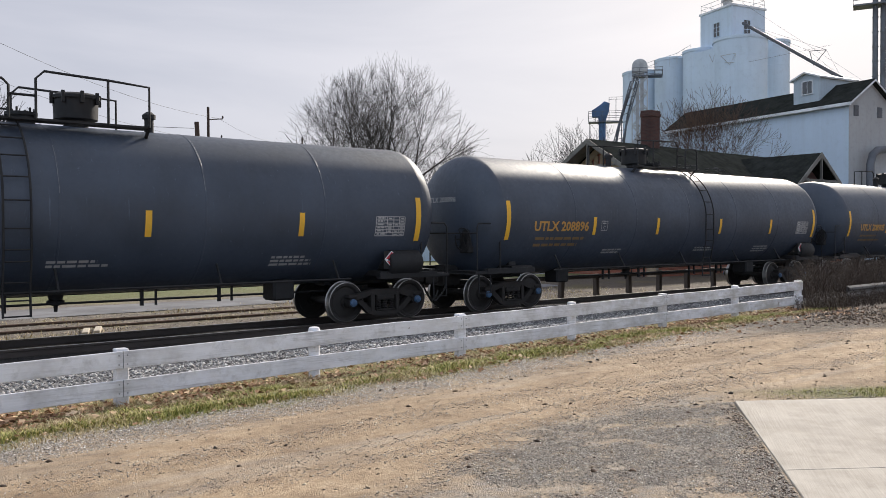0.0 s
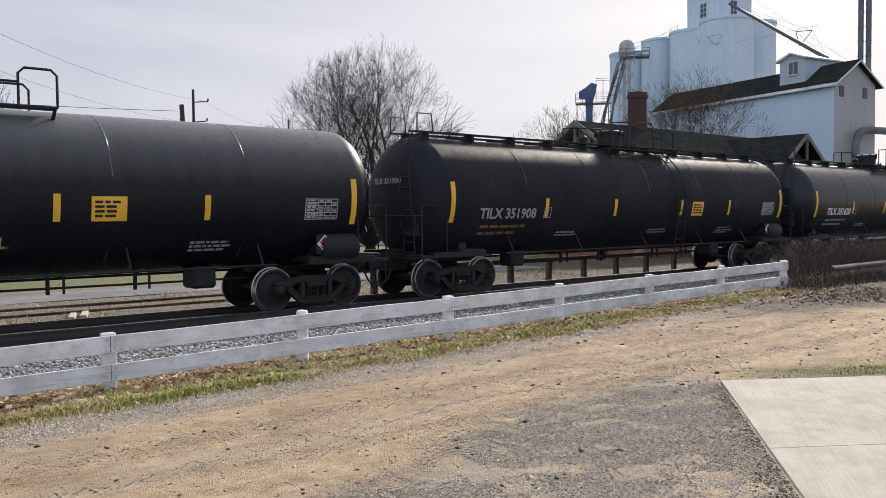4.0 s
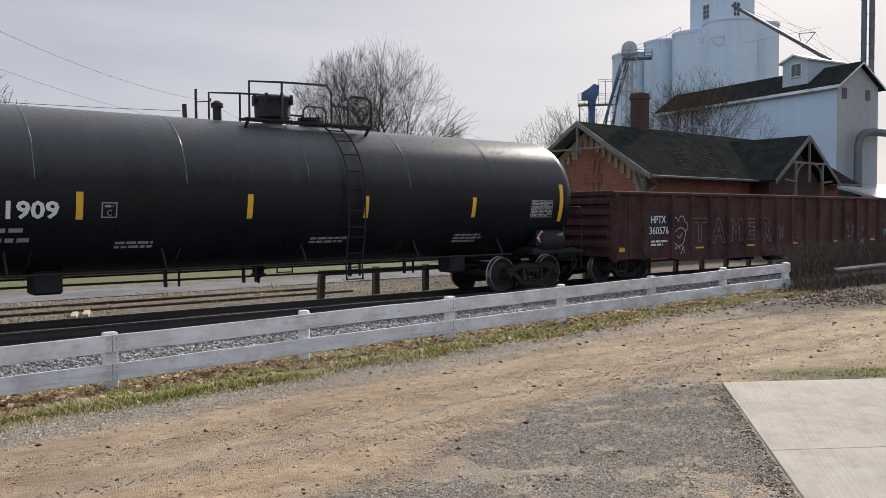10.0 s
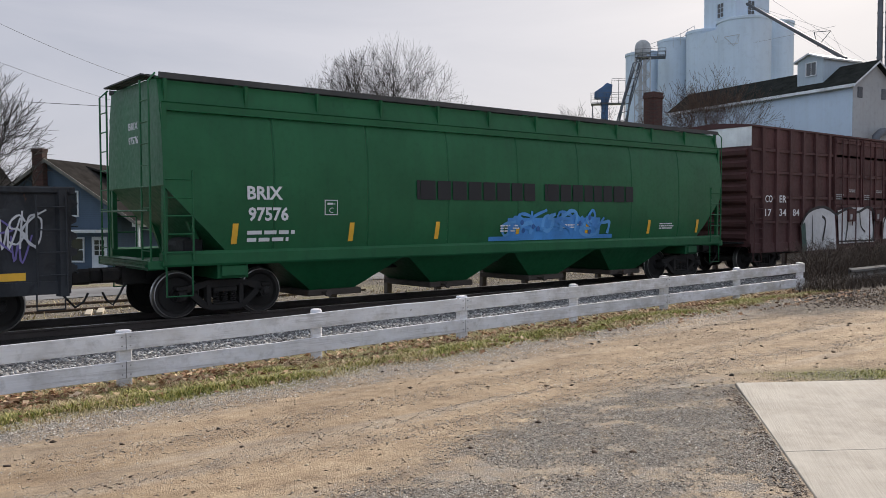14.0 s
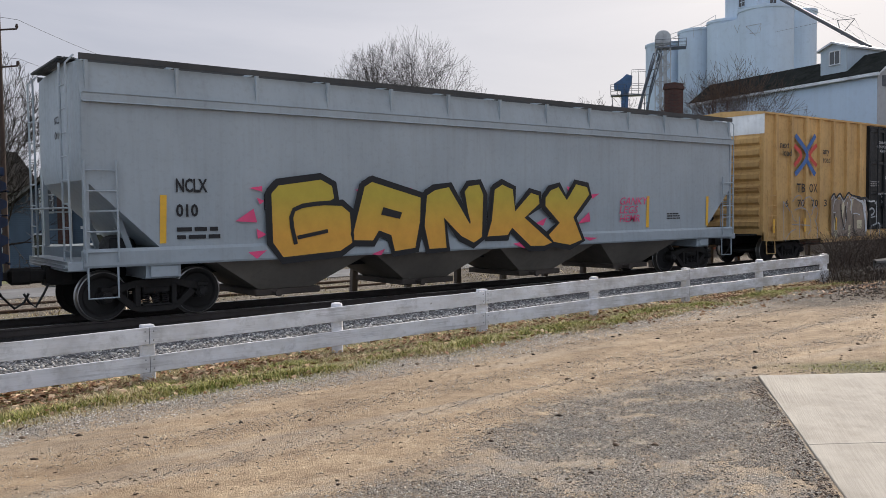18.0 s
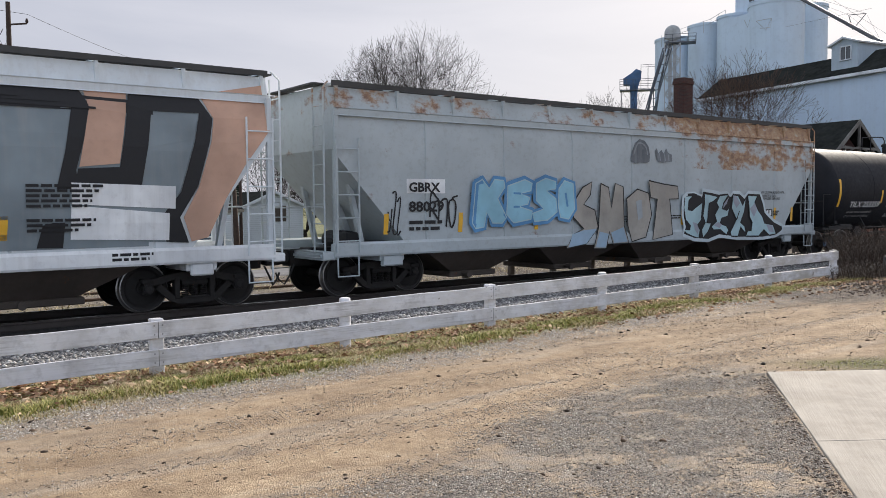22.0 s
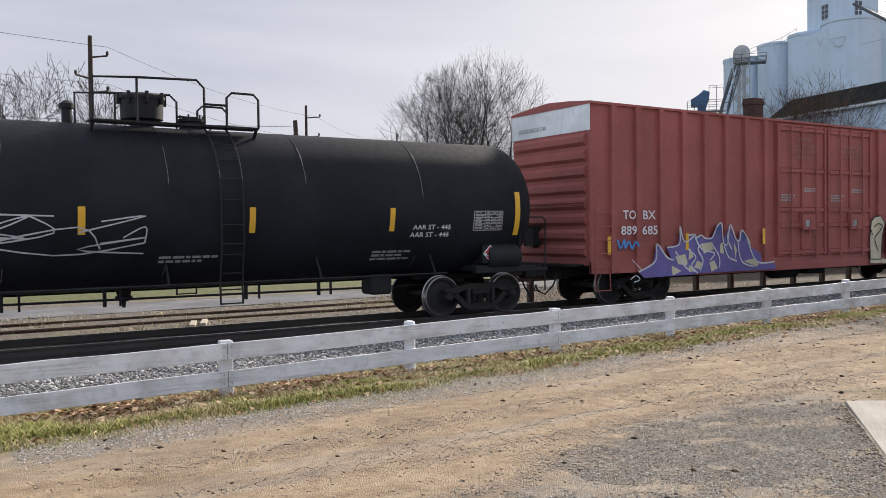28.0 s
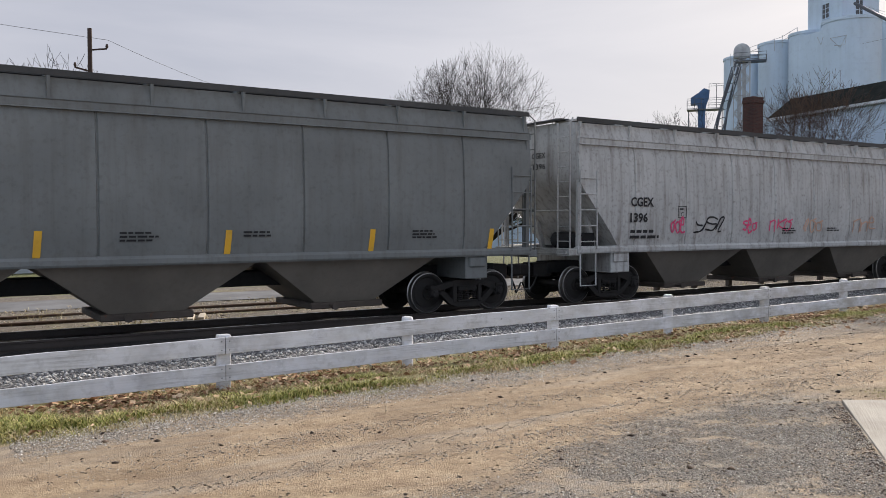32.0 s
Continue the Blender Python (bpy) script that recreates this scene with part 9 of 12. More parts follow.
def top_sheen(m):
    """Paints a tank's pale sky sheen into the colour by upward normal, in streaks."""
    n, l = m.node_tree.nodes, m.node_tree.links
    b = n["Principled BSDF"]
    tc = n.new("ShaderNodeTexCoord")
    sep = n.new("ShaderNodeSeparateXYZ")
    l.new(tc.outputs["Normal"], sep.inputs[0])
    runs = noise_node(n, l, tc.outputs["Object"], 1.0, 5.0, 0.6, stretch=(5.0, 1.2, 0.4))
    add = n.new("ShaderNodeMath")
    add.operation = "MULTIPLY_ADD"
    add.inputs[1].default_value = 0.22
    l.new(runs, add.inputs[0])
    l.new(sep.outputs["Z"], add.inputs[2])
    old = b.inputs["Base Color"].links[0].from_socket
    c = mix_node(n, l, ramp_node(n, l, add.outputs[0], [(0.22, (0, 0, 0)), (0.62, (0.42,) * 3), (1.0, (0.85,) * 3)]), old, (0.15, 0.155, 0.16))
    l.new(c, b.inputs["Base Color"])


MAT["car_white"] = paint("car_end_white", (0.78, 0.80, 0.82), 0.5, (0.3, 0.28, 0.25), 0.25)
MAT["tank_grey"] = paint("dull_slate_tank_paint", (0.036, 0.049, 0.073), 0.50, (0.05, 0.058, 0.072), 0.3, spec=0.5, drips=0.5)
MAT["tank_black"] = paint("gloss_black_tank_paint", (0.0075, 0.009, 0.0135), 0.33, (0.014, 0.0145, 0.016), 0.25, wash=0.15, spec=0.32)
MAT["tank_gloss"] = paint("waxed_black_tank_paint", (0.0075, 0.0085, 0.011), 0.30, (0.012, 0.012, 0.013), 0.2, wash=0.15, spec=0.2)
top_sheen(MAT["tank_gloss"])
MAT["tank_matt"] = paint("dusty_black_tank_paint", (0.014, 0.0155, 0.020), 0.60, (0.024, 0.0245, 0.027), 0.3, spec=0.14)
MAT["hop_under"] = paint("dusty_underside", (0.17, 0.15, 0.125), 0.8, (0.16, 0.14, 0.11), 0.4, streak=False)
MAT["hop_gate"] = paint("outlet_gate_paint", (0.07, 0.055, 0.045), 0.75, (0.12, 0.09, 0.07), 0.4, rust=0.25, streak=False)
MAT["grating"] = paint("walkway_grating", (0.05, 0.05, 0.05), 0.7, (0.1, 0.09, 0.08), 0.3, streak=False)
MAT["coil_grey"] = paint("pale_grey_weathered_paint", (0.29, 0.29, 0.27), 0.6, (0.15, 0.12, 0.09), 0.75, rust=0.16, blotch=0.22)
MAT["coil"] = paint("rolled_steel", (0.075, 0.086, 0.095), 0.5, (0.04, 0.04, 0.042), 0.4, metal=0.2, streak=False)
MAT["coil_end"] = paint("coil_edge_steel", (0.010, 0.011, 0.012), 0.7, (0.018, 0.017, 0.016), 0.4, spec=0.1, streak=False)
MAT["faded_red"] = paint("faded_pink_lettering", (0.32, 0.17, 0.16), 0.6, (0.2, 0.1, 0.1), 0.4, streak=False)
MAT["gon_red"] = paint("oxide_red_gondola_paint", (0.075, 0.032, 0.029), 0.75, (0.030, 0.020, 0.020), 0.6, rust=0.04, spec=0.25, blotch=0.6)
MAT["gon_black"] = paint("dull_black_gondola_paint", (0.026, 0.029, 0.034), 0.65, (0.05, 0.046, 0.044), 0.4, rust=0.05, spec=0.35, blotch=0.6)
MAT["gon_blue"] = paint("faded_blue_gondola_paint", (0.016, 0.030, 0.070), 0.6, (0.028, 0.026, 0.03), 0.5, rust=0.03, spec=0.3)
MAT["gon_blue_sheet"] = paint("brown_stained_blue_sheet", (0.018, 0.026, 0.050), 0.7, (0.030, 0.022, 0.020), 0.9, rust=0.06, spec=0.25, scale=0.8, blotch=0.5)
MAT["gon_slate"] = paint("grimy_slate_gondola_paint", (0.036, 0.031, 0.033), 0.7, (0.03, 0.024, 0.023), 0.55, rust=0.05, spec=0.3)
MAT["gon_slate_sheet"] = paint("grimy_blue_slate_sheet", (0.022, 0.028, 0.040), 0.65, (0.026, 0.023, 0.023), 0.5, rust=0.02, spec=0.25, blotch=0.6)
MAT["box_yellow"] = paint("faded_yellow_boxcar_paint", (0.58, 0.36, 0.135), 0.6, (0.28, 0.16, 0.08), 0.5, rust=0.08, wash=0.16)
MAT["box_door"] = paint("black_door_paint", (0.013, 0.0155, 0.018), 0.5, (0.04, 0.038, 0.037), 0.45, spec=0.25, blotch=0.3)
MAT["box_red"] = paint("oxide_red_boxcar_paint", (0.33, 0.088, 0.075), 0.6, (0.19, 0.075, 0.065), 0.35, wash=0.16)
MAT["box_brown"] = paint("dark_brown_boxcar_paint", (0.075, 0.03, 0.029), 0.6, (0.05, 0.032, 0.03), 0.4, spec=0.3)
MAT["hop_green"] = paint("green_hopper_paint", (0.010, 0.105, 0.038), 0.42, (0.012, 0.06, 0.028), 0.35, wash=0.15, spec=0.3)
MAT["hop_grey"] = paint("grey_hopper_paint", (0.345, 0.39, 0.42), 0.5, (0.22, 0.21, 0.20), 0.3, wash=0.08)
MAT["hop_pale"] = paint("pale_grey_hopper_paint", (0.67, 0.72, 0.75), 0.5, (0.42, 0.40, 0.37), 0.3, wash=0.06)
MAT["hop_dark"] = paint("dirty_grey_hopper_paint", (0.165, 0.175, 0.172), 0.6, (0.10, 0.09, 0.08), 0.5, wash=0.14)
MAT["hop_stain"] = paint("stained_pale_hopper_paint", (0.46, 0.46, 0.45), 0.6, (0.13, 0.10, 0.08), 0.8, wash=0.12, drips=0.0)
MAT["hop_rusty"] = rust_topped("rust_stained_hopper_paint", (0.43, 0.48, 0.50))
MAT["hop_slate"] = paint("slate_graffiti_fill", (0.205, 0.25, 0.275), 0.55, (0.34, 0.34, 0.33), 0.35)
MAT["seam_scuff"] = paint("scraped_weld_seam", (0.15, 0.155, 0.165), 0.6, (0.05, 0.05, 0.055), 0.6, streak=False)
MAT["chalk_grey"] = paint("thin_white_spray", (0.34, 0.36, 0.38), 0.7, (0.12, 0.12, 0.13), 0.6, streak=False)
MAT["chalk_dull"] = paint("worn_chalk_lines", (0.24, 0.20, 0.19), 0.7, (0.12, 0.07, 0.06), 0.5, streak=False)
MAT["peach"] = paint("peach_spray", (0.58, 0.36, 0.26), 0.6, (0.4, 0.28, 0.2), 0.25, streak=False)
MAT["spray_yellow"] = faded_spray("yellow_spray", (0.74, 0.37, 0.05), (0.52, 0.40, 0.045), 1.5, 2.3)
MAT["spray_pale"] = paint("pale_slate_blue_spray", (0.30, 0.42, 0.53), 0.6, (0.3, 0.35, 0.4), 0.3, streak=False)
MAT["spray_dusk"] = paint("dusky_brown_spray", (0.26, 0.20, 0.155), 0.6, (0.14, 0.12, 0.11), 0.5, streak=False)
MAT["spray_sky3"] = paint("strong_blue_spray", (0.06, 0.15, 0.34), 0.6, (0.05, 0.1, 0.2), 0.3, streak=False)
MAT["spray_olive"] = paint("olive_spray", (0.36, 0.30, 0.14), 0.6, (0.25, 0.2, 0.1), 0.3, streak=False)
MAT["teal_dark"] = paint("dark_green_spray", (0.028, 0.075, 0.06), 0.6, (0.03, 0.05, 0.05), 0.3, streak=False)
MAT["teal_faded"] = paint("faded_green_spray", (0.12, 0.215, 0.165), 0.7, (0.24, 0.26, 0.25), 0.7, streak=False)
MAT["spray_blue"] = paint("blue_spray", (0.06, 0.26, 0.62), 0.5, (0.05, 0.15, 0.4), 0.4, streak=False)
MAT["spray_sky2"] = paint("mid_blue_spray", (0.10, 0.33, 0.68), 0.5, (0.05, 0.2, 0.45), 0.4, streak=False)
MAT["spray_beige"] = paint("beige_grey_spray", (0.36, 0.335, 0.295), 0.6, (0.2, 0.2, 0.19), 0.3, streak=False)
MAT["spray_deep"] = paint("deep_sky_spray", (0.10, 0.28, 0.52), 0.6, (0.08, 0.2, 0.4), 0.3, streak=False)
MAT["spray_ice"] = paint("ice_spray", (0.40, 0.56, 0.60), 0.6, (0.3, 0.42, 0.46), 0.3, streak=False)
MAT["spray_sky"] = paint("pale_blue_spray", (0.28, 0.55, 0.68), 0.5, (0.2, 0.35, 0.5), 0.3, streak=False)
MAT["spray_purple"] = paint("purple_spray", (0.14, 0.11, 0.32), 0.5, (0.1, 0.1, 0.2), 0.3, streak=False)
MAT["spray_pale_ice"] = paint("pale_halo_spray", (0.52, 0.60, 0.63), 0.6, (0.4, 0.46, 0.5), 0.3, streak=False)
MAT["spray_mauve"] = paint("mauve_grey_spray", (0.34, 0.36, 0.42), 0.6, (0.28, 0.3, 0.36), 0.4, streak=False)
MAT["smudge"] = paint("dark_painted_out_patch", (0.13, 0.145, 0.16), 0.7, (0.34, 0.37, 0.39), 0.75)
MAT["smudge_pale"] = paint("paler_smudge", (0.26, 0.28, 0.30), 0.7, (0.34, 0.37, 0.39), 0.6)
MAT["spray_lilac"] = paint("lilac_spray", (0.42, 0.26, 0.36), 0.6, (0.3, 0.2, 0.28), 0.3, streak=False)
MAT["spray_navy"] = paint("navy_spray", (0.06, 0.11, 0.27), 0.6, (0.05, 0.08, 0.2), 0.3, streak=False)
MAT["spray_cream"] = paint("cream_spray", (0.58, 0.52, 0.36), 0.6, (0.4, 0.35, 0.25), 0.3, streak=False)
MAT["spray_silver"] = paint("silver_spray", (0.50, 0.51, 0.52), 0.45, (0.3, 0.3, 0.3), 0.4, streak=False)
MAT["maroon"] = plain("maroon_print", (0.20, 0.03, 0.045), 0.55)
MAT["royal"] = plain("blue_print", (0.03, 0.12, 0.36), 0.55)
MAT["cherry"] = plain("red_print", (0.55, 0.05, 0.04), 0.55)



U6 = (-7.70, -4.43, -1.59, 1.68, 4.74, 7.70)
T6 = (-7.75, -4.46, -1.58, 1.68, 4.40, 7.75)
tank_car(3.78, 7.70, 7.08, MAT["tank_grey"], "slate grey tank car with pale runs down its side", r=1.58, zc=2.45, stripes=(-7.70, -4.43, -1.59, 1.51, 4.66, 7.66), ink="gold", dome=0.70, ladder_x=1.17, seed=1, cap="blue_cap", flip=True)
for u0, num, sd in ((21.98, "UTLX 208896", 2), (40.27, "UTLX 208905", 3)):
    tank_car(u0, 7.70, 7.08, MAT["tank_grey"], "slate grey tank car with gold stencilled lettering", r=1.58, zc=2.45, stripes=U6, number=num if sd > 1 else None, num_x=-6.77, num_h=0.24, num_w=2.1, num_z=2.06, ink="gold", dome=-0.75, ladder_x=1.45, seed=sd, cap="blue_cap", plate=-4.16)
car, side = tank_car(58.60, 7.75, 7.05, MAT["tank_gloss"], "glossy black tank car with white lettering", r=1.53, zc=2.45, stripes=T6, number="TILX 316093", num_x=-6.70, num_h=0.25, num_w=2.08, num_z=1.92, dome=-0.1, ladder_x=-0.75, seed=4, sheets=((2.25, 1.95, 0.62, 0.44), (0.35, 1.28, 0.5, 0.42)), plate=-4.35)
tank_car(76.95, 7.72, 7.05, MAT["tank_matt"], "dusty black tank car with a walkway along its top", r=1.53, zc=2.45, stripes=T6, number="TILX 351908", num_x=-6.85, num_h=0.25, num_w=2.0, num_z=1.92, ink="pale", dome=0.0, seed=5, walkway=True, sheets=((2.25, 1.93, 0.62, 0.44),), plate=-4.55)
tank_car(95.25, 7.76, 7.03, MAT["tank_black"], "black tank car with a walkway along its top", r=1.53, zc=2.45, stripes=(-7.78, -4.66, -1.70, 1.66, 4.35, 7.74), number="TILX 351620", num_x=-6.86, num_h=0.25, num_w=2.0, num_z=1.91, dome=0.0, seed=6, walkway=True, sheets=((2.30, 1.93, 0.64, 0.44),), plate=-4.58)
car, side = tank_car(114.45, 8.84, 8.05, MAT["tank_matt"], "long black pressure tank car with white lettering and tags", r=1.53, zc=2.45, stripes=(-8.84, -5.05, -2.42, 0.22, 2.90, 5.55, 8.80), number="CTCX 780127", num_x=-7.62, num_h=0.24, num_w=1.97, num_z=1.98, dome=-1.3, seed=7, walkway="rail", sheets=((2.05, 1.82, 0.82, 0.27),), plate=-5.6, load_lines=("LD LMT 164400 LBS 74550 KG", "LT WT 98600 LBS 44750 KG"))
q = Mesh()
put_text(q, "NON-ODORIZED", 5.80, 2.56, 0.10, side, 1.0)
put_text(q, "LIQUIFIED", 6.0, 2.42, 0.10, side, 0.6)
put_text(q, "PETROLEUM GAS", 5.78, 2.28, 0.10, side, 1.1)
for x, z, w, h, s_ in ((-7.9, 1.45, 1.5, 0.3, 71), (-2.9, 1.65, 1.2, 0.4, 72), (3.2, 1.55, 2.4, 0.4, 73), (-9.0, 1.5, 0.5, 0.6, 74), (0.2, 1.6, 0.5, 0.5, 75)):
    scribble(q, side, x, z, w, h, s_, 0.022, 13)
part("graffiti_tag", q, MAT["chalk"], car, "thin white sprayed tags")
q = Mesh()
polygon(q, side, [(-8.72 + 0.28 * math.cos(k * math.tau / 20), 1.75 + 0.24 * math.sin(k * math.tau / 20)) for k in range(20)])
part("round_emblem", q, MAT["cherry"], car, "round red company emblem")
coil_car(132.5, 7.15, 5.30)
tank_car(149.93, 7.80, 7.15, MAT["tank_gloss"], "black tank car with white lettering and a painted sheen on top", r=1.58, zc=2.47, stripes=(-7.82, -4.57, -1.35, 1.43, 4.60, 7.72), number="CBTX 721909", num_x=-7.55, num_h=0.28, num_w=2.65, num_z=2.0, dome=0.0, ladder_x=0.9, seed=9, plate=-4.2)
car, side = gondola_car(169.93, 10.12, 8.80, MAT["gon_red"], "rusty oxide red gondola car with chalky tags", 0.66, 2.70, 18, bay=1.045, stripe_z=0.86, stripe_w=0.46, number=(("HPTX", -8.33, 1.76, 0.22, 0.74), ("360576", -8.41, 1.43, 0.22, 0.97)), stripes=(-9.8, -5.77, -2.7, 0.35, 3.47, 6.8, 9.31), mark_x=0.0)
q = Mesh()
strip(q, side, -8.62, -7.42, 1.36, 2.10)
part("number_panel", q, MAT["ink"], car, "black patch behind the number")
sprayed(car, side, -7.24, 0.74, (
    ("graffiti_line", "chalk", 0.025, "1,85 6,46 28,30 53,38 64,67 54,84 29,85 4,72"),
    ("graffiti_line", "chalk", 0.025, "10,94 2,108 15,119 27,105"),
    ("graffiti_line", "chalk", 0.025, "27,107 36,121 54,121 61,105"),
    ("graffiti_line", "chalk", 0.025, "57,105 73,101 77,86 64,75"),
    ("graffiti_line", "chalk", 0.025, "19,62 35,56 47,71"),
    ("graffiti_line", "chalk", 0.025, "9,1 16,29 25,6 33,28 40,5 53,29 57,8"),
), 0.02)
for ch, x0, x1, z0, z1 in (("T", -6.15, -5.37, 1.17, 1.90), ("A", -5.09, -4.29, 1.10, 1.89), ("M", -4.04, -3.27, 1.15, 1.87), ("E", -3.0, -2.45, 1.17, 1.87), ("R", -1.92, -1.35, 1.08, 1.89)):
    q = Mesh()
    outline_text(q, ch, x0, z0, z1 - z0, side, x1 - x0, 0.022, lift=0.003)
    part("graffiti_letter", q, MAT["chalk_dull"], car, "chalky white sprayed outline letter")
q = Mesh()
scribble(q, side, -0.88, 1.14, 0.4, 0.5, 81, 0.025, 9, lift=0.003)
part("graffiti_tag", q, MAT["chalk_dull"], car, "chalky white sprayed tag")
sprayed(car, side, 4.36, 0.60, (
    ("graffiti_tag", "chalk_grey", 0.022, "1,75 2,43 11,21 24,14 39,21 50,40 56,66"),
    ("graffiti_tag", "chalk_grey", 0.022, "20,58 25,51 33,51 38,57"),
    ("graffiti_tag", "chalk_grey", 0.022, "22,102 10,104 4,94 10,84 20,87 18,96"),
    ("graffiti_tag", "chalk_grey", 0.022, "41,110 49,111"),
    ("graffiti_tag", "chalk_grey", 0.022, "48,92 49,86 57,89 58,96 50,97"),
    ("graffiti_tag", "chalk_grey", 0.022, "49,96 62,98 68,88 61,76 49,72"),
    ("graffiti_tag", "chalk_grey", 0.022, "146,95 140,91"),
    ("graffiti_tag", "chalk_grey", 0.022, "146,86 138,86 137,78 144,73"),
    ("graffiti_tag", "chalk_grey", 0.022, "154,90 154,83 150,78"),
    ("graffiti_tag", "chalk_grey", 0.022, "110,12 118,40 115,15 124,36"),
    ("graffiti_tag", "chalk_grey", 0.022, "121,11 127,34 131,15 135,38"),
    ("graffiti_tag", "chalk_grey", 0.022, "133,13 142,37 144,17"),
    ("graffiti_tag", "chalk_grey", 0.022, "145,39 151,18"),
    ("graffiti_tag", "chalk_grey", 0.022, "149,42 162,44 156,37 150,17"),
    ("graffiti_tag", "chalk_grey", 0.022, "139,3 147,5"),
    ("graffiti_tag", "chalk_grey", 0.022, "149,7 156,7"),
    ("graffiti_tag", "chalk_grey", 0.022, "152,10 153,3"),
    ("graffiti_tag", "chalk_grey", 0.022, "160,8 168,1 171,8"),
    ("graffiti_tag", "chalk_grey", 0.022, "171,4 180,4"),
    ("graffiti_tag", "chalk_grey", 0.022, "475,131 488,137 500,128 494,120 478,121 475,131"),
    ("graffiti_tag", "chalk_grey", 0.022, "462,109 486,116 503,106 491,96 468,101 462,110"),
    ("graffiti_tag", "chalk_grey", 0.022, "488,134 486,109 481,97"),
    ("graffiti_tag", "chalk_grey", 0.022, "506,102 507,88 513,92 501,84"),
    ("graffiti_tag", "chalk_grey", 0.022, "470,81 494,86 491,70 475,68"),
    ("graffiti_tag", "chalk_grey", 0.022, "485,84 478,62"),
    ("graffiti_tag", "chalk_grey", 0.022, "497,79 503,66 510,81 512,61"),
    ("graffiti_tag", "chalk_grey", 0.022, "465,44 476,56 499,54"),
    ("graffiti_tag", "chalk_grey", 0.022, "466,45 470,32 489,29"),
    ("graffiti_tag", "chalk_grey", 0.022, "458,82 458,55"),
), 0.02)
sprayed(car, side, 6.80, 0.80, (
    ("clearance_mark", "chalk", 0.03, "103,54 103,32"),
    ("clearance_mark", "chalk", 0.03, "103,55 120,56"),
    ("clearance_mark", "chalk", 0.03, "125,55 142,56"),
    ("clearance_mark", "chalk", 0.03, "142,55 142,38"),
    ("clearance_mark", "chalk", 0.03, "124,52 123,38"),
    ("clearance_mark", "chalk", 0.03, "106,32 119,33"),
    ("clearance_mark", "chalk", 0.03, "127,32 141,32"),
    ("clearance_mark", "ink", 0, "105,52 121,53 121,35 105,34"),
    ("clearance_mark", "ink", 0, "126,53 140,53 140,35 126,34"),
    ("notice_plate", "black_gear", 0, "88,9 114,10 114,3 88,3"),
    ("small_print", "chalk_grey", 0.02, "110,119 114,119"),
    ("small_print", "chalk_grey", 0.02, "121,120 129,120"),
    ("small_print", "chalk_grey", 0.02, "112,99 124,100"),
    ("small_print", "chalk_grey", 0.02, "78,102 83,102"),
    ("small_print", "chalk_grey", 0.02, "157,8 168,9"),
    ("small_print", "chalk_grey", 0.02, "157,0 167,1"),
    ("small_print", "chalk_grey", 0.02, "262,4 326,5"),
    ("small_print", "chalk_grey", 0.02, "0,34 15,34"),
    ("small_print", "chalk_grey", 0.02, "1,28 15,28"),
), 0.014)
car, side = gondola_car(191.45, 10.22, 8.33, MAT["gon_black"], "dull black gondola car with white tags", 0.62, 2.50, 18, bay=1.035, stripe_z=0.93, number=(("HPTX", -8.60, 1.97, 0.22, 0.72), ("6541", -8.56, 1.69, 0.22, 0.60)), stripes=(-9.6, -4.64, -1.56, 1.48, 4.65, 9.3), mark_x=7.45)
sprayed(car, side, -6.06, 0.77, (
    ("graffiti_tag", "chalk", 0.05, "4,110 26,118 56,124"),
    ("graffiti_tag", "chalk", 0.03, "8,112 37,118 53,119"),
    ("graffiti_tag", "chalk", 0.04, "46,116 59,99 68,74 75,43"),
    ("graffiti_tag", "chalk", 0.03, "56,116 67,93 70,69"),
    ("graffiti_tag", "chalk", 0.03, "39,112 53,93 59,65"),
    ("graffiti_tag", "chalk", 0.03, "7,94 16,80 2,72 20,74"),
    ("graffiti_tag", "chalk", 0.035, "2,62 23,66 42,59 49,44"),
    ("graffiti_tag", "chalk", 0.03, "1,60 18,62"),
    ("graffiti_tag", "chalk", 0.03, "28,56 39,60 45,55 39,44"),
    ("graffiti_tag", "chalk", 0.03, "14,88 23,99 39,105"),
    ("graffiti_tag", "chalk", 0.045, "14,33 45,37 70,34"),
    ("graffiti_tag", "chalk", 0.035, "35,34 40,17 31,1"),
    ("graffiti_tag", "chalk", 0.05, "210,120 237,127 273,123"),
    ("graffiti_tag", "chalk", 0.03, "212,117 249,122"),
    ("graffiti_tag", "chalk", 0.03, "210,91 222,66 214,47 237,55 229,91 245,108 249,72 257,44 265,97 274,104 273,41"),
    ("graffiti_tag", "chalk", 0.025, "212,78 239,97 237,47"),
    ("graffiti_tag", "chalk", 0.025, "224,44 249,61 261,90"),
    ("graffiti_tag", "chalk", 0.025, "229,72 274,65"),
    ("graffiti_tag", "chalk", 0.025, "313,55 323,89 331,70 325,55"),
    ("graffiti_tag", "chalk", 0.025, "337,57 341,84 356,83"),
    ("graffiti_tag", "chalk", 0.02, "337,70 351,70"),
    ("graffiti_tag", "chalk", 0.025, "354,54 366,92 374,56"),
    ("graffiti_tag", "chalk", 0.02, "356,67 374,68 381,60"),
    ("graffiti_tag", "chalk", 0.03, "313,50 366,47"),
    ("graffiti_tag", "chalk", 0.015, "856,108 865,94 867,108"),
), 0.02)
for k in range(3):
    q = Mesh()
    scribble(q, flat_side(-1.60), 9.0 + 0.12 * k, 1.25 + 0.12 * k, 0.55, 0.7, 130 + k, 0.035, 7, lift=0.004 * k)
    part("graffiti_tag", q, MAT["chalk" if k else "spray_purple"], car, "white and violet sprayed tag")
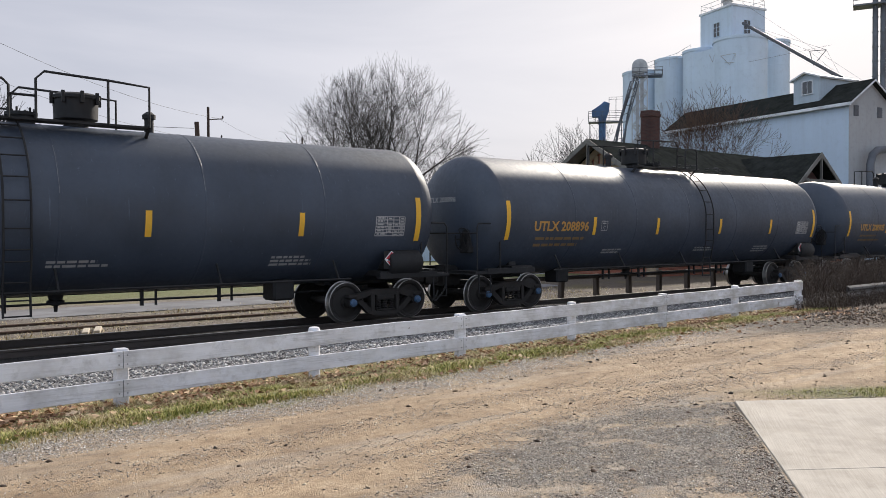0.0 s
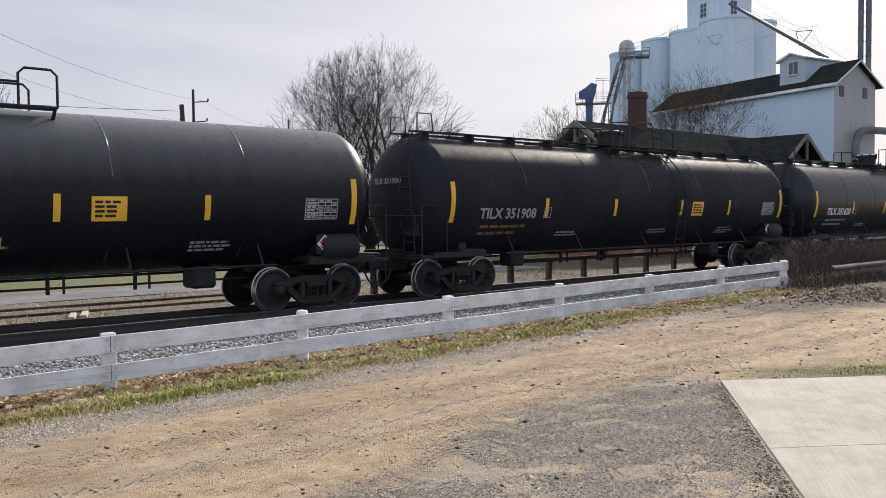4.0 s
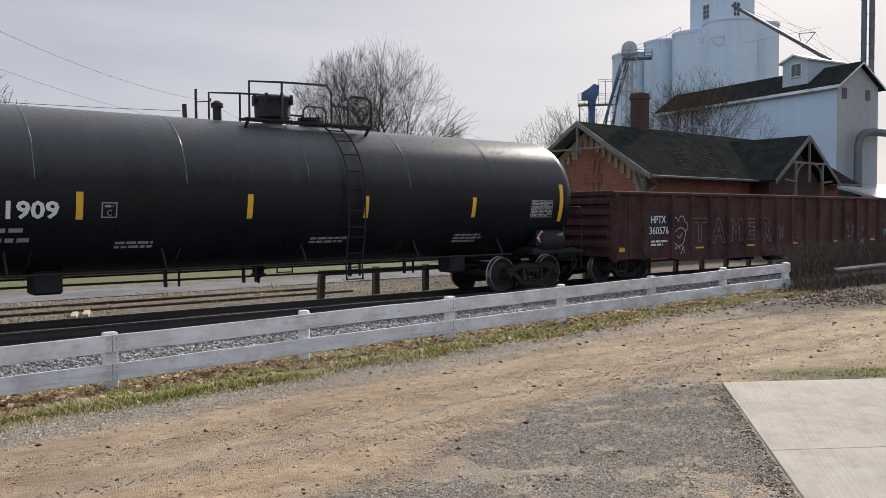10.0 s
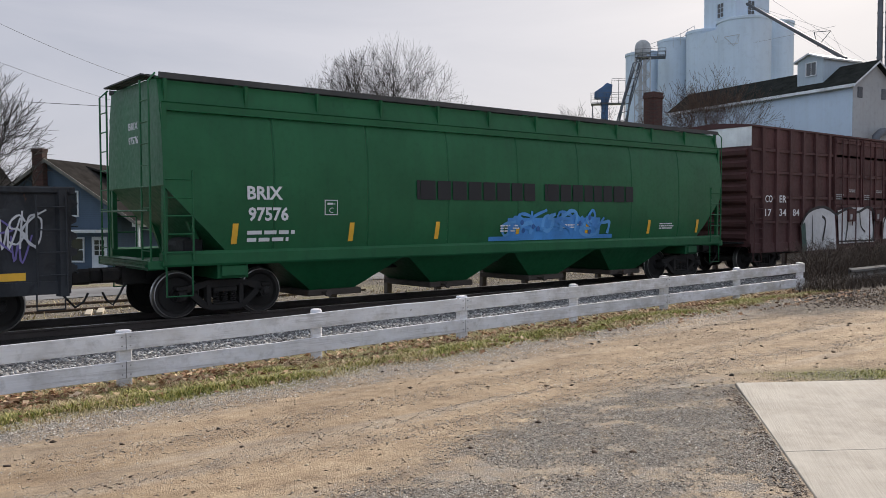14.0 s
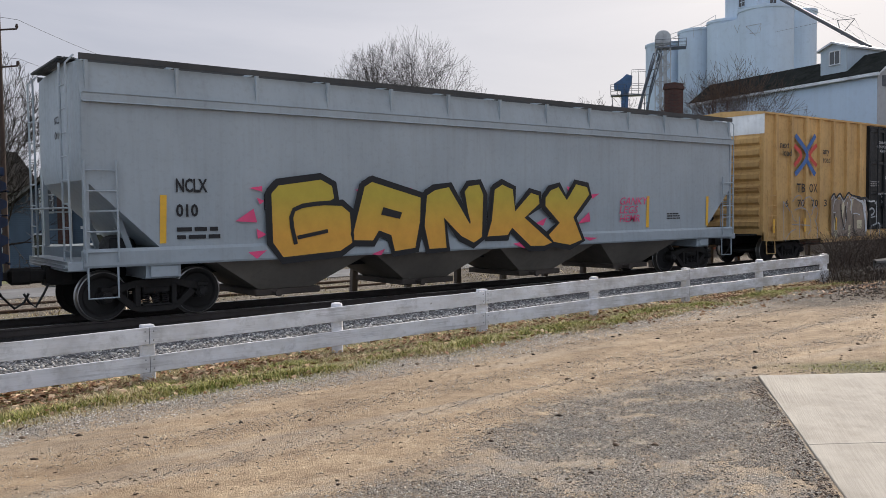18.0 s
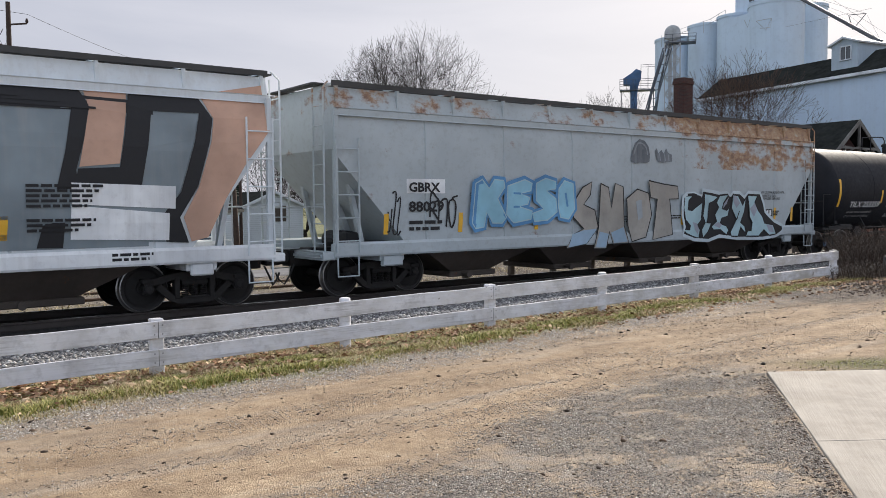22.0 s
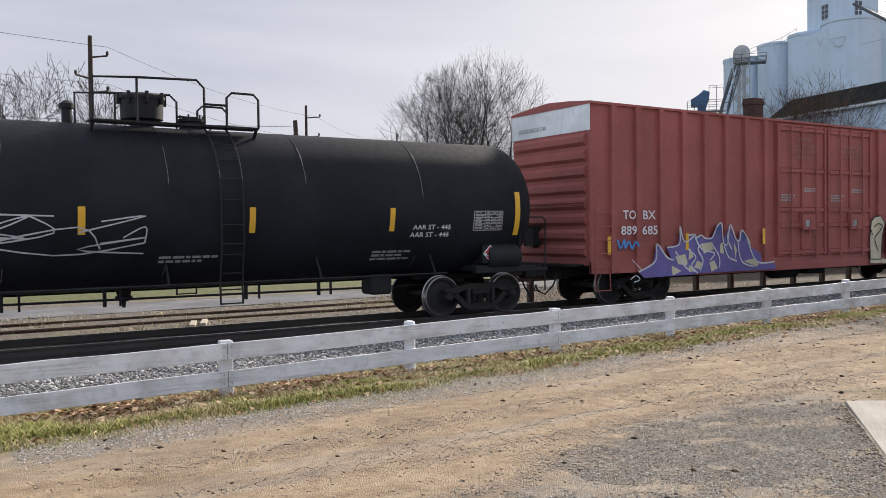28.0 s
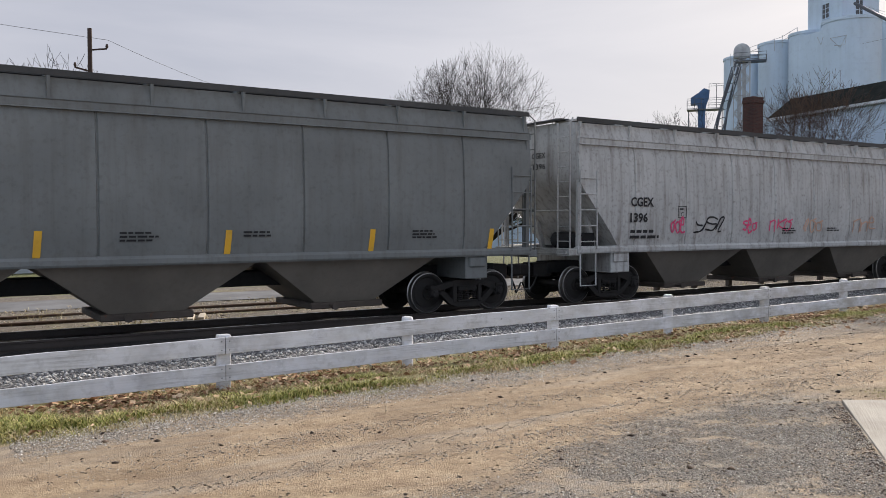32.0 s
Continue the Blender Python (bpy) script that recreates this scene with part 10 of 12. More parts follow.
CURVED = ((1.30, 1.50), (1.7, 1.56), (2.3, 1.585), (3.1, 1.57), (3.7, 1.51), (4.05, 1.42))
STRAIGHT = ((1.30, 1.56), (3.95, 1.56))
car, side = hopper_car(212.3, 9.0, 7.6, MAT["hop_green"], "bright green covered hopper car", CURVED, 4.38, 1.25, 2.55, 4, number=(("BRIX", -7.35, 2.33, 0.25, 0.77), ("97576", -7.33, 1.91, 0.25, 0.88)), ink="white", stripes=(-7.62, -4.95, -2.6, 0.0, 2.6, 5.3, 7.7), under=MAT["hop_green"], number_end="BRIX 97576")
q = Mesh()
x = -3.19
for w in (0.12, 0.55, 0.5, 0.55, 0.52, 0.5, 0.55, 0.48, 0.5):
    strip(q, side, x, x + w * 0.78, 2.36, 2.80, lift=0.016)
    x += w * 0.90
x += 0.3
for w in (0.12, 0.55, 0.55, 0.52, 0.45, 0.45, 0.5, 0.12, 0.48, 0.45):
    strip(q, side, x, x + w * 0.75, 2.36, 2.80, lift=0.016)
    x += w * 0.87
part("company_name", q, MAT["ink"], car, "company name along the side, drawn as dark bars")
r = random.Random(4)
q = Mesh()
strip(q, side, -0.95, 3.7, 1.36, 1.47, lift=0.002)
strip(q, side, -0.35, 3.15, 1.46, 1.93, lift=0.003)
part("graffiti_fill", q, MAT["spray_blue"], car, "bright blue sprayed patch")
for k in range(16):
    q = Mesh()
    x, z = -0.6 + 0.24 * k, r.uniform(1.42, 1.6)
    scribble(q, side, x, z, r.uniform(0.4, 0.7), r.uniform(0.35, 0.62), 500 + k, r.uniform(0.07, 0.13), 4, lift=0.005 + 0.004 * (k % 5))
    part("spray_stroke", q, MAT["spray_blue"] if k % 3 else MAT["spray_sky2"], car)
for k in range(7):
    q = Mesh()
    x, z = r.uniform(0.0, 3.0), r.uniform(1.5, 1.95)
    polygon(q, side, [(x + 0.06 * math.cos(a), z + 0.07 * math.sin(a)) for a in [j * math.tau / 9 for j in range(9)]], lift=0.03)
    part("spray_dot", q, MAT["royal"], car)
box_car(231.0, 7.88, 6.2, MAT["box_brown"], MAT["box_brown"], "dark brown box car with silver sprayed letters", [-7.2, -6.3, -5.4, -4.5, -3.6, -2.6, 2.6, 3.6, 4.5, 5.4, 6.3, 7.2], [(-2.3, 0.0), (0.0, 2.3)], MAT["box_brown"], z0=0.72, z1=5.0, number=(("CO", -7.12, 2.42, 0.24, 0.46), ("ER", -6.2, 2.42, 0.24, 0.46), ("17", -7.12, 1.95, 0.24, 0.40), ("34", -6.2, 1.95, 0.24, 0.46), ("84", -5.3, 1.95, 0.24, 0.46)), ink="white", lattice=True)
coer = CARS[-1][0]
sprayed(coer, flat_side(-1.63), -4.77, 0.68, (
    ("graffiti_fill", "spray_silver", 0, "20,112 64,143 154,157 250,136 271,0 16,0"),
    ("graffiti_fill", "spray_silver", 0, "275,147 366,158 507,159 555,144 580,22 288,20"),
    ("graffiti_fill", "spray_silver", 0, "659,114 737,140 840,154 992,144 1045,47 661,32"),
    ("graffiti_fill", "teal_dark", 0, "3,92 32,105 48,2 16,0"),
    ("graffiti_line", "ink", 0.1, "0,88 55,141 170,159 269,129"),
    ("graffiti_line", "ink", 0.1, "155,125 180,104 159,33"),
    ("graffiti_line", "ink", 0.1, "266,132 366,155 435,140 525,161 578,132 569,30"),
    ("graffiti_line", "ink", 0.09, "359,125 353,87 338,28"),
    ("graffiti_line", "ink", 0.07, "453,140 465,86 502,62"),
    ("graffiti_line", "ink", 0.09, "656,40 674,112 757,142 819,123 903,156 1024,131"),
    ("graffiti_line", "ink", 0.08, "738,107 704,43"),
    ("graffiti_line", "ink", 0.08, "811,119 789,41"),
    ("graffiti_line", "ink", 0.08, "871,106 924,38"),
    ("graffiti_line", "ink", 0.07, "970,127 968,54 1040,40"),
    ("graffiti_line", "ink", 0.05, "79,129 86,20"),
    ("graffiti_line", "ink", 0.06, "284,29 584,29"),
), 0.004)
car, side = gondola_car(248.75, 8.38, 6.75, MAT["gon_blue"], "faded blue gondola car stained brown", 0.76, 2.74, 12, sheet=MAT["gon_blue_sheet"], number=(("WFRX", -5.75, 1.72, 0.25, 0.95), ("3200", -5.9, 1.44, 0.25, 0.75), ("43", -4.93, 1.44, 0.25, 0.40)), stripes=(-7.9, -3.9, -0.75, 1.25, 3.9, 7.3))
def mark(*a, shape=strip):
    q = Mesh()
    shape(q, side, *a)
    part("company_mark", q, MAT["yellow"], car, "worn yellow company mark")


for k in range(5):
    mark(-2.75 + 0.1 * k, -2.1, 2.15 - 0.11 * k, 2.21 - 0.11 * k)
for x in (-2.05, -1.62):
    mark([(x + 0.20 * math.cos(a), 1.95 + 0.24 * math.sin(a)) for a in [0.6 + j * 5.1 / 12 for j in range(13)]], 0.10, shape=ribbon)
for x in (-1.25, -0.98, -0.72, -0.42, -0.12, 0.45):
    mark(x, x + 0.05, 2.0, 2.25)
    mark(x + 0.07, x + 0.17, 2.0, 2.05 if x != -0.98 else 2.25)
for x in (-1.25, -0.98, -0.68, -0.38, 0.45, 0.75, 1.0, 1.25):
    mark(x, x + 0.05, 1.62, 1.86)
    mark(x + 0.07, x + 0.17, 1.81, 1.86)
car, side = hopper_car(268.0, 9.58, 8.2, MAT["hop_grey"], "grey covered hopper car with a huge yellow sprayed name", ((1.36, 1.56), (4.0, 1.56)), 4.45, 1.3, 2.6, 4, number=(("NCLX", -7.96, 2.36, 0.24, 0.60), ("010", -7.97, 1.91, 0.22, 0.42)), stripes=(-8.22, 5.5, 8.3), stripe_z=(1.42, 2.3), seams=2, seam_depth=0.004, sill=(1.03, 1.32), number_end="NCLX 010")
sprayed(car, side, -6.84, 0.99, (
    ("graffiti_dart", "pink", 0, "0,81 38,105 45,78"),
    ("graffiti_dart", "pink", 0, "43,66 64,54 46,46"),
    ("graffiti_dart", "pink", 0, "25,21 64,23 43,7"),
    ("graffiti_dart", "pink", 0, "29,145 57,149 57,138"),
    ("graffiti_dart", "pink", 0, "267,143 299,146 302,131"),
    ("graffiti_dart", "pink", 0, "307,5 343,16 331,2"),
    ("graffiti_dart", "pink", 0, "45,126 61,120 51,113"),
    ("graffiti_dart", "pink", 0, "408,149 439,139 417,142"),
    ("graffiti_dart", "pink", 0, "716,14 763,20 755,1"),
    ("graffiti_dart", "pink", 0, "945,59 988,90 992,64"),
    ("graffiti_dart", "pink", 0, "984,134 1028,138 1001,124"),
    ("graffiti_dart", "pink", 0, "966,23 1021,20 988,13"),
    ("graffiti_dart", "pink", 0, "792,63 832,77 818,56"),
    ("graffiti_dart", "pink", 0, "903,156 920,153 910,139"),
    ("graffiti_outline", "ink", -0.22, "72,135 89,153 186,166 214,152 219,124 196,113 235,112 256,96 261,31 230,13 98,5 74,37"),
    ("graffiti_outline", "ink", -0.22, "288,151 309,163 439,129 438,76 423,13 365,7 355,43 326,53 311,32 261,34 257,49"),
    ("graffiti_outline", "ink", -0.22, "452,133 476,146 519,153 580,67 561,140 575,156 609,160 623,134 618,33 590,18 551,35 504,78 511,10 458,9 444,63"),
    ("graffiti_outline", "ink", -0.22, "653,147 680,161 717,148 722,96 774,141 803,134 806,110 756,78 831,27 851,12 821,3 772,4 710,51 697,33 630,32 643,73"),
    ("graffiti_outline", "ink", -0.22, "822,127 842,148 873,156 901,123 935,164 978,157 988,134 928,76 960,16 913,2 851,12 833,34 872,62 822,104"),
    ("graffiti_letter", "spray_yellow", 0, "72,135 89,153 186,166 214,152 219,124 196,113 235,112 256,96 261,31 230,13 98,5 74,37"),
    ("graffiti_outline", "ink", -0.06, "72,135 89,153 186,166 214,152 219,124 196,113 235,112 256,96 261,31 230,13 98,5 74,37"),
    ("graffiti_letter", "spray_yellow", 0, "288,151 309,163 439,129 438,76 423,13 365,7 355,43 326,53 311,32 261,34 257,49"),
    ("graffiti_outline", "ink", -0.06, "288,151 309,163 439,129 438,76 423,13 365,7 355,43 326,53 311,32 261,34 257,49"),
    ("graffiti_letter", "spray_yellow", 0, "452,133 476,146 519,153 580,67 561,140 575,156 609,160 623,134 618,33 590,18 551,35 504,78 511,10 458,9 444,63"),
    ("graffiti_outline", "ink", -0.06, "452,133 476,146 519,153 580,67 561,140 575,156 609,160 623,134 618,33 590,18 551,35 504,78 511,10 458,9 444,63"),
    ("graffiti_letter", "spray_yellow", 0, "653,147 680,161 717,148 722,96 774,141 803,134 806,110 756,78 831,27 851,12 821,3 772,4 710,51 697,33 630,32 643,73"),
    ("graffiti_outline", "ink", -0.06, "653,147 680,161 717,148 722,96 774,141 803,134 806,110 756,78 831,27 851,12 821,3 772,4 710,51 697,33 630,32 643,73"),
    ("graffiti_letter", "spray_yellow", 0, "822,127 842,148 873,156 901,123 935,164 978,157 988,134 928,76 960,16 913,2 851,12 833,34 872,62 822,104"),
    ("graffiti_outline", "ink", -0.06, "822,127 842,148 873,156 901,123 935,164 978,157 988,134 928,76 960,16 913,2 851,12 833,34 872,62 822,104"),
    ("graffiti_line", "ink", 0.09, "221,117 123,102 126,33"),
    ("graffiti_line", "ink", 0.08, "130,46 200,58"),
    ("graffiti_hole", "ink", 0, "337,106 386,94 380,80 331,90"),
), 0.05)
for k, (txt, w) in enumerate((("GANKY", 1.15), ("LEGS", 0.75), ("HEMR", 0.85))):
    q = Mesh()
    put_text(q, txt, 4.28, 2.07 - 0.24 * k, 0.2, side, w, bold=0.004, lift=0.03, shear=0.3)
    part("graffiti_tag", q, MAT["pink"], car, "small pink sprayed tag")

POSTS = [-8.75, -7.82, -6.87, -5.95, -5.0, -4.05, -3.1, 3.1, 4.05, 5.0, 5.95, 6.87, 7.82, 8.75]
POSTS_RED = [-8.7, -7.85, -7.0, -6.15, -5.3, -4.45, -3.6, -2.75, 3.05, 3.9, 4.75, 5.6, 6.45, 7.3, 8.15, 8.9]
tbox = box_car(288.88, 9.42, 7.15, MAT["box_yellow"], MAT["box_yellow"], "faded yellow box car with black double doors and graffiti", POSTS, [(-2.5, 0.0), (0.0, 2.55)], MAT["box_door"], number=(("TB", -7.56, 2.45, 0.30, 0.55), ("OX", -6.75, 2.45, 0.30, 0.55), ("6", -8.27, 1.96, 0.24, 0.20), ("70", -7.5, 1.96, 0.24, 0.45), ("70", -6.6, 1.96, 0.24, 0.45), ("3", -5.75, 1.96, 0.24, 0.20), ("next", -8.6, 3.92, 0.22, 0.55), ("load", -8.45, 3.66, 0.22, 0.55), ("any", -5.84, 3.80, 0.22, 0.42), ("road", -5.84, 3.50, 0.22, 0.50), ("Railcar", 5.42, 3.35, 0.26, 1.5), ("Pooling", 7.1, 3.38, 0.26, 1.5), ("Experts", 6.35, 2.80, 0.26, 1.4)), door_text=(("CLOSE AND LOCK", -1.73, 4.32, 0.10, 0.95), ("BOTH DOORS BEFORE", -1.86, 4.16, 0.10, 1.2), ("MOVING CAR", -1.62, 4.00, 0.10, 0.7), ("CLOSE THIS DOOR FIRST", -1.74, 2.38, 0.07, 0.95), ("OPEN CLOSE", -1.48, 2.27, 0.07, 0.45), ("ASD", -1.46, 2.08, 0.09, 0.22), ("SEAL", -0.93, 1.27, 0.09, 0.27), ("OPEN THIS DOOR FIRST", 0.80, 2.33, 0.07, 0.92), ("OPEN CLOSE", 1.05, 2.22, 0.07, 0.45), ("ASD", 1.08, 2.06, 0.09, 0.22), ("SEAL", 1.30, 1.30, 0.09, 0.27)))
sd = flat_side(-1.618)
sprayed(tbox, sd, -7.75, 3.04, (
    ("emblem", "royal", 0.17, "7,133 74,85 77,53 7,0"),
    ("emblem", "cherry", 0.15, "1,97 46,68 1,31"),
    ("emblem", "royal", 0.17, "137,138 85,88"),
    ("emblem", "royal", 0.17, "83,48 137,2"),
    ("emblem", "cherry", 0.15, "146,105 99,69 146,33"),
), 0.002)
q = Mesh()
for x, w in ((5.75, 0.5), (6.35, 0.5)):
    strip(q, sd, x, x + w, 4.15, 4.27)
    strip(q, sd, x + w * 0.38, x + w * 0.65, 3.72, 4.27)
polygon(q, sd, [(6.95, 4.27), (7.15, 4.27), (7.55, 3.72), (7.35, 3.72)])
polygon(q, sd, [(7.35, 4.27), (7.55, 4.27), (7.15, 3.72), (6.95, 3.72)])
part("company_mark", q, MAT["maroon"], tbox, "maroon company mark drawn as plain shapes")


sprayed(tbox, sd, -8.42, 0.76, (
    ("graffiti_fill", "spray_dusk", 0, "317,145 339,155 373,142 396,152 426,148 462,156 526,145 569,145 588,92 580,7 321,13"),
    ("graffiti_fill", "spray_cream", 0, "344,88 357,71 365,7 343,8 337,56"),
    ("graffiti_fill", "spray_cream", 0, "443,50 458,52 456,1 437,1"),
    ("graffiti_fill", "spray_cream", 0, "504,68 541,67 541,36 507,37"),
    ("graffiti_fill", "spray_cream", 0, "462,145 480,148 461,100 449,107"),
    ("graffiti_fill", "spray_cream", 0, "399,141 413,121 395,68 385,101"),
    ("graffiti_line", "chalk", 0.05, "317,144 334,158 344,142 373,158 399,137"),
    ("graffiti_line", "chalk", 0.05, "403,132 435,161 456,140 464,153 517,140 545,127 565,99 568,14"),
    ("graffiti_line", "chalk", 0.04, "339,142 327,102 347,98"),
    ("graffiti_line", "chalk", 0.04, "431,134 416,54 399,34"),
    ("graffiti_line", "chalk", 0.05, "462,145 460,93"),
    ("graffiti_line", "chalk", 0.04, "471,90 498,93 526,86"),
    ("graffiti_line", "ink", 0.07, "314,150 334,165 348,150 375,165 403,145 435,168 462,159 527,151"),
    ("graffiti_line", "ink", 0.05, "382,128 395,68 416,33"),
    ("graffiti_line", "ink", 0.05, "474,90 478,38 492,21"),
    ("graffiti_line", "ink", 0.04, "334,95 347,62 350,22"),
    ("graffiti_line", "ink", 0.06, "417,121 424,67"),
    ("graffiti_tag", "chalk_grey", 0.035, "0,139 4,11"),
    ("graffiti_tag", "chalk_grey", 0.035, "0,139 41,105"),
    ("graffiti_tag", "chalk_grey", 0.035, "55,135 76,153 105,157 115,132 115,108"),
    ("graffiti_tag", "chalk_grey", 0.035, "69,108 112,116 149,104 171,72 173,41 158,25"),
    ("graffiti_tag", "chalk_grey", 0.035, "54,60 168,55"),
    ("graffiti_tag", "chalk_grey", 0.035, "100,86 102,13"),
    ("graffiti_tag", "chalk_grey", 0.035, "115,129 139,149 169,152 190,132 183,97 171,91"),
    ("graffiti_tag", "chalk_grey", 0.035, "179,103 202,120 220,104 201,65"),
    ("graffiti_tag", "chalk_grey", 0.035, "198,78 217,46 216,8"),
    ("graffiti_tag", "chalk_grey", 0.035, "9,7 40,33 75,44"),
    ("graffiti_tag", "chalk_grey", 0.035, "48,105 57,81 80,68"),
), 0.004)
sprayed(tbox, sd, 2.52, 0.75, (
    ("graffiti_backdrop", "spray_silver", 0, "0,74 2,19 247,8 269,35 265,114 222,149 170,149 85,147 71,135 30,132 6,109"),
    ("graffiti_line", "ink", 0.07, "0,86 10,114 37,130 71,131 76,92"),
    ("graffiti_line", "ink", 0.07, "3,77 36,77 58,43 77,39 85,60 67,74"),
    ("graffiti_line", "ink", 0.05, "36,94 46,101 57,96 54,88"),
    ("graffiti_line", "ink", 0.06, "88,143 91,90 95,22"),
    ("graffiti_line", "ink", 0.06, "88,143 118,143 111,65 119,35"),
    ("graffiti_line", "ink", 0.05, "152,127 163,140 177,135 176,115 162,107 151,118"),
    ("graffiti_line", "ink", 0.06, "133,107 148,91 177,87 189,94 190,51"),
    ("graffiti_line", "ink", 0.06, "133,107 131,22"),
    ("graffiti_line", "ink", 0.06, "202,65 172,41 140,40 119,34"),
    ("graffiti_line", "ink", 0.07, "188,142 219,147 213,92 260,122 265,96 222,81"),
    ("graffiti_line", "ink", 0.07, "208,68 241,56 247,41 228,34 245,15"),
    ("graffiti_line", "ink", 0.07, "188,142 195,98 214,62"),
    ("graffiti_fill", "ink", 0, "226,62 247,55 244,36 232,47"),
    ("graffiti_fill", "ink", 0, "53,61 72,57 78,42 61,43"),
    ("graffiti_tag", "spray_sky", 0.04, "316,130 340,117 360,97 373,71 386,51 376,32"),
    ("graffiti_tag", "spray_sky", 0.05, "395,121 407,147 438,150 459,134 455,96"),
    ("graffiti_tag", "spray_sky", 0.05, "390,97 424,112 468,112 495,95 513,79"),
    ("graffiti_tag", "spray_sky", 0.05, "441,90 445,43"),
    ("graffiti_tag", "spray_sky", 0.05, "403,65 503,65"),
    ("graffiti_tag", "spray_sky", 0.05, "504,150 531,122 540,81 553,25"),
    ("graffiti_tag", "spray_sky", 0.05, "357,130 374,136 387,126 382,110 367,113 360,129"),
    ("graffiti_tag", "chalk", 0.03, "274,175 280,156 286,172 292,156 299,175"),
    ("graffiti_tag", "chalk", 0.03, "302,175 315,175 305,157 318,157 331,173 337,162 324,155"),
    ("graffiti_tag", "chalk", 0.03, "276,134 284,147 292,134 302,147 308,132 319,147 324,124"),
    ("graffiti_tag", "spray_sky", 0.03, "535,170 541,152 550,169 557,150 569,169 576,150 588,164 584,147"),
    ("graffiti_tag", "cherry", 0.035, "283,22 285,35 299,40 304,26 313,39 320,23 333,36 336,20"),
    ("graffiti_tag", "cherry", 0.035, "271,2 283,16 294,1 303,14 315,0 326,13 342,4"),
), 0.004)
sprayed(tbox, sd, -3.42, 0.75, (
    ("graffiti_line", "chalk", 0.14, "7,147 33,141 51,128 59,102 68,73 74,26"),
    ("graffiti_line", "ink", 0.1, "0,153 33,148 63,150 93,141"),
    ("graffiti_line", "chalk", 0.1, "63,148 66,102"),
    ("graffiti_line", "chalk", 0.06, "80,142 111,137 138,139 145,127"),
    ("graffiti_line", "chalk_grey", 0.07, "99,106 119,112 137,102 127,89 109,87"),
    ("graffiti_line", "chalk_grey", 0.06, "126,47 149,51 173,55 184,45 179,10"),
    ("graffiti_line", "chalk_grey", 0.05, "114,48 111,16"),
    ("graffiti_line", "chalk", 0.05, "155,139 155,90 156,51"),
    ("graffiti_line", "chalk_grey", 0.05, "109,77 146,81"),
    ("graffiti_line", "chalk_grey", 0.04, "186,20 183,0"),
), 0.012)
car, side = hopper_car(309.5, 9.4, 7.95, MAT["hop_pale"], "pale covered hopper car painted over in slate and peach", ((1.22, 1.52), (1.7, 1.57), (2.3, 1.585), (3.1, 1.57), (3.7, 1.48), (4.1, 1.34)), 4.38, 1.65, 3.4, 4, number=(("SHPX", -7.29, 2.26, 0.22, 0.93), ("43986", -7.29, 1.87, 0.22, 1.02)), stripes=(-7.95, -5.7, -2.9, 0.3, 2.4, 4.6, 6.6, 7.9), stripe_z=(1.45, 1.85), sill_mat=MAT["car_white"], rail_mat=MAT["hop_pale"], sill=(0.93, 1.20), under=MAT["hop_gate"])
edge_x = lambda z: -8.42 + (3.75 - z) * 0.42
q = Mesh()
q.sheet([[side(edge_x(z) + (6.95 - edge_x(z)) * k / 12, z) for k in range(13)] for z in np.linspace(1.28, 3.97, 12)])
part("graffiti_fill", q, MAT["hop_slate"], car, "slate grey sprayed background")
q = Mesh()
rows = [[side(-9.05 + max(0, 3.0 - z) * 0.66, z), side(edge_x(z) + 0.02, z)] for z in np.linspace(1.35, 3.97, 10)]
q.sheet([[(a, b - 0.004, c) for a, b, c in r_] for r_ in rows])
part("graffiti_peach", q, MAT["peach"], car, "peach sprayed panel")
q = Mesh()
ribbon(q, side, [(-8.45, 3.75), (-7.95, 2.6), (-7.42, 1.32)], 0.24, 0.012, True, 0, True)
part("graffiti_outline", q, MAT["ink"], car, "broad black sprayed outline")
r = random.Random(77)
q = Mesh()
q.sheet([[side(-8.5 + 15.6 * k / 10, z - 0.01 * k) for k in range(11)] for z in (3.74, 3.84, 3.93)])
q.v = [(a, b - 0.008, c) for a, b, c in q.v]
part("graffiti_band", q, MAT["ink"], car, "ragged black sprayed band")
for k in range(44):
    q = Mesh()
    xa, za = r.uniform(-8.3, 5.0), r.uniform(3.58, 3.95)
    ribbon(q, side, [(xa, za), (xa + r.uniform(0.6, 2.6), za - 0.02 + r.uniform(-0.04, 0.03))], r.uniform(0.03, 0.09), 0.010 + 0.0006 * k, False, k)
    part("graffiti_band", q, MAT["ink"], car, "ragged black sprayed band")
sprayed(car, side, 4.55, 1.31, (
    ("graffiti_fill", "hop_slate", 0, "8,239 117,237 103,161 88,99 115,99 228,104 242,175 252,241 340,241 328,189 299,95 257,44 271,4 99,10 55,0 0,2"),
), 0.006)
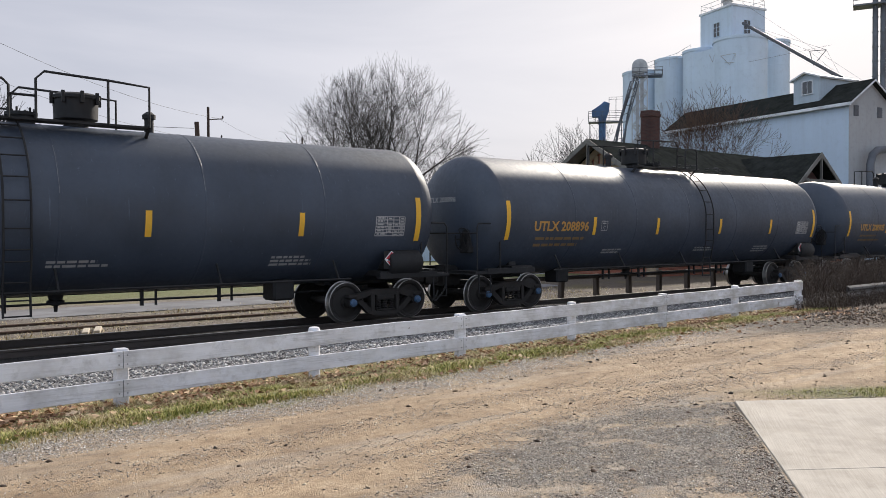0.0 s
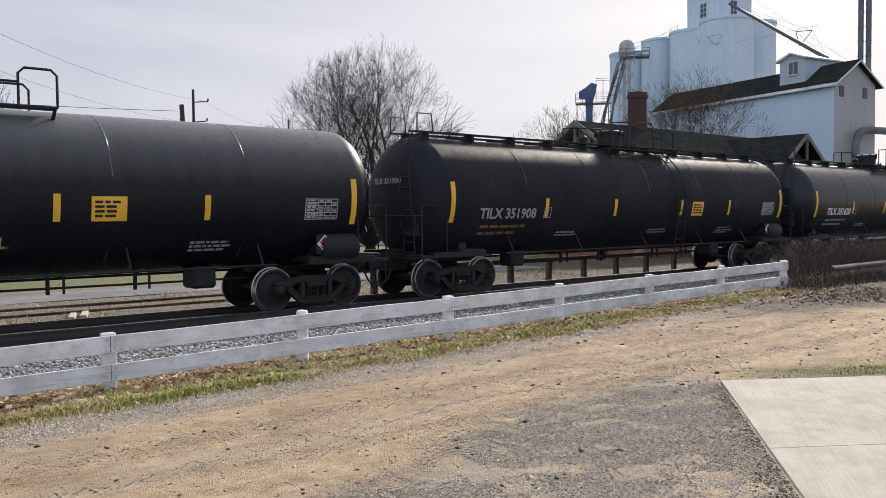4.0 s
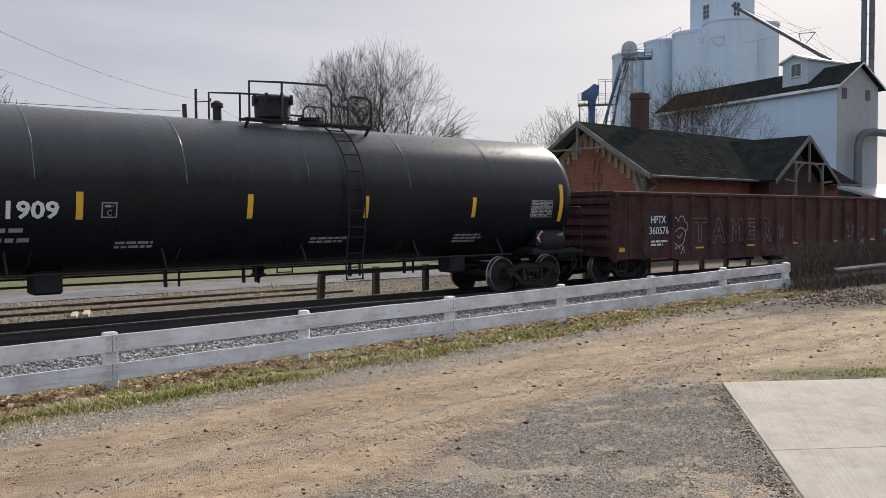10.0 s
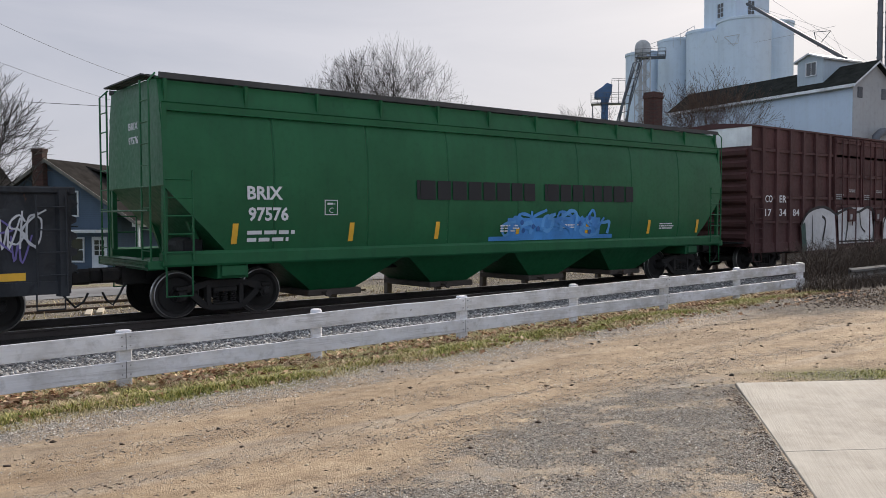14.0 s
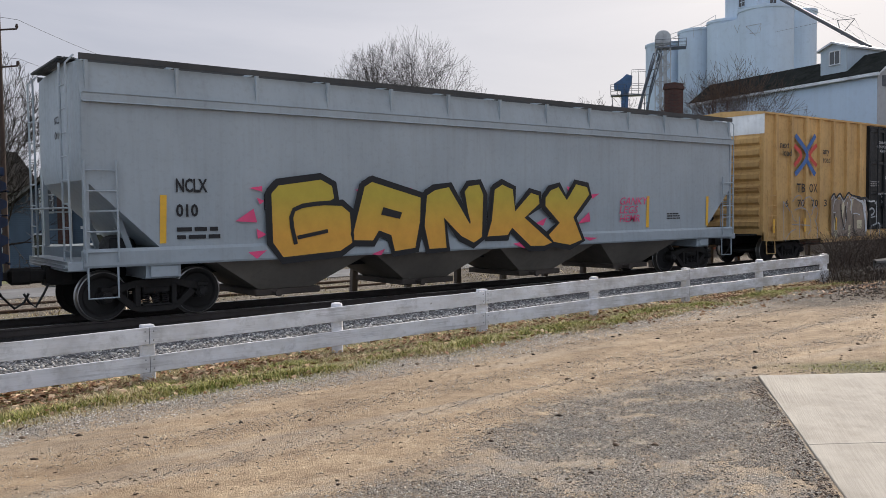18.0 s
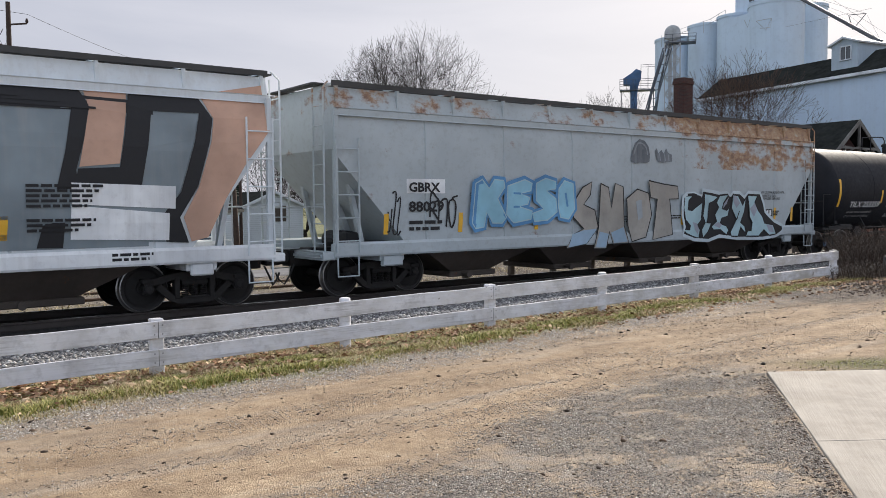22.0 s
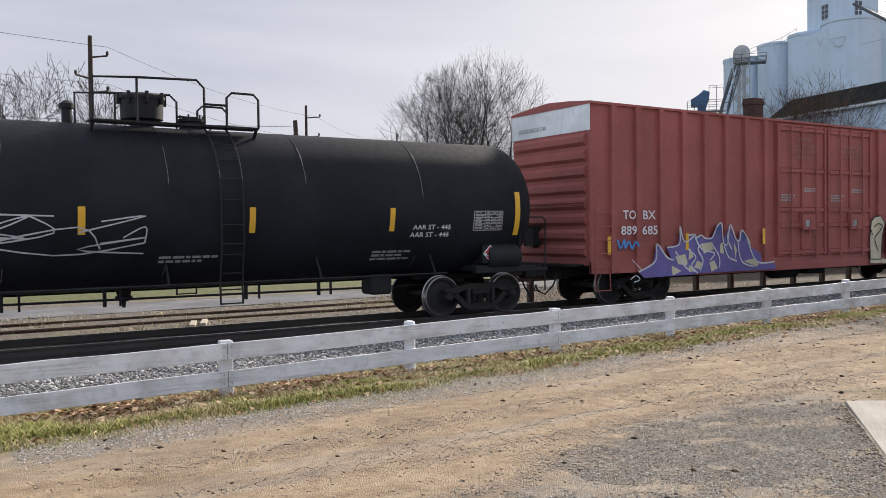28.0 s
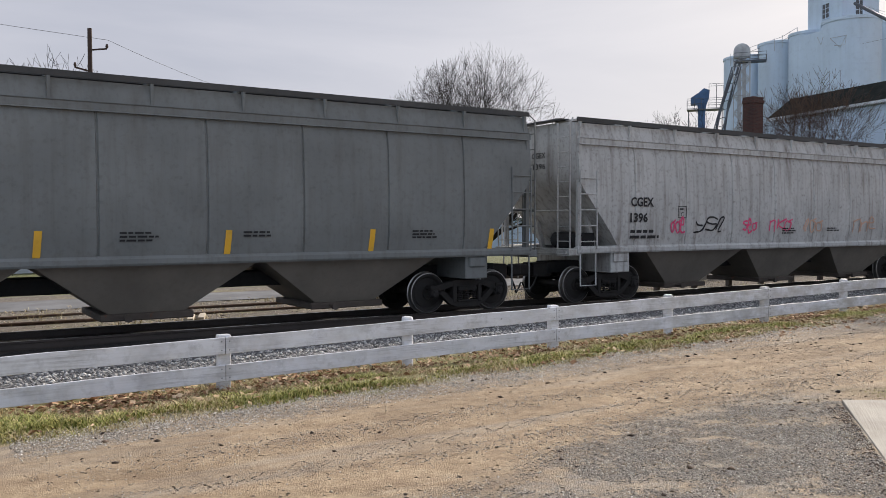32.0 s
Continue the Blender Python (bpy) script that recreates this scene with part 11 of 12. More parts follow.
sprayed(car, side, -6.37, 1.28, (
    ("graffiti_curve", "ink", 0.26, "153,248 197,231 236,192 261,136 260,94 228,58 248,27 268,0"),
    ("graffiti_block", "ink", 0, "259,74 376,78 381,56 352,46 363,5 268,9 248,43"),
    ("graffiti_block", "ink", 0, "1,20 211,18 211,7 0,10"),
    ("graffiti_block", "ink", 0, "1052,250 1080,249 1066,121 1041,53 1023,26 1020,60 1039,134"),
    ("graffiti_block", "ink", 0, "911,74 1033,77 1032,53 919,48 916,12 889,13"),
    ("graffiti_peach", "peach", 0, "919,52 1015,56 1014,15 916,12"),
    ("graffiti_patch", "spray_sky3", 0, "832,231 856,260 1052,259 1052,236"),
    ("notice_panel", "car_white", 0, "281,71 347,66 346,17 280,23"),
    ("notice_panel", "car_white", 0, "348,51 464,47 463,18 347,19"),
    ("notice_panel", "car_white", 0, "465,60 531,57 530,16 464,18"),
    ("notice_panel", "car_white", 0, "68,51 238,53 237,22 67,22"),
    ("notice_panel", "car_white", 0, "890,68 910,69 909,15 889,16"),
    ("notice_panel", "car_white", 0, "1016,64 1034,65 1032,20 1016,18"),
    ("graffiti_tag", "ink", 0.045, "423,89 447,66 472,77 497,77 503,43 471,29"),
    ("graffiti_tag", "ink", 0.045, "484,77 516,71 535,54 522,31 574,22"),
    ("graffiti_tag", "ink", 0.045, "582,76 570,36 629,22"),
    ("graffiti_tag", "ink", 0.045, "575,65 630,82 650,46 629,22"),
    ("graffiti_tag", "ink", 0.045, "658,76 701,72 717,20"),
    ("graffiti_tag", "ink", 0.045, "715,76 748,69 741,20 700,18"),
    ("graffiti_tag", "ink", 0.045, "767,56 772,25 790,37 775,46"),
    ("graffiti_tag", "ink", 0.045, "798,56 806,28 822,58"),
    ("graffiti_tag", "ink", 0.045, "829,34 846,55 855,27"),
    ("graffiti_tag", "ink", 0.045, "767,17 856,19"),
    ("paint_scuff", "chalk", 0.03, "291,262 357,261"),
    ("paint_scuff", "chalk", 0.03, "368,245 451,248"),
    ("paint_scuff", "chalk", 0.03, "501,247 578,248"),
    ("paint_scuff", "chalk", 0.03, "606,265 718,263"),
    ("paint_scuff", "chalk", 0.03, "718,259 809,251"),
    ("paint_scuff", "chalk", 0.03, "227,232 269,237"),
    ("paint_scuff", "chalk", 0.03, "178,265 228,260"),
    ("paint_scuff", "chalk", 0.03, "474,193 478,128"),
    ("paint_scuff", "chalk", 0.03, "644,249 651,118"),
), 0.012)
sprayed(car, side, 4.63, 1.29, (
    ("graffiti_peach", "peach", 0, "336,280 463,306 473,219 419,151 378,86 342,12 310,5 295,50 325,107 352,192 359,234"),
    ("graffiti_peach", "peach", 0, "130,279 204,280 199,235 184,146 117,139 128,193 138,241"),
    ("graffiti_block", "ink", 0, "1,278 121,278 138,246 128,193 112,134 114,101 80,101 95,163 109,239 0,241"),
    ("graffiti_block", "ink", 0, "207,275 245,273 244,243 234,177 220,106 107,101 115,136 184,140 196,205"),
    ("graffiti_block", "ink", 0, "237,272 333,274 357,234 349,192 323,107 288,50 305,3 263,6 249,46 291,97 320,191 332,243 236,242"),
    ("graffiti_block", "ink", 0, "47,2 57,40 74,44 92,44 88,1"),
    ("notice_panel", "car_white", 0, "103,112 281,107 280,66 103,75"),
    ("notice_panel", "car_white", 0, "102,73 269,58 268,9 100,15"),
), 0.016)
for x, z, w, n in ((4.95, 2.33, 1.25, 5), (4.95, 1.75, 1.1, 3), (-5.1, 1.55, 1.5, 2)):
    q = Mesh()
    word_bars(q, side, x, z, w, n, 0.05, x, lift=0.045)
    part("notice_print", q, MAT["ink"], car)
q = Mesh()
sl = flat_side(-1.572)
put_text(q, "CENTER FLOW", -4.6, 1.02, 0.10, sl, 1.3)
word_bars(q, sl, -2.6, 1.1, 1.2, 2, 0.04, 5)
word_bars(q, sl, 1.0, 1.1, 0.8, 2, 0.04, 6)
word_bars(q, sl, 6.3, 1.12, 0.9, 2, 0.05, 7)
put_text(q, "2 INCH HF COMP SHOES", -9.2, 1.0, 0.07, sl, 1.2)
part("sill_print", q, MAT["ink"], car)

car, side = hopper_car(329.55, 9.3, 7.85, MAT["hop_rusty"], "pale blue-grey covered hopper car with rust runs and graffiti", ((1.18, 1.56), (3.6, 1.56), (3.95, 1.50)), 4.30, 1.75, 3.1, 4, number=(("GBRX", -7.43, 2.28, 0.2, 0.86), ("88029", -7.44, 1.84, 0.22, 0.97)), stripes=(-8.05, -6.0, -3.6, -0.6, 2.2, 5.0, 7.0, 8.0), stripe_z=(1.35, 1.8), sill=(0.90, 1.17), under=MAT["hop_gate"])
sprayed(car, side, -5.70, 0.78, (
    ("graffiti_letter", "spray_beige", 0, "333,119 370,162 406,177 400,143 375,118 417,103 430,58 385,15 312,6 337,41 375,55 337,85"),
    ("graffiti_outline", "ink", -0.035, "333,119 370,162 406,177 400,143 375,118 417,103 430,58 385,15 312,6 337,41 375,55 337,85"),
    ("graffiti_letter", "spray_beige", 0, "439,173 470,163 481,109 496,174 528,165 533,59 552,12 488,11 474,45 461,0 413,2 430,54"),
    ("graffiti_outline", "ink", -0.035, "439,173 470,163 481,109 496,174 528,165 533,59 552,12 488,11 474,45 461,0 413,2 430,54"),
    ("graffiti_letter", "spray_beige", 0, "542,133 586,159 634,148 647,88 623,26 564,15 547,59"),
    ("graffiti_outline", "ink", -0.035, "542,133 586,159 634,148 647,88 623,26 564,15 547,59"),
    ("graffiti_letter", "spray_beige", 0, "634,183 696,174 762,168 767,132 726,132 740,30 652,18 671,131 642,136"),
    ("graffiti_outline", "ink", -0.035, "634,183 696,174 762,168 767,132 726,132 740,30 652,18 671,131 642,136"),
    ("graffiti_fill", "spray_pale", 0, "333,42 375,51 426,54 385,16 319,8"),
    ("graffiti_fill", "spray_pale", 0, "435,46 470,39 459,3 420,5"),
    ("graffiti_fill", "spray_pale", 0, "479,42 529,56 545,16 492,14"),
    ("graffiti_hole", "hop_grey", 0, "580,126 603,130 608,81 589,73"),
    ("graffiti_outline", "spray_deep", -0.2, "12,169 32,179 53,158 70,179 99,177 102,161 79,134 107,89 93,75 63,76 45,102 36,67 11,64 1,77"),
    ("graffiti_outline", "spray_deep", -0.2, "111,164 167,180 191,171 187,153 153,146 183,136 176,120 149,114 191,103 187,83 129,75 107,96"),
    ("graffiti_outline", "spray_deep", -0.2, "204,171 237,184 272,176 272,158 239,153 272,133 276,100 243,80 198,77 191,97 229,108 204,129"),
    ("graffiti_outline", "spray_deep", -0.2, "282,158 302,179 333,172 339,107 317,81 288,86 280,115"),
    ("graffiti_letter", "spray_sky", 0, "12,169 32,179 53,158 70,179 99,177 102,161 79,134 107,89 93,75 63,76 45,102 36,67 11,64 1,77"),
    ("graffiti_outline", "spray_ice", -0.03, "12,169 32,179 53,158 70,179 99,177 102,161 79,134 107,89 93,75 63,76 45,102 36,67 11,64 1,77"),
    ("graffiti_letter", "spray_sky", 0, "111,164 167,180 191,171 187,153 153,146 183,136 176,120 149,114 191,103 187,83 129,75 107,96"),
    ("graffiti_outline", "spray_ice", -0.03, "111,164 167,180 191,171 187,153 153,146 183,136 176,120 149,114 191,103 187,83 129,75 107,96"),
    ("graffiti_letter", "spray_sky", 0, "204,171 237,184 272,176 272,158 239,153 272,133 276,100 243,80 198,77 191,97 229,108 204,129"),
    ("graffiti_outline", "spray_ice", -0.03, "204,171 237,184 272,176 272,158 239,153 272,133 276,100 243,80 198,77 191,97 229,108 204,129"),
    ("graffiti_letter", "spray_sky", 0, "282,158 302,179 333,172 339,107 317,81 288,86 280,115"),
    ("graffiti_outline", "spray_ice", -0.03, "282,158 302,179 333,172 339,107 317,81 288,86 280,115"),
    ("graffiti_line", "spray_deep", 0.07, "306,148 313,113"),
    ("graffiti_line", "spray_deep", 0.05, "129,147 153,146"),
    ("graffiti_line", "spray_deep", 0.05, "129,114 149,114"),
), 0.05)
sprayed(car, side, 2.15, 0.82, (
    ("graffiti_halo", "spray_pale_ice", -0.10, "4,133 23,143 57,144 91,134 98,154 147,149 182,144 215,146 237,138 251,147 285,146 309,132 330,148 395,146 416,113 425,86 475,56 525,40 527,22 492,7 412,1 276,5 179,15 124,3 54,8 4,23 11,45 1,79 0,107"),
    ("graffiti_back", "ink", 0, "4,133 23,143 57,144 91,134 98,154 147,149 182,144 215,146 237,138 251,147 285,146 309,132 330,148 395,146 416,113 425,86 475,56 525,40 527,22 492,7 412,1 276,5 179,15 124,3 54,8 4,23 11,45 1,79 0,107"),
    ("graffiti_letter", "spray_ice", 0, "11,136 50,138 31,123 27,96 46,94 72,108 96,116 90,64 72,51 85,36 78,11 44,18 14,29 12,40 36,38 38,49 15,66 6,101"),
    ("graffiti_outline", "ink", -0.05, "11,136 50,138 31,123 27,96 46,94 72,108 96,116 90,64 72,51 85,36 78,11 44,18 14,29 12,40 36,38 38,49 15,66 6,101"),
    ("graffiti_letter", "spray_ice", 0, "104,144 134,141 172,134 148,119 128,114 130,89 116,56 139,54 124,29 99,12 91,36 109,57 97,77 105,116"),
    ("graffiti_outline", "ink", -0.05, "104,144 134,141 172,134 148,119 128,114 130,89 116,56 139,54 124,29 99,12 91,36 109,57 97,77 105,116"),
    ("graffiti_letter", "spray_ice", 0, "180,138 222,141 227,134 200,114 192,98 217,93 231,101 222,74 191,68 180,53 214,46 227,32 215,17 183,34 150,33 139,45 165,60 155,80 175,102 163,116"),
    ("graffiti_outline", "ink", -0.05, "180,138 222,141 227,134 200,114 192,98 217,93 231,101 222,74 191,68 180,53 214,46 227,32 215,17 183,34 150,33 139,45 165,60 155,80 175,102 163,116"),
    ("graffiti_letter", "spray_ice", 0, "247,141 276,137 300,107 317,132 310,89 289,54 311,43 315,20 289,40 276,11 242,12 235,26 267,64 240,98"),
    ("graffiti_outline", "ink", -0.05, "247,141 276,137 300,107 317,132 310,89 289,54 311,43 315,20 289,40 276,11 242,12 235,26 267,64 240,98"),
    ("graffiti_letter", "spray_ice", 0, "325,139 378,137 365,117 383,92 409,71 420,50 469,43 487,13 448,9 417,28 388,8 319,10 327,28 346,27 351,53 336,71 333,100"),
    ("graffiti_outline", "ink", -0.05, "325,139 378,137 365,117 383,92 409,71 420,50 469,43 487,13 448,9 417,28 388,8 319,10 327,28 346,27 351,53 336,71 333,100"),
    ("graffiti_patch", "spray_mauve", 0, "48,60 68,55 78,39 73,22 59,37"),
    ("graffiti_patch", "spray_mauve", 0, "150,48 171,58 191,50 180,39"),
    ("graffiti_patch", "spray_mauve", 0, "200,112 225,132 217,115 196,98"),
    ("graffiti_patch", "spray_mauve", 0, "249,138 268,134 284,114 266,99 252,115"),
    ("graffiti_patch", "spray_mauve", 0, "337,96 365,114 377,92 360,70"),
    ("graffiti_patch", "spray_mauve", 0, "429,45 465,40 473,19 446,22"),
    ("graffiti_line", "ink", 0.045, "31,122 50,136"),
    ("graffiti_line", "ink", 0.045, "126,113 120,60"),
    ("graffiti_line", "ink", 0.045, "196,112 222,138"),
    ("graffiti_line", "ink", 0.045, "281,90 267,64"),
    ("graffiti_line", "ink", 0.045, "365,116 378,136"),
    ("graffiti_line", "ink", 0.045, "475,40 492,20"),
    ("graffiti_line", "ink", 0.045, "492,41 508,21"),
), 0.045)
q = Mesh()
put_text(q, "DO NOT USE STEAM, BOILING WATER", 6.06, 2.26, 0.075, side, 1.50, lift=0.012)
put_text(q, "HARSH OBJECTS TO CLEAN.", 6.06, 2.15, 0.075, side, 1.03, lift=0.012)
put_text(q, "WITH RUBBER SOLED SHOES", 6.29, 2.06, 0.075, side, 1.02, lift=0.012)
part("cleaning_notice", q, MAT["ink"], car, "stencilled cleaning notice")
q = Mesh()
word_bars(q, side, 6.89, 1.67, 0.45, 3, 0.035, 9, lift=0.012)
part("small_print", q, MAT["ink"], car)
q = Mesh()
strip(q, side, 6.48, 6.85, 1.53, 1.76, lift=0.012)
part("code_panel", q, MAT["ink"], car, "black code panel with white squares")
q = Mesh()
for i in range(2):
    strip(q, side, 6.53 + i * 0.164, 6.64 + i * 0.164, 1.56, 1.73, lift=0.016)
part("code_print", q, MAT["car_white"], car)
sprayed(car, side, -0.08, 3.07, (
    ("painted_out_mark", "smudge", 0, "1,8 6,33 20,57 41,68 62,64 76,48 82,26 80,6 64,2 39,3 18,0"),
    ("painted_out_band", "smudge_pale", 0.05, "14,26 28,52 45,57 65,45 71,25"),
    ("painted_out_mark", "smudge", 0, "105,38 112,46 117,31 132,41 141,31 152,46 163,33 178,29 179,9 137,5 119,7 111,16"),
    ("painted_out_band", "smudge_pale", 0.04, "123,33 127,10"),
    ("painted_out_band", "smudge_pale", 0.04, "146,28 150,10"),
    ("painted_out_band", "smudge_pale", 0.04, "163,29 165,10"),
), 0.012)
q = Mesh()
scribble(q, side, -6.9, 1.5, 0.8, 0.8, 310, 0.05, 10, lift=0.004)
scribble(q, side, -8.0, 1.4, 0.35, 0.8, 311, 0.04, 9, lift=0.004)
part("graffiti_tag", q, MAT["ink"], car, "black sprayed tag")
q = Mesh()
strip(q, side, -7.48, -6.42, 2.24, 2.56, lift=-0.002)
part("number_panel", q, MAT["car_white"], car, "white patch behind the reporting mark")
tank_car(348.55, 7.75, 7.10, MAT["tank_matt"], "sooty black tank car with white lettering", r=1.55, zc=2.42, stripes=(-7.75, -4.62, -1.62, 2.02, 4.28, 7.70), number="TILX 253359", num_x=-6.91, num_h=0.20, num_w=2.2, num_z=1.78, dome=-0.1, ladder_x=1.5, seed=18, cap="blue_cap", plate=-4.1, placards=False, load_lines=("LD LMT 189000 LB 85700 KG", "LT WT 74100 LB 33600 KG"))
car, side = gondola_car(365.8, 7.30, 6.22, MAT["gon_slate"], "grimy slate gondola car with coil racks on its rim", 0.80, 3.38, 12, sheet=MAT["gon_slate_sheet"], number=(("TCMX", -5.77, 2.42, 0.26, 0.80), ("44599", -5.8, 2.10, 0.26, 0.82)), stripes=(-6.9, -4.5, -1.35, 1.7, 4.7, 6.7), stripe_up=True, stripe_z=1.0)
q = Mesh()
strip(q, flat_side(-1.68), -1.3, 2.68, 2.32, 2.82)
part("name_board", q, MAT["gon_red"], car, "rusty painted name board")
q = Mesh()
x = -1.15
for w in (0.34, 0.34, 0.16, 0.3, 0.3, 0.3, 0.3, 0.3):
    strip(q, flat_side(-1.69), x, x + w * 0.8, (2.42 if w > 0.2 else 2.55), (2.74 if w > 0.2 else 2.60))
    x += w
part("company_name", q, MAT["white"], car, "company name drawn as pale bars")
for x0, x1 in ((-5.0, -1.6), (0.6, 3.9)):
    for t in (-1, 1):
        f = Mesh()
        yy = t * 1.35
        f.box(x0 - 0.3, x1, yy - 0.08, yy + 0.08, 3.98, 4.08, 0.01)
        for x in (x0 + 0.25, x0 + 1.5, x1 - 0.5):
            f.prism([(x - 0.28, 3.36), (x + 0.28, 3.36), (x + 0.1, 3.98), (x - 0.1, 3.98)], yy - 0.06, yy + 0.06)
        f.bar((x1 - 0.9, yy, 3.98), (x1 - 0.3, yy, 3.4), 0.10)
        part("coil_rack", f, MAT["gon_slate"], car, "steel rack standing on the rim")
for x in (-5.3, -0.9, 1.2, 5.3):
    f = Mesh()
    f.prism([(x - 0.25, 3.36), (x + 0.25, 3.36), (x + 0.12, 3.8), (x + 0.08, 4.18), (x - 0.08, 4.18), (x - 0.12, 3.8)], -1.62, -1.50)
    f.prism([(x - 0.25, 3.36), (x + 0.25, 3.36), (x + 0.12, 3.8), (x + 0.08, 4.18), (x - 0.08, 4.18), (x - 0.12, 3.8)], 1.50, 1.62)
    part("stop_bracket", f, MAT["gon_slate"], car)
SPIKES = "03 15 27 18 36 | 22 37 29 41 58 | 38 48 49 39 38 | 40 56 68 61 75 | 67 73 96 | 84 95 | 86 97 | 05 23 12 44 62 83 94"
TALL = "21 29 25 49 69 | 31 35 53 68 | 42 49 62 57 | 24 45 33 56 74 | 38 48 47"
LOOPS = "14 38 27 12 33 48 | 42 58 63 48 52 | 63 78 72 87 93 | 02 22 53 92 | 06 25 47 75 95"
for k, (x, z, w, h, path, t) in enumerate(((-4.72, 1.28, 0.82, 0.48, LOOPS, 0.03), (-3.32, 1.27, 0.75, 1.0, "11 19 | 12 10 | 39 59 55 34 49 | 33 30 | 79 74 89 | 72 70", 0.03), (-2.3, 1.55, 0.98, 0.95, SPIKES, 0.026), (-1.05, 1.0, 0.98, 1.2, SPIKES, 0.026),
                                           (0.15, 1.45, 0.8, 0.52, LOOPS, 0.022), (0.55, 1.08, 0.4, 0.32, LOOPS, 0.018), (3.62, 1.3, 0.6, 1.15, TALL, 0.025), (4.85, 1.85, 0.7, 0.42, LOOPS, 0.035))):
    q = Mesh()
    for j, line in enumerate(path.split("|")):
        pts = [(x + w * int(c[0]) / 9, z + h * int(c[1]) / 9) for c in line.split()]
        ribbon(q, side, pts, t, 0.002 + 0.002 * j, len(pts) > 2, j)
    part("graffiti_tag", q, MAT["chalk"] if k in (0, 2, 7) else MAT["chalk_grey"], car, "white sprayed tag between the posts")
tank_car(382.72, 7.33, 6.70, MAT["tank_grey"], "slate grey tank car with gold stencilled lettering", r=1.58, zc=2.45, stripes=(-7.32, -4.08, -1.97, 2.10, 4.34, 7.33), number="UTLX 207539", num_x=-6.32, num_h=0.22, num_w=2.1, num_z=2.08, ink="gold", dome=-0.9, ladder_x=1.5, seed=20, cap="blue_cap", gap=0.75)
car, side = tank_car(401.52, 7.80, 7.10, MAT["tank_matt"], "dull black tank car with a large white tag", r=1.56, zc=2.45, stripes=(-7.80, -4.36, -1.46, 1.53, 4.54, 7.80), number="CRDX 300089", num_x=-6.70, num_h=0.26, num_w=2.25, num_z=2.01, dome=-0.1, ladder_x=1.0, seed=21, plate=-4.22)
for k, path in enumerate(("07 35 19 59", "08 26 49 38 15", "17 45 06 52 94", "49 56 24 67 73", "66 99 78", "74 95 63 92", "94 97 85")):
    q = Mesh()
    ribbon(q, side, [(-3.72 + 3.3 * int(c[0]) / 9, 1.42 + 0.85 * int(c[1]) / 9) for c in path.split()], 0.028, lift=0.004 * k)
    part("graffiti_stroke", q, MAT["chalk"], car, "angular white sprayed stroke")
q = Mesh()
put_text(q, "AAR ST - 445", 5.05, 1.98, 0.10, side, 0.95)
put_text(q, "AAR ST - 446", 5.0, 1.82, 0.10, side, 0.98)
part("lettering", q, MAT["white"], car)
tob = box_car(421.0, 9.43, 7.2, MAT["box_red"], MAT["box_red"], "oxide red box car with purple and cream graffiti", POSTS_RED, [(-2.3, 0.15), (0.15, 2.6)], MAT["box_red"], number=(("TO", -8.42, 2.18, 0.22, 0.45), ("BX", -7.72, 2.18, 0.22, 0.45), ("889", -8.49, 1.79, 0.22, 0.55), ("685", -7.75, 1.79, 0.22, 0.55)), ink="white", door_text=(("IMPORTANT", -1.35, 4.46, 0.10, 0.7), ("CLOSE THIS DOOR", -1.55, 4.29, 0.10, 1.1), ("BEFORE CLOSING", -1.50, 4.12, 0.10, 1.0), ("MAIN DOOR", -1.35, 3.95, 0.10, 0.7), ("CLOSE AND LOCK", 1.0, 4.34, 0.09, 0.95), ("BOTH DOORS BEFORE", 0.9, 4.19, 0.09, 1.15), ("MOVING CAR", 1.1, 4.04, 0.09, 0.7)))
sprayed(tob, sd, -8.64, 0.58, (
    ("graffiti_backdrop", "spray_purple", 0, "74,26 125,41 140,96 173,62 198,50 177,84 220,94 227,139 237,97 252,109 281,111 289,12 94,10"),
    ("graffiti_fill", "spray_cream", 0, "209,61 246,67 259,37 220,41"),
    ("graffiti_fill", "spray_cream", 0, "194,39 232,23 198,12"),
    ("graffiti_line", "chalk", 0.05, "74,26 135,52 140,96 177,60 203,53"),
    ("graffiti_line", "chalk", 0.05, "177,86 224,94 227,142 242,100 281,114"),
    ("graffiti_line", "chalk", 0.05, "209,75 252,29 285,21"),
    ("graffiti_tag", "chalk", 0.03, "45,8 64,17 78,7 58,1"),
    ("graffiti_tag", "chalk", 0.03, "51,58 84,31"),
    ("graffiti_tag", "spray_blue", 0.06, "1,108 12,87 24,108 28,87 39,104 51,86 63,103 75,91"),
), 0.002)
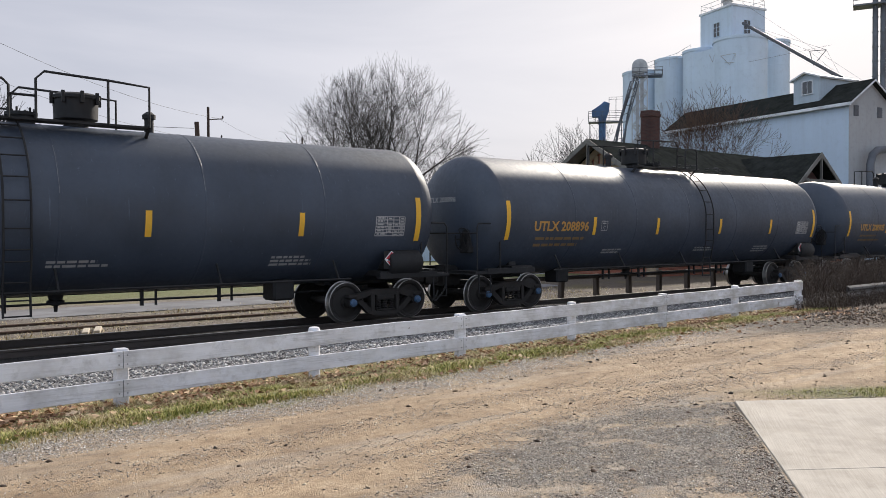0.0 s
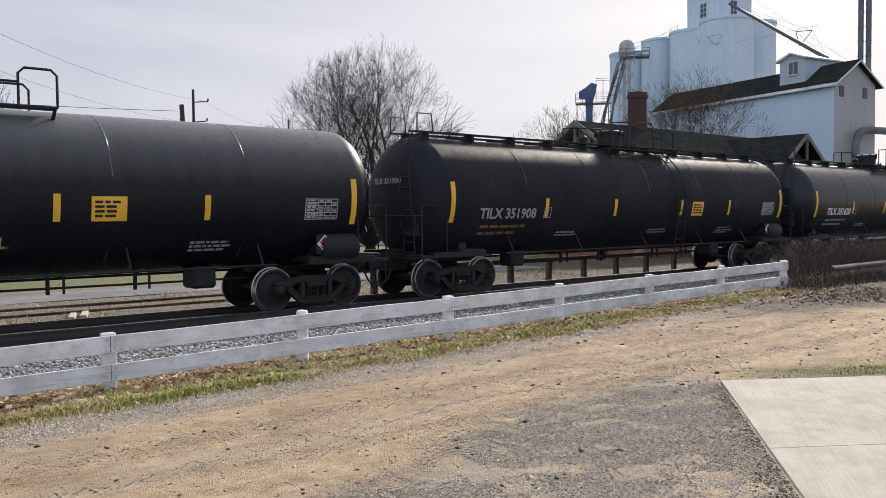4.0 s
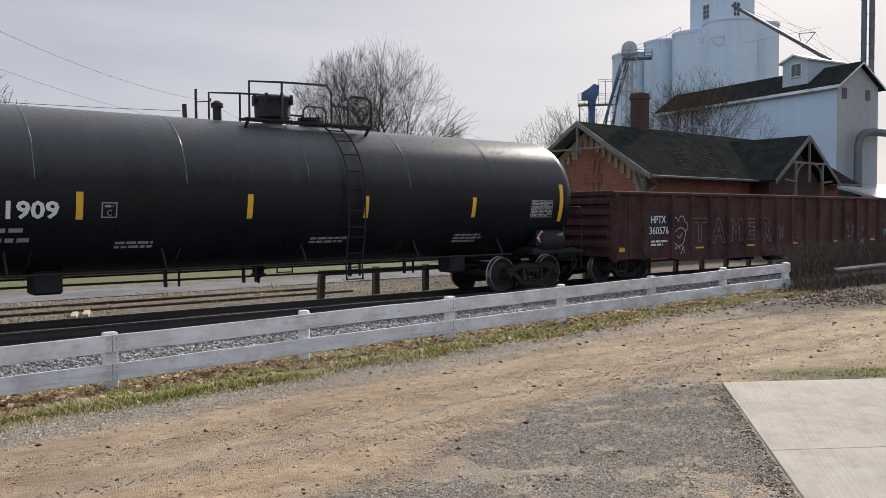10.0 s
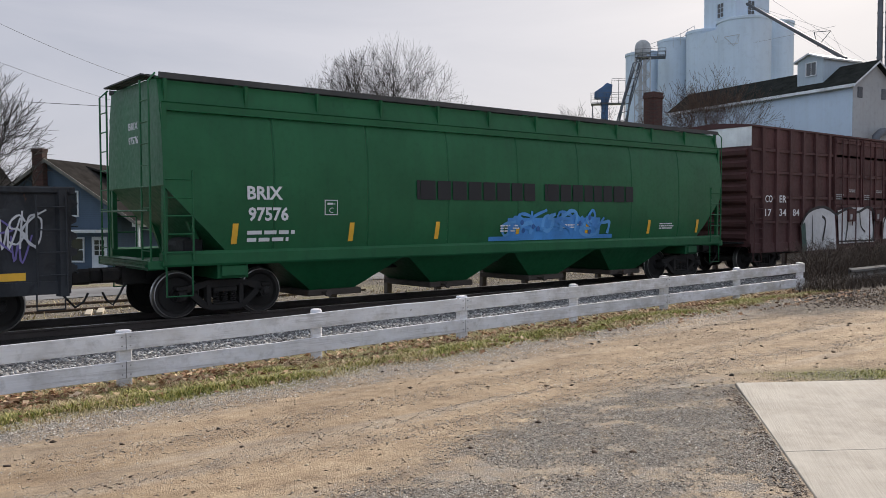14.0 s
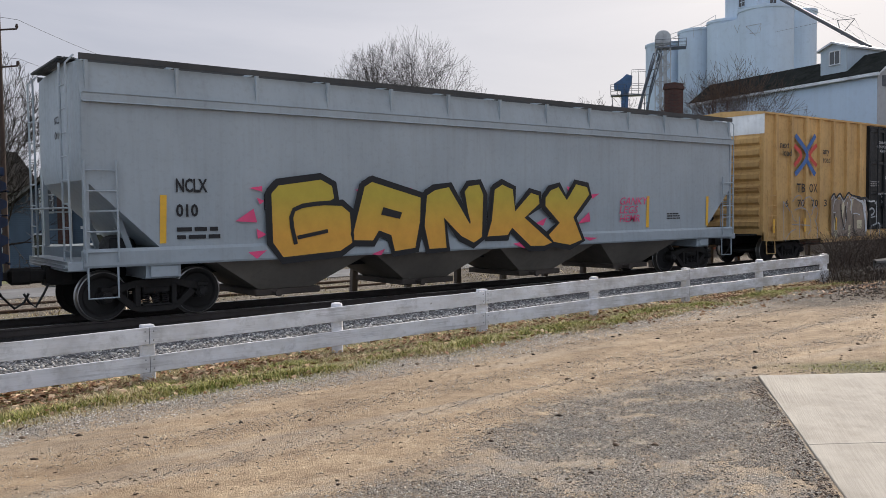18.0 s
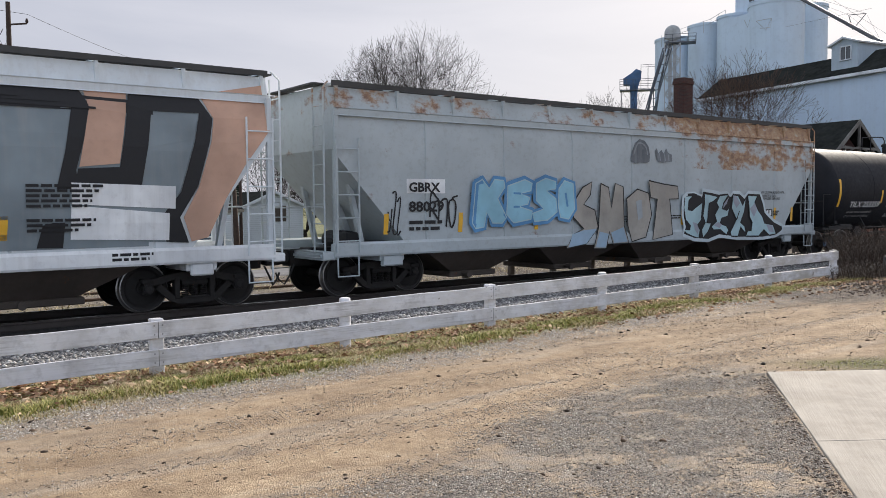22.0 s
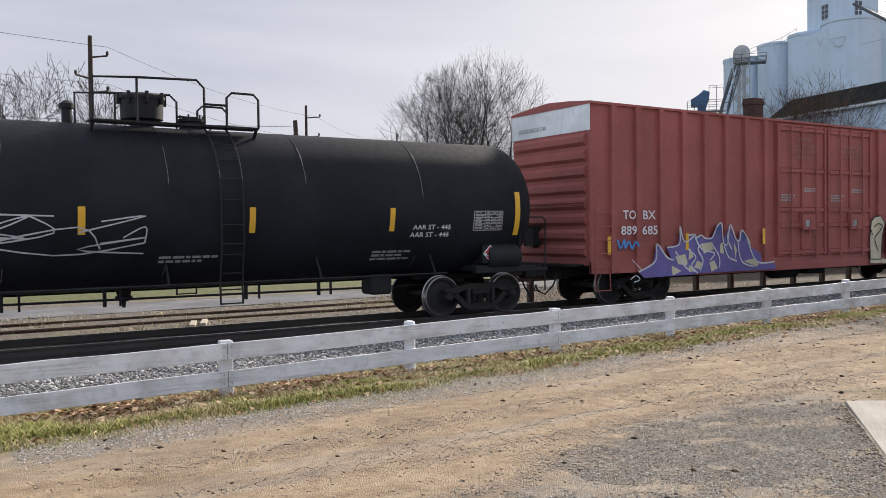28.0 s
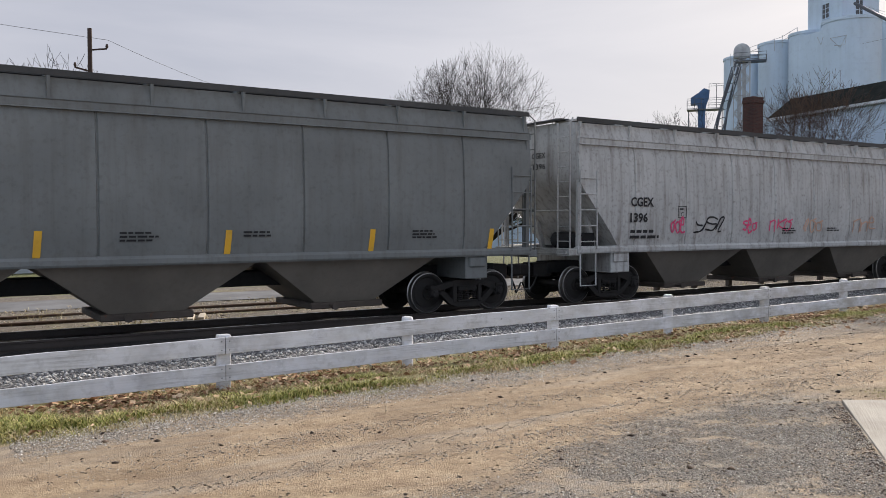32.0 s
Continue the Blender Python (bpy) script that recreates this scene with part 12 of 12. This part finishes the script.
sprayed(tob, sd, -6.10, 0.71, (
    ("graffiti_backdrop", "spray_purple", 0, "2,96 30,104 60,95 97,98 119,129 139,132 147,91 170,129 193,92 204,82 220,118 242,92 263,68 308,45 308,20 372,17 372,1 0,1"),
    ("graffiti_fill", "spray_cream", 0, "9,72 25,47 5,38"),
    ("graffiti_fill", "spray_cream", 0, "54,80 99,84 110,66 65,53"),
    ("graffiti_fill", "spray_cream", 0, "131,78 142,83 147,50 130,55"),
    ("graffiti_fill", "spray_cream", 0, "188,82 201,61 194,36"),
    ("graffiti_fill", "spray_cream", 0, "230,29 274,35 304,23 285,11"),
    ("graffiti_fill", "spray_cream", 0, "38,36 59,28 47,12 26,17"),
    ("graffiti_fill", "spray_cream", 0, "86,29 106,34 121,13 95,4"),
    ("graffiti_fill", "spray_cream", 0, "5,26 28,12 5,5"),
    ("graffiti_fill", "spray_navy", 0, "115,122 137,130 127,109"),
    ("graffiti_fill", "spray_navy", 0, "31,96 53,99 44,84"),
    ("graffiti_fill", "spray_navy", 0, "220,113 239,94 225,81"),
    ("graffiti_line", "chalk", 0.05, "2,103 28,105 34,96 53,103 69,95 97,96 115,124 135,134 142,83 159,78 170,132 193,92 209,87 218,115 242,94 255,75"),
    ("graffiti_line", "chalk", 0.05, "30,96 57,65 106,54 86,34"),
    ("graffiti_line", "chalk", 0.05, "96,79 126,43 125,12"),
    ("graffiti_line", "chalk", 0.05, "146,73 164,42 198,30"),
    ("graffiti_line", "chalk", 0.05, "204,82 219,29 274,11"),
    ("graffiti_line", "chalk", 0.05, "242,92 285,26 366,23"),
    ("graffiti_line", "chalk", 0.05, "1,67 31,45 14,23 38,2"),
    ("graffiti_line", "chalk", 0.05, "60,80 39,66 59,36 47,8"),
    ("graffiti_line", "chalk", 0.05, "170,124 159,93 177,62"),
), 0.004)
sprayed(tob, sd, 2.42, 0.57, (
    ("graffiti_backdrop", "spray_cream", 0, "3,32 165,26 409,12 405,1 6,17"),
    ("graffiti_fill", "spray_sky3", 0, "215,155 302,166 315,141 230,142"),
    ("graffiti_fill", "spray_sky3", 0, "373,137 419,126 482,68 389,75"),
    ("graffiti_fill", "spray_sky3", 0, "453,54 486,53 482,32 449,36"),
    ("graffiti_letter", "spray_cream", 0, "10,152 30,165 63,169 89,145 72,106 65,28 5,30 0,94"),
    ("graffiti_outline", "ink", -0.045, "10,152 30,165 63,169 89,145 72,106 65,28 5,30 0,94"),
    ("graffiti_letter", "spray_lilac", 0, "100,145 122,153 148,145 151,111 161,78 147,38 96,42"),
    ("graffiti_outline", "ink", -0.045, "100,145 122,153 148,145 151,111 161,78 147,38 96,42"),
    ("graffiti_letter", "spray_olive", 0, "139,166 183,151 219,154 215,104 246,90 218,33 151,38 168,91"),
    ("graffiti_outline", "ink", -0.045, "139,166 183,151 219,154 215,104 246,90 218,33 151,38 168,91"),
    ("graffiti_letter", "spray_cream", 0, "228,138 274,144 277,89 264,62 303,19 255,14 237,49"),
    ("graffiti_outline", "ink", -0.045, "228,138 274,144 277,89 264,62 303,19 255,14 237,49"),
    ("graffiti_letter", "spray_lilac", 0, "289,144 331,141 342,45 379,37 389,16 296,16"),
    ("graffiti_outline", "ink", -0.045, "289,144 331,141 342,45 379,37 389,16 296,16"),
    ("graffiti_letter", "spray_cream", 0, "342,144 401,137 385,87 449,64 429,28 353,45"),
    ("graffiti_outline", "ink", -0.045, "342,144 401,137 385,87 449,64 429,28 353,45"),
    ("graffiti_line", "ink", 0.045, "22,132 46,143 71,135 46,113 26,94 46,54"),
    ("graffiti_line", "ink", 0.045, "117,129 130,132 130,105 116,105 116,72 137,72 133,52"),
    ("graffiti_line", "ink", 0.045, "174,138 192,118 174,91 204,77"),
    ("graffiti_line", "ink", 0.045, "246,128 255,89 244,69"),
    ("graffiti_line", "ink", 0.045, "308,127 311,46"),
    ("graffiti_line", "ink", 0.045, "365,127 361,73 409,55"),
    ("graffiti_line", "ink", 0.045, "10,161 1,135 13,107"),
), 0.004)
for x, z in ((-6.1, 1.35), (-2.9, 1.45), (3.1, 1.45), (6.0, 1.45), (-8.9, 1.3), (8.7, 1.5)):
    q = Mesh()
    strip(q, flat_side(-1.625), x - 0.06, x + 0.06, z, z + 0.45)
    part("reflective_stripe", q, MAT["yellow"], tob)
for x in (-8.95, -7.0, -4.9, -0.3, 2.2, 5.6, 8.4):
    q = Mesh()
    strip(q, flat_side(-1.625), x - 0.06, x + 0.06, 1.1, 1.55)
    part("reflective_stripe", q, MAT["yellow"], tbox)
hopper_car(440.6, 8.28, 7.1, MAT["hop_pale"], "pale grey covered hopper car with tan hopper bays", ((1.46, 1.56), (3.85, 1.56)), 4.28, 1.1, 2.85, 3, number=(("WFRX", -6.67, 2.75, 0.25, 0.84), ("454000", -6.70, 2.29, 0.22, 1.22)), stripes=(), seams=2, seam_depth=0.004, sill=(1.33, 1.48), under=MAT["hop_under"], sill_x=7.25, number_end="WFRX 454000")
wf = CARS[-1][0]
for x, w in ((-6.75, 0.9), (-3.9, 0.5), (-1.2, 0.5), (1.5, 0.5), (3.6, 0.6), (6.6, 0.9)):
    q = Mesh()
    strip(q, flat_side(-1.612), x - w / 2, x + w / 2, 1.35, 1.47)
    part("reflective_stripe", q, MAT["yellow"], wf)
q = Mesh()
put_text(q, "WARNING", 0.55, 2.08, 0.10, flat_side(-1.575), 0.54)
word_bars(q, flat_side(-1.575), 0.35, 1.98, 0.9, 4, 0.05, 71)
part("warning_print", q, MAT["maroon"], wf, "small maroon warning print")
q = Mesh()
ribbon(q, flat_side(-1.568), [(6.70, 1.85), (6.69, 2.6), (6.71, 3.3), (6.69, 3.82)], 0.045, 0.0, False, 3)
ribbon(q, flat_side(-1.568), [(6.75, 2.7), (6.76, 3.3), (6.75, 3.82)], 0.03, 0.003, False, 4)
part("runoff_stain", q, MAT["seam_scuff"], wf, "dark runoff streak down the side")
hopper_car(458.8, 8.46, 7.0, MAT["hop_dark"], "dirty grey covered hopper car with curved end openings", ((1.42, 1.50), (1.8, 1.56), (2.6, 1.58), (3.6, 1.54), (4.03, 1.46)), 4.32, 1.35, 3.0, 3, number=(("SAMX", -6.77, 2.67, 0.24, 0.90), ("11500", -6.75, 2.21, 0.24, 0.82)), stripes=(-7.35, -4.6, -1.9, 1.3, 4.3, 7.3), stripe_z=(1.45, 1.9), sill=(1.28, 1.42), seams=9, seam_depth=0.03)
hopper_car(477.2, 8.46, 7.0, MAT["hop_stain"], "stained pale covered hopper car with curved end openings", ((1.42, 1.50), (1.8, 1.56), (2.6, 1.58), (3.6, 1.54), (4.03, 1.46)), 4.32, 1.35, 3.0, 3, number=(("CGEX", -6.77, 2.45, 0.22, 0.82), ("1396", -6.78, 2.05, 0.22, 0.62)), sill=(1.28, 1.42), seams=9, seam_depth=0.03, number_end="CGEX 1396")
cg = CARS[-1][0]
cs_ = hopper_side(((1.42, 1.50), (1.8, 1.56), (2.6, 1.58), (3.6, 1.54), (4.03, 1.46)))
for k, (x, z, w, h, m_) in enumerate(((-4.4, 1.75, 1.3, 0.45, "ink"), (-5.3, 1.75, 0.5, 0.4, "pink"), (-2.4, 1.75, 0.6, 0.4, "pink"), (-1.2, 1.75, 1.0, 0.45, "pink"), (0.4, 1.75, 0.9, 0.45, "peach"), (3.0, 1.7, 1.2, 0.5, "peach"))):
    q = Mesh()
    scribble(q, cs_, x, z, w, h, 600 + k, 0.05, 9, lift=0.004)
    part("graffiti_tag", q, MAT[m_], cg, "faded sprayed tag")
sam = CARS[-2][0]
q = Mesh()
ribbon(q, cs_, [(-5.1, 2.28), (-5.5, 2.3), (-5.5, 2.12), (-5.1, 2.1), (-5.1, 1.95), (-5.6, 1.95)], 0.05, 0.004)
ribbon(q, cs_, [(-5.35, 2.0), (-5.35, 1.7)], 0.05, 0.006)
ribbon(q, cs_, [(-5.05, 2.0), (-5.05, 1.7)], 0.05, 0.006)
ribbon(q, cs_, [(-5.35, 1.85), (-5.05, 1.85)], 0.05, 0.008)
part("company_mark", q, MAT["ink"], sam, "dark monogram drawn as plain strokes")


# ---- what moves ----
def run(t):
    """How far the train has gone after t seconds."""
    return 14.05 * t + 0.0055 * t * t


def motions():
    for car, u in CARS:
        walk(car, [(t, pose(u - run(t), TRACK_Y, 0)) for t in range(0, 33, 4)])
    # wheels roll while their car is near; they stand turned as they were before and after
    for wheel, u, at in WHEELSETS:
        rows, last = [], None
        for k in range(0, 32 * FPS + 1):
            t = k / FPS
            x = u - run(t)
            if -16 < x < 60:
                rows.append((t, pose(at, 0, WHEEL_R, 0, math.degrees(x / WHEEL_R) % 360, 0)))
        if not rows:
            continue
        if rows[0][0] > 0:
            rows.insert(0, (0.0, rows[0][1]))
        if rows[-1][0] < 32:
            rows.append((32.0, rows[-1][1]))
        walk(wheel, rows)


motions()
